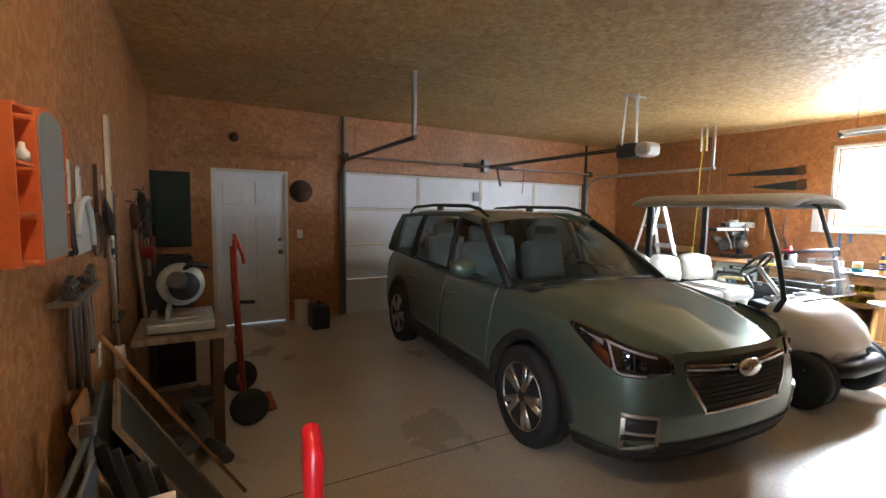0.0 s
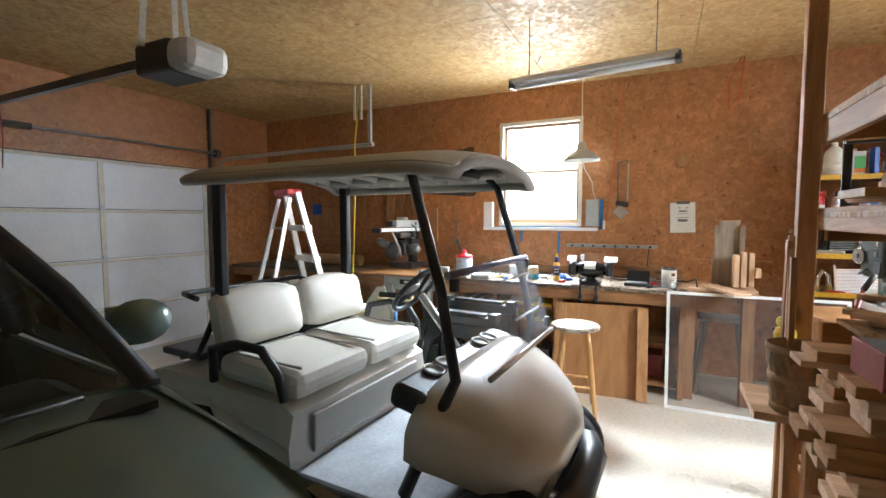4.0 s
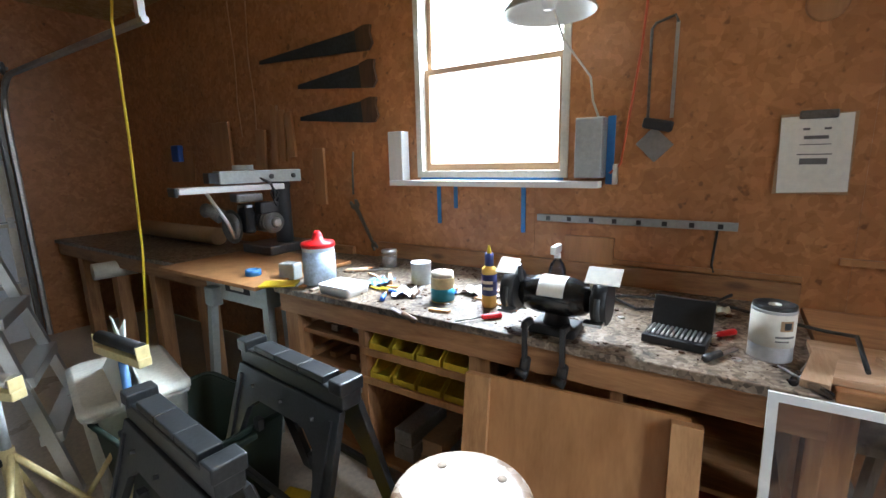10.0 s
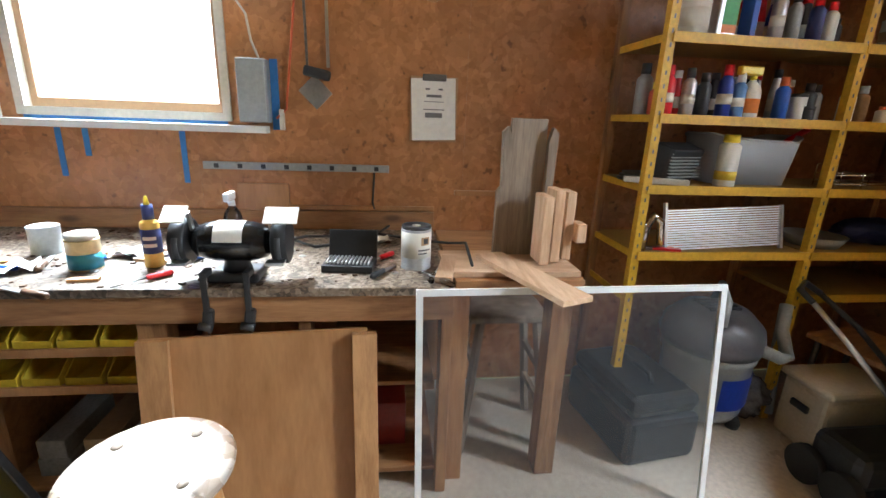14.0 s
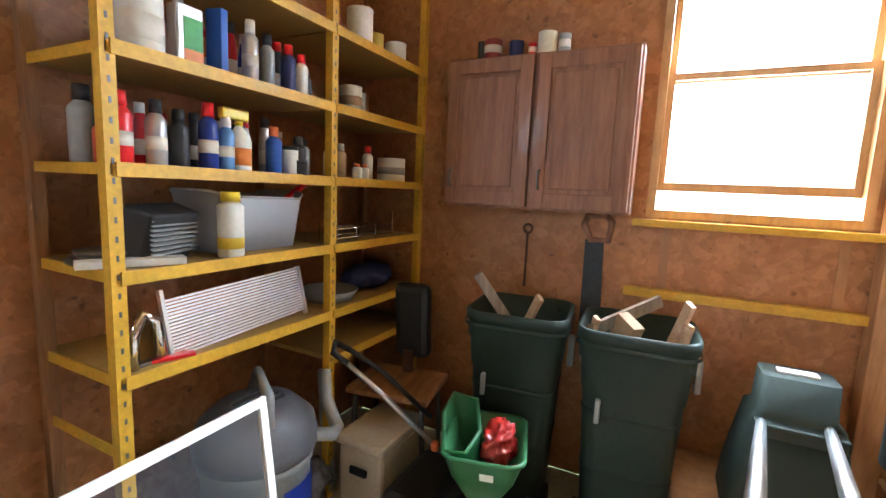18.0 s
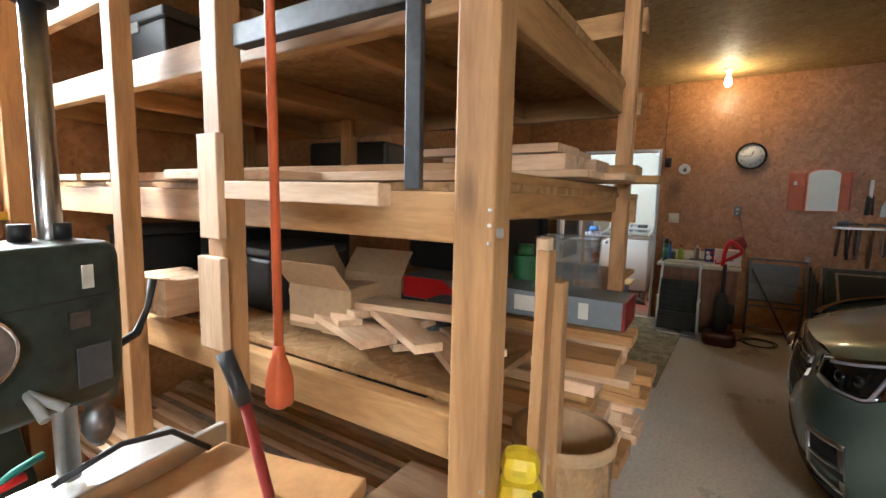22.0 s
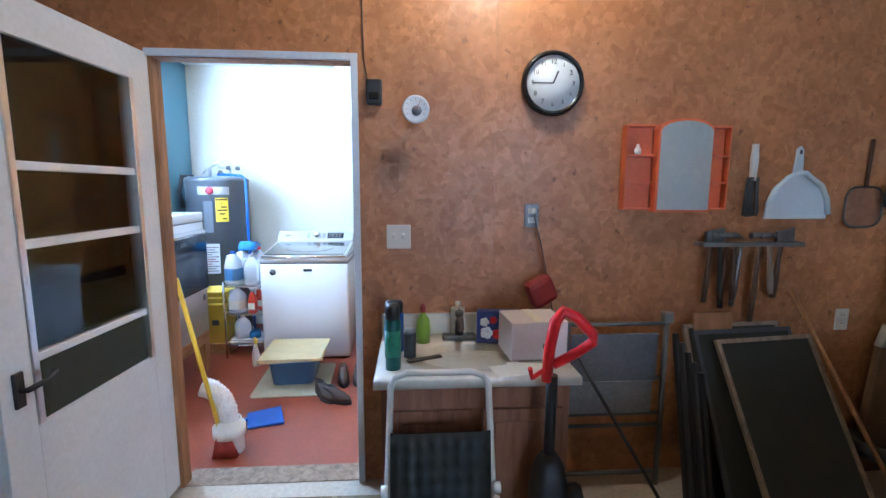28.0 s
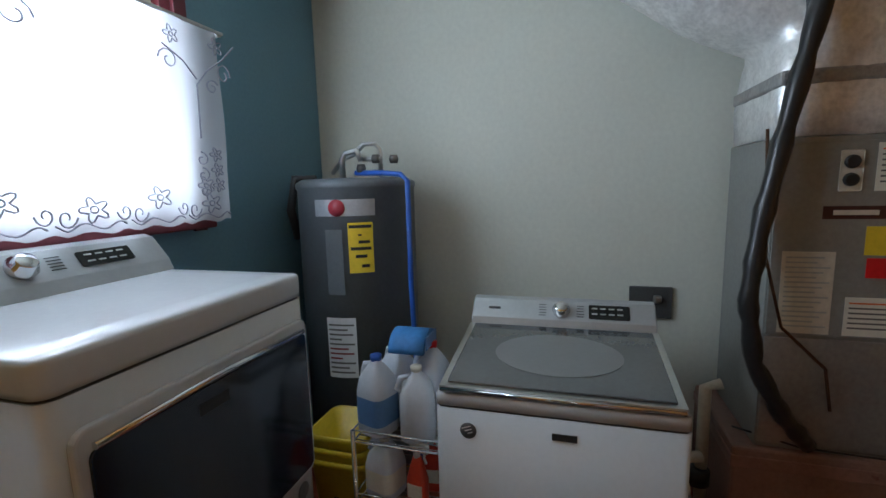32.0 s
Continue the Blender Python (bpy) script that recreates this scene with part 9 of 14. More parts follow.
solid("blue_cloth_bag", crumpled((7.61, -1.2, S4 + 0.058), (0.09, 0.19, 0.065), 0.2, 8), NAVY, "dark blue cloth bag pushed into the shelf", "bag")
solid("grey_plastic_bag", crumpled((7.52, -0.62, 0.10), (0.13, 0.10, 0.11), 0.3, 5), mat("grey_film", (0.16, 0.16, 0.17), 0.25, 0, 0.3, 8, 80, 0.1, 0.3), "crumpled grey plastic bag on the floor under the shelves", "bag")


def push_mower():
    ob = thing("push_mower", (7.15, -0.80, 0.0), "old push mower with a folded black handle", "mower")
    for pts, m in (([(0.15, 0.15, 0.69), (0.02, 0.08, 0.56), (-0.22, 0.0, 0.34)], STEEL), ([(0.21, 0.06, 0.71), (0.10, -0.05, 0.59), (-0.09, -0.17, 0.37)], BLACK)):
        bm = B()
        tube(bm, pts, 0.012, 8)
        part("handle_tube", bm, m, ob)
    bm = B()
    tube(bm, [(0.15, 0.15, 0.69), (0.20, 0.18, 0.735), (0.25, 0.11, 0.75), (0.21, 0.06, 0.71)], 0.014, 8)
    part("grip", bm, BLACK, ob)
    part("deck", box(B(), (-0.19, 0.05, 0.17), (0.22, 0.40, 0.16), bev=0.04), BLACK, ob)
    for sx in (-0.27, -0.11):
        for sy in (-0.16, 0.27):
            bm = B()
            tube(bm, [(sx, sy - 0.02, 0.08), (sx, sy + 0.02, 0.08)], 0.08, 16)
            part("wheel", bm, RUBBER, ob)
    part("clamp_knob", box(B(), (-0.21, 0.02, 0.365), (0.03, 0.03, 0.04), bev=0.008), ORANGE, ob)


push_mower()


def shop_vac():
    ob = thing("shop_vacuum", (7.50, -0.36, 0.0), "grey shop vacuum with a hose and blue label", "vacuum")
    bm = B()
    lathe(bm, [(0, 0.06), (0.17, 0.06), (0.19, 0.1), (0.20, 0.36), (0.21, 0.37), (0.21, 0.41), (0.19, 0.43)], seg=26)
    part("tank", bm, GREY, ob)
    bm = B()
    lathe(bm, [(0.22, 0.41), (0.23, 0.45), (0.215, 0.52), (0.15, 0.585), (0.08, 0.60), (0, 0.60)], seg=26)
    mh = part("motor_head", bm, mat("vacuum_grey_plastic", (0.11, 0.11, 0.12), 0.42, 0, 0.15, 6, 60, 0.04), ob)
    for k in range(5):
        part("vent_rib", box(B(), (-0.02 + 0.03 * k - 0.04, 0.0, 0.602), (0.012, 0.16, 0.012), bev=0.003), DARKGREY, mh)
    bm = B()
    tube(bm, [(-0.15, 0.08, 0.56), (-0.13, 0.06, 0.67), (0.04, -0.04, 0.69), (0.12, -0.08, 0.57)], [0.022, 0.02, 0.02, 0.022], 8)
    part("handle", bm, GREY, ob)
    bm = B()
    loft(bm, [[(0.203 * math.cos(a), 0.203 * math.sin(a), z) for a in [radians(165 + 10 * k) for k in range(13)]] for z in (0.15, 0.31)], cap=False, closed=False)
    lb = part("label_band", bm, DEEPBLUE, ob, "blue label band with white marks")
    for k, w in enumerate((4, 3, 4, 4)):
        bm = B()
        a0 = 232 + 11 * k
        loft(bm, [[(0.2045 * math.cos(radians(a0 + w * q)), 0.2045 * math.sin(radians(a0 + w * q)), z + 0.002 * k) for q in (0, 1, 2)] for z in (0.215, 0.26)], cap=False, closed=False)
        part("label_mark", bm, PAPER, lb)
    bm = B()
    tube(bm, [(-0.17, -0.12, 0.45), (-0.2, -0.2, 0.42), (-0.16, -0.28, 0.40), (-0.08, -0.30, 0.50), (-0.06, -0.31, 0.62), (-0.03, -0.34, 0.60), (-0.03, -0.36, 0.3), (-0.06, -0.36, 0.03)], 0.028, 10)
    part("hose", bm, GREY, ob)
    for k in range(4):
        a = radians(45 + 90 * k)
        bm = B()
        lathe(bm, [(0, 0), (0.03, 0.0), (0.035, 0.03), (0.02, 0.06), (0, 0.062)], (0.17 * math.cos(a), 0.17 * math.sin(a), 0), 10)
        part("caster", bm, BLACK, ob)


shop_vac()


COOLERTAN = mat("aged_beige_plastic", (0.46, 0.37, 0.25), 0.5, 0, 0.12, 5, 60, 0.04)


def cooler_box():
    ob = thing("beige_cooler", (7.255, -0.855, 0.0), "small beige insulated cooler box on the floor", "cooler")
    part("body", box(B(), (0, 0, 0.15), (0.23, 0.34, 0.30), bev=0.02), COOLERTAN, ob)
    part("lid", box(B(), (0, 0, 0.32), (0.26, 0.37, 0.04), bev=0.015), COOLERTAN, ob)
    for s in (-1, 1):
        part("handle", box(B(), (0, s * 0.177, 0.2), (0.09, 0.02, 0.035), bev=0.008), BLACK, ob)


cooler_box()


def desk_chair():
    ob = thing("old_folding_seat", (7.33, -1.20, 0.0), "dark seat back standing behind the mower", "seat", rz=10)
    part("seat_back", box(B(), (0, -0.06, 0.72), (0.20, 0.09, 0.42), rx=-6, bev=0.04), BLACK, ob)
    part("bracket", box(B(), (0, 0.0, 0.50), (0.05, 0.03, 0.14)), RUST, ob)
    part("seat_board", box(B(), (0, 0.12, 0.44), (0.42, 0.36, 0.03), bev=0.008), FIR, ob)
    for s in (-1, 1):
        for t in (0.0, 0.26):
            bm = B()
            tube(bm, [(s * 0.17, t, 0.425), (s * 0.19, t, 0.0)], 0.014, 6)
            part("leg", bm, DARKSTEEL, ob)


desk_chair()


def long_handled_jack():
    ob = thing("garden_cart_hopper", (5.70, -1.16, 0.0), "dark green tapered plastic hopper with two steel handles", "cart")
    o = rrect(0.30, 0.28, 0.04)
    bm = B()
    loft(bm, [[(x * 1.25, y * 1.2, 0.302) for x, y in o], [(x * 1.2, y * 1.1, 0.42) for x, y in o], [(x * 0.92, y * 0.8, 0.68) for x, y in o], [(x * 0.78, y * 0.6, 0.70) for x, y in o], [(x * 0.74, y * 0.55, 0.83) for x, y in o]])
    part("body", bm, BINGREEN, ob)
    part("step", box(B(), (0, 0.06, 0.66), (0.26, 0.20, 0.05), bev=0.01), BINGREEN, ob)
    part("top_label", box(B(), (0, 0.0, 0.8345), (0.12, 0.05, 0.008)), PAPER, ob)
    for p, q in (((0.10, 0.08, 0.66), (0.33, 1.30, 1.0)), ((-0.09, 0.08, 0.68), (0.21, 1.30, 1.0))):
        bm = B()
        tube(bm, [p, q], 0.0165, 12)
        part("handle", bm, STEEL, ob)


long_handled_jack()
for a, b in (((5.47, -1.44, 0.0), (6.05, -0.72, 0.30)), ((5.5, -0.70, 0.0), (5.98, -0.25, 0.22))):
    ob = thing("wooden_box_step", (a[0], a[1], 0.0), "low plywood box on the floor by the back wall", "box")
    w, d, h = (q - p for p, q in zip(a, b))
    part("lid", span(B(), (-0.004, -0.002, h - 0.018), (w + 0.004, d + 0.004, h), 0.002), PANELWOOD, ob)
    for p, q in (((0, 0), (w, 0.018)), ((0, d - 0.018), (w, d)), ((0, 0.0185), (0.018, d - 0.0185)), ((w - 0.018, 0.0185), (w, d - 0.0185))):
        part("side_panel", span(B(), (*p, 0.0), (*q, h - 0.0185), 0.001), PANELWOOD, ob)

# more cans between the others
rng = random.Random(31)
for k in range(14):
    y = -0.03 - 0.047 * k
    zz = (S2, S1)[k % 2]
    r = rng.uniform(0.021, 0.028)
    bottle("spray_can", 7.62 + rng.uniform(-0.03, 0.04), y, zz, r, rng.uniform(0.16, 0.22), (RED, WHITE, DEEPBLUE, SILVERCAN, BLACK, ORANGELAB, LIGHTBLUE)[k % 7], "spray can standing behind others on the yellow shelf", "spray can", 0.55, (WHITE, BLACK, RED)[k % 3], (PAPER, 0.2, 0.5), 0.7, 0.16, SPR)
# ---------------------------------------------------------------- lumber rack, drill press, hanging cord
def lumber_rack():
    ob = thing("lumber_rack", (4.9, -0.4, 0.0), "heavy built-in lumber rack of pine posts and beams", "lumber rack")
    ox, oy = 4.9, -0.4
    def L(nm, a, b, m, bev=0.004):
        return part(nm, span(B(), (a[0] - ox, a[1] - oy, a[2]), (b[0] - ox, b[1] - oy, b[2]), bev), m, ob)
    # posts at the open end, the front and the back
    posts = ((5.36, -1.46, 0.09, 0.09), (5.40, -0.025, 0.055, 0.06), (5.40, -0.50, 0.05, 0.055), (5.40, 0.608, 0.055, 0.066), (4.33, 0.60, 0.05, 0.05), (4.30, -1.46, 0.09, 0.09), (4.27, -0.76, 0.05, 0.07))
    for x, y, w, d in posts:
        L("post", (x, y, 0.0), (x + w, y + d, 2.785 if x > 3 else 2.0), PINE_Z)
    # end beams along y
    for z, h in ((0.955, 0.085), (1.35, 0.088), (1.725, 0.078), (2.0, 0.08), (2.33, 0.1)):
        y1 = 0.60 if z < 1.9 else 0.0
        L("end_beam", (5.32, -1.45, z), (5.358, y1, z + h), PINE_Y)
        L("inner_beam", (4.26, -1.45, z), (4.298, 0.66, z + h), PINE_Y)
    # front beams along x
    for z, h in ((1.39, 0.085), (1.72, 0.115)):
        L("front_beam", (4.385, 0.59, z), (5.395, 0.615, z + h), PINE)
    L("back_beam", (4.2, -1.45, 1.72), (5.3, -1.41, 1.86), PINE)
    for z in (1.456, 1.821):
        L("shelf_board", (4.0 if z < 1.8 else 4.28, -1.40, z - 0.018), (5.318, 0.62, z), SHELFPLY, 0.002)
    L("shelf_board", (4.96, -1.40, 1.042), (5.318, 0.56, 1.06), SHELFPLY, 0.002)
    L("shelf_board", (4.30, -1.40, 1.042), (4.96, -0.55, 1.06), SHELFPLY, 0.002)
    L("shelf_board", (4.44, 0.05, 0.671), (4.96, 0.62, 0.688), SHELFPLY, 0.002)
    for y in (-1.2, -0.55, 0.1, 0.5):
        L("bearer", (4.62, y, 0.36), (5.36, y + 0.05, 0.404), PINE)
    for y in (-0.95, -0.35, 0.2):
        L("joist", (4.31, y, 1.735), (5.318, y + 0.038, 1.80), PINE)
    L("shelf_board", (4.28, -1.40, 2.44), (5.35, 0.62, 2.458), SHELFPLY, 0.002)
    # bolts on the front post
    for z in (1.366, 1.391, 1.412, 1.0, 0.95):
        bm = B()
        lathe(bm, [(0, 0.002), (0.0025, 0.002), (0.0034, 0.0)], m=pose(5.461 - ox, 0.67 - oy, z, 0, 90, 0), seg=8)
        part("bolt", bm, STEEL, ob)


SHELFPLY = flake_board("rack_osb_shelf", (0.30, 0.155, 0.055), (0.37, 0.20, 0.078), (0.45, 0.26, 0.11), 48.0, 0.7, 0.25)
lumber_rack()
rng = random.Random(21)


def board(name, a, b, w, h, m, label, group):
    """One plank from a to b (middles of its ends), w wide and h thick."""
    a, b = Vector(a), Vector(b)
    d = b - a
    ln = d.length
    c = (a + b) / 2
    rz = math.degrees(math.atan2(d.y, d.x))
    ry = -math.degrees(math.asin(d.z / ln))
    me = bpy.data.meshes.new(name)
    bm = B()
    box(bm, (0, 0, 0), (ln, w, h), bev=min(0.002, h / 5))
    bm.to_mesh(me)
    bm.free()
    me.materials.append(m)
    ob = new(name, me)
    ob.matrix_basis = pose(c.x, c.y, c.z, 0, ry, rz)
    return tagged(ob, label, "lumber", group)


# middle shelf: planks along the rack at the back, a stack across it whose ends stand out over the aisle
z = 1.458
for k, (y, x0, x1, w, h) in enumerate(((0.05, 3.7, 5.4, 0.14, 0.02), (-0.15, 3.6, 5.45, 0.16, 0.022), (-0.4, 3.4, 5.4, 0.2, 0.02), (-0.7, 3.3, 5.42, 0.2, 0.02), (-1.0, 3.3, 5.4, 0.2, 0.02))):
    board("plank", (x0, y, z + h / 2), (x1, y + 0.02, z + h / 2), w, h, PALE, "pale plank on the middle shelf of the rack", "planks on the middle shelf")
for k, (x, w, y1, zz, h) in enumerate(((4.86, 0.15, 0.66, 1.50, 0.018), (4.70, 0.14, 0.71, 1.50, 0.018), (4.52, 0.16, 0.77, 1.50, 0.02), (4.84, 0.14, 0.60, 1.52, 0.04), (4.67, 0.15, 0.63, 1.521, 0.036), (4.50, 0.13, 0.70, 1.523, 0.03), (4.85, 0.16, 0.585, 1.562, 0.022), (4.67, 0.15, 0.575, 1.56, 0.024), (5.12, 0.10, 0.50, 1.501, 0.02), (5.24, 0.08, 0.56, 1.478, 0.02))):
    board("plank", (x + 0.02 * (k % 3 - 1), (-0.55 if zz < 1.51 else 0.02) + 0.07 * (k % 4), zz + h / 2 - 0.018), (x, y1, zz + h / 2 - 0.018), w, h, (PALE, PALE, PINE)[k % 3], "pale plank stacked across the rack shelf", "planks on the middle shelf")
board("ledger_plank", (5.475, 0.10, 1.434), (5.478, 0.50, 1.430), 0.03, 0.035, PALE, "pale plank resting against the end of the rack", "planks on the middle shelf")
# low bay: boards laid across, their ends uneven over the aisle
for c, (x, w, top) in enumerate(((4.88, 0.14, 1.02), (4.73, 0.13, 0.98), (4.58, 0.13, 1.03))):
    zz = 0.6895
    while zz < top:
        h = rng.choice((0.019, 0.038, 0.038, 0.03))
        h = min(h, 1.044 - zz)
        y1 = 0.67 + 0.13 * rng.random() - (0.10 if c == 1 else 0.0)
        dx = rng.uniform(-0.012, 0.012)
        board("short_board", (x + dx + rng.uniform(-0.03, 0.03), (0.3, 0.1, 0.2)[c] + 0.12 * rng.random(), zz + h / 2), (x + dx, y1, zz + h / 2), w * rng.uniform(0.8, 0.98), h, rng.choice((PALE, PALE, PINE)), "board stacked across the low bay of the rack", "boards in the low bay")
        zz += h + 0.0015
# scraps lying askew on the low end shelf
for k in range(18):
    x, y = 5.27 - 0.26 * rng.random(), 0.0 + 0.42 * rng.random()
    a = rng.uniform(-0.25, 0.75)
    ln = 0.22 + 0.30 * rng.random()
    zz = 1.071 + 0.005 * k
    board("scrap_piece", (x - ln / 2 * math.sin(a), y - ln / 2 * math.cos(a), zz), (x + ln / 2 * math.sin(a), y + ln / 2 * math.cos(a), zz + rng.uniform(0, 0.02)), 0.05 + 0.04 * rng.random(), 0.018, PALE, "scrap of pale wood piled on the low shelf", "scrap on the low shelf")
# stack of thin strips along y under the low shelf
for k in range(57):
    x = 5.345 - 0.036 * (k % 19) + rng.uniform(-0.006, 0.006)
    zz = 0.418 + 0.026 * (k // 19) + rng.uniform(0, 0.003)
    board("long_strip", (x, -1.38 + 0.3 * rng.random(), zz), (x + rng.uniform(-0.02, 0.02), 0.42 + 0.28 * rng.random(), zz), 0.027 + 0.007 * rng.random(), 0.021, (PALE, PALE, GREYWOOD, PALE, PINE)[k % 5], "long thin wood strip stacked under the rack", "strips under the rack")
# blocks with drilled holes near the window end
for k in range(8):
    solid("drilled_block", box(B(), (5.30 + 0.02 * (k % 2), -0.55 + 0.06 * (k % 4), 1.075 + 0.05 * (k // 4) + 0.03), (0.16, 0.055, 0.05), rz=rng.uniform(-6, 6), bev=0.002), PALE, "small pale wood block stacked on the shelf", "wood block", "wood blocks on the shelf")
for y0, y1, z0, z1 in ((0.0, 0.052, 1.33, 1.55), (-0.015, 0.052, 1.085, 1.29)):
    bm = B()
    span(bm, (5.456, y0 - 0.02, z0), (5.475, y1, z1), 0.003)
    solid("post_cleat", bm, PALE_Z, "pale wooden cleat screwed to a rack post", "cleat")
ob = thing("grey_carton", (4.56, 0.38, 1.0455), "long grey carton with white labels and a red end", "carton", rz=1)
part("body", span(B(), (-0.09, -0.47, 0.0), (0.09, 0.33, 0.086), 0.003), mat("grey_carton", (0.20, 0.22, 0.23), 0.6, 0, 0.1, 6, 60, 0.03), ob)
part("printed_corner", prism(B(), [(-0.468, 0.004), (-0.17, 0.004), (-0.30, 0.082), (-0.468, 0.082)], Matrix(((0, 0, 1, 0.0903), (1, 0, 0, 0), (0, 1, 0, 0), (0, 0, 0, 1))), 0.001), RED, ob, "red printed corner")
part("end_band", span(B(), (-0.091, 0.322, 0.0), (0.091, 0.332, 0.087), 0.001), DARKRED, ob, "red printed end")
for y, w in ((0.02, 0.07), (0.21, 0.03)):
    part("label", span(B(), (0.0903, y - w / 2, 0.02), (0.0915, y + w / 2, 0.07)), PAPER, ob, "white paper label")


def open_carton(x, y, z, s, rz):
    ob = thing("open_carton", (x, y, z), "open cardboard carton with raised flaps", "carton", rz=rz)
    t = 0.004
    for a, b in (((-s[0] / 2, -s[1] / 2, 0), (s[0] / 2, s[1] / 2, t)), ((-s[0] / 2, -s[1] / 2, t), (-s[0] / 2 + t, s[1] / 2, s[2])), ((s[0] / 2 - t, -s[1] / 2, t), (s[0] / 2, s[1] / 2, s[2])), ((-s[0] / 2 + t, -s[1] / 2, t), (s[0] / 2 - t, -s[1] / 2 + t, s[2])), ((-s[0] / 2 + t, s[1] / 2 - t, t), (s[0] / 2 - t, s[1] / 2, s[2]))):
        part("side", span(B(), a, b), CARD, ob)
    for sx in (-1, 1):
        part("flap", box(B(), (sx * (s[0] / 2 + 0.03), 0, s[2] + 0.03), (0.003, s[1], 0.09), ry=sx * 40), CARD, ob)
    part("flap", box(B(), (0, -s[1] / 2 - 0.02, s[2] + 0.035), (s[0], 0.003, 0.09), rx=35), CARD, ob)


open_carton(5.12, 0.07, 1.08, (0.22, 0.21, 0.12), 4)
bm = B()
bmesh.ops.create_icosphere(bm, subdivisions=4, radius=0.10)
for v in bm.verts:
    v.co *= 0.8 + 0.22 * math.sin(31 * v.co.x + 19 * v.co.y) * math.cos(27 * v.co.z + 13 * v.co.y)
    v.co.z = max(v.co.z * 0.6, -0.04)
bmesh.ops.transform(bm, matrix=pose(5.06, 0.34, 1.12), verts=bm.verts)
solid("crumpled_sack", bm, DARKGREY, "crumpled dark plastic sack on the shelf", "sack")
# dark storage behind: bins and black boxes seen through the rack
for k, (x, y, z, s, m, nm, lab) in enumerate(((4.22, -0.02, 1.116, (0.40, 0.46, 0.25), BLACK, "black_crate", "black plastic crate on the deep shelf"), (3.2, -0.9, 0.0, (0.5, 0.4, 0.9), DARKGREY, "grey_crate", "tall dark crate standing on the floor"), (2.9, -0.2, 0.0, (0.7, 0.6, 0.8), BLACK, "storage_trunk", "black storage trunk on the floor"), (3.6, -0.5, 0.0, (0.6, 0.6, 0.5), DARKRED, "red_tote", "dark red tote on the floor"), (4.02, -0.9, 1.48, (0.3, 0.5, 0.24), BLACK, "black_case", "long black case on the middle shelf"))):
    solid(nm, box(B(), (x, y, z + s[2] / 2), s, rz=3 * k, bev=0.02), m, lab, "crate")
can("green_jug", 4.40, 0.30, 1.116, 0.047, 0.10, SPREADGREEN, "green plastic jug on the rack shelf", "jug", None, (SPREADGREEN, [(0.03, 0), (0.03, 0.04), (0, 0.042)]))


JARGLASS = veil("pale_jar_glass", (0.42, 0.45, 0.44), 0.88, 0.08)


def wire_basket():
    ob = thing("clear_tub_of_jars", (4.17, 0.40, 1.116), "clear plastic tub of glass jars at the rack end", "tub")
    o = rrect(0.20, 0.23, 0.03)
    bm = B()
    loft(bm, [[(x * 0.88, y * 0.88, 0.002) for x, y in o], [(x, y, 0.15) for x, y in o], [(x * 1.06, y * 1.06, 0.153) for x, y in o], [(x * 1.06, y * 1.06, 0.162) for x, y in o], [(x * 0.96, y * 0.96, 0.158) for x, y in o], [(x * 0.85, y * 0.85, 0.008) for x, y in o]])
    HAZY = veil("hazy_tub_plastic", (0.55, 0.53, 0.48), 0.78, 0.25)
    part("body", bm, HAZY, ob)
    bm = B()
    tube(bm, [(x * 1.07, y * 1.07, 0.156) for x, y in o], 0.005, 6, closed=True)
    part("rim", bm, HAZY, ob)


wire_basket()
for k in range(4):
    can("glass_jar", 4.38 + 0.085 * (k % 2), 0.47 + 0.08 * (k // 2), 1.116, 0.032, 0.075, JARGLASS, "empty glass jar standing on the rack shelf", "jar", None, (JARGLASS, [(0.026, 0), (0.027, 0.012), (0, 0.013)]), 14)
for x in (4.0,):
    solid("rack_outer_post", span(B(), (x, 0.53, 0.0), (x + 0.06, 0.58, 1.094), 0.003), PINE_Z, "pine post under the rack shelf", "post")
solid("shelf_riser", span(B(), (4.262, -0.4, 1.0405), (4.296, 0.6, 1.0945)), PINE_Y, "pine riser under the rack shelf board", "riser")
solid("rack_extension_shelf", span(B(), (3.80, -0.5, 1.095), (4.465, 0.595, 1.115), 0.003), PINE, "pine shelf board at the end of the rack", "shelf board")
# upper boards that stick out towards the room
for k in range(13):
    y = 0.62 - 0.075 * (k % 6)
    zz = 2.462 + 0.03 * (k // 6) + 0.012
    board("high_board", (3.55 + 0.5 * rng.random(), y, zz), (5.2, y - 0.03, zz), 0.07 + 0.05 * rng.random(), 0.022, (GREYWOOD, PINE, GREYWOOD)[k % 3], "dark old board stored high on the rack", "boards on the top shelf") if k < 12 else None



def steel_channels():
    solid("steel_channel", box(B(), (5.425, 0.30, 1.745), (0.03, 0.47, 0.045), rx=0, bev=0.003), mat("blue_grey_steel", (0.075, 0.08, 0.088), 0.45, 0.6, 0.3, 5, 60, 0.03), "blue-grey steel channel screwed across the rack", "steel bar")
    solid("steel_upright", box(B(), (5.435, 0.522, 1.60), (0.012, 0.03, 0.32), bev=0.002), mat("blue_grey_strap", (0.06, 0.063, 0.068), 0.45, 0.6, 0.3, 5, 60, 0.03), "blue-grey steel strap hanging on the rack", "steel bar")


steel_channels()
solid("steel_edge_guard", span(B(), (5.452, 0.6785, 1.374), (5.457, 0.6885, 1.388), 0.002), STEEL, "small bright steel bracket on the rack post", "bracket")
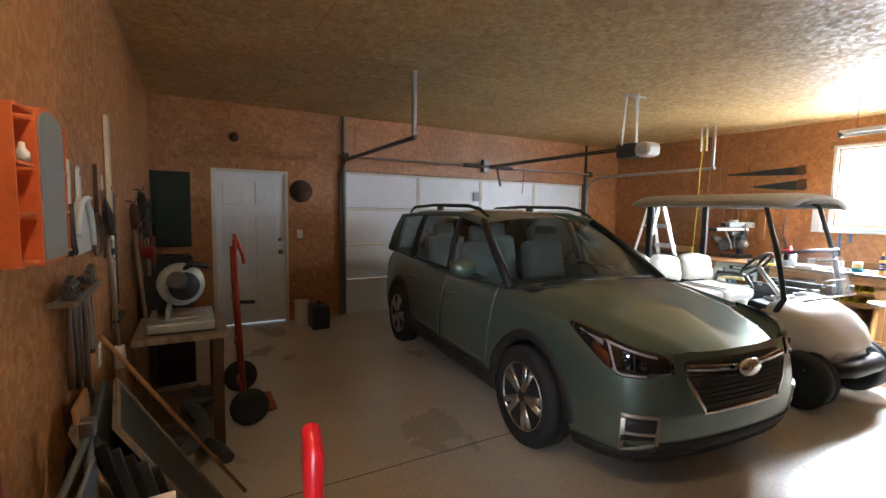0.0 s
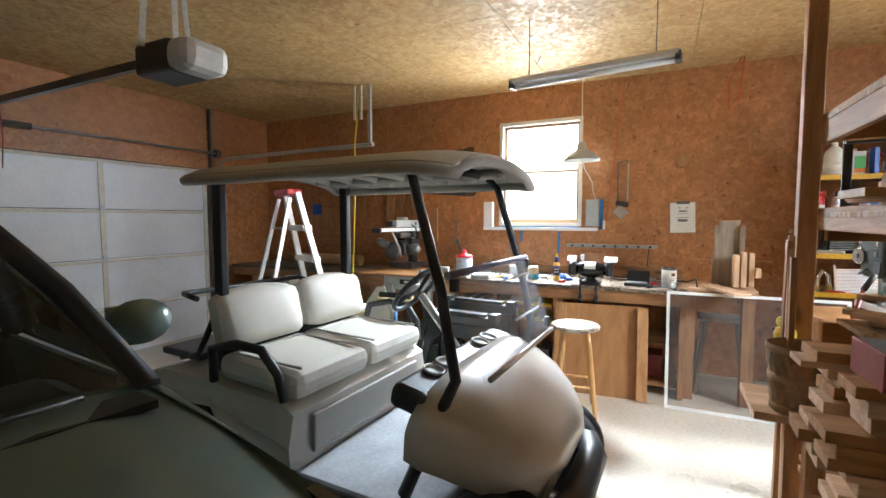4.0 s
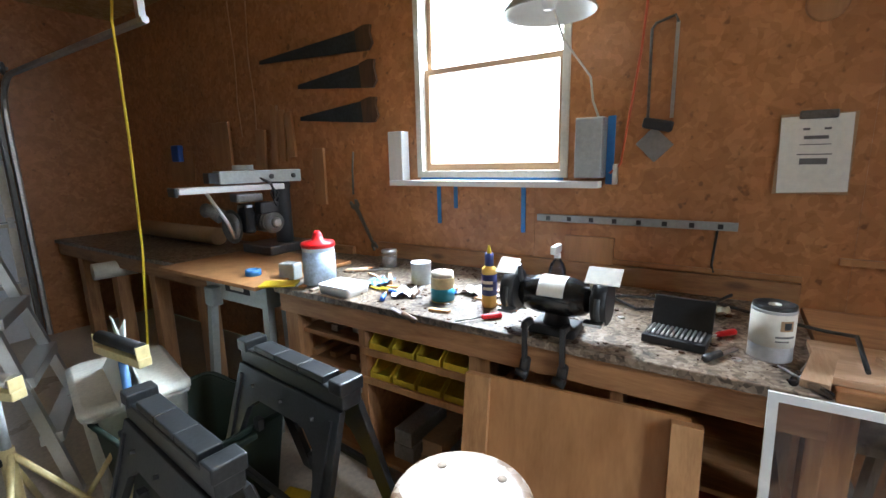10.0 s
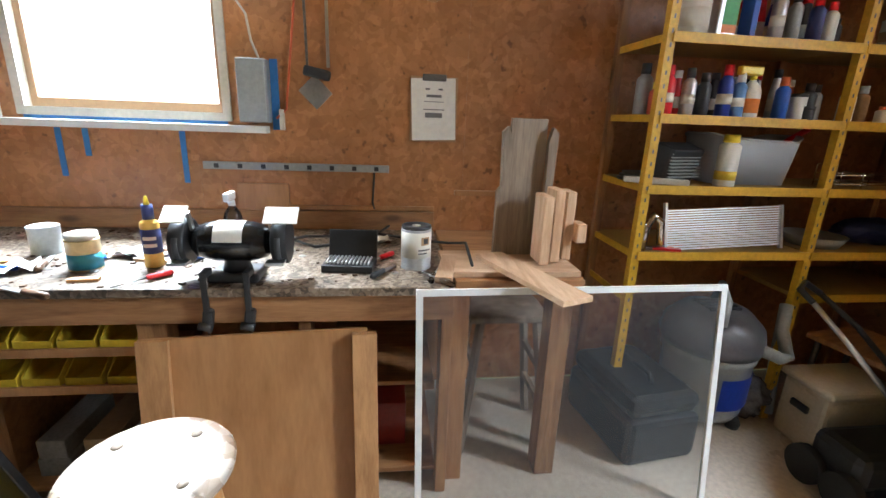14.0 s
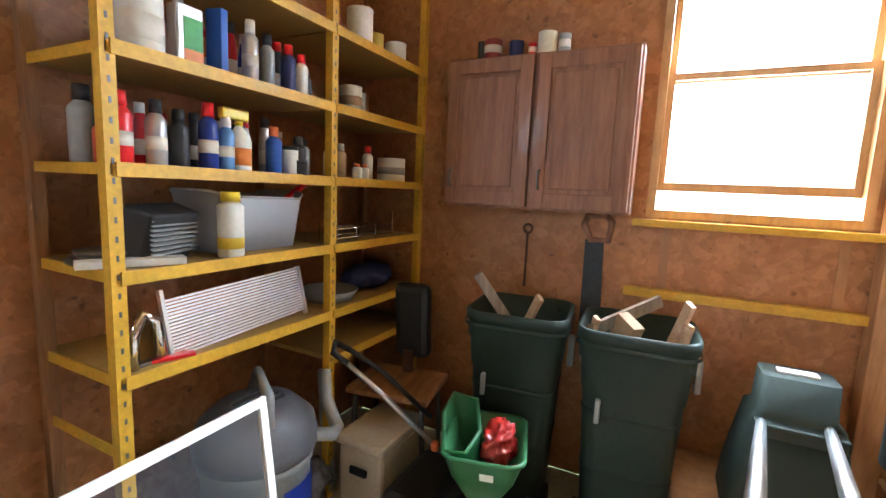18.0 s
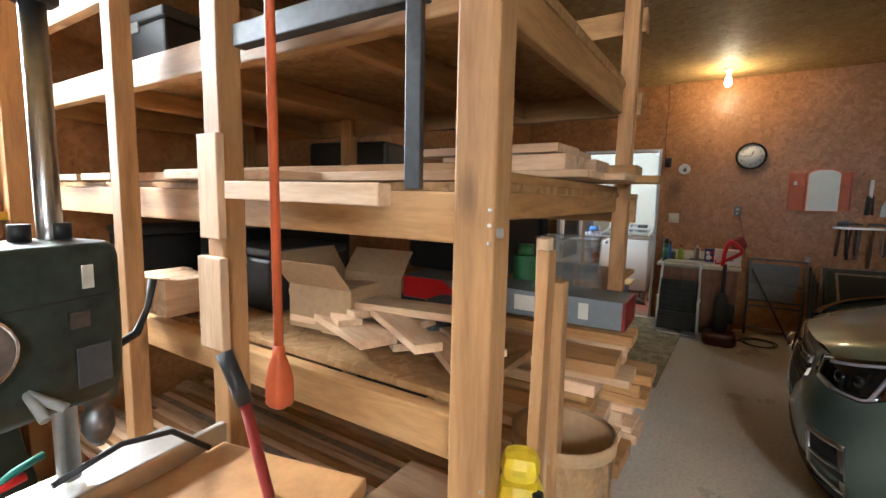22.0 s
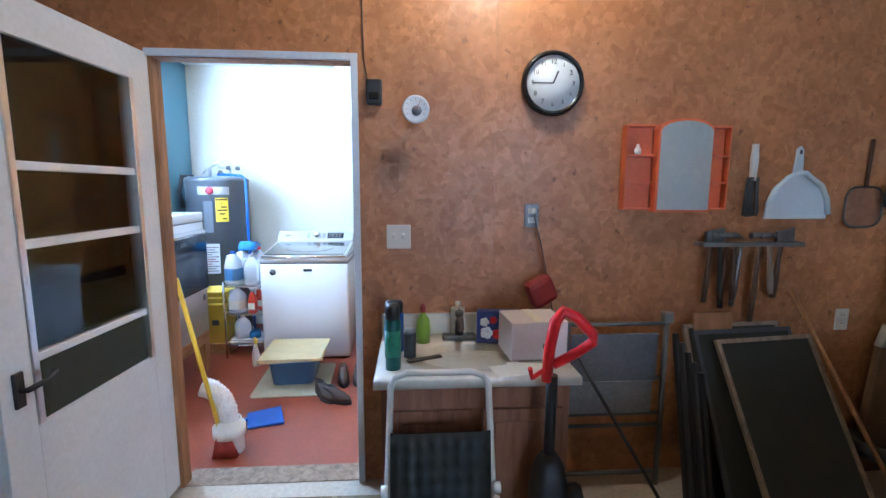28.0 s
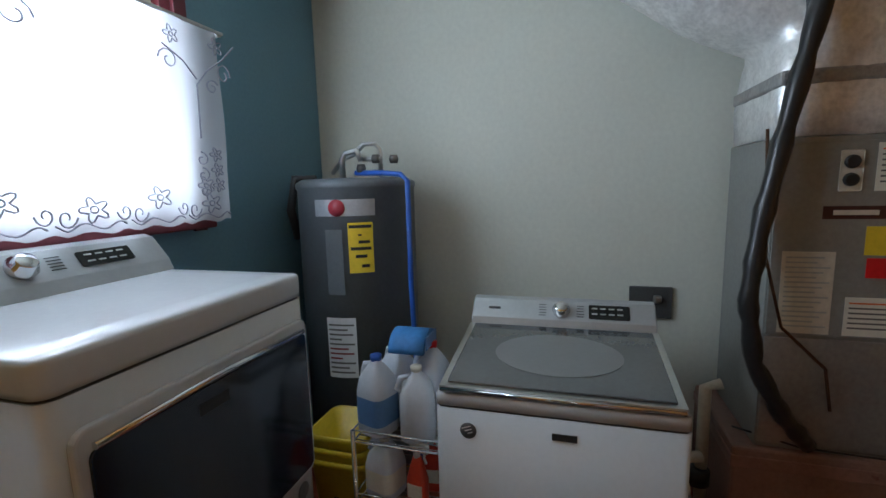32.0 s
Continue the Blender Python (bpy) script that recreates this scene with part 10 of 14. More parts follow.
# boards and level leaning on the front post
for k, (x, y, z1, w, m) in enumerate(((5.36, 0.71, 1.34, 0.035, PINE_Z), (5.30, 0.705, 1.36, 0.025, PALE_Z), (5.24, 0.71, 1.28, 0.03, PINE_Z))):
    solid("leaning_stick", box(B(), (x, y, z1 / 2 + 0.01), (w, 0.02, z1), ry=(-2, 3, 2)[k], bev=0.002), m, "stick of wood leaning against the rack post", "stick", "sticks at the rack post")


solid("basket_plank", span(B(), (5.10, 0.28, 0.70), (5.43, 0.84, 0.73), 0.003), PALE_Y, "short pale plank jutting out under the basket", "plank")
solid("plank_post", span(B(), (5.19, 0.60, 0.0), (5.25, 0.66, 0.6995), 0.003), PINE_Z, "short upright stud holding a plank", "post")


SPLINT = mat("tan_splint_wood", (0.33, 0.19, 0.085), 0.65, 0, 0.3, 9, 80, 0.06, each=0.3)


def scrap_basket():
    ob = thing("bushel_basket", (5.165, 0.70, 0.7305), "tan woven splint basket with a dark inside, standing on a plank", "basket")
    ob.matrix_basis = ob.matrix_basis @ Matrix.Diagonal((0.8, 0.8, 0.97, 1))
    bm = B()
    lathe(bm, [(0, 0.0), (0.095, 0.0), (0.122, 0.25), (0.116, 0.25), (0.09, 0.012), (0, 0.012)], seg=24)
    part("body", bm, CARD, ob)
    for z, r in ((0.02, 0.1), (0.135, 0.1125), (0.243, 0.1225)):
        bm = B()
        loft(bm, [[((r + q) * math.cos(2 * math.pi * k / 24), (r + q) * math.sin(2 * math.pi * k / 24), z + dz) for k in range(24)] for q, dz in ((0.0, -0.014), (0.005, -0.012), (0.005, 0.012), (0.0, 0.014))], cap=False)
        part("hoop", bm, CARD, ob)
    for k in range(14):
        for d in (-1, 1):
            bm = B()
            rings = []
            for j in range(5):
                z = 0.02 + 0.052 * j
                r = 0.0985 + 0.027 * z / 0.25 + (0.001 if d > 0 else 0.0025)
                c = 2 * math.pi * k / 14 + d * 0.16 * j
                rings.append([(r * math.cos(c - 0.08), r * math.sin(c - 0.08), z), (r * math.cos(c + 0.08), r * math.sin(c + 0.08), z)])
            loft(bm, rings, cap=False, closed=False)
            part("splint", bm, SPLINT, ob)


scrap_basket()
ob = thing("yellow_sander", (5.385, 0.70, 0.7305), "yellow power sander standing on end beside the basket", "sander")
part("body", box(B(), (0, 0, 0.14), (0.07, 0.075, 0.26), rz=20, bev=0.028), BRIGHTYELLOW, ob)
part("grip", box(B(), (0.0, 0, 0.285), (0.055, 0.06, 0.05), rz=20, bev=0.02), BRIGHTYELLOW, ob)
part("button", box(B(), (0.012, 0.034, 0.25), (0.016, 0.016, 0.016), bev=0.004), BLACK, ob)


def drill_press():
    ob = thing("drill_press", (5.86, 0.215, 0.0), "dark green drill press on twin steel columns", "drill press", rz=13)
    gx = 0.068
    for s in (-1, 1):
        bm = B()
        tube(bm, [(s * gx, 0, 1.03), (s * gx, 0, 1.672)], 0.0155 if s > 0 else 0.0140, 18)
        part("column", bm, STEEL, ob)
        bm = B()
        lathe(bm, [(0.022, 1.655), (0.027, 1.66), (0.027, 1.695), (0.022, 1.70), (0, 1.70)], (s * gx, 0, 0), 14)
        part("column_cap", bm, BLACK, ob)
    part("column_bridge", box(B(), (0, 0, 1.68), (0.10, 0.022, 0.026), bev=0.004), BLACK, ob)
    bm = B()
    o = rrect(0.175, 0.125, 0.03, 5)
    loft(bm, [[(x * f - 0.012, y * f + 0.035, z) for x, y in o] for f, z in ((0.84, 1.168), (0.95, 1.178), (0.985, 1.20), (1.0, 1.25), (1.0, 1.345), (0.97, 1.358), (0.88, 1.364))])
    hd = part("head", bm, MACHGREEN, ob)
    part("seam", loft(B(), [[(x * 1.008 - 0.012, y * 1.01 + 0.035, z) for x, y in o] for z in (1.298, 1.301)]), BLACK, hd)
    part("column_sleeve", lathe(B(), [(0.027, 1.175), (0.032, 1.18), (0.032, 1.352), (0.028, 1.362), (0.016, 1.363)], (gx, 0.0, 0), 20), MACHGREEN, hd)
    part("name_plate", box(B(), (-0.05, 0.0985, 1.215), (0.04, 0.002, 0.05), bev=0.0008), DARKGREY, hd)
    bm = B()
    tube(bm, [(-0.098, 0.05, 1.21), (-0.135, 0.055, 1.225), (-0.15, 0.06, 1.26), (-0.16, 0.06, 1.30)], [0.006, 0.006, 0.004, 0.006], 8)
    part("feed_lever", bm, BLACK, hd)
    bm = B()
    tube(bm, [(0.066, 0.097, 1.262), (0.066, 0.107, 1.262)], [0.036, 0.034], 24)
    part("dial", bm, mat("worn_dial", (0.20, 0.17, 0.15), 0.4, 0.5, 0.4, 14, 60, 0.03), hd)
    bm = B()
    tube(bm, arc((0.066, 0.103, 1.262), 0.037, 0, 360, 24)[:-1], 0.0035, 6, closed=True)
    part("dial_rim", bm, CHROME, hd)
    bm = B()
    tube(bm, [(0.066, 0.107, 1.262), (0.066, 0.114, 1.262)], [0.012, 0.010], 12)
    part("dial_hub", bm, DARKSTEEL, hd)
    for x, z, w, h in ((0.08, 1.335, 0.012, 0.03), (-0.06, 1.325, 0.012, 0.028), (-0.045, 1.275, 0.022, 0.02), (0.09, 1.29, 0.012, 0.03)):
        part("plate", box(B(), (x * 0.8, 0.0985, z), (w, 0.003, h)), (OFFWHITE if w < 0.02 else DARKSTEEL), hd)
    for dx, dz in ((0.02, -0.02), (0.0, -0.03)):
        bm = B()
        tube(bm, [(0.02, 0.095, 1.205), (0.02 - dx, 0.125, 1.195 + dz / 2)], [0.005, 0.006], 10)
        part("lever", bm, GREY, hd)
    for s in (-0.03, -0.075):
        bm = B()
        tube(bm, [(s, 0.01, 1.364), (s, 0.01, 1.385)], 0.0115, 12)
        part("clamp_knob", bm, BLACK, hd)
    bm = B()
    lathe(bm, [(0.026, 1.18), (0.024, 1.155), (0.013, 1.15), (0.013, 1.14), (0.018, 1.135), (0.019, 1.115), (0.013, 1.10), (0.006, 1.09), (0, 1.09)], (-0.072, 0.06, 0), 16)
    part("chuck", bm, DARKSTEEL, ob)
    part("rail", box(B(), (-0.03, 0.055, 1.02), (0.46, 0.014, 0.034), rz=-7, bev=0.003), ALU, ob)
    part("rail", box(B(), (-0.03, 0.0, 1.012), (0.40, 0.09, 0.02), rz=-7, bev=0.003), ALU, ob)
    part("bench_top", box(B(), (-0.04, 0.21, 0.985), (0.44, 0.30, 0.026), bev=0.003), PANELWOOD, ob)
    for sx in (-0.22, 0.12):
        for sy in (-0.02, 0.30):
            part("bench_leg", box(B(), (sx, sy, 0.486), (0.05, 0.05, 0.972)), FIR_Z, ob)
    part("bench_apron", box(B(), (-0.05, 0.32, 0.92), (0.40, 0.02, 0.09)), FIR, ob)
    bm = B()
    for k in range(3):
        tube(bm, arc((gx, 0, 1.055 + 0.008 * k), 0.022, 0, 360, 12, "xy")[:-1], 0.005, 6, closed=True)
    part("strap", bm, mat("teal_strap", (0.02, 0.22, 0.16), 0.6, 0, 0.1, 6, 60, 0.02), ob)
    bm = B()
    tube(bm, [(0.045, 0.02, 1.065), (0.0, 0.02, 1.085), (-0.03, 0.02, 1.09)], 0.005, 8)
    part("strap_end", bm, mat("teal_cord", (0.02, 0.22, 0.16), 0.6, 0, 0.1, 6, 60, 0.02), ob)
    bm = B()
    tube(bm, [(0.03, 0.025, 1.072), (-0.005, 0.028, 1.078)], [0.004, 0.006], 8)
    part("chuck_key", bm, RED, ob)
    bm = B()
    tube(bm, [(-0.02, 0.05, 1.06), (-0.1, 0.06, 1.075), (-0.17, 0.07, 1.06), (-0.22, 0.09, 1.01)], 0.0045, 8)
    part("cord", bm, BLACK, ob)


drill_press()
bm = B()
tube(bm, [(5.652, 0.348, 1.200), (5.645, 0.385, 1.13)], 0.0115, 10)
ob = thing("pry_bar", (0, 0, 0), "red bar with a black rubber grip leaning on the drill bench", "pry bar")
part("grip", bm, BLACK, ob)
bm = B()
tube(bm, [(5.645, 0.385, 1.13), (5.61, 0.52, 0.62), (5.57, 0.66, 0.02)], 0.008, 10)
part("shaft", bm, DARKRED, ob)
ob = thing("hanging_extension_cord", (5.72, 0.56, 0), "orange extension cord with its socket hanging from the ceiling", "cord")
bm = B()
tube(bm, [(0.02, 0.02, 2.785), (0.0, 0.0, 2.2), (0.01, 0.01, 1.7), (0.0, 0.0, 1.27)], 0.0048, 8)
part("cord", bm, CORDORANGE, ob)
part("socket", loft(B(), [[(x, y, z) for x, y in rrect(w, w * 1.05, w * 0.3)] for w, z in ((0.020, 1.207), (0.024, 1.21), (0.024, 1.235), (0.018, 1.25), (0.011, 1.262), (0.010, 1.272))]), CORDORANGE, ob)

# black filler cases, added deep in the rack so its inside reads dark
for k, (x, y, z, w, d, h) in enumerate(((4.72, -0.75, 1.0605, 0.5, 0.4, 0.28), (5.0, -0.35, 1.0605, 0.3, 0.3, 0.2), (4.85, -1.2, 1.0605, 0.6, 0.25, 0.22), (4.1, -0.6, 0.0, 0.3, 0.7, 0.8), (4.75, -1.1, 1.823, 0.7, 0.4, 0.3))):
    ob = thing("dark_storage_case", (x, y, z), "black filler case added to darken the depth of the rack", "case", "dark cases in the rack", rz=2 * k - 6)
    part("shell", box(B(), (0, 0, h * 0.42), (w, d, h * 0.84), bev=0.012), BLACK, ob)
    part("lid", box(B(), (0, 0, h * 0.92), (w * 1.02, d * 1.02, h * 0.14), bev=0.01), DARKGREY, ob)
    part("latch", box(B(), (w / 2 + 0.004, 0, h * 0.8), (0.01, 0.05, 0.04), bev=0.002), STEEL, ob)
# ---------------------------------------------------------------- clock wall
ob = thing("wall_clock", (0.012, 1.094, 1.938), "round wall clock with a black rim and white face", "clock")
W = pose(0, 0, 0, 0, 90, 0)
bm = B()
lathe(bm, [(0, -0.01), (0.142, -0.01), (0.146, 0.01), (0.138, 0.032), (0.126, 0.034), (0.122, 0.016), (0, 0.016)], m=W, seg=48)
part("rim", bm, BLACKGLOSS, ob)
bm = B()
lathe(bm, [(0, 0.0165), (0.1225, 0.0165), (0.1225, 0.0185), (0, 0.0185)], m=W, seg=48)
face = part("face", bm, mat("clock_face", (0.80, 0.82, 0.84), 0.5, 0, 0.03, 5, 60, 0.0), ob)
YZ = Matrix(((0, 0, 1, 0), (1, 0, 0, 0), (0, 1, 0, 0), (0, 0, 0, 1)))
for n in range(1, 13):
    a = radians(90 - 30 * n)
    lettering(str(n), 0.030, Matrix.Translation((0.0192, 0.094 * math.cos(a), 0.094 * math.sin(a))) @ YZ, BLACK, face, "numeral")
for ln, deg, w, nm in ((0.058, 90 - 30 * 0.75, 0.007, "hour_pointer"), (0.092, 180, 0.005, "minute_pointer")):
    a = radians(deg)
    part(nm, box(B(), (0.0205, ln / 2 * math.cos(a), ln / 2 * math.sin(a)), (0.0015, ln, w), rx=deg), BLACK, face)
ob = thing("wall_thermometer", (0.095, 0.469, 1.80), "round clear dial thermometer on a short bracket", "thermometer")
bm = B()
lathe(bm, [(0, 0), (0.056, 0), (0.060, 0.008), (0.056, 0.014), (0.050, 0.012), (0, 0.011)], m=W, seg=36)
part("case", bm, mat("pale_dial", (0.58, 0.60, 0.62), 0.3, 0, 0.05, 6, 60, 0.0), ob)
bm = B()
lathe(bm, [(0, 0.0115), (0.022, 0.0115), (0.022, 0.013), (0, 0.013)], (0, 0, 0), 24, m=pose(0, 0.004, -0.006, 0, 90, 0))
part("dial", bm, mat("dark_dial", (0.16, 0.17, 0.2), 0.4, 0, 0.2, 9, 60, 0.0), ob)
for k in range(9):
    a = radians(-30 + 30 * k)
    part("tick", box(B(), (0.013, 0.042 * math.cos(a), 0.042 * math.sin(a)), (0.001, 0.008, 0.002), rx=math.degrees(a)), PRINT, ob)
bm = B()
tube(bm, [(-0.093, 0, 0.0), (0.0, 0, 0.0)], 0.006, 8)
part("stem", bm, STEEL, ob)
part("pointer", box(B(), (0.0135, 0.008, 0.012), (0.001, 0.04, 0.0025), rx=60), DARKRED, ob)
ob = thing("door_sensor", (0.0, 0.285, 1.885), "small black sensor box with its cord", "sensor")
part("body", box(B(), (0.02, 0, 0), (0.04, 0.07, 0.11), bev=0.008), BLACK, ob)
part("lens", box(B(), (0.041, 0.0, -0.02), (0.004, 0.04, 0.03), bev=0.004), BLACKGLOSS, ob)
bm = B()
tube(bm, [(0.006, -0.03, 0.05), (0.004, -0.045, 0.14), (0.004, -0.05, 0.4), (0.004, -0.04, 0.6), (0.004, -0.05, 0.9)], 0.0025, 6)
part("cord", bm, BLACK, ob)
ob = thing("light_switch", (0.0, 0.388, 1.235), "ivory double light switch plate", "light switch")
part("plate", box(B(), (0.004, 0, 0), (0.008, 0.112, 0.112), bev=0.003), CREAM, ob)
for y in (-0.022, 0.022):
    part("toggle", box(B(), (0.013, y, 0.004), (0.014, 0.010, 0.022), ry=20, bev=0.002), CREAM, ob)
    for z in (-0.042, 0.042):
        bm = B()
        lathe(bm, [(0.003, 0), (0.003, 0.001), (0, 0.001)], m=pose(0.008, y, z, 0, 90, 0), seg=8)
        part("screw", bm, STEEL, ob)


def wall_outlet(y, z, m, lab):
    ob = thing("wall_outlet", (0.0, y, z), lab, "outlet")
    part("plate", box(B(), (0.004, 0, 0), (0.008, 0.07, 0.112), bev=0.003), m, ob)
    for dz in (-0.022, 0.022):
        so = part("socket", box(B(), (0.009, 0, dz), (0.004, 0.034, 0.028), bev=0.004), CREAM, ob)
        for dy in (-0.007, 0.007):
            part("slot", box(B(), (0.0115, dy, dz + 0.002), (0.001, 0.002, 0.009)), BLACK, so)
    return ob


ob = wall_outlet(1.02, 1.335, DARKSTEEL, "metal wall outlet with a white plug in it")
part("plug", box(B(), (0.025, 0.0, 0.022), (0.03, 0.026, 0.026), bev=0.005), WHITE, ob)
bm = B()
tube(bm, [(0.035, 0.0, 0.012), (0.04, 0.01, -0.03), (0.03, 0.04, -0.12), (0.02, 0.07, -0.24), (0.03, 0.09, -0.36), (0.05, 0.11, -0.48)], 0.003, 6)
part("cord", bm, BLACK, ob)
wall_outlet(2.67, 0.80, CREAM, "ivory wall outlet above the floor")


def orange_cabinet():
    ob = thing("orange_wall_shelf", (0.0, 1.70, 1.365), "orange plastic wall shelf with an arched mirror", "wall shelf")
    d = 0.055
    for y0, y1 in ((-0.255, -0.11), (0.165, 0.255)):
        yo = y0 if y0 < 0 else y1 - 0.006
        part("wing_back", span(B(), (0.003, y0, 0), (0.007, y1, 0.39)), ORANGE, ob)
        part("wing_side", span(B(), (0.0072, yo, 0), (0.05, yo + 0.006, 0.393), 0.001), ORANGE, ob)
        for z in (0.0, 0.125, 0.25, 0.385):
            part("wing_shelf", span(B(), (0.0072, y0 + 0.0065, z), (d, y1 - 0.0065, z + 0.008), 0.001), ORANGE, ob)
    pts = [(-0.105, -0.01), (0.165, -0.01), (0.165, 0.37)] + [(0.03 + 0.135 * math.cos(radians(a)), 0.37 + 0.055 * math.sin(radians(a))) for a in range(15, 180, 15)] + [(-0.105, 0.37)]
    part("mirror_back", prism(B(), pts, Matrix.Translation((0.003, 0, 0)) @ YZ, d), ORANGE, ob)
    p2 = [((y - 0.03) * 0.93 + 0.03, (z - 0.2) * 0.95 + 0.2) for y, z in pts]
    # mirror roughened so the bright window's reflection spreads into an even pale tone
    part("mirror", prism(B(), p2, Matrix.Translation((d + 0.0035, 0, 0)) @ YZ, 0.004), mat("hazed_mirror", (0.44, 0.46, 0.44), 0.5, 0.85, 0.06, 6, 40, 0.0), ob)


orange_cabinet()
ob = thing("small_figurine_jar", (0.05, 1.50, 1.624), "tiny white jar on the orange shelf", "jar")
part("body", lathe(B(), [(0, 0), (0.014, 0), (0.016, 0.02), (0.008, 0.032), (0.006, 0.045), (0, 0.047)], seg=14), WHITE, ob)


def hung_brush(y, z0, z1, m, lab):
    ob = thing("whisk_brush", (0.0, y, z0), lab, "brush")
    h = z1 - z0
    part("handle", prism(B(), [(-0.012, h * 0.5), (0.012, h * 0.5), (0.016, h * 0.8), (0.012, h), (-0.012, h), (-0.016, h * 0.8)], Matrix.Translation((0.01, 0, 0)) @ YZ, 0.02, 0.003), WHITE, ob)
    bm = B()
    rg = random.Random(4)
    for k in range(34):
        y0 = -0.028 + 0.056 * rg.random()
        tube(bm, [(0.012 + 0.02 * rg.random(), y0, h * 0.55), (0.01 + 0.03 * rg.random(), y0 * 1.35, rg.random() * 0.02)], 0.003, 4)
    part("bristles", bm, m, ob)


hung_brush(2.10, 1.33, 1.68, DARKGREY, "whisk brush with a pale handle and dark bristles")


def dustpan():
    ob = thing("dustpan", (0.0, 2.335, 1.32), "white plastic dustpan hung on the wall", "dustpan")
    out = [(-0.155, 0.0), (0.165, 0.0), (0.17, 0.02), (0.155, 0.10), (0.12, 0.165), (0.05, 0.21), (0.018, 0.225), (0.016, 0.34), (0.0, 0.355), (-0.018, 0.34), (-0.02, 0.225), (-0.06, 0.205), (-0.12, 0.15), (-0.15, 0.08)]
    part("pan", prism(B(), out, Matrix.Translation((0.008, 0, 0)) @ YZ, 0.012, 0.004), mat("pale_blue_white_plastic", (0.58, 0.64, 0.68), 0.35, 0, 0.05, 5, 60, 0.0), ob)
    bm = B()
    tube(bm, [(0.03, y * 0.97, z * 0.97 + 0.005) for y, z in out[2:6]] + [(0.04, 0.02, 0.225), (0.04, -0.02, 0.222)] + [(0.03, y * 0.97, z * 0.97 + 0.005) for y, z in out[11:14]], 0.012, 8)
    part("lip", bm, mat("pale_blue_white_rim", (0.58, 0.64, 0.68), 0.35, 0, 0.05, 5, 60, 0.0), ob)
    part("hang_hole", box(B(), (0.0205, 0.0, 0.325), (0.001, 0.012, 0.02)), DARKGREY, ob)


dustpan()
ob = thing("tool_holder", (0.0, 2.10, 1.20), "steel tool holder bar hung with hammers and axes", "tool holder")
part("bar", box(B(), (0.07, 0, 0), (0.012, 0.52, 0.02), bev=0.002), STEEL, ob)
part("bar", box(B(), (0.02, 0, 0), (0.012, 0.52, 0.02), bev=0.002), STEEL, ob)
for y in (-0.25, 0.25):
    part("bracket", box(B(), (0.04, y, 0), (0.075, 0.012, 0.02)), STEEL, ob)
rng = random.Random(8)
for k, (y, ln, kind, m) in enumerate(((1.90, 0.30, "hatchet", DARKSTEEL), (1.945, 0.33, "mallet", BLACK), (1.985, 0.28, "hammer", RUST), (2.02, 0.30, "hammer", DARKWOOD), (2.055, 0.32, "chisel", DARKSTEEL), (2.15, 0.40, "hammer", DARKWOOD), (2.20, 0.26, "hammer", GREYWOOD), (2.26, 0.28, "hatchet", DARKWOOD))):
    ob = thing("hanging_" + kind, (0.045, y, 1.21), "old dark %s hung in the wall tool holder" % kind, kind, "tools in the wall holder")
    tl = rng.uniform(-0.03, 0.03)
    bm = B()
    loft(bm, [[(0.011 * math.cos(a) * f, tl * q + 0.014 * math.sin(a) * f, -ln * q) for a in (0, 0.8, 1.6, 2.4, 3.1, 3.9, 4.7, 5.5)] for q, f in ((0, 0.9), (0.3, 0.8), (0.7, 1.15), (1.0, 1.0))])
    part("handle", bm, m if kind != "hatchet" else DARKWOOD, ob)
    if kind == "hatchet":
        part("head", prism(B(), [(-0.03, -0.03), (0.06, -0.05), (0.06, 0.05), (-0.03, 0.03)], Matrix.Translation((-0.01, 0, 0.02)) @ YZ, 0.02, 0.003), DARKSTEEL, ob)
    elif kind != "chisel":
        bm = B()
        tube(bm, [(0, -0.05, 0.03), (0, 0.0, 0.035), (0, 0.045, 0.02)], [0.016, 0.013, 0.006], 10)
        part("head", bm, DARKSTEEL, ob)
ob = thing("fly_swatter", (0.012, 2.70, 1.27), "dark wire mesh swatter hung on the wall", "swatter")
part("mesh", prism(B(), rrect(0.20, 0.20, 0.06), Matrix.Translation((0, 0.0, 0.11)) @ YZ, 0.006), SCREENMESH, ob)
bm = B()
tube(bm, [(0.003, y, z + 0.11) for y, z in rrect(0.20, 0.20, 0.06)], 0.005, 6, closed=True)
part("rim", bm, DARKSTEEL, ob)
bm = B()
tube(bm, [(0.003, 0, 0.21), (0.003, 0.01, 0.44)], 0.009, 8)
part("handle", bm, DARKWOOD, ob)


def long_broom(y, z0, z1):
    ob = thing("upright_broom", (0.06, y, 0.0), "long-handled broom with a pale head standing by the wall", "broom")
    bm = B()
    tube(bm, [(0.0, 0, z0), (-0.045, 0.0, z1)], 0.011, 8)
    part("handle", bm, GREYWOOD, ob)
    bm = B()
    o = rrect(1, 1, 0.2, 3)
    loft(bm, [[(x * 0.04, yy * 0.05, z0 + 0.06) for x, yy in o], [(x * 0.05, yy * 0.11, z0 - 0.05) for x, yy in o]])
    part("head", bm, OFFWHITE, ob)
    bm = B()
    loft(bm, [[(x * 0.045, yy * 0.10, z0 - 0.05) for x, yy in o], [(x * 0.06, yy * 0.22, 0.0) for x, yy in o]])
    part("bristles", bm, mat("dark_straw", (0.16, 0.09, 0.045), 0.8, 0, 0.3, 16, 120, 0.3), ob)


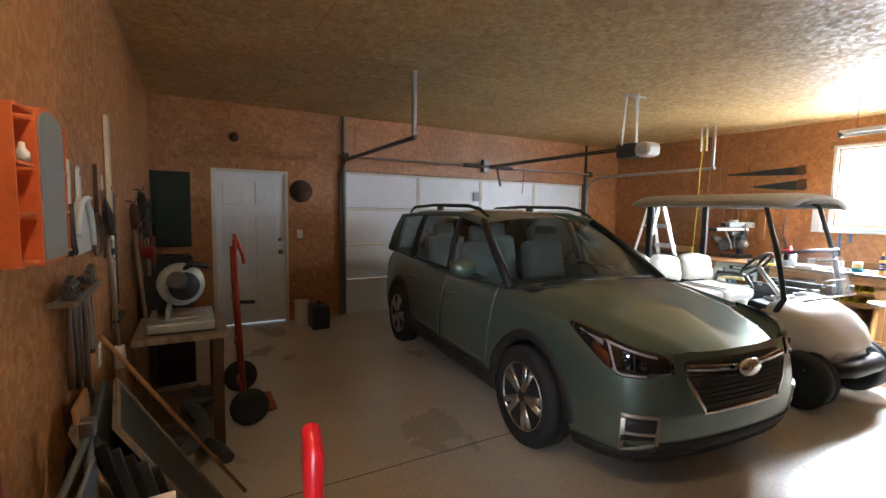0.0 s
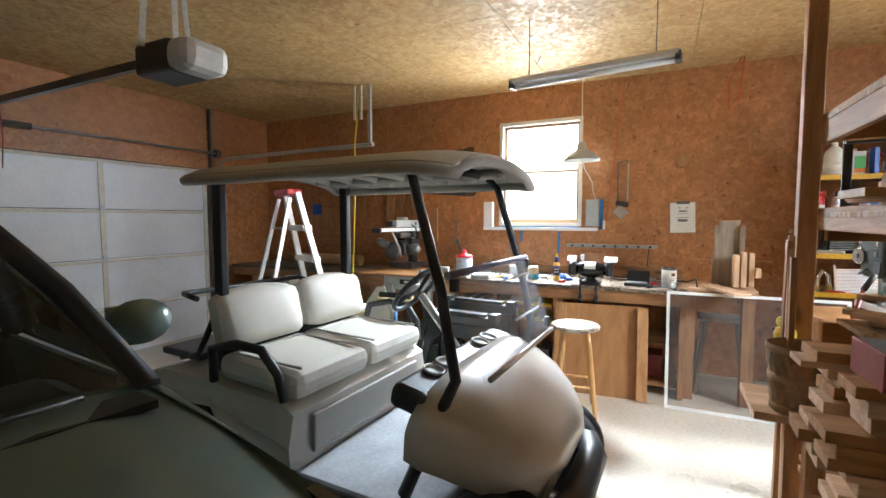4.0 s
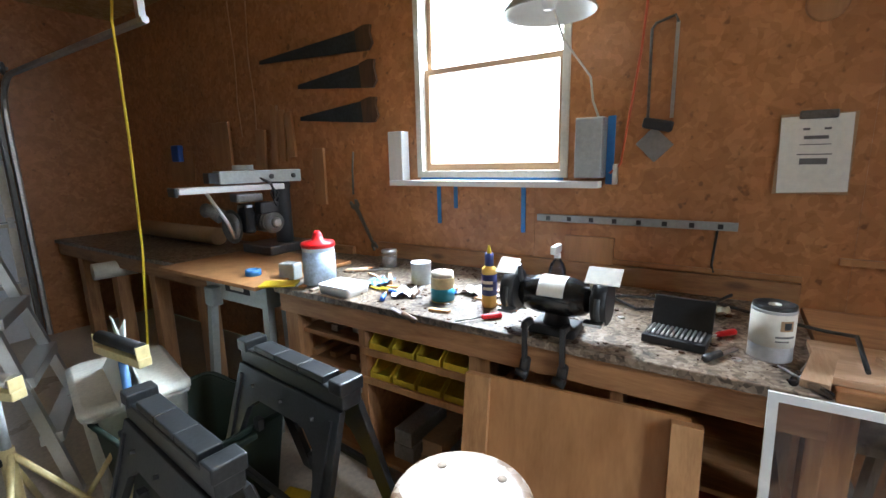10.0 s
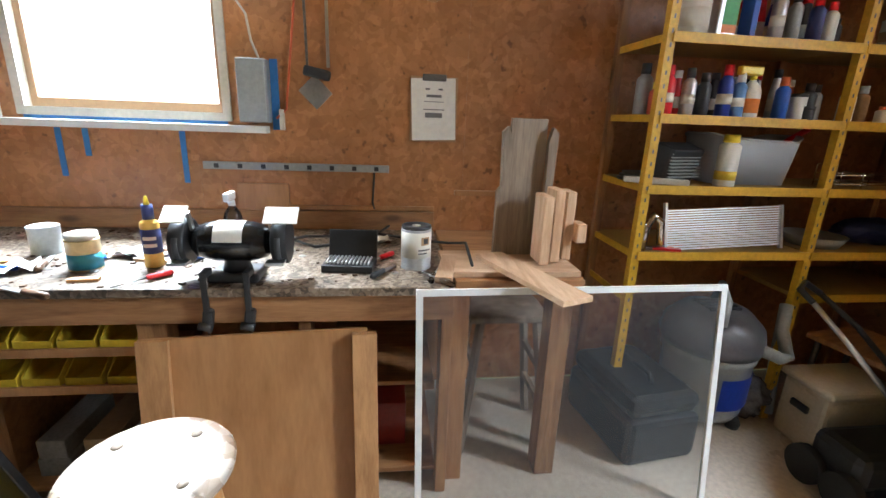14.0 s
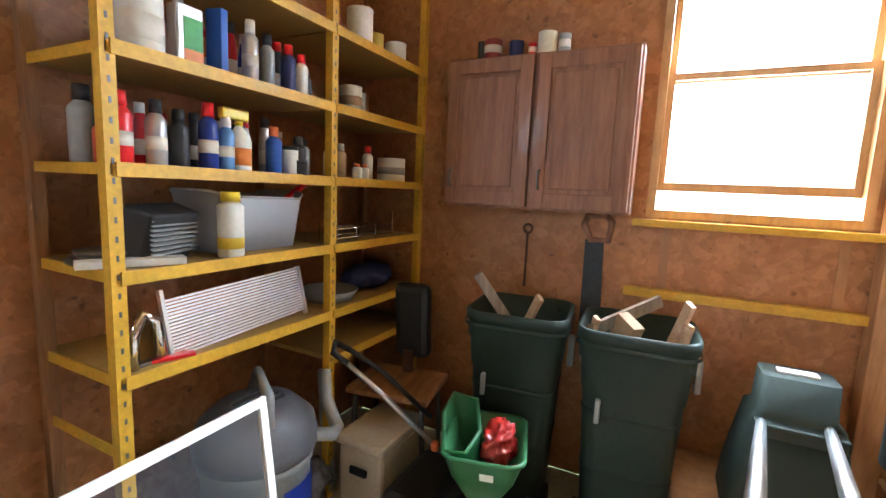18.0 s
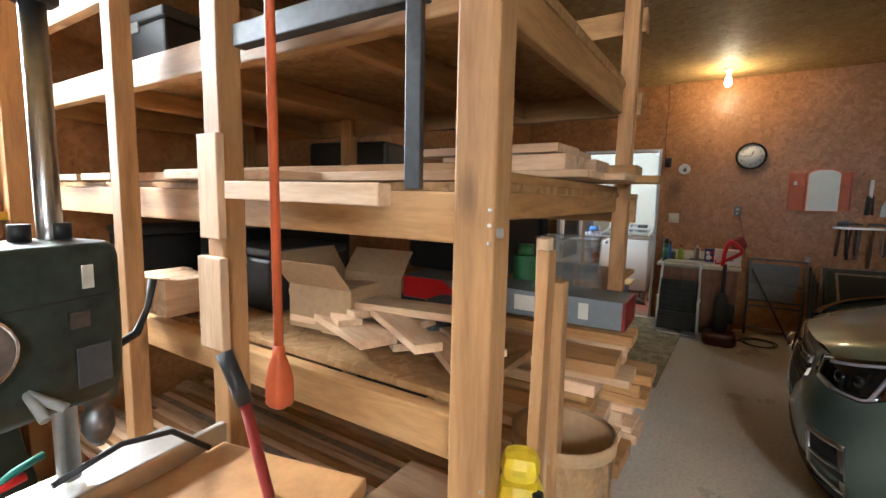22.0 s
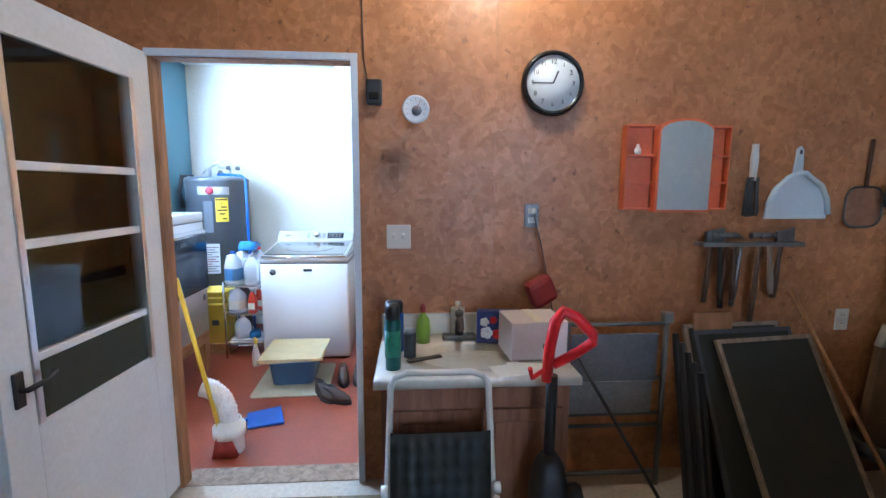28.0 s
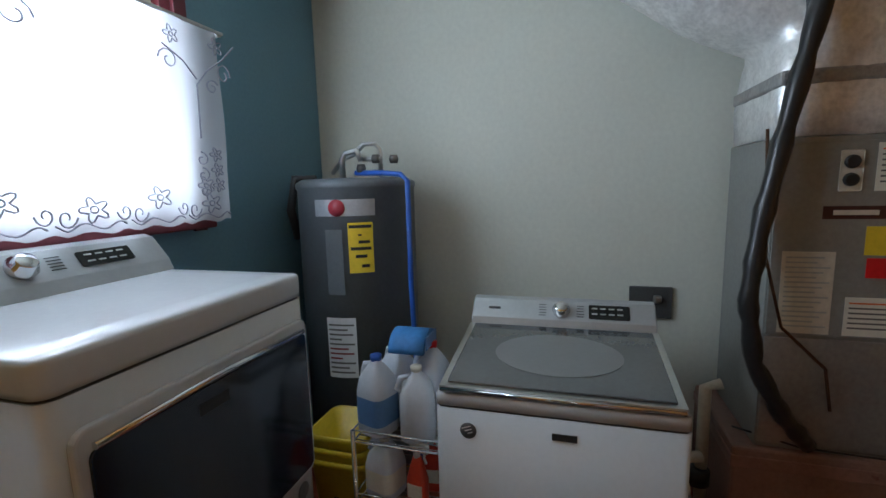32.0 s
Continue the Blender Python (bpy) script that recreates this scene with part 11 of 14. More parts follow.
long_broom(2.88, 0.72, 1.60)
ob = thing("hanging_mop_head", (0.03, 2.84, 1.47), "dark duster hung on a nail", "duster")
bm = B()
rg = random.Random(3)
for k in range(22):
    a = rg.uniform(-1, 1)
    tube(bm, [(0.0, 0, 0.08), (0.02 * rg.random(), 0.06 * a, 0.0), (0.02, 0.075 * a, -0.06 - 0.05 * rg.random())], [0.006, 0.009, 0.005], 5)
part("fringe", bm, BLACK, ob)
solid("paper_tag", box(B(), (0.02, 2.86, 1.63), (0.004, 0.03, 0.08)), WHITE, "small white tag pinned to the wall", "tag")
ob = thing("tool_clip_rack", (0.0, 2.99, 1.355), "dark metal rack of small clamps on the wall", "tool rack")
part("plate", box(B(), (0.012, 0, 0), (0.02, 0.11, 0.23), bev=0.003), DARKSTEEL, ob)
for k in range(4):
    part("clamp", box(B(), (0.03, -0.01 + 0.02 * (k % 2), 0.08 - 0.055 * k), (0.025, 0.09, 0.03), bev=0.005), (TOOLGREY, DARKGREY)[k % 2], ob)


def slotted_standard(y0, y1, z0, z1, m, nslot, lab):
    ob = thing("slotted_straightedge", (0.0, (y0 + y1) / 2, z0), lab, "straightedge")
    w, h = y1 - y0, z1 - z0
    hs = h / nslot
    bm = B()
    span(bm, (0.008, -w / 2, 0), (0.026, -w * 0.16, h))
    span(bm, (0.008, w * 0.16, 0), (0.026, w / 2, h))
    for k in range(nslot + 1):
        z = k * hs
        span(bm, (0.008, -w * 0.16, max(0, z - hs * 0.2)), (0.026, w * 0.16, min(h, z + hs * 0.2)))
    part("body", bm, m, ob)
    for k in range(0, nslot, 3):
        bm = B()
        lathe(bm, [(0.009, 0), (0.009, 0.003), (0, 0.003)], m=pose(0.026, 0, k * hs, 0, 90, 0), seg=10)
        part("vial_cap", bm, DARKSTEEL, ob)


slotted_standard(3.065, 3.145, 0.83, 2.00, OFFWHITE, 9, "long white slotted level hung on the wall")
slotted_standard(3.19, 3.25, 0.95, 1.59, DARKSTEEL, 6, "dark slotted metal bar hung on the wall")
solid("black_shelf_bar", box(B(), (0.05, 3.0, 0.91), (0.03, 0.26, 0.022), bev=0.004), BLACK, "black bar fixed to the wall", "bar")
# dark things hung towards the electrical panel
for k, (y, z, r, m) in enumerate(((3.95, 1.52, 0.09, RUST), (4.5, 1.62, 0.13, BLACK), (4.9, 1.5, 0.15, DARKGREY), (5.3, 1.55, 0.12, BLACK))):
    ob = thing("cord_coil", (0.04, y, z), "dark coil of cord hung on a wall hook", "cord", "coils on the wall")
    for j in range(4):
        bm = B()
        tube(bm, arc((0.01 * j, 0.01 * (j % 2), -r * 0.9), r * (1 - 0.05 * j), 0, 360, 22, "yz")[:-1], 0.007, 6, closed=True)
        part("loop", bm, m, ob)
    bm = B()
    tube(bm, [(-0.04, 0, 0.03), (0.02, 0, 0.02), (0.03, 0, 0.05)], 0.005, 6)
    part("hook", bm, DARKSTEEL, ob)
ob = thing("hose_reel", (0.10, 4.25, 1.15), "dark red cord reel on the wall", "reel")
bm = B()
lathe(bm, [(0.04, -0.05), (0.13, -0.05), (0.13, -0.04), (0.05, -0.04), (0.05, 0.04), (0.13, 0.04), (0.13, 0.05), (0.04, 0.05)], m=W, seg=24)
part("drum", bm, DARKRED, ob)
part("stand", box(B(), (-0.045, 0, 0), (0.02, 0.06, 0.3)), DARKSTEEL, ob)
for y, z0, z1, m in ((4.05, 0.5, 1.5, GREYWOOD), (4.7, 0.3, 1.35, DARKWOOD), (5.1, 0.0, 1.4, GREYWOOD), (5.5, 0.0, 1.55, DARKWOOD), (5.75, 0.0, 1.3, GREYWOOD)):
    solid("leaning_shaft", tube(B(), [(0.10, y, z0), (0.02, y + 0.03, z1)], 0.014, 8), m, "long wooden tool handle against the wall", "tool handle", "handles against the wall")
for y, h, m in ((4.55, 0.9, BLACK), (5.0, 0.75, DARKGREY), (5.5, 1.0, BLACK)):
    solid("dark_carton", box(B(), (0.22, y, h / 2), (0.36, 0.38, h), rz=4, bev=0.01), m, "dark bulky case standing against the wall", "case", "dark cases by the wall")

# ---------------------------------------------------------------- sink vanity and things on it
def vanity():
    ob = thing("sink_vanity", (0.0, 0.70, 0.0), "white marble-topped vanity with a dark wood base", "vanity")
    part("carcass", span(B(), (0.005, -0.37, 0.09), (0.47, 0.37, 0.72)), OAKRED, ob)
    part("toe_board", span(B(), (0.005, -0.36, 0), (0.42, 0.36, 0.09)), DARKWOOD, ob)
    for s in (-1, 1):
        dr = part("door", box(B(), (0.478, s * 0.18, 0.36), (0.016, 0.32, 0.5), bev=0.003), OAKRED, ob)
        part("door_panel", box(B(), (0.488, s * 0.18, 0.36), (0.008, 0.22, 0.4), bev=0.003), OAKRED, dr)
        bm = B()
        lathe(bm, [(0.006, 0), (0.006, 0.012), (0.014, 0.016), (0.012, 0.026), (0, 0.028)], m=pose(0.486, s * 0.05, 0.5, 0, 90, 0), seg=12)
        part("knob", bm, DARKSTEEL, dr)
    part("drawer_front", box(B(), (0.478, 0, 0.665), (0.016, 0.68, 0.09), bev=0.003), OAKRED, ob)
    # top with a hollow basin
    bm = B()
    outer = [(0.0, -0.395), (0.53, -0.395), (0.53, 0.395), (0.0, 0.395)]
    n = 32
    def ring(rx, ry, z):
        return [(0.275 + rx * math.cos(2 * math.pi * k / n), ry * math.sin(2 * math.pi * k / n), z) for k in range(n)]
    def sq(z, g=0.0):
        o = []
        for k in range(n):
            c, s_ = math.cos(2 * math.pi * k / n), math.sin(2 * math.pi * k / n)
            f = 1 / max(abs(c), abs(s_))
            o.append((0.2675 + (0.2625 - g) * c * f, (0.395 - g) * s_ * f, z))
        return o
    loft(bm, [sq(0.722), sq(0.752), sq(0.76, 0.006), ring(0.17, 0.235, 0.758), ring(0.155, 0.215, 0.74), ring(0.12, 0.17, 0.67), ring(0.05, 0.07, 0.645), ring(0.02, 0.02, 0.643)])
    part("top", bm, MARBLE, ob)
    part("backsplash", span(B(), (0.003, -0.395, 0.7595), (0.022, 0.395, 0.865), 0.004), MARBLE, ob)
    fo = part("faucet", box(B(), (0.085, -0.03, 0.772), (0.06, 0.16, 0.022), bev=0.008), DARKSTEEL, ob)
    bm = B()
    tube(bm, [(0.085, -0.03, 0.78), (0.09, -0.03, 0.85), (0.12, -0.03, 0.865), (0.19, -0.03, 0.84)], [0.022, 0.018, 0.016, 0.013], 12)
    part("spout", bm, DARKSTEEL, fo)
    bm = B()
    lathe(bm, [(0.014, 0), (0.02, 0.01), (0.02, 0.03), (0, 0.04)], (0.085, -0.03, 0.865), 12)
    part("handle", bm, DARKSTEEL, fo)


vanity()
VZ = 0.761


def spray(name, x, y, z, r, h, m, cap, lab, band=None):
    ob = thing(name, (x, y, z), lab, "spray can")
    part("body", lathe(B(), [(0, 0), (r, 0), (r, h * 0.74), (r * 0.72, h * 0.8), (r * 0.72, h * 0.81), (0, h * 0.81)], seg=18), m, ob)
    part("cap", lathe(B(), [(r * 0.9, h * 0.77), (r * 0.92, h * 0.95), (r * 0.7, h), (0, h)], seg=18), cap, ob)
    if band:
        part("label_band", lathe(B(), [(r + 0.0006, h * 0.2), (r + 0.0006, h * 0.6)], seg=18), band, ob)


TEALCAN = mat("teal_can", (0.01, 0.10, 0.085), 0.35, 0.2, 0.15, 8, 60, 0.02)
spray("spray_can", 0.42, 0.375, VZ, 0.030, 0.26, TEALCAN, BLACK, "dark green spray can on the sink top", mat("teal_label", (0.03, 0.19, 0.12), 0.4, 0, 0.3, 14, 60, 0.0))
spray("spray_can", 0.30, 0.365, VZ, 0.030, 0.24, DARKGREY, BLACK, "dark spray can on the sink top", TAPEBLUE)
spray("spray_can", 0.22, 0.385, VZ, 0.028, 0.22, BLUE, BLACK, "blue spray can on the sink top")
can("small_tin", 0.30, 0.44, VZ, 0.026, 0.10, DARKGREY, "small dark tin on the sink top", "tin", None, (GREY, [(0.02, 0), (0.02, 0.02), (0, 0.022)]))
ob = thing("soap_bottle", (0.12, 0.50, VZ), "lime green squeeze bottle with a dark cap", "bottle")
part("body", lathe(B(), [(0, 0), (0.032, 0), (0.034, 0.06), (0.028, 0.11), (0.012, 0.13), (0.012, 0.14), (0, 0.14)], seg=16), mat("lime_bottle", (0.24, 0.36, 0.03), 0.3, 0, 0.08, 8, 60, 0.0), ob)
part("cap", lathe(B(), [(0.013, 0.14), (0.014, 0.165), (0.006, 0.18), (0, 0.18)], seg=12), DARKRED, ob)
can("soap_pump", 0.05, 0.665, VZ, 0.034, 0.14, OFFWHITE, "cream soap dispenser by the faucet", "dispenser", None, (OFFWHITE, [(0.012, 0), (0.012, 0.03), (0, 0.032)]))
ob = thing("picture_box", (0.14, 0.84, VZ), "blue box printed with white and red blooms", "box", rz=-8)
part("carton", box(B(), (0, 0, 0.075), (0.05, 0.19, 0.15), bev=0.002), mat("navy_box_print", (0.02, 0.035, 0.16), 0.4, 0, 0.2, 8, 60, 0.0), ob)
for k, (y, z, r, m) in enumerate(((-0.05, 0.05, 0.030, WHITE), (0.0, 0.045, 0.026, RED), (0.04, 0.06, 0.024, WHITE), (-0.06, 0.1, 0.022, WHITE), (-0.02, 0.11, 0.018, RED), (0.03, 0.11, 0.02, WHITE), (0.065, 0.10, 0.018, RED))):
    bm = B()
    for j in range(5):
        a = 1.257 * j
        lathe(bm, [(0, 0), (r * 0.5, 0), (r * 0.5, 0.001), (0, 0.001)], m=pose(0.0255, y + r * 0.5 * math.cos(a), z + r * 0.5 * math.sin(a), 0, 90, 0), seg=10)
    part("printed_bloom", bm, m, ob)
PINKBOX = mat("pale_pink_carton", (0.70, 0.64, 0.65), 0.6, 0, 0.06, 5, 60, 0.02)
ob = thing("pale_carton", (0.27, 0.965, VZ), "pale pink cardboard carton on the sink top", "carton", rz=4)
part("carton", box(B(), (0, 0, 0.08), (0.20, 0.24, 0.16), bev=0.003), PINKBOX, ob)
part("tape", box(B(), (0, 0, 0.1608), (0.202, 0.04, 0.0015)), PAPER, ob)
part("mark", box(B(), (0.101, 0.03, 0.06), (0.001, 0.03, 0.02)), DARKGREY, ob)
solid("white_packet", box(B(), (0.16, 0.895, VZ + 0.06), (0.05, 0.06, 0.12), rz=8, bev=0.004), OFFWHITE, "small white packet on the sink top", "packet")
for k, (x, y, a) in enumerate(((0.47, 0.84, 12), (0.46, 0.90, -8))):
    solid("paper_sheet", box(B(), (x, y, VZ + 0.002 + 0.0022 * k), (0.11, 0.16, 0.002), rz=a), PAPER, "loose white paper on the sink top", "paper", "papers on the sink top")
solid("comb", box(B(), (0.34, 0.50, VZ + 0.005), (0.025, 0.15, 0.008), rz=20, bev=0.002), DARKGREY, "dark comb on the sink top", "comb")
solid("red_cloth_rag", box(B(), (0.06, 1.06, 0.98), (0.08, 0.14, 0.14), rz=15, rx=25, bev=0.03), DARKRED, "dark red rag hung behind the vanity", "rag")


# ---------------------------------------------------------------- chair, vacuum, drying stand, screens
def folding_chair():
    ob = thing("folding_chair", (0.60, 0.55, 0.0), "folded white tube chair with dark green quilted cushions", "folding chair")
    tb = mat("white_tube", (0.66, 0.66, 0.64), 0.35, 0.1, 0.1, 6, 60, 0.0)
    path = [(0.06, -0.20, 0.015), (0.02, -0.19, 0.40), (-0.05, -0.18, 0.74), (-0.055, -0.165, 0.775), (-0.06, -0.12, 0.79), (-0.06, 0.12, 0.79), (-0.055, 0.165, 0.775), (-0.05, 0.18, 0.74), (0.02, 0.19, 0.40), (0.06, 0.20, 0.015)]
    bm = B()
    tube(bm, path, 0.0125, 10)
    part("back_frame", bm, tb, ob)
    bm = B()
    tube(bm, [(0.10, -0.19, 0.40), (0.07, -0.20, 0.03), (0.075, -0.17, 0.012), (0.075, 0.17, 0.012), (0.07, 0.20, 0.03), (0.10, 0.19, 0.40)], 0.011, 10)
    part("leg_frame", bm, tb, ob)
    wb = mat("green_webbing", (0.010, 0.014, 0.013), 0.55, 0, 0.3, 16, 140, 0.2)
    def quilt(nm, c, w, h, rx):
        """A padded panel, stitched into small squares."""
        nu, nv = 33, 25
        m = pose(*c, 0, rx, 0)
        g = [[m @ Vector((0.012 + 0.010 * abs(math.sin(math.pi * 6 * i / (nv - 1)) * math.sin(math.pi * 8 * j / (nu - 1))) ** 0.5 - 0.016 * (abs(2 * j / (nu - 1) - 1) ** 8 + abs(2 * i / (nv - 1) - 1) ** 8), w * (j / (nu - 1) - 0.5), h * (i / (nv - 1) - 0.5))) for j in range(nu)] for i in range(nv)]
        bm = B()
        loft(bm, g, cap=False, closed=False)
        loft(bm, [[m @ Vector((-0.012, w * (j / (nu - 1) - 0.5), v * h)) for j in range(nu)] for v in (-0.5, 0.5)], cap=False, closed=False)
        return part(nm, bm, wb, ob)
    quilt("back_cushion", (0.045, 0, 0.42), 0.36, 0.36, -6)
    quilt("seat_cushion", (0.12, 0, 0.17), 0.37, 0.20, -28)
    for s in (-1, 1):
        bm = B()
        lathe(bm, [(0.02, -0.012), (0.02, 0.012), (0, 0.014)], m=pose(0.05, s * 0.2, 0.40, 90, 0, 0), seg=12)
        part("hinge", bm, WHITE, ob)


folding_chair()


def upright_vacuum():
    ob = thing("upright_vacuum", (0.66, 0.95, 0.0), "upright vacuum cleaner with a red loop handle", "vacuum cleaner")
    o = rrect(0.30, 0.30, 0.07, 4)
    bm = B()
    loft(bm, [[(x + 0.05, y * 0.9, 0.0) for x, y in o], [(x + 0.05, y, 0.02) for x, y in o], [(x + 0.05, y, 0.07) for x, y in o], [(x * 0.8 + 0.03, y * 0.85, 0.11) for x, y in o]])
    part("cleaner_head", bm, mat("maroon_plastic", (0.06, 0.006, 0.008), 0.4, 0, 0.15, 6, 60, 0.0), ob)
    o = rrect(0.13, 0.15, 0.05, 4)
    bm = B()
    loft(bm, [[(x * f - 0.02 - 0.08 * (z - 0.1), y * f, z) for x, y in o] for z, f in ((0.10, 0.8), (0.16, 1.0), (0.36, 0.95), (0.46, 0.7), (0.50, 0.35))])
    part("body", bm, BLACK, ob)
    bm = B()
    lathe(bm, [(0.0, 0.0), (0.03, 0.0), (0.036, 0.03), (0.036, 0.16), (0.025, 0.20), (0, 0.21)], (0.0, 0.08, 0.2), 16)
    part("dust_cup", bm, BLACK, ob)
    bm = B()
    tube(bm, [(-0.055, 0, 0.46), (-0.05, 0, 0.80)], 0.02, 12)
    part("wand", bm, BLACK, ob)
    bm = B()
    tube(bm, [(-0.05, -0.02, 0.78), (-0.045, -0.015, 0.90), (-0.04, 0.0, 1.0), (-0.04, 0.03, 1.04), (-0.03, 0.07, 1.02), (-0.02, 0.13, 0.96), (-0.02, 0.13, 0.93), (-0.03, 0.08, 0.89), (-0.045, 0.0, 0.84)], [0.02, 0.02, 0.021, 0.021, 0.02, 0.019, 0.019, 0.018, 0.017], 12)
    part("loop_handle", bm, RED, ob, "bright red plastic loop handle")
    bm = B()
    tube(bm, [(-0.05, -0.03, 0.82), (-0.03, -0.08, 0.80), (-0.02, -0.09, 0.84)], 0.009, 8)
    part("cord_hook", bm, RED, ob)
    for s in (-1, 1):
        bm = B()
        lathe(bm, [(0.05, -0.015), (0.05, 0.015), (0, 0.015)], m=pose(-0.10, s * 0.12, 0.05, 90, 0, 0), seg=14)
        part("wheel", bm, BLACK, ob)


upright_vacuum()
ob = thing("appliance_lead", (0.49, 1.30, 0.0), "black power cord looped on the floor", "cord")
for k, (r, dx) in enumerate(((0.16, 0), (0.13, 0.05))):
    bm = B()
    tube(bm, arc((dx, 0, 0.008 + 0.008 * k), r, 0, 360, 26, "xy")[:-1], 0.006, 6, closed=True)
    part("loop", bm, RUBBER, ob)
bm = B()
tube(bm, [(0.0, -0.15, 0.008), (0.1, -0.28, 0.01), (0.08, -0.34, 0.05)], 0.006, 6)
part("lead", bm, RUBBER, ob)


def drying_stand():
    ob = thing("towel_stand", (0.12, 1.42, 0.0), "folded grey metal stand with a grey cloth panel", "stand")
    gm = mat("grey_tube_paint", (0.13, 0.135, 0.14), 0.45, 0.3, 0.15, 6, 60, 0.02)
    for s in (-1, 1):
        bm = B()
        tube(bm, [(0.0, s * 0.24, 0.0), (0.0, s * 0.24, 0.84)], 0.013, 8)
        part("upright", bm, gm, ob)
    for z in (0.07, 0.32, 0.38, 0.56, 0.83):
        bm = B()
        tube(bm, [(0.0, -0.24, z), (0.0, 0.24, z)], 0.010, 8)
        part("crossbar", bm, gm, ob)
    part("cloth", box(B(), (0.02, -0.02, 0.67), (0.012, 0.42, 0.24), bev=0.004), mat("grey_blue_vinyl", (0.15, 0.16, 0.18), 0.45, 0, 0.2, 8, 50, 0.15), ob)
    part("cloth", box(B(), (0.03, -0.03, 0.48), (0.008, 0.40, 0.16), bev=0.003), mat("hazy_vinyl", (0.21, 0.22, 0.235), 0.35, 0, 0.2, 8, 50, 0.15), ob)
    part("end_cap", box(B(), (0.0, 0.24, 0.86), (0.04, 0.045, 0.05), bev=0.004), ALU, ob)
    bm = B()
    tube(bm, [(0.03, -0.22, 0.72), (0.42, 0.14, 0.02)], 0.008, 8)
    part("brace", bm, BLACK, ob)


drying_stand()


def leaning_screen(bl, br, tl, m, fm, name, lab):
    bl, br, tl = Vector(bl), Vector(br), Vector(tl)
    u, v = (br - bl), (tl - bl)
    w, h = u.length, v.length
    u.normalize()
    n = u.cross(v).normalized()
    v = n.cross(u)
    M = Matrix(((u.x, v.x, n.x, bl.x), (u.y, v.y, n.y, bl.y), (u.z, v.z, n.z, bl.z), (0, 0, 0, 1)))
    ob = thing(name, (0, 0, 0), lab, "window screen", "screens leaning on the wall")
    fr = 0.02
    for a, b in (((0, 0), (w, fr)), ((0, h - fr), (w, h)), ((0, fr), (fr, h - fr)), ((w - fr, fr), (w, h - fr))):
        bm = B()
        prism(bm, [(a[0], a[1]), (b[0], a[1]), (b[0], b[1]), (a[0], b[1])], M, 0.018)
        part("frame_bar", bm, fm, ob)
    bm = B()
    prism(bm, [(fr, fr), (w - fr, fr), (w - fr, h - fr), (fr, h - fr)], M @ Matrix.Translation((0, 0, 0.006)), 0.004)
    part("mesh", bm, m, ob)


DARKPANEL = mat("dark_screen_cloth", (0.030, 0.032, 0.026), 0.6, 0, 0.25, 9, 140, 0.1)
leaning_screen((0.58, 1.93, 0.0), (0.52, 2.46, 0.0), (0.15, 1.86, 0.75), DARKPANEL, GREYWOOD, "window_screen", "grey-framed dark window screen leaning on the wall")
leaning_screen((0.44, 1.83, 0.0), (0.40, 2.36, 0.0), (0.09, 1.80, 0.78), DARKPANEL, DARKGREY, "window_screen", "dark window screen leaning behind another")
leaning_screen((0.34, 1.80, 0.0), (0.30, 2.32, 0.0), (0.05, 1.78, 0.80), DARKPANEL, GREYWOOD, "window_screen", "wood-framed window screen leaning against the wall")
solid("thin_plywood_offcut", box(B(), (0.07, 1.93, 0.72), (0.012, 0.2, 0.28), ry=-6, bev=0.002), PANELWOOD, "small tan plywood piece behind the screens", "plywood")
solid("leaning_rod", tube(B(), [(0.62, 2.52, 0.01), (0.06, 2.32, 0.98)], 0.010, 8), FIR_Z, "thin reddish wooden rod leaning on the wall", "rod")
for k in range(5):
    solid("dark_wooden_bar", box(B(), (0.36 - 0.03 * k, 1.74 - 0.012 * k, 0.32 + 0.02 * k), (0.03, 0.02, 0.68 + 0.03 * k), ry=-14, bev=0.004), (BLACK, DARKGREY)[k % 2], "dark slat leaning beside the screens", "slat", "slats beside the screens")
ob = thing("vacuum_hose", (0.26, 2.86, 0.0), "dark ribbed hose lying in a loop", "hose")
bm = B()
pts = [(0.30 * math.cos(a) * (1 - 0.02 * k), 0.24 * math.sin(a), 0.035 + 0.012 * k) for k, a in enumerate([0.3 * i for i in range(25)])] + [(0.25, 0.5, 0.2), (0.15, 0.62, 0.26)]
tube(bm, pts, [0.034 if i % 2 else 0.038 for i in range(len(pts))], 10)
part("hose", bm, DARKGREY, ob)


def saw_stand():
    ob = thing("saw_table", (0.34, 3.32, 0.0), "dark wooden saw table with a pale worn top", "table")
    part("top", box(B(), (0.0, 0.02, 0.735), (0.50, 0.62, 0.035), bev=0.005), GREYWOOD, ob)
    for sx in (-0.2, 0.19):
        for sy in (-0.26, 0.28):
            part("leg", box(B(), (sx, sy, 0.36), (0.06, 0.06, 0.715), bev=0.003), DARKWOOD, ob)
    part("lower_shelf", box(B(), (0.0, 0.01, 0.22), (0.44, 0.56, 0.02)), DARKWOOD, ob)
    part("apron", box(B(), (0.215, 0.01, 0.66), (0.02, 0.5, 0.1)), DARKWOOD, ob)
    part("back_panel", box(B(), (-0.22, 0.01, 0.36), (0.02, 0.54, 0.7)), DARKWOOD, ob)


saw_stand()


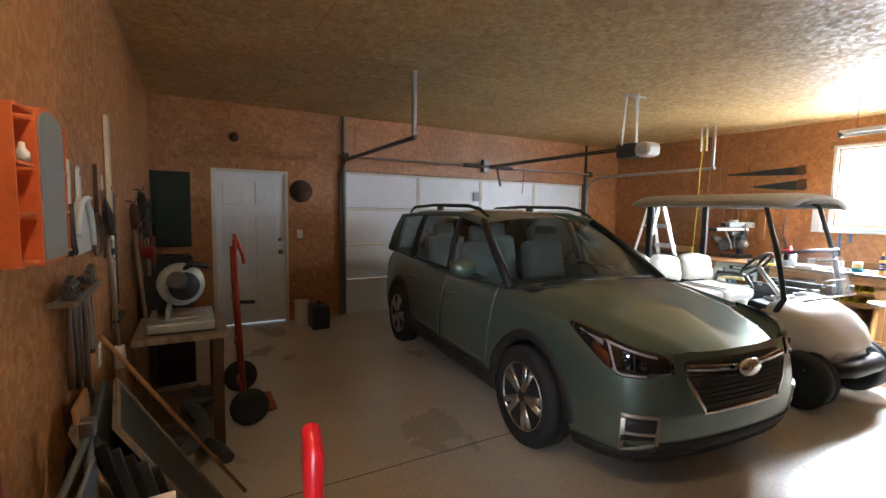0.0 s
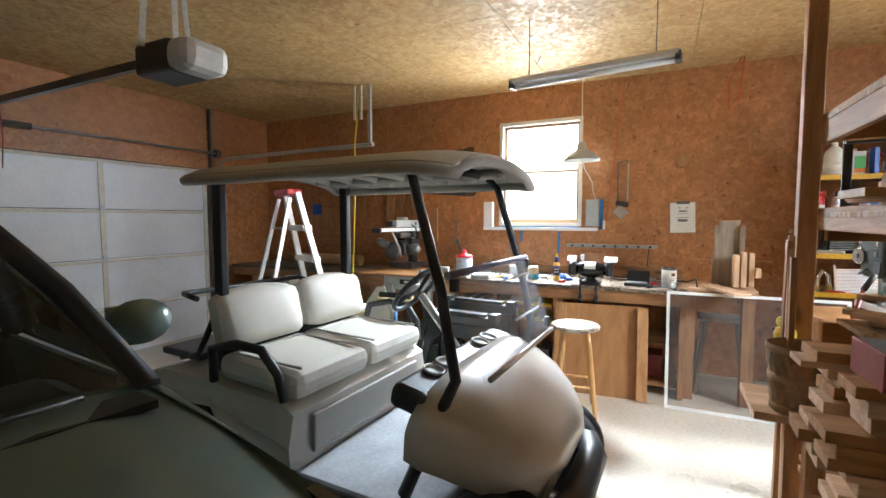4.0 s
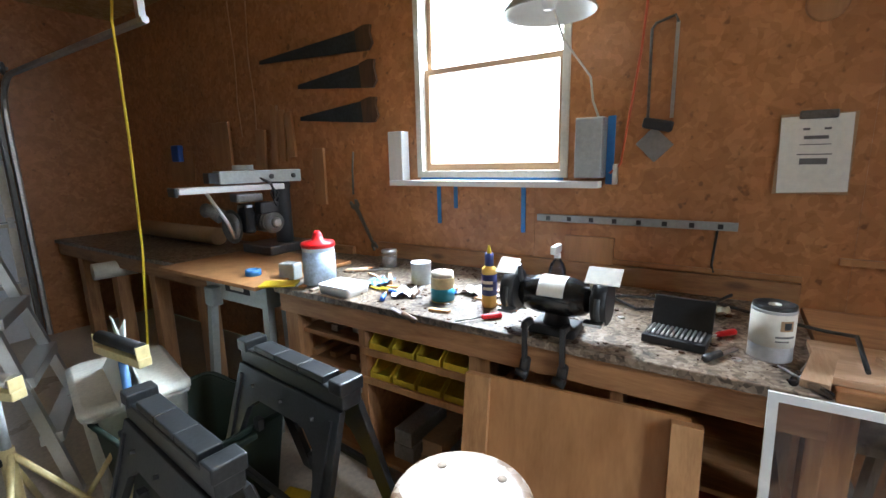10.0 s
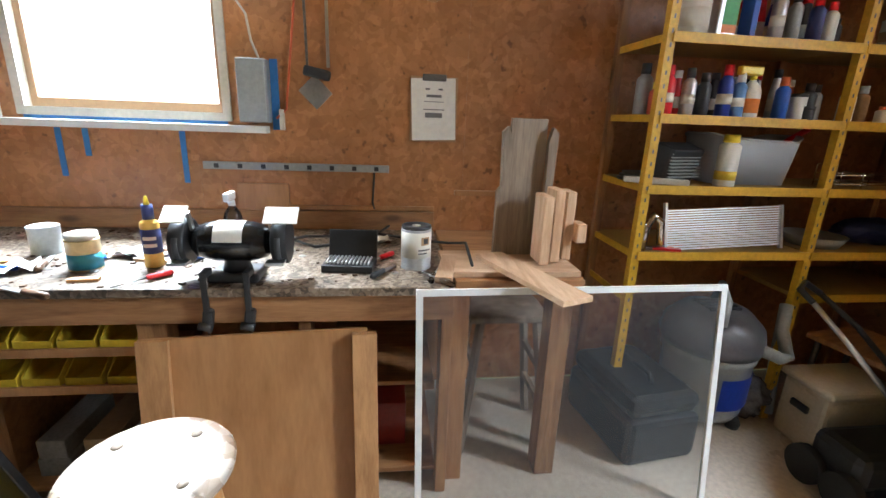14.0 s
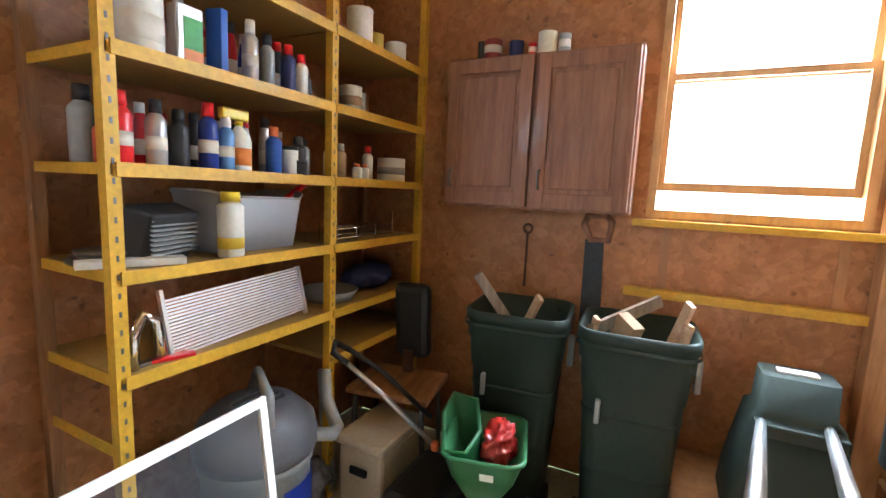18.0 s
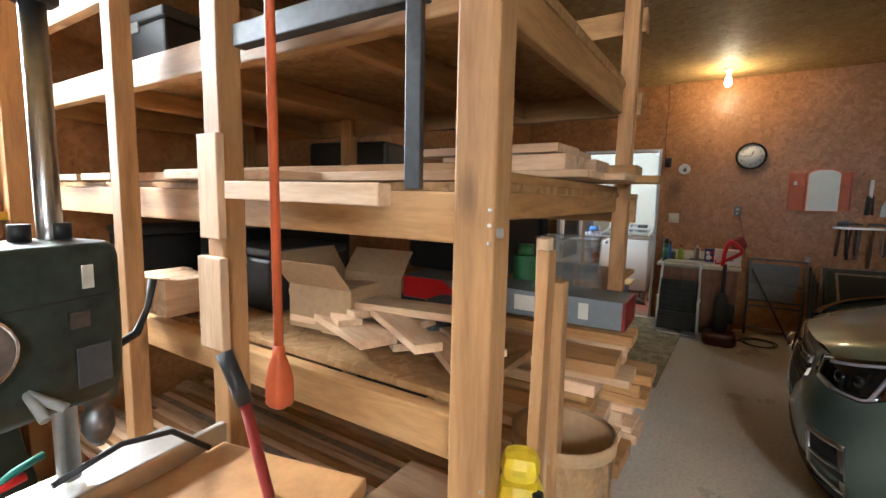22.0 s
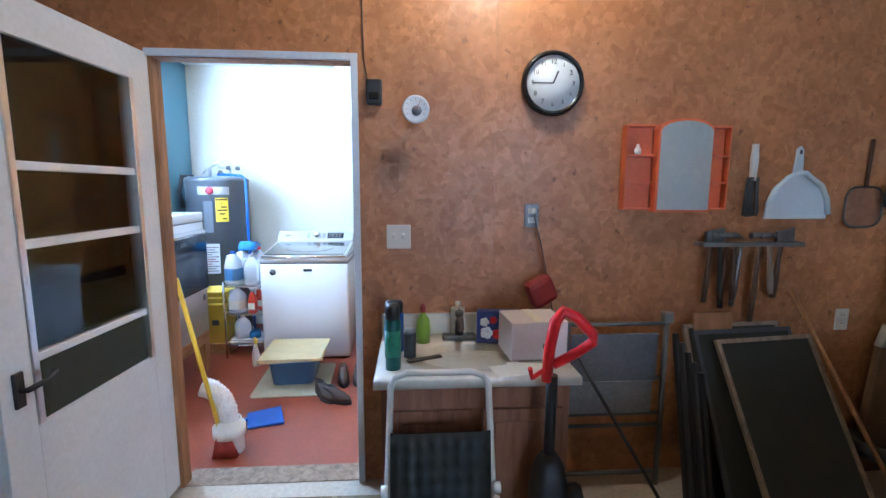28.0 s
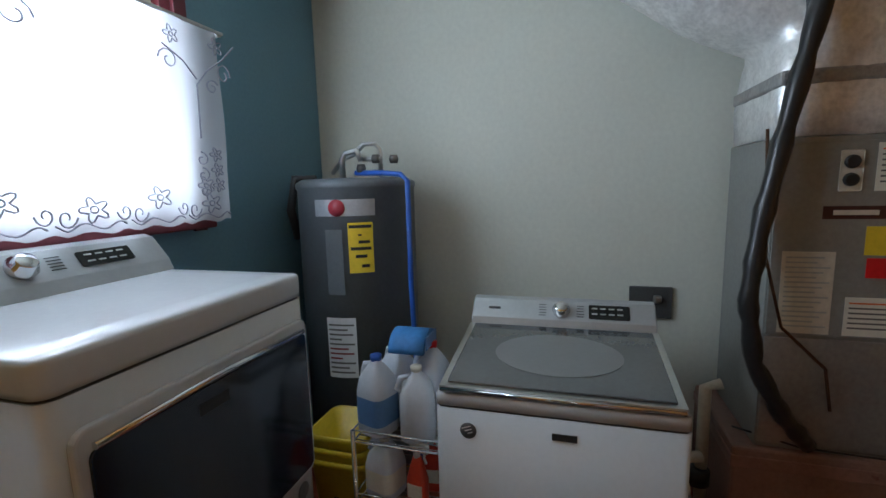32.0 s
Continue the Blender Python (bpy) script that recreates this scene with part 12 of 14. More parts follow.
def chop_saw():
    ob = thing("miter_saw", (0.34, 3.32, 0.753), "old grey miter saw on the saw table", "miter saw")
    part("base", box(B(), (0, 0, 0.04), (0.36, 0.46, 0.06), bev=0.012), TOOLGREY, ob)
    bm = B()
    lathe(bm, [(0, 0.07), (0.15, 0.07), (0.15, 0.085), (0, 0.085)], seg=28)
    part("turntable", bm, ALU, ob)
    part("fence", box(B(), (-0.07, 0, 0.12), (0.02, 0.44, 0.07), bev=0.003), TOOLGREY, ob)
    bm = B()
    lathe(bm, [(0, -0.035), (0.13, -0.035), (0.135, -0.02), (0.135, 0.02), (0.13, 0.035), (0, 0.035)], m=pose(0.0, 0.0, 0.27, 90, 0, 15), seg=28)
    part("blade_guard", bm, TOOLGREY, ob)
    bm = B()
    lathe(bm, [(0, -0.038), (0.09, -0.038), (0.09, 0.038), (0, 0.038)], m=pose(0.01, 0.0, 0.26, 90, 0, 15), seg=24)
    part("blade", bm, BLACK, ob)
    bm = B()
    tube(bm, [(-0.02, -0.05, 0.30), (-0.02, -0.23, 0.33)], [0.06, 0.05], 14)
    part("motor", bm, DARKGREY, ob)
    bm = B()
    tube(bm, [(-0.1, -0.02, 0.09), (-0.13, -0.01, 0.22), (-0.06, 0, 0.32), (0.06, -0.02, 0.40), (0.16, -0.03, 0.38)], [0.03, 0.03, 0.025, 0.02, 0.018], 10)
    part("arm", bm, BLACK, ob)


chop_saw()


def hand_truck():
    ob = thing("hand_truck", (0.74, 3.66, 0.0), "red steel hand truck with black tyres", "hand truck")
    redp = mat("worn_red_steel", (0.36, 0.045, 0.02), 0.45, 0.2, 0.3, 9, 60, 0.03)
    for s in (-1, 1):
        bm = B()
        tube(bm, [(-0.02, s * 0.16, 0.05), (-0.06, s * 0.16, 0.9), (-0.07, s * 0.15, 1.22)], 0.014, 10)
        part("rail", bm, redp, ob)
        bm = B()
        lathe(bm, [(0.05, -0.035), (0.085, -0.042), (0.115, -0.035), (0.128, -0.012), (0.128, 0.012), (0.115, 0.035), (0.085, 0.042), (0.05, 0.035)], m=pose(-0.01, s * 0.33, 0.128, 90, 0, 0), seg=24)
        wh = part("tyre", bm, RUBBER, ob)
        bm = B()
        lathe(bm, [(0, -0.02), (0.06, -0.03), (0.062, 0.03), (0, 0.02)], m=pose(-0.01, s * 0.33, 0.128, 90, 0, 0), seg=18)
        part("rim", bm, OFFWHITE, wh)
    for z in (0.2, 0.5, 0.85):
        bm = B()
        tube(bm, [(-0.03 - 0.035 * z, -0.16, z), (-0.05 - 0.035 * z, 0, z + 0.01), (-0.03 - 0.035 * z, 0.16, z)], 0.011, 8)
        part("crossbar", bm, redp, ob)
    bm = B()
    tube(bm, [(-0.07, -0.15, 1.20), (-0.07, -0.15, 1.27), (-0.06, -0.10, 1.31), (-0.05, 0.10, 1.31), (-0.03, 0.16, 1.26), (0.01, 0.17, 1.15), (0.02, 0.165, 1.08)], 0.015, 10)
    part("handle", bm, redp, ob)
    bm = B()
    tube(bm, [(-0.01, -0.36, 0.128), (-0.01, 0.36, 0.128)], 0.010, 8)
    part("axle", bm, STEEL, ob)
    part("toe_plate", box(B(), (0.10, 0, 0.012), (0.2, 0.36, 0.008), bev=0.002), redp, ob)
    bm = B()
    tube(bm, [(-0.05, 0.16, 0.78), (0.09, 0.17, 0.77)], 0.014, 8)
    part("side_grip", bm, BLACK, ob)


hand_truck()
# rug with a floral pattern
def rug():
    ob = thing("floor_rug", (1.22, -0.14, 0.0), "worn beige patterned rug on the concrete floor", "rug", rz=-1)
    o = rrect(2.20, 1.46, 0.02, 2)
    part("rug_base", prism(B(), o, Matrix.Identity(4), 0.010, 0.003), RUGMAT, ob)
    rg = random.Random(5)
    pale = mat("pale_rug_yarn", (0.32, 0.275, 0.165), 0.95, 0, 0.3, 30, 160, 0.2)
    dark = mat("dark_rug_yarn", (0.18, 0.15, 0.08), 0.95, 0, 0.3, 30, 160, 0.2)
    for m, nm in ((dark, "woven_leaf"), (pale, "woven_flower")):
        for k in range(34):
            x, y, r = rg.uniform(-1.03, 1.03), rg.uniform(-0.66, 0.66), rg.uniform(0.05, 0.10)
            bm = B()
            n = 7
            pts = []
            ph = rg.random() * 6.28
            for j in range(28):
                a = 2 * math.pi * j / 28
                rr = r * (0.72 + 0.28 * math.cos(n * a + ph)) * (1.0 if nm == "woven_flower" else 0.7 + 0.5 * abs(math.cos(a)))
                pts.append((x + rr * math.cos(a), y + rr * math.sin(a)))
            prism(bm, pts, Matrix.Translation((0, 0, 0.0102 + (0.0008 if m is pale else 0) + 0.00002 * k)), 0.0009)
            part(nm, bm, m, ob)


rug()
# electrical panel, hat, switch on the garage door wall
ob = thing("breaker_cabinet", (0.21, 6.235, 1.04), "dark green electrical breaker panel", "electrical panel")
part("box", span(B(), (-0.20, -0.09, 0), (0.20, 0.0, 0.88), 0.004), BINGREEN, ob)
part("door", span(B(), (-0.16, -0.10, 0.08), (0.16, -0.0905, 0.80), 0.003), BINGREEN, ob)
ob = thing("straw_hat", (1.70, 6.235, 1.74), "dark hat hung on the wall", "hat")
bm = B()
lathe(bm, [(0.15, 0.0), (0.145, 0.012), (0.09, 0.02), (0.08, 0.08), (0.05, 0.10), (0, 0.105)], m=pose(0, -0.002, 0, 90, 0, 0), seg=24)
part("crown", bm, mat("brown_felt", (0.08, 0.04, 0.025), 0.85, 0, 0.2, 9, 120, 0.1), ob)
ob = thing("light_switch", (1.68, 6.236, 1.17), "ivory light switch plate beside the door", "light switch")
part("plate", box(B(), (0, -0.004, 0), (0.07, 0.008, 0.112), bev=0.003), CREAM, ob)
part("toggle", box(B(), (0, -0.012, 0.003), (0.010, 0.014, 0.022), rx=20, bev=0.002), CREAM, ob)
ob = thing("fuel_can", (1.80, 5.72, 0.0), "black plastic can standing on the floor", "can")
part("body", box(B(), (0, 0, 0.15), (0.22, 0.30, 0.30), bev=0.03), BLACK, ob)
bm = B()
tube(bm, [(0, -0.06, 0.29), (0, -0.05, 0.34), (0, 0.06, 0.34), (0, 0.07, 0.29)], 0.014, 8)
part("handle", bm, BLACK, ob)
can("white_pail", 1.64, 5.98, 0.0, 0.09, 0.30, OFFWHITE, "white plastic pail by the door", "pail", None, (OFFWHITE, [(0.092, 0), (0.095, 0.02), (0, 0.022)]))
ob = thing("smoke_detector", (0.90, 6.235, 2.38), "small round wall fitting high on the wall", "fitting")
bm = B()
lathe(bm, [(0, 0), (0.06, 0), (0.05, 0.03), (0, 0.035)], m=pose(0, 0, 0, 90, 0, 0), seg=18)
part("body", bm, RUST, ob)
# bare bulb over the clock wall
ob = thing("bare_bulb", (0.447, 0.826, 2.79), "lit bare light bulb in a ceiling socket", "light bulb")
bm = B()
lathe(bm, [(0, 0), (0.055, 0), (0.055, -0.012), (0.025, -0.03), (0.022, -0.07), (0, -0.07)], seg=20)
part("socket", bm, OFFWHITE, ob)
bm = B()
lathe(bm, [(0.013, -0.07), (0.016, -0.085), (0.03, -0.115), (0.034, -0.14), (0.028, -0.165), (0.012, -0.178), (0, -0.18)], seg=20)
bl = part("bulb", bm, BULBGLOW, ob, "glowing warm bulb")
bl.visible_shadow = False
# clothes rail in the corner by the open door
ob = thing("clothes_rail", (0.45, -1.28, 0.0), "steel clothes rail in the corner by the door", "rail")
bm = B()
tube(bm, [(-0.44, 0, 1.60), (0.95, 0, 1.60)], 0.016, 10)
part("rod", bm, STEEL, ob)
part("shelf", box(B(), (0.25, -0.02, 1.67), (1.38, 0.30, 0.02)), GREYWOOD, ob)
for x in (-0.40, 0.90):
    part("bracket", box(B(), (x, -0.08, 1.62), (0.03, 0.2, 0.09)), DARKSTEEL, ob)
for k in range(6):
    x = 0.12 + 0.2 * k
    ob = thing("hanging_coat", (x, -1.28, 0.0), "dark coat hanging on the clothes rail", "coat", "coats on the rail")
    rg = random.Random(k)
    rings = []
    n = 18
    for z, w, d in ((1.57, 0.02, 0.03), (1.53, 0.05, 0.14), (1.45, 0.075, 0.19), (1.2, 0.07, 0.17), (0.9, 0.08, 0.18), (0.72 + 0.1 * rg.random(), 0.085, 0.19)):
        rings.append([(w * math.cos(6.283 * j / n) * (1 + 0.25 * math.sin(5 * 6.283 * j / n + k)), d * math.sin(6.283 * j / n) * (1 + 0.06 * math.sin(7 * 6.283 * j / n)), z) for j in range(n)])
    bm = B()
    loft(bm, rings)
    part("cloth", bm, (BLACK, mat("navy_cloth", (0.006, 0.007, 0.016), 0.95, 0, 0.3, 8, 120, 0.1), BLACK)[k % 3], ob)
    bm = B()
    tube(bm, [(0, 0.0, 1.56), (0, 0.0, 1.60), (0, 0.02, 1.625), (0, 0.035, 1.605)], 0.003, 6)
    part("hook", bm, STEEL, ob)
for k, (x, y, s, m, nm, lab) in enumerate(((0.55, -1.05, (0.55, 0.42, 0.40), mat("navy_bag_cloth", (0.007, 0.010, 0.032), 0.8, 0, 0.25, 6, 90, 0.15), "duffel_bag", "dark blue bag slumped on the floor"), (1.25, -1.12, (0.6, 0.4, 0.30), BLACK, "cooler_bag", "black cooler bag on the floor"), (0.32, -0.95, (0.3, 0.28, 0.30), BLACK, "dark_bag", "dark bag on the floor behind the door"), (1.85, -1.12, (0.5, 0.45, 0.5), BLACK, "dark_bin", "dark plastic bin on the floor"))):
    ob = thing(nm, (x, y, 0.0), lab, "bag")
    o = rrect(s[0], s[1], 0.12, 5)
    rg = random.Random(k + 40)
    bm = B()
    loft(bm, [[(px * f + 0.012 * math.sin(9 * px + k), py * f + 0.01 * math.sin(11 * py), z * s[2]) for px, py in o] for z, f in ((0, 0.94), (0.12, 1.02), (0.45, 1.03), (0.8, 0.92), (0.95, 0.75), (1.0, 0.5))])
    part("body", bm, m, ob)
    bm = B()
    tube(bm, arc((0, 0.06, s[2] * 0.9), s[0] * 0.2, 0, 180, 12), 0.012, 8)
    part("handle", bm, BLACK, ob)
    if nm == "cooler_bag":
        part("printed_mark", box(B(), (0.0, s[1] / 2 + 0.014, s[2] * 0.45), (0.16, 0.002, 0.03)), OFFWHITE, ob)
ob = thing("clear_bag", (1.25, -0.86, 0.0), "crumpled clear plastic bag on the floor", "bag")
bm = B()
bmesh.ops.create_icosphere(bm, subdivisions=3, radius=0.11)
for v in bm.verts:
    v.co *= 0.75 + 0.35 * math.sin(37 * v.co.x + 23 * v.co.y) * math.sin(31 * v.co.z + 17 * v.co.x)
    v.co.z = max(v.co.z + 0.09, 0.0)
part("film", bm, veil("clear_film", (0.7, 0.72, 0.75), 0.55, 0.2), ob)
# ---------------------------------------------------------------- laundry: appliances
BADGE = mat("round_badge_grey", (0.10, 0.105, 0.11), 0.4, 0.2, 0.2, 20, 60, 0.0)
CONSOLE = mat("console_silver", (0.44, 0.46, 0.48), 0.32, 0.5, 0.05, 6, 60, 0.0)


def washer():
    x0, x1, y0, y1, zt = -2.49, -1.83, -0.87, -0.11, 0.86
    ob = thing("washing_machine", (-2.16, -0.49, LF), "white top-loading washing machine with a smoky glass lid", "washing machine")
    cx, cy, dz = -2.16, -0.49, -LF
    w, d, h = y1 - y0, x1 - x0, zt - LF
    o = rrect(d, w, 0.02, 3)
    bm = B()
    loft(bm, [[(x * 0.99, y * 0.99, 0.02) for x, y in o], [(x, y, 0.04) for x, y in o], [(x, y, h - 0.06) for x, y in o]])
    body = part("body", bm, APPLIANCE, ob)
    bm = B()
    loft(bm, [[(x * 0.985, y * 0.985, h - 0.06) for x, y in o], [(x * 0.985, y * 0.985, h - 0.052) for x, y in o]])
    part("gap_line", bm, DARKGREY, ob)
    bm = B()
    loft(bm, [[(x, y, h - 0.052) for x, y in o], [(x * 1.0, y, h - 0.02) for x, y in o], [(x * 0.99, y * 0.99, h - 0.01) for x, y in o]])
    part("top_deck", bm, APPLIANCE, ob)
    part("badge_plate", box(B(), (d / 2 + 0.002, 0.03, h - 0.115), (0.004, 0.075, 0.022), bev=0.001), BLACK, body)
    bm = B()
    lathe(bm, [(0, 0), (0.027, 0), (0.027, 0.002), (0, 0.002)], m=pose(d / 2 + 0.001, -0.27, h - 0.13, 0, 90, 0), seg=24)
    bd = part("round_sticker", bm, BADGE, body)
    for k in range(3):
        part("sticker_mark", box(B(), (d / 2 + 0.0036, -0.27 + 0.006 * (k - 1), h - 0.118 - 0.009 * k), (0.001, 0.03 - 0.006 * k, 0.003), rx=20), WHITE, bd)
    for a, b in ((-1, -1), (-1, 1), (1, -1), (1, 1)):
        bm = B()
        lathe(bm, [(0.02, 0), (0.022, 0.02), (0, 0.02)], (a * 0.28, b * 0.32, 0), 10)
        part("foot", bm, BLACK, ob)
    # sloping glass lid
    lid = [(d / 2 - 0.005, h - 0.006), (d / 2 - 0.005, h + 0.014), (-0.16, h + 0.075), (-0.16, h + 0.0)]
    Mx = Matrix(((1, 0, 0, 0), (0, 0, 1, -w / 2 + 0.012), (0, 1, 0, 0), (0, 0, 0, 1)))
    lo = part("lid_frame", prism(B(), lid, Mx, w - 0.024, 0.004), ALU, ob)
    n = Vector((0.061, 0, 0.485)).normalized()
    ang = -math.degrees(math.atan2(0.061, d / 2 - 0.005 + 0.16))
    part("lid_glass", box(B(), ((d / 2 - 0.165) / 2, 0, h + 0.048), (0.455, w - 0.075, 0.010), ry=-ang * 1.0, bev=0.003), LIDGLASS, lo)
    o2 = [(0.15 * math.cos(t_ * 0.1963), 0.22 * math.sin(t_ * 0.1963)) for t_ in range(32)]
    part("drum_window", prism(B(), o2, pose((d / 2 - 0.165) / 2, 0, h + 0.0535, 0, -ang, 0), 0.0015), mat("lid_window_grey", (0.16, 0.165, 0.17), 0.1, 0.1, 0.05, 4, 60, 0.0, 0.8), lo)
    bm = B()
    tube(bm, [(d / 2 + 0.002, -w / 2 + 0.02, h + 0.004), (d / 2 + 0.002, w / 2 - 0.02, h + 0.004)], 0.007, 8)
    part("lid_edge", bm, CHROME, lo)
    # console
    con = [(-d / 2, h - 0.01), (-0.16, h + 0.06), (-0.175, h + 0.10), (-0.235, h + 0.165), (-0.27, h + 0.17), (-d / 2, h + 0.15)]
    co = part("console", prism(B(), con, Mx @ Matrix.Translation((0, 0, 0.004)), w - 0.032, 0.006), CONSOLE, ob)
    cn = pose(-0.205, 0.0, h + 0.132, 0, 47, 0)
    bm = B()
    lathe(bm, [(0.034, 0), (0.036, 0.012), (0.028, 0.02), (0.026, 0.036), (0.022, 0.04), (0, 0.04)], m=cn @ Matrix.Translation((0, 0.005, 0)), seg=24)
    part("selector_knob", bm, CHROME, co)
    bm = B()
    prism(bm, rrect(0.062, 0.155, 0.006), cn @ Matrix.Translation((0, 0.19, -0.002)), 0.006)
    dp = part("display", bm, BLACKGLOSS, co)
    for k in range(8):
        bm = B()
        prism(bm, rrect(0.006, 0.022, 0.001, 1), cn @ Matrix.Translation((-0.015 + 0.024 * (k // 4), 0.135 + 0.032 * (k % 4), 0.0042)), 0.0006)
        part("key", bm, TOOLGREY, dp)
    for s in (-1, 1):
        for k in range(5):
            bm = B()
            prism(bm, [(-0.001, -0.014), (0.001, -0.014), (0.001, 0.014), (-0.001, 0.014)], cn @ Matrix.Translation((-0.024 + 0.012 * k, 0.005 + s * 0.075, 0.001)), 0.0022)
            part("print_line", bm, DARKGREY, co)
    bm = B()
    prism(bm, rrect(0.010, 0.05, 0.002, 2), cn @ Matrix.Translation((0.0, -0.27, 0.001)), 0.0022)
    part("print_line", bm, DARKGREY, co)


washer()


def dryer():
    x0, x1, yf, yb, z0, zt = -1.72, -0.98, -1.26, -1.885, 0.27, 1.255
    ob = thing("clothes_dryer", (-1.35, -1.575, z0), "white clothes dryer with a dark navy glass door", "clothes dryer")
    d, w, h = yf - yb, x1 - x0, zt - z0
    o = rrect(w, d, 0.03, 4)
    bm = B()
    loft(bm, [[(x, y, 0.0) for x, y in o], [(x, y, h - 0.075) for x, y in o]])
    body = part("body", bm, APPLIANCE, ob)
    bm = B()
    loft(bm, [[(x * 0.985, y * 0.985, h - 0.075) for x, y in o], [(x * 0.985, y * 0.985, h - 0.068) for x, y in o]])
    part("gap_line", bm, DARKGREY, ob)
    bm = B()
    loft(bm, [[(x * f, y * f2 - (1 - f2) * 0.0, h + z) for x, y in o] for f, f2, z in ((1.0, 1.0, -0.068), (1.004, 1.005, -0.055), (1.004, 1.005, -0.012), (0.998, 0.997, -0.004), (0.985, 0.98, 0.0), (0.93, 0.92, 0.003), (0.80, 0.78, 0.005))])
    part("top_panel", bm, APPLIANCE, ob)
    # door: white surround, navy glass with a chrome top edge
    MF = Matrix(((1, 0, 0, 0), (0, 0, 1, d / 2), (0, 1, 0, 0), (0, 0, 0, 1)))
    dr = part("door", prism(B(), [(x, z + 0.60) for x, z in rrect(w - 0.05, 0.50, 0.03)], MF, 0.020, 0.006), APPLIANCE, ob)
    part("glass", prism(B(), [(x, z + 0.59) for x, z in rrect(w - 0.09, 0.44, 0.02)], MF @ Matrix.Translation((0, 0, 0.0205)), 0.008, 0.002), NAVYGLASS, dr)
    bm = B()
    tube(bm, [(-w / 2 + 0.055, d / 2 + 0.026, 0.815), (0, d / 2 + 0.030, 0.825), (w / 2 - 0.055, d / 2 + 0.026, 0.815)], 0.008, 8)
    part("grip_edge", bm, CHROME, dr)
    part("badge_plate", box(B(), (0.05, d / 2 + 0.0295, 0.765), (0.09, 0.003, 0.028), bev=0.001), BLACK, dr)
    bm = B()
    lathe(bm, [(0, 0), (0.028, 0), (0.028, 0.002), (0, 0.002)], m=pose(-w / 2 + 0.075, d / 2 + 0.001, 0.29, -90, 0, 0), seg=20)
    part("round_sticker", bm, BADGE, body)
    # console at the back
    con = [(-d / 2, h - 0.02), (-d / 2 + 0.15, h + 0.005), (-d / 2 + 0.13, h + 0.04), (-d / 2 + 0.07, h + 0.115), (-d / 2 + 0.035, h + 0.125), (-d / 2, h + 0.115)]
    MC = Matrix(((0, 0, 1, -w / 2 + 0.02), (1, 0, 0, 0), (0, 1, 0, 0), (0, 0, 0, 1)))
    co = part("console", prism(B(), con, MC, w - 0.04, 0.006), CONSOLE, ob)
    cn = Matrix.Translation((0, -d / 2 + 0.10, h + 0.0785)) @ pose(0, 0, 0, -51, 0, 0)
    bm = B()
    lathe(bm, [(0.034, 0), (0.036, 0.012), (0.028, 0.02), (0.026, 0.036), (0.022, 0.04), (0, 0.04)], m=cn @ Matrix.Translation((0.06, 0, 0)), seg=24)
    part("selector_knob", bm, CHROME, co)
    dp = part("display", prism(B(), rrect(0.16, 0.05, 0.006), cn @ Matrix.Translation((-0.16, 0, -0.002)), 0.005), BLACKGLOSS, co)
    for k in range(8):
        part("key", prism(B(), rrect(0.022, 0.005, 0.001, 1), cn @ Matrix.Translation((-0.11 - 0.032 * (k % 4), -0.012 + 0.022 * (k // 4), 0.0034)), 0.0006), TOOLGREY, dp)
    for k in range(5):
        part("print_line", prism(B(), [(-0.018, -0.001), (0.018, -0.001), (0.018, 0.001), (-0.018, 0.001)], cn @ Matrix.Translation((-0.02, -0.02 + 0.010 * k, 0.001)), 0.002), DARKGREY, co)


dryer()


def pedestal():
    ob = thing("dryer_pedestal", (-1.315, -1.58, LF), "rough wooden platform under the dryer", "platform")
    for sx in (-0.33, 0.33):
        for sy in (-0.27, 0.27):
            part("leg", box(B(), (sx, sy, 0.12), (0.085, 0.085, 0.24), bev=0.004), FIR_Z, ob)
    for sy in (-0.29, 0.29):
        part("beam", box(B(), (0, sy, 0.275), (0.78, 0.04, 0.07), bev=0.003), PINE, ob)
    for sx in (-0.36, 0.36):
        part("beam", box(B(), (sx, 0, 0.275), (0.04, 0.54, 0.07), bev=0.003), PINE_Y, ob)
    for k in range(5):
        part("slat", box(B(), (0, -0.25 + 0.125 * k, 0.325), (0.78, 0.12, 0.028), bev=0.002), PINE, ob)


pedestal()


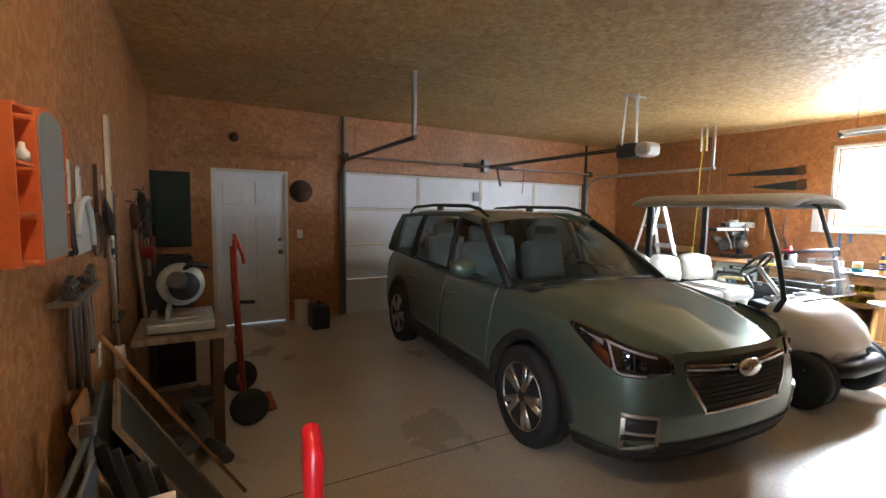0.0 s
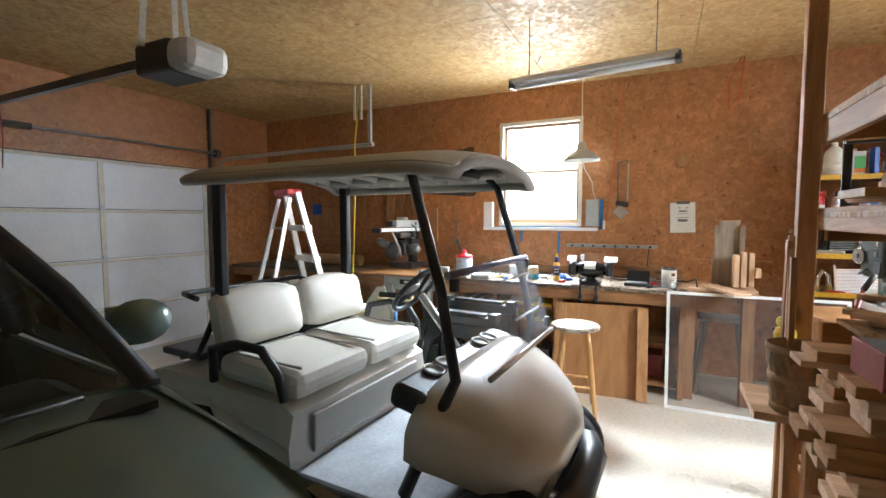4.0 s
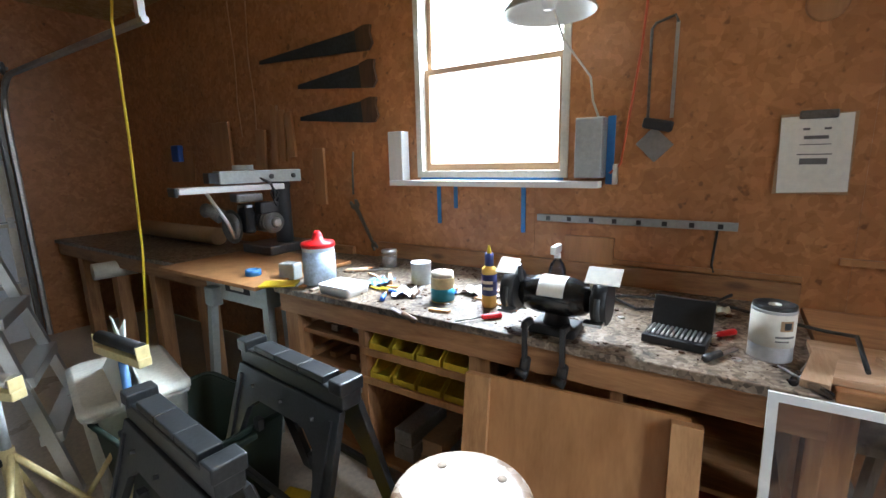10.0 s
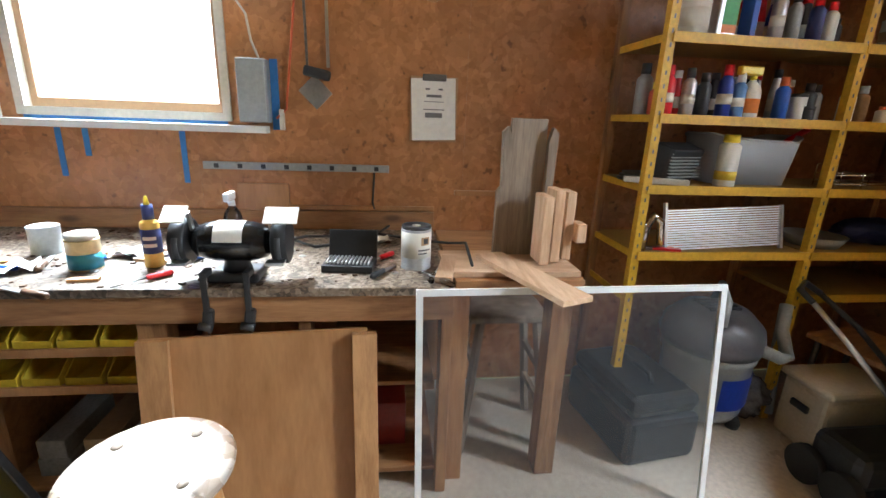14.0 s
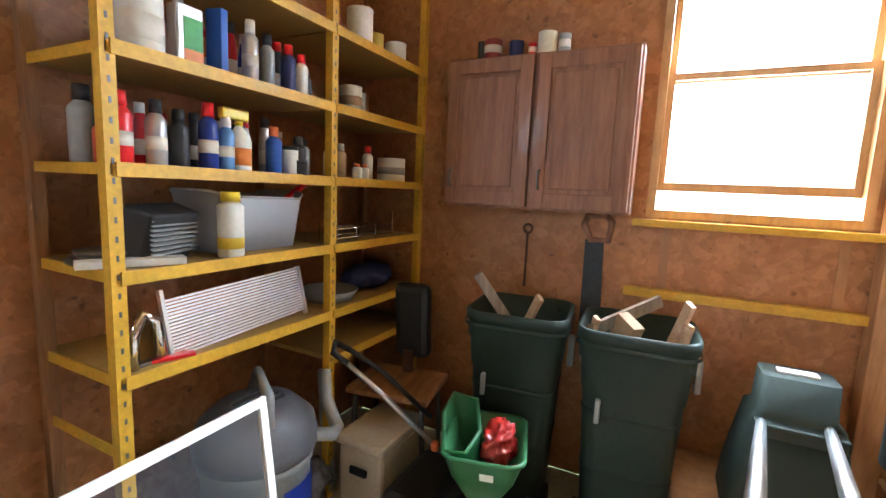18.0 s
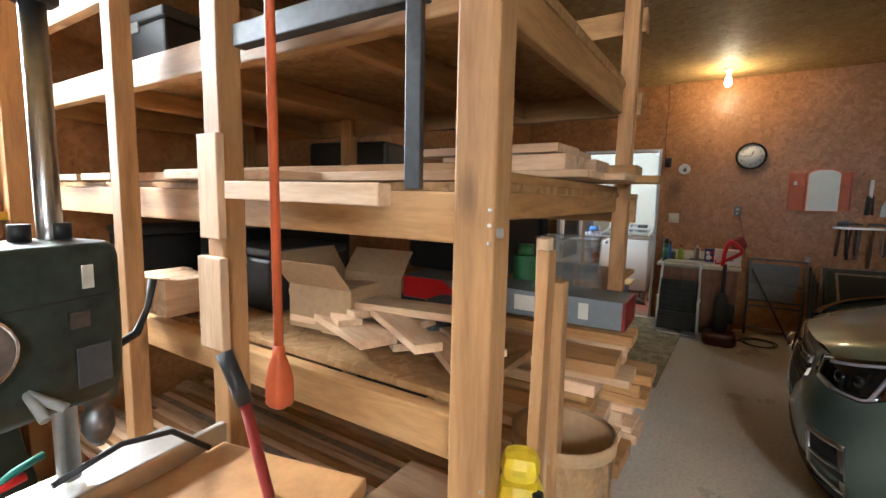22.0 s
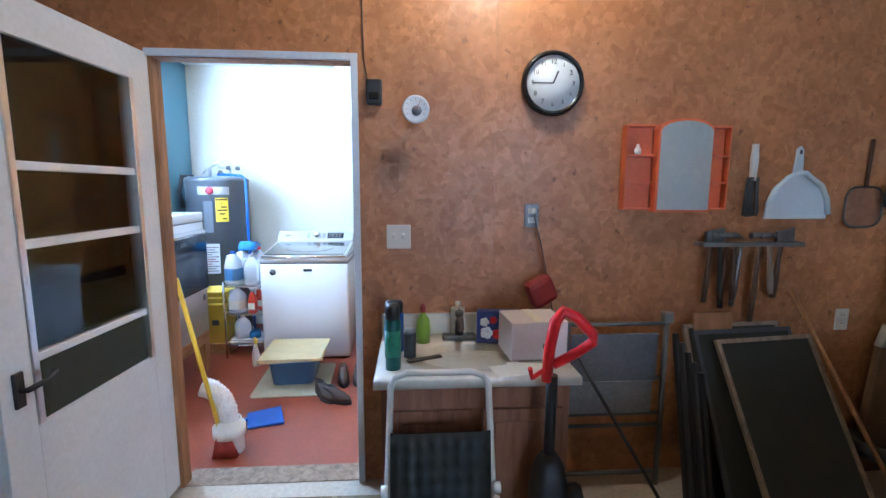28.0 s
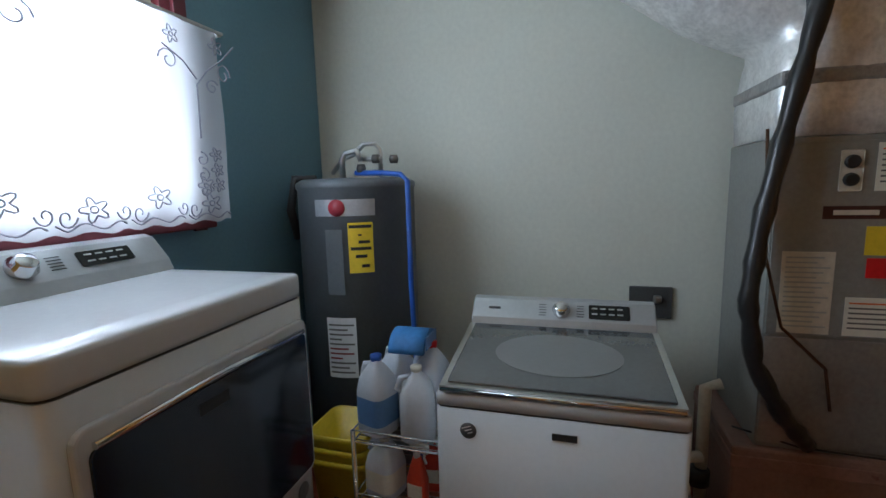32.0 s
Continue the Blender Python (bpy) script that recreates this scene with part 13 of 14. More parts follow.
def water_heater():
    ob = thing("water_heater", (-2.60, -1.50, LF), "dark grey electric water heater tank", "water heater")
    r, h = 0.29, 1.63
    bm = B()
    lathe(bm, [(0, 0.02), (r, 0.02), (r, 0.08), (r * 0.985, 0.082), (r * 0.985, 0.10), (r, 0.102), (r, h - 0.05), (r + 0.006, h - 0.045), (r + 0.006, h - 0.02), (r - 0.03, h), (0, h + 0.006)], seg=48)
    tank = part("tank", bm, HEATERGREY, ob)
    def wrap(nm, a0, a1, z0, z1, m, rr=0.0015, par=None):
        bm = B()
        n = 10
        R0 = []
        for k in range(n + 1):
            a = radians(a0 + (a1 - a0) * k / n)
            R0.append(((r + rr) * math.cos(a), (r + rr) * math.sin(a)))
        A = [bm.verts.new((x, y, z0)) for x, y in R0]
        Bq = [bm.verts.new((x, y, z1)) for x, y in R0]
        C = [bm.verts.new((x * 0.996, y * 0.996, z0)) for x, y in R0]
        D = [bm.verts.new((x * 0.996, y * 0.996, z1)) for x, y in R0]
        for k in range(n):
            bm.faces.new((A[k], A[k + 1], Bq[k + 1], Bq[k]))
            bm.faces.new((D[k], D[k + 1], C[k + 1], C[k]))
        return part(nm, bm, m, par or tank)
    wrap("brand_band", -14, 42, 1.46, 1.535, mat("silver_band", (0.42, 0.44, 0.47), 0.35, 0.6, 0.1, 9, 60, 0.0))
    bm = B()
    lathe(bm, [(0, 0), (0.038, 0), (0.038, 0.003), (0, 0.003)], m=pose((r + 0.001) * math.cos(radians(8)), (r + 0.001) * math.sin(radians(8)), 1.497, 0, 90, 8), seg=22)
    bd = part("round_badge", bm, mat("badge_maroon", (0.33, 0.03, 0.05), 0.4, 0, 0.1, 9, 60, 0.0), tank)
    yt = wrap("energy_tag", 17, 39, 1.20, 1.43, BRIGHTYELLOW, 0.003)
    for k, (z, a0, a1) in enumerate(((1.405, 18, 38), (1.37, 26, 29), (1.335, 26, 36), (1.305, 19, 37), (1.27, 23, 33), (1.225, 28, 35))):
        wrap("tag_print", a0, a1, z, z + (0.014 if k != 1 else 0.008), BLACK, 0.0045, yt)
    wl = wrap("warning_label", -8, 20, 0.70, 0.99, mat("pale_label", (0.62, 0.62, 0.62), 0.6, 0, 0.05, 9, 60, 0.0), 0.003)
    for k in range(11):
        wrap("label_print", -6, (17, 12, 18, 6)[k % 4], 0.722 + 0.023 * k, 0.730 + 0.023 * k, PRINT if k not in (3, 4, 5) else DARKRED, 0.0045, wl)
    wrap("access_panel", -4, 12, 1.10, 1.40, HEATERGREY, 0.004)
    # fittings on the lid
    bm = B()
    tube(bm, [(0.10, -0.02, h), (0.10, -0.02, h + 0.09), (0.10, 0.0, h + 0.12), (0.10, 0.06, h + 0.13), (0.10, 0.08, h + 0.08)], 0.014, 10)
    part("pipe", bm, STEEL, ob)
    bm = B()
    tube(bm, [(-0.04, 0.12, h), (-0.04, 0.12, h + 0.14), (-0.03, 0.10, h + 0.17), (-0.02, 0.04, h + 0.17), (-0.02, -0.02, h + 0.12), (-0.02, -0.08, h + 0.10), (-0.03, -0.15, h + 0.03)], 0.012, 10)
    part("pipe", bm, ALU, ob)
    for p in ((0.10, 0.08, h + 0.045), (0.06, 0.14, h + 0.09), (-0.02, 0.20, h + 0.09)):
        bm = B()
        lathe(bm, [(0.018, -0.02), (0.024, 0.0), (0.018, 0.02)], p, 10)
        part("valve", bm, DARKSTEEL, ob)
    bm = B()
    tube(bm, [(0.06, 0.05, h + 0.09), (0.06, 0.17, h + 0.09)], 0.012, 8)
    part("valve_stem", bm, STEEL, ob)
    bm = B()
    tube(bm, [(0.10, 0.05, h + 0.025), (0.12, 0.2, h + 0.02), (0.15, 0.30, h + 0.01), (0.16, 0.335, h - 0.02), (0.16, 0.335, h - 0.5), (0.15, 0.345, h - 0.9), (0.14, 0.345, 0.1)], 0.0125, 10)
    part("blue_pipe", bm, BLUE, ob, "blue plastic water pipe")
    bm = B()
    tube(bm, [(0.05, -0.2, h), (0.08, -0.30, h + 0.01), (0.09, -0.33, h - 0.15), (0.04, -0.33, h - 0.3)], 0.022, 8)
    part("cable", bm, BLACK, ob)


water_heater()
for k in range(3):
    ob = thing("yellow_bucket", (-2.12, -1.355, LF + 0.10 + 0.055 * k), "square yellow plastic bucket nested in a stack", "bucket", "nested yellow buckets")
    o = rrect(0.25, 0.25, 0.04, 4)
    bm = B()
    loft(bm, [[(x * f, y * f, z) for x, y in o] for f, z in ((0.80, 0.002 if k == 0 else 0.01), (1.0, 0.36), (1.06, 0.362), (1.06, 0.385), (0.985, 0.385), (0.79, 0.015))])
    part("body", bm, BRIGHTYELLOW, ob)
    if k == 0:
        part("label_panel", box(B(), (0.112, 0.01, 0.2), (0.003, 0.12, 0.14), ry=4), BINYELLOW, ob)
        part("label_mark", box(B(), (0.1145, 0.01, 0.2), (0.002, 0.06, 0.05), ry=4), DARKGREY, ob)
solid("bucket_block", box(B(), (-2.12, -1.355, LF + 0.05), (0.24, 0.24, 0.1), bev=0.004), PINE, "short wooden block under the buckets", "block")


def wire_cart():
    cx, cy = -2.04, -1.045
    ob = thing("wire_cart", (cx, cy, LF), "narrow chrome wire shelf cart", "cart")
    hx, hy = 0.14, 0.17
    for sx in (-1, 1):
        for sy in (-1, 1):
            bm = B()
            tube(bm, [(sx * hx, sy * hy, 0.0), (sx * hx, sy * hy, 0.70)], 0.009, 8)
            part("post", bm, CHROME, ob)
    for z in (0.12, 0.40, 0.655):
        bm = B()
        tube(bm, [(hx, hy, z), (-hx, hy, z), (-hx, -hy, z), (hx, -hy, z)], 0.005, 6, closed=True)
        ws = part("wire_shelf", bm, CHROME, ob)
        bm = B()
        tube(bm, [(hx, hy, z + 0.045), (-hx, hy, z + 0.045), (-hx, -hy, z + 0.045), (hx, -hy, z + 0.045)], 0.004, 6, closed=True)
        part("rim_wire", bm, CHROME, ws)
        for k in range(9):
            x = -hx + 2 * hx * (k + 0.5) / 9
            bm = B()
            tube(bm, [(x, -hy, z), (x, hy, z)], 0.0025, 5)
            part("wire", bm, CHROME, ws)
    part("tray", box(B(), (0.0, 0, 0.145), (0.24, 0.30, 0.04), bev=0.012), WHITE, ob)


wire_cart()
CZ = LF + 0.663
MILK = mat("milky_jug_plastic", (0.60, 0.64, 0.70), 0.35, 0, 0.06, 6, 60, 0.02)


def gallon(x, y, z, m, cap, lab, rz=0, h=0.28, band=None):
    ob = thing("plastic_jug", (x, y, z), lab, "jug", "jugs on the wire cart", rz=rz)
    o = rrect(0.13, 0.13, 0.035, 4)
    bm = B()
    loft(bm, [[(px * f, py * f, zz * h) for px, py in o] for f, zz in ((0.92, 0), (1, 0.03), (1, 0.55), (0.85, 0.72), (0.45, 0.86), (0.28, 0.90), (0.28, 0.94))])
    part("body", bm, m, ob)
    part("cap", lathe(B(), [(0.021, h * 0.93), (0.022, h), (0, h)], seg=14), cap, ob)
    bm = B()
    tube(bm, [(-0.045, 0, h * 0.62), (-0.075, 0, h * 0.70), (-0.06, 0, h * 0.84), (-0.02, 0, h * 0.87)], 0.011, 8)
    part("grip", bm, m, ob)
    if band:
        bm = B()
        loft(bm, [[(px * 1.015, py * 1.015, zz * h) for px, py in o] for zz in (0.15, 0.5)], cap=False)
        part("label_band", bm, band, ob)


gallon(-1.99, -1.15, CZ, MILK, BLUE, "milky plastic bleach jug with a blue cap and label", 70, 0.30, LIGHTBLUE)
gallon(-1.99, -0.99, CZ, MILK, OFFWHITE, "milky plastic jug on the wire cart", 110, 0.27)
gallon(-2.13, -1.12, CZ, MILK, OFFWHITE, "milky plastic jug on the wire cart", 60, 0.31)
gallon(-2.12, -0.97, CZ, MILK, RED, "white detergent jug with a red cap", 80, 0.32)
gallon(-1.99, -1.13, LF + 0.408, MILK, OFFWHITE, "clear plastic jug on the middle cart shelf", 75, 0.23, PAPER)
gallon(-2.0, -1.1, LF + 0.168, MILK, OFFWHITE, "milky jug on the lowest cart shelf", 30, 0.20)
solid("blue_scoop", box(B(), (-1.99, -0.99, LF + 0.20), (0.14, 0.10, 0.06), rz=20, bev=0.02), TAPEBLUE, "blue plastic scoop on the lowest cart shelf", "scoop")
ob = thing("blue_towel", (-2.10, -1.04, CZ + 0.30), "folded blue towel over the jugs", "towel")
bm = B()
loft(bm, [[(0.07 * math.cos(radians(a)) * 1.25, y, 0.075 * math.sin(radians(a)) + (0 if 0 < a < 180 else 0)) for a in range(0, 181, 15)] + [(0.055 * math.cos(radians(a)) * 1.25, y, 0.058 * math.sin(radians(a))) for a in range(180, -1, -15)] for y in (-0.07, -0.03, 0.02, 0.07)], smooth=True)
part("cloth", bm, TAPEBLUE, ob)
part("stripe", box(B(), (0.0, 0.075, 0.035), (0.13, 0.004, 0.05), bev=0.001), LIGHTBLUE, ob)


def trigger_bottle(x, y, z, m, head, lab, rz=0, h=0.26):
    ob = thing("spray_bottle", (x, y, z), lab, "spray bottle", rz=rz)
    o = rrect(0.08, 0.055, 0.02, 4)
    bm = B()
    loft(bm, [[(px * f, py * f, zz * h) for px, py in o] for f, zz in ((0.95, 0), (1, 0.03), (1.0, 0.4), (0.75, 0.55), (0.55, 0.65), (0.35, 0.74))])
    part("body", bm, m, ob)
    bm = B()
    box(bm, (0.012, 0, h * 0.88), (0.075, 0.022, 0.035), bev=0.006)
    tube(bm, [(0, 0, h * 0.73), (0, 0, h * 0.85)], 0.013, 8)
    part("trigger_head", bm, head, ob)
    bm = B()
    tube(bm, [(0.035, 0, h * 0.84), (0.03, 0, h * 0.74), (0.038, 0, h * 0.66)], 0.005, 6)
    part("trigger", bm, head, ob)
    part("label_band", box(B(), (0, 0, h * 0.25), (0.06, 0.0575, h * 0.22), bev=0.003), PAPER, ob)


trigger_bottle(-1.95, -0.985, LF + 0.408, mat("red_bottle", (0.62, 0.06, 0.03), 0.3, 0, 0.1, 6, 60, 0.0), WHITE, "red spray bottle with a white trigger", 80)
trigger_bottle(-2.05, -0.96, LF + 0.408, mat("red_bottle_2", (0.62, 0.06, 0.03), 0.3, 0, 0.1, 6, 60, 0.0), WHITE, "red spray bottle on the wire cart", 95)
trigger_bottle(-1.72, -0.90, LF, WHITE, BRIGHTYELLOW, "white spray bottle with a yellow trigger on the floor", 30)


# ---------------------------------------------------------------- laundry: floor things
ob = thing("floor_mat", (-1.40, -0.48, LF), "pale rubber mat on the red floor", "mat", rz=3)
part("sheet", prism(B(), rrect(0.62, 0.56, 0.04), Matrix.Identity(4), 0.008, 0.002), mat("pale_mat", (0.42, 0.42, 0.31), 0.7, 0, 0.15, 6, 70, 0.05), ob)
ob = thing("blue_tub", (-1.47, -0.49, LF + 0.0085), "blue plastic tub with foam pads on its rim", "tub", rz=3)
o = rrect(0.42, 0.36, 0.05, 4)
bm = B()
loft(bm, [[(x * f, y * f, z) for x, y in o] for f, z in ((0.85, 0.0), (0.97, 0.175), (1.03, 0.18), (1.03, 0.196), (0.95, 0.196), (0.83, 0.01))])
part("body", bm, mat("dusty_blue_plastic", (0.10, 0.19, 0.36), 0.45, 0, 0.1, 6, 60, 0.02), ob)
FOAM = mat("cream_foam", (0.60, 0.50, 0.27), 0.85, 0, 0.14, 7, 140, 0.1)
for k in range(2):
    ob = thing("foam_pad", (-1.47 + 0.012 * k, -0.495 + 0.006 * k, LF + 0.2055 + 0.019 * k), "thin cream foam pad with bent edges lying on the tub", "foam pad", rz=5 - 4 * k)
    n = 12
    top = [[(-0.235 + 0.47 * i / n, -0.235 + 0.47 * j / n, 0.016 - 0.020 * k * max(0, i / n - 0.8) + 0.003 * math.sin(5 * i / n + 3 * j / n + k)) for j in range(n + 1)] for i in range(n + 1)]
    bot = [[(x, y, z - 0.014) for x, y, z in r] for r in top]
    bm = B()
    loft(bm, top, cap=False, closed=False)
    loft(bm, bot, cap=False, closed=False)
    eu, ed = ([r[0] for r in g] + g[-1][1:] + [r[-1] for r in g[-2::-1]] + g[0][-2:0:-1] for g in (top, bot))
    loft(bm, [eu, ed], cap=False)
    part("sheet", bm, FOAM, ob)


def shoe(x, y, rz, z=LF):
    ob = thing("shoe", (x, y, z), "worn dark brown shoe in the laundry room", "shoe", "shoes on the floor", rz=rz)
    sole = [(0.145 * math.cos(radians(a)), (0.048 if abs(a - 180) > 90 else 0.036) * math.sin(radians(a))) for a in range(0, 360, 15)]
    bm = B()
    loft(bm, [[(px, py, z) for px, py in sole] for z in (0.0, 0.022)])
    part("sole", bm, RUBBER, ob)
    bm = B()
    lo = [[(px * f + sh, py * f2, z) for px, py in sole] for f, f2, sh, z in ((0.97, 0.97, 0, 0.022), (0.96, 0.98, -0.004, 0.045), (0.80, 0.85, -0.022, 0.068), (0.55, 0.72, -0.052, 0.085), (0.44, 0.70, -0.075, 0.10), (0.38, 0.58, -0.078, 0.10), (0.40, 0.55, -0.07, 0.06))]
    loft(bm, lo)
    part("upper", bm, mat("worn_leather", (0.05, 0.035, 0.025), 0.6, 0, 0.3, 14, 90, 0.1), ob)
    for k in range(4):
        part("lace", box(B(), (0.035 - 0.024 * k, 0, 0.074 + 0.008 * k), (0.006, 0.05, 0.005), ry=18, bev=0.001), BLACK, ob)


shoe(-1.36, -0.10, 10)
shoe(-1.37, 0.02, 4)
shoe(-1.08, -0.20, 35)
shoe(-1.02, -0.11, 60)
for q in (0, 1):
    shoe(-2.76 + 0.22 * q, 1.74 + 0.03 * q, 15 + 8 * q, 0.4805)
ob = thing("plastic_wrapper", (-1.72, 0.05, LF), "crumpled clear plastic wrapper on the floor", "wrapper")
bm = B()
bmesh.ops.create_icosphere(bm, subdivisions=3, radius=0.08)
for v in bm.verts:
    v.co *= 0.75 + 0.4 * math.sin(47 * v.co.x + 33 * v.co.y) * math.sin(41 * v.co.z + 27 * v.co.x)
    v.co.z = max(v.co.z + 0.06, 0.0)
part("film", bm, veil("wrapper_film", (0.72, 0.70, 0.68), 0.45, 0.2), ob)
ob = thing("white_pipe_bucket", (-0.42, -0.615, LF), "white plastic drain fitting holding a silver flexible duct", "pipe fitting")
bm = B()
lathe(bm, [(0, 0), (0.075, 0), (0.078, 0.01), (0.078, 0.10), (0.09, 0.105), (0.09, 0.16), (0.07, 0.165), (0.068, 0.2), (0.06, 0.2), (0.06, 0.02), (0, 0.02)], seg=24)
part("fitting", bm, WHITE, ob)
bm = B()
pts = [(0, 0, 0.17), (0, -0.005, 0.26), (0, -0.03, 0.33), (0, -0.08, 0.38), (0, -0.14, 0.40)]
fine = []
for a, b in zip(pts, pts[1:]):
    for j in range(7):
        fine.append(Vector(a).lerp(Vector(b), j / 7))
tube(bm, fine, [0.056 if i % 2 else 0.050 for i in range(len(fine))], 16)
part("flex_duct", bm, DUCTFOIL, ob, "silver foil flexible duct")
ob = thing("corner_broom", (-0.34, -0.76, LF), "yellow-handled broom leaning by the door frame", "broom")
bm = B()
tube(bm, [(-0.05, 0.12, 0.06), (0.02, -0.04, 1.05)], 0.012, 10)
part("handle", bm, BRIGHTYELLOW, ob)
bm = B()
loft(bm, [[(x, y, z) for x, y in ((-0.07 - e, 0.10 - e), (0.0, 0.10 - e), (0.0, 0.18 + e), (-0.07 - e, 0.18 + e))] for z, e in ((0.0, 0.03), (0.12, 0.0))])
part("bristles", bm, mat("red_bristles", (0.25, 0.03, 0.02), 0.8, 0, 0.3, 16, 140, 0.3), ob)
ob = thing("blue_dustpan", (-0.78, -0.52, LF), "blue plastic dustpan on the floor", "dustpan", rz=20)
part("pan", prism(B(), [(-0.1, -0.12), (0.1, -0.12), (0.12, 0.1), (-0.12, 0.1)], Matrix.Identity(4), 0.02, 0.005), BLUE, ob)
part("handle", box(B(), (0, -0.18, 0.02), (0.03, 0.13, 0.02), bev=0.006), BLUE, ob)


# ---------------------------------------------------------------- laundry: furnace, duct, steps
def furnace():
    ob = thing("furnace", (-2.62, 0.48, LF), "grey sheet-metal furnace on a foil-wrapped brown base", "furnace")
    dz = -LF
    part("base_box", box(B(), (-0.02, -0.025, 0.28), (0.56, 0.59, 0.56), bev=0.012), BROWNBOX, ob)
    part("base_tape", box(B(), (-0.02, -0.025, 0.50), (0.566, 0.596, 0.05), bev=0.004), mat("brown_tape", (0.30, 0.16, 0.13), 0.3, 0.1, 0.2, 9, 60, 0.05), ob)
    cab = part("cabinet", span(B(), (-0.25, -0.24, 0.56), (0.235, 0.24, 1.72), 0.004), FURNGREY, ob)
    part("upper_panel", span(B(), (0.236, -0.235, 1.01), (0.243, 0.235, 1.70), 0.003), FURNGREY, cab)
    part("lower_panel", span(B(), (0.236, -0.235, 0.58), (0.241, 0.235, 1.0), 0.003), mat("bare_panel_steel", (0.36, 0.36, 0.35), 0.35, 0.7, 0.15, 5, 60, 0.03), cab)
    for y0, y1, z0, z1, m in ((0.05, 0.225, 1.53, 1.69, PAPER), (-0.20, -0.04, 1.02, 1.32, OFFWHITE), (0.0, 0.20, 1.02, 1.16, PAPER), (0.04, 0.15, 1.31, 1.41, BRIGHTYELLOW), (0.05, 0.135, 1.23, 1.30, RED), (-0.09, 0.10, 1.435, 1.48, mat("black_red_plate", (0.05, 0.012, 0.012), 0.35, 0, 0.2, 9, 60, 0.0))):
        lb = part("label_panel", span(B(), (0.2435, y0, z0), (0.245, y1, z1)), m, cab)
        if m in (PAPER, OFFWHITE):
            n = int((z1 - z0) / 0.018)
            for k in range(1, n):
                part("label_print", span(B(), (0.2452, y0 + 0.012, z1 - 0.018 * k - 0.006), (0.2458, y1 - 0.012 - 0.02 * ((k * 7) % 3), z1 - 0.018 * k)), (PRINT if k > 1 else ORANGE) if m is PAPER else TOOLGREY, lb)
        elif m is not RED and m is not BRIGHTYELLOW:
            part("label_print", span(B(), (0.2452, y0 + 0.03, z0 + 0.014), (0.2458, y1 - 0.03, z1 - 0.014)), OFFWHITE, lb)
    for z in (1.63, 1.57):
        bm = B()
        lathe(bm, [(0.024, 0), (0.022, 0.012), (0.015, 0.014), (0, 0.006)], m=pose(0.243, -0.02, z, 0, 90, 0), seg=16)
        part("port", bm, BLACK, cab)
    part("port_plate", box(B(), (0.2445, -0.02, 1.60), (0.003, 0.065, 0.14), bev=0.006), OFFWHITE, cab)
    # plenum of dented foil, and the round duct that bends away
    bm = B()
    rg = random.Random(2)
    rings = []
    n = 24
    def sqring(cx, cy, hx, hy, z, round_=0.0, tilt=0.0):
        out = []
        for k in range(n):
            a = 2 * math.pi * k / n
            c, s_ = math.cos(a), math.sin(a)
            f = 1 / max(abs(c), abs(s_)) * (1 - round_) + round_
            out.append((cx + hx * c * f + rg.uniform(-0.006, 0.006), cy + hy * s_ * f + rg.uniform(-0.006, 0.006), z + tilt * s_ + rg.uniform(-0.004, 0.004)))
        return out
    for cy, hx, hy, z, q in ((0.0, 0.235, 0.235, 1.722, 0), (0.0, 0.235, 0.235, 1.85, 0), (0.0, 0.24, 0.24, 1.95, 0.05), (0.0, 0.24, 0.245, 2.03, 0.3)):
        rings.append(sqring(0.0, cy, hx, hy, z, q))
    for cy, z, ang, r in ((-0.03, 2.10, 8, 0.25), (-0.10, 2.18, 20, 0.26), (-0.20, 2.27, 33, 0.27), (-0.33, 2.36, 42, 0.27), (-0.47, 2.46, 48, 0.265), (-0.62, 2.56, 52, 0.26), (-0.76, 2.65, 55, 0.25)):
        ca, sa = math.cos(radians(ang)), math.sin(radians(ang))
        rings.append([(0.25 * math.cos(2 * math.pi * k / n) + rg.uniform(-0.006, 0.006), cy + r * math.sin(2 * math.pi * k / n) * ca + rg.uniform(-0.005, 0.005), min(z + r * math.sin(2 * math.pi * k / n) * sa, 2.785)) for k in range(n)])
    loft(bm, rings)
    part("foil_duct", bm, DUCTFOIL, ob, "dented silver foil duct")
    part("duct_tape", box(B(), (0.0, 0, 1.92), (0.492, 0.492, 0.05), bev=0.01), mat("dull_foil_tape", (0.36, 0.36, 0.36), 0.5, 0.6, 0.3, 12, 60, 0.1), ob)
    # insulated lines
    bm = B()
    pts = [(0.30, -0.08, 2.80), (0.30, -0.10, 2.45), (0.31, -0.18, 2.10), (0.30, -0.24, 1.75), (0.32, -0.30, 1.42), (0.34, -0.33, 1.16), (0.32, -0.29, 0.92), (0.30, -0.18, 0.72), (0.27, -0.08, 0.60)]
    fine = []
    for a, b in zip(pts, pts[1:]):
        for j in range(6):
            fine.append(Vector(a).lerp(Vector(b), j / 6))
    fine.append(Vector(pts[-1]))
    tube(bm, fine, [0.030 + 0.004 * math.sin(1.7 * i) + 0.002 * (i % 2) for i in range(len(fine))], 10)
    part("insulated_line", bm, mat("black_foam_wrap", (0.016, 0.016, 0.017), 0.35, 0, 0.3, 12, 60, 0.2), ob, "black tape-wrapped insulated pipe")
    bm = B()
    tube(bm, [(0.28, -0.20, 2.80), (0.28, -0.20, 2.4), (0.29, -0.18, 2.12), (0.30, -0.20, 1.95)], 0.026, 10)
    part("insulated_line", bm, mat("grey_foam_wrap", (0.05, 0.05, 0.05), 0.5, 0, 0.3, 12, 60, 0.2), ob)
    bm = B()
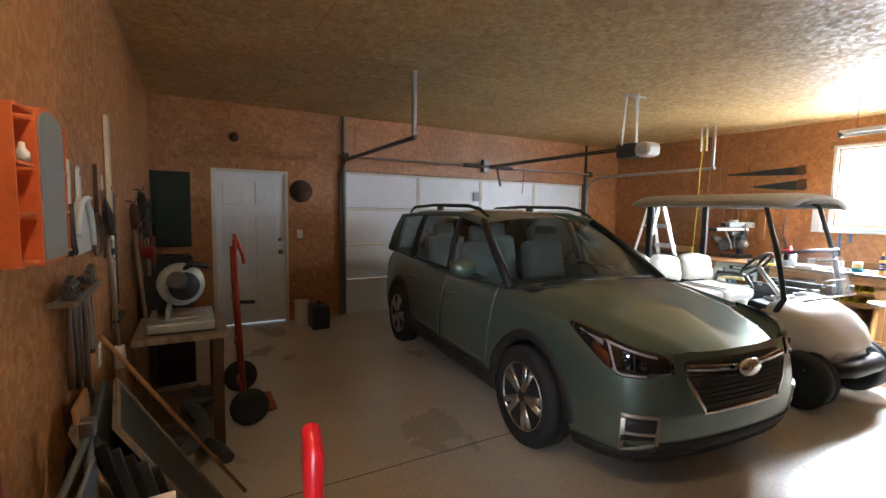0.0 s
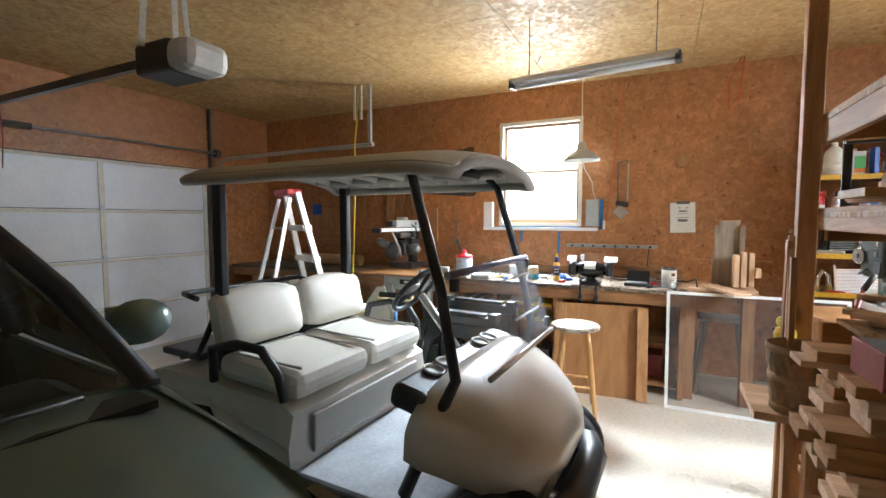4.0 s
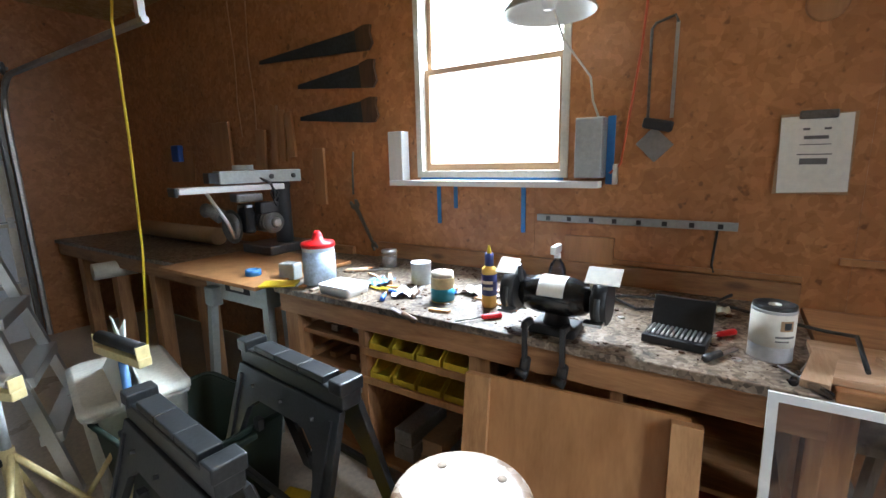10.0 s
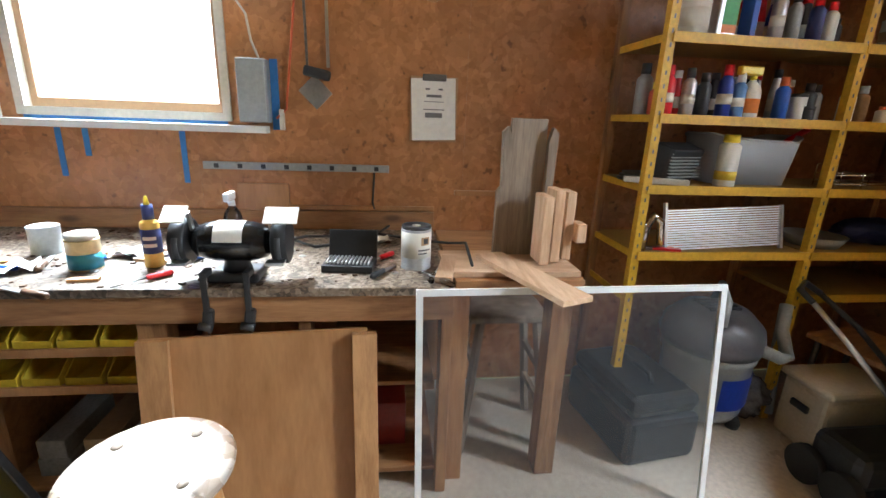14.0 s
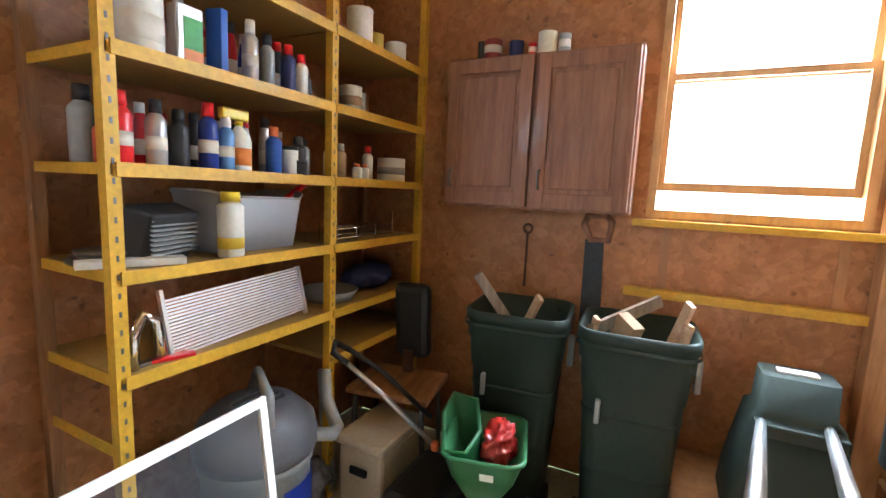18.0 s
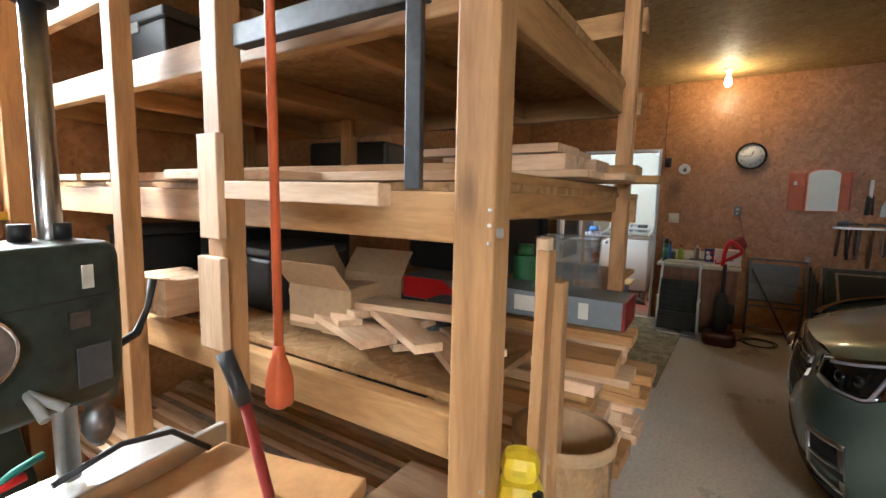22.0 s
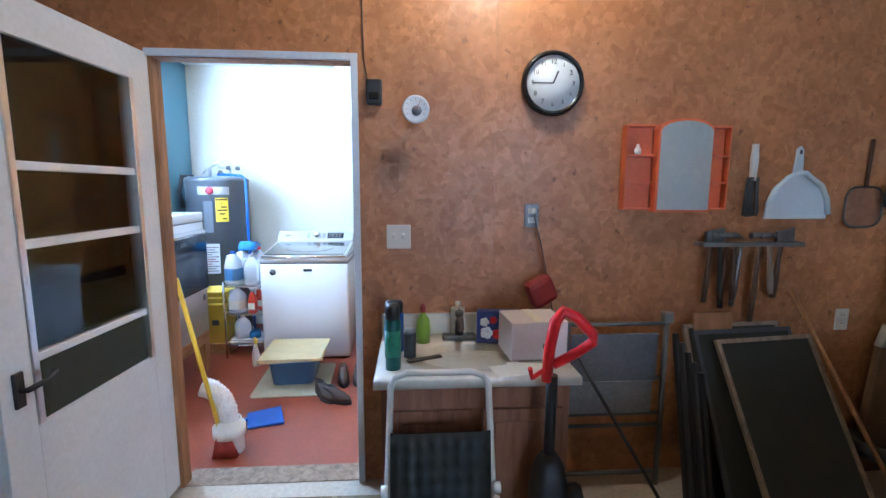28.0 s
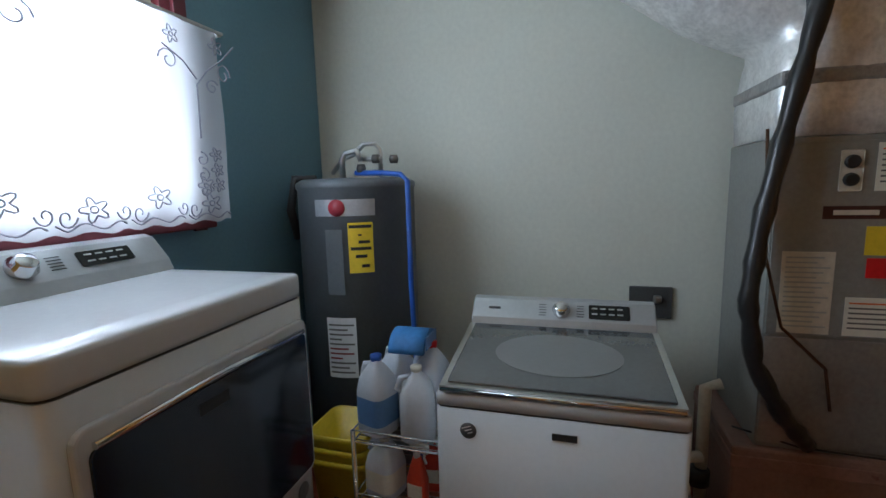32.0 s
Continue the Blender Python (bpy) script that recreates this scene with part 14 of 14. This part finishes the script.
    tube(bm, [(0.26, -0.28, 1.75), (0.27, -0.26, 1.3), (0.28, -0.2, 1.05), (0.27, -0.05, 0.9), (0.26, -0.02, 0.74)], 0.006, 6)
    part("copper_line", bm, RUST, ob)
    for pts in ([(0.10, -0.38, 0.18), (0.10, -0.38, 0.72), (0.10, -0.32, 0.74)], [(0.18, -0.44, 0.30), (0.18, -0.50, 0.30), (0.18, -0.52, 0.36), (0.18, -0.46, 0.44), (0.16, -0.40, 0.44)]):
        bm = B()
        tube(bm, pts, 0.024, 10)
        part("drain_pipe", bm, OFFWHITE, ob)
    bm = B()
    lathe(bm, [(0, 0), (0.05, 0.0), (0.05, 0.06), (0, 0.06)], (0.12, -0.40, 0.30), 14)
    part("drain_cap", bm, BLACK, ob)
    bm = B()
    tube(bm, [(0.18, -0.3, 0.60), (0.26, -0.1, 0.585), (0.26, 0.2, 0.575)], 0.004, 6)
    part("wire", bm, BLACK, ob)


furnace()
solid("box_beside_furnace", box(B(), (-2.62, -0.02, 0.02), (0.2, 0.22, 0.16), bev=0.01), DARKGREY, "dark box on the floor beside the furnace", "box")
ob = thing("wall_box", (LX + 0.005, -0.06, 0.90), "open washer supply box sunk in the wall", "supply box")
part("box", box(B(), (0.01, 0, 0), (0.02, 0.20, 0.16), bev=0.003), DARKGREY, ob)
part("valve", box(B(), (0.03, 0.03, 0.02), (0.03, 0.04, 0.04), bev=0.01), STEEL, ob)


def steps():
    ob = thing("kitchen_steps", (-2.45, 1.30, LF), "three tan painted plywood steps up to the kitchen door", "steps")
    h = (0.48 - LF) / 3
    for k, (x1, y0, y1) in enumerate(((0.45, -0.46, 0.50), (0.20, -0.48, 0.62), (-0.10, -0.50, 0.63))):
        part("riser_box", span(B(), (-0.49, y0 + 0.01, 0.0 if k == 0 else h * k + 0.0005), (x1 - 0.015, y1, h * (k + 1) - 0.022)), STEPWOOD, ob)
        part("tread", span(B(), (-0.49, y0, h * (k + 1) - 0.022), (x1, y1 + 0.005, h * (k + 1)), 0.006), STEPWOOD, ob)


steps()
ob = thing("door_3", (LX - 0.10, 1.76, 0.475), "orange-lit panelled kitchen door standing open", "door", kind="structure", rz=-171)
KD = mat("kitchen_door_paint", (0.66, 0.46, 0.19), 0.4, 0, 0.06, 3, 60, 0.02)
wd = 0.70
part("leaf", span(B(), (0.0, -0.018, 0.005), (wd, 0.018, 1.96), 0.003), KD, ob)
for s in (-1, 1):
    for x0, x1, z0, z1 in ((0.09, 0.33, 0.15, 1.30), (0.37, 0.61, 0.15, 1.30), (0.09, 0.61, 1.42, 1.82)):
        for a, b in (((x0, z0), (x1, z0 + 0.02)), ((x0, z1 - 0.02), (x1, z1)), ((x0, z0 + 0.02), (x0 + 0.02, z1 - 0.02)), ((x1 - 0.02, z0 + 0.02), (x1, z1 - 0.02))):
            part("moulding", span(B(), (a[0], s * 0.0182, a[1]), (b[0], s * 0.026, b[1]), 0.003), KD, ob)
    bm = B()
    lathe(bm, [(0.026, 0), (0.026, 0.006), (0.010, 0.010), (0.010, 0.03), (0.026, 0.04), (0.028, 0.055), (0.015, 0.066), (0, 0.068)], m=pose(wd - 0.07, s * 0.018, 0.92, -90 * s, 0, 0), seg=16)
    part("knob", bm, DARKSTEEL, ob)
for z in (0.25, 1.0, 1.72):
    part("hinge", box(B(), (0.0, 0.02, z), (0.03, 0.012, 0.09), bev=0.002), BLACK, ob)
ob = thing("handrail", (0, 0, 0), "wooden handrail along the steps", "handrail")
bm = B()
tube(bm, [(-2.86, 1.86, 1.372), (-2.08, 1.88, 1.075)], 0.02, 10)
part("rail", bm, OAKRED, ob)
for t_ in (0.15, 0.85):
    p = Vector((-2.86, 1.86, 1.372)).lerp(Vector((-2.08, 1.88, 1.075)), t_)
    bm = B()
    tube(bm, [p, p + Vector((0, 0.05, -0.04)), p + Vector((0, 0.088, -0.04))], 0.008, 8)
    part("bracket", bm, DARKSTEEL, ob)
ob = thing("coat_hook_rack", (-2.49, LY1 - 0.002, 2.134), "wooden coat hook board on the orange wall", "hook rack")
part("board", span(B(), (-0.22, -0.025, -0.03), (0.22, 0.0, 0.03), 0.004), OAKRED, ob)
for x in (-0.16, -0.05, 0.06, 0.17):
    bm = B()
    tube(bm, [(x, -0.025, 0.0), (x, -0.06, -0.01), (x, -0.075, 0.02)], 0.007, 8)
    part("hook", bm, DARKSTEEL, ob)
ob = thing("hanging_leash", (-2.61, LY1 - 0.075, 2.084), "brown leather leash hanging from a hook", "leash")
bm = B()
tube(bm, [(0, 0, 0.03), (-0.01, 0.02, -0.3), (0.02, 0.03, -0.7), (0.05, 0.03, -1.06), (0.06, 0.03, -1.06), (0.04, 0.03, -0.7), (0.05, 0.02, -0.35), (0.03, 0.0, 0.02)], 0.006, 6)
part("strap", bm, OAKRED, ob)
bm = B()
tube(bm, [(0.03 + 0.05 * math.cos(0.785 * k), 0.02, -0.76 + 0.07 * math.sin(0.785 * k)) for k in range(8)], 0.012, 8, closed=True)
part("collar", bm, DARKRED, ob, "dark red collar")
ob = thing("hanging_sign_tags", (-2.37, LY1 - 0.07, 2.08), "string of small white plaques on a hook", "plaque")
for k in range(4):
    part("plaque", box(B(), (0.01 * (k % 2), 0.02, -0.10 - 0.085 * k), (0.10, 0.012, 0.06), bev=0.004), OFFWHITE, ob)
bm = B()
tube(bm, [(0, 0, 0.01), (0.0, 0.02, -0.40)], 0.003, 6)
part("string", bm, GREYWOOD, ob)
ob = thing("tall_bin", (-1.30, 1.70, LF), "dark grey bin with folded clothes on its lid", "bin")
part("body", box(B(), (0, 0, 0.46), (0.40, 0.34, 0.92), bev=0.02, taper=(1.06, 1.06)), DARKGREY, ob)
part("lid", box(B(), (0, 0, 0.945), (0.44, 0.38, 0.045), bev=0.012), GREY, ob)
for k, m in enumerate((OFFWHITE, BLACK, SPREADGREEN)):
    solid("folded_cloth", box(B(), (-1.33 + 0.05 * k, 1.68, LF + 0.985 + 0.03 * k), (0.34 - 0.05 * k, 0.26, 0.029), rz=6 * k, bev=0.012), m, "folded cloth on the bin lid", "cloth", "clothes on the bin")
ob = thing("chest_freezer", (-0.60, 0.95, LF), "white chest freezer by the doorway", "freezer")
o = rrect(0.84, 0.70, 0.03, 4)
bm = B()
loft(bm, [[(x - 0.02, y, 0.02) for x, y in o], [(x - 0.02, y, 0.90) for x, y in o]])
part("body", bm, APPLIANCE, ob)
bm = B()
loft(bm, [[(x * f - 0.02, y * f, z) for x, y in o] for f, z in ((1.0, 0.905), (1.02, 0.91), (1.02, 0.98), (0.98, 1.0), (0.8, 1.003))])
part("lid", bm, APPLIANCE, ob)
part("handle", box(B(), (-0.45, 0.0, 0.93), (0.02, 0.16, 0.03), bev=0.006), WHITE, ob)
ob = thing("dark_door_mat", (-1.50, 1.15, LF), "dark grey mat on the laundry floor", "mat")
part("sheet", prism(B(), rrect(0.5, 0.7, 0.03), Matrix.Identity(4), 0.012, 0.003), DARKGREY, ob)


# ---------------------------------------------------------------- laundry window and lace curtain
def laundry_window():
    ob = thing("window_3", (-1.40, LY0, 1.42), "maroon-framed sash window with pale tracks", "window", kind="structure")
    w, h = 1.10, 1.08
    for a, b in (((-w / 2, 0), (-w / 2 + 0.05, h)), ((w / 2 - 0.05, 0), (w / 2, h)), ((-w / 2 + 0.05, h - 0.05), (w / 2 - 0.05, h)), ((-w / 2 + 0.05, 0), (w / 2 - 0.05, 0.05))):
        part("window_frame", span(B(), (a[0], -0.12, a[1]), (b[0], 0.004, b[1]), 0.003), MAROON, ob)
    for x in (-w / 2 - 0.06, w / 2):
        part("casing", span(B(), (x, 0.001, -0.06), (x + 0.06, 0.018, h + 0.06), 0.003), MAROON, ob)
    part("casing", span(B(), (-w / 2, 0.001, h), (w / 2, 0.018, h + 0.06), 0.003), MAROON, ob)
    part("window_sill", span(B(), (-w / 2 - 0.08, 0.001, -0.05), (w / 2 + 0.08, 0.05, -0.002), 0.006), MAROON, ob)
    for s in (-1, 1):
        part("track", span(B(), (s * (w / 2 - 0.05), -0.09, 0.05), (s * (w / 2 - 0.085), -0.03, h - 0.05), 0.002), OFFWHITE, ob)
    part("meeting_rail", span(B(), (-w / 2 + 0.085, -0.07, h / 2 - 0.02), (w / 2 - 0.085, -0.04, h / 2 + 0.02), 0.003), MAROON, ob)
    for z0, z1, y in ((0.05, h / 2 - 0.02, -0.05), (h / 2 + 0.02, h - 0.05, -0.065)):
        pn = part("pane", span(B(), (-w / 2 + 0.085, y - 0.003, z0), (w / 2 - 0.085, y + 0.003, z1)), GLASS, ob)
        pn.visible_shadow = False


laundry_window()


def lace_curtain():
    ob = thing("lace_curtain", (-1.40, LY0 + 0.075, 1.40), "white half curtain with stitched grey flowers and scrolls", "curtain")
    w, h = 1.36, 0.74
    bm = B()
    n, m_ = 60, 12
    def wave(u, v):
        return 0.012 * math.sin(38 * u + 2 * v) * (0.4 + 0.6 * (1 - v))
    G = [[bm.verts.new((-w / 2 + w * i / n + 0.004 * math.sin(9 * j / m_ + i), wave(i / n, j / m_), h * j / m_ + (0.006 * math.sin(1.3 * i) if j == 0 else 0))) for i in range(n + 1)] for j in range(m_ + 1)]
    for j in range(m_):
        for i in range(n):
            bm.faces.new((G[j][i], G[j][i + 1], G[j + 1][i + 1], G[j + 1][i])).smooth = True
    part("cloth", bm, LACE, ob)
    bm = B()
    tube(bm, [(-w / 2 - 0.04, 0.0, h + 0.004), (w / 2 + 0.04, 0.0, h + 0.004)], 0.007, 8)
    part("rod", bm, WHITE, ob)
    for s in (-1, 1):
        part("rod_bracket", box(B(), (s * (w / 2 + 0.03), -0.04, h + 0.004), (0.02, 0.07, 0.02)), WHITE, ob)
    def stitch(pts, r=0.0028):
        b2 = B()
        tube(b2, [(x, wave((x + w / 2) / w, z / h) + 0.004, z) for x, z in pts], r, 4)
        part("stitched_line", b2, LACETHREAD, ob)
    def spiral(x, z, r, a0, turns, sgn):
        return [(x + sgn * r * (1 - 0.75 * k / 14) * math.cos(a0 + turns * 6.283 * k / 14), z + r * (1 - 0.75 * k / 14) * math.sin(a0 + turns * 6.283 * k / 14)) for k in range(15)]
    def flower(x, z, r):
        stitch([(x + r * (0.72 + 0.28 * math.cos(5 * a)) * math.cos(a), z + r * (0.72 + 0.28 * math.cos(5 * a)) * math.sin(a)) for a in [6.283 * k / 30 for k in range(31)]])
        stitch([(x + r * 0.25 * math.cos(a), z + r * 0.25 * math.sin(a)) for a in [6.283 * k / 10 for k in range(11)]])
    for k in range(6):
        x = -w / 2 + 0.10 + 0.23 * k
        flower(x, 0.07 + (0.03 if k % 2 else 0.0), 0.04)
        stitch(spiral(x + 0.075, 0.05, 0.032, 3.14, 1.1, 1))
        stitch(spiral(x + 0.14, 0.06, 0.03, 3.14, 1.1, -1))
        stitch([(x - 0.09 + 0.012 * j, 0.022 + 0.010 * math.sin(0.8 * j)) for j in range(18)])
    for cx in (-0.62, 0.10, 0.55):
        stitch([(cx - 0.16, h - 0.03), (cx - 0.08, h - 0.10), (cx, h - 0.16), (cx + 0.05, h - 0.22), (cx + 0.055, h - 0.42)], 0.003)
        flower(cx - 0.05, h - 0.06, 0.035)
        flower(cx + 0.16, h - 0.07, 0.032)
        stitch(spiral(cx - 0.08, h - 0.16, 0.045, 0.0, 1.2, -1))
        stitch(spiral(cx + 0.18, h - 0.16, 0.04, 0.0, 1.2, 1))
        stitch(spiral(cx - 0.015, h - 0.22, 0.03, 0.5, 1.2, -1))
        stitch([(cx + 0.05, h - 0.20), (cx + 0.11, h - 0.15), (cx + 0.20, h - 0.11)], 0.003)
        flower(cx + 0.055, 0.14, 0.035)
    for k in range(3):
        flower(-w / 2 + 0.06, 0.14 + 0.06 * k, 0.028)
        stitch(spiral(-w / 2 + 0.12, 0.12 + 0.06 * k, 0.028, 1.5, 1.1, 1))


lace_curtain()
ob = thing("window_ornament", (-0.68, LY0 + 0.06, 1.86), "small red-topped ornament by the window", "ornament")
bm = B()
lathe(bm, [(0, 0), (0.02, 0.01), (0.03, 0.05), (0.012, 0.08), (0.035, 0.10), (0.03, 0.14), (0, 0.15)], seg=16)
part("body", bm, RED, ob)
part("peg", box(B(), (0, -0.03, 0.08), (0.01, 0.058, 0.01)), DARKSTEEL, ob)
# lamp in the hall
ob = thing("hall_lamp", (-4.0, 1.45, 2.86), "small ceiling spotlight fixture in the hall", "ceiling light")
bm = B()
lathe(bm, [(0, 0), (0.06, 0), (0.05, -0.03), (0.02, -0.04), (0.02, -0.07), (0, -0.07)], seg=16)
part("base", bm, DARKSTEEL, ob)
bm = B()
lathe(bm, [(0.02, -0.06), (0.03, -0.09), (0.045, -0.12), (0, -0.13)], seg=16)
hb = part("bulb", bm, BULBGLOW, ob)
hb.visible_shadow = False
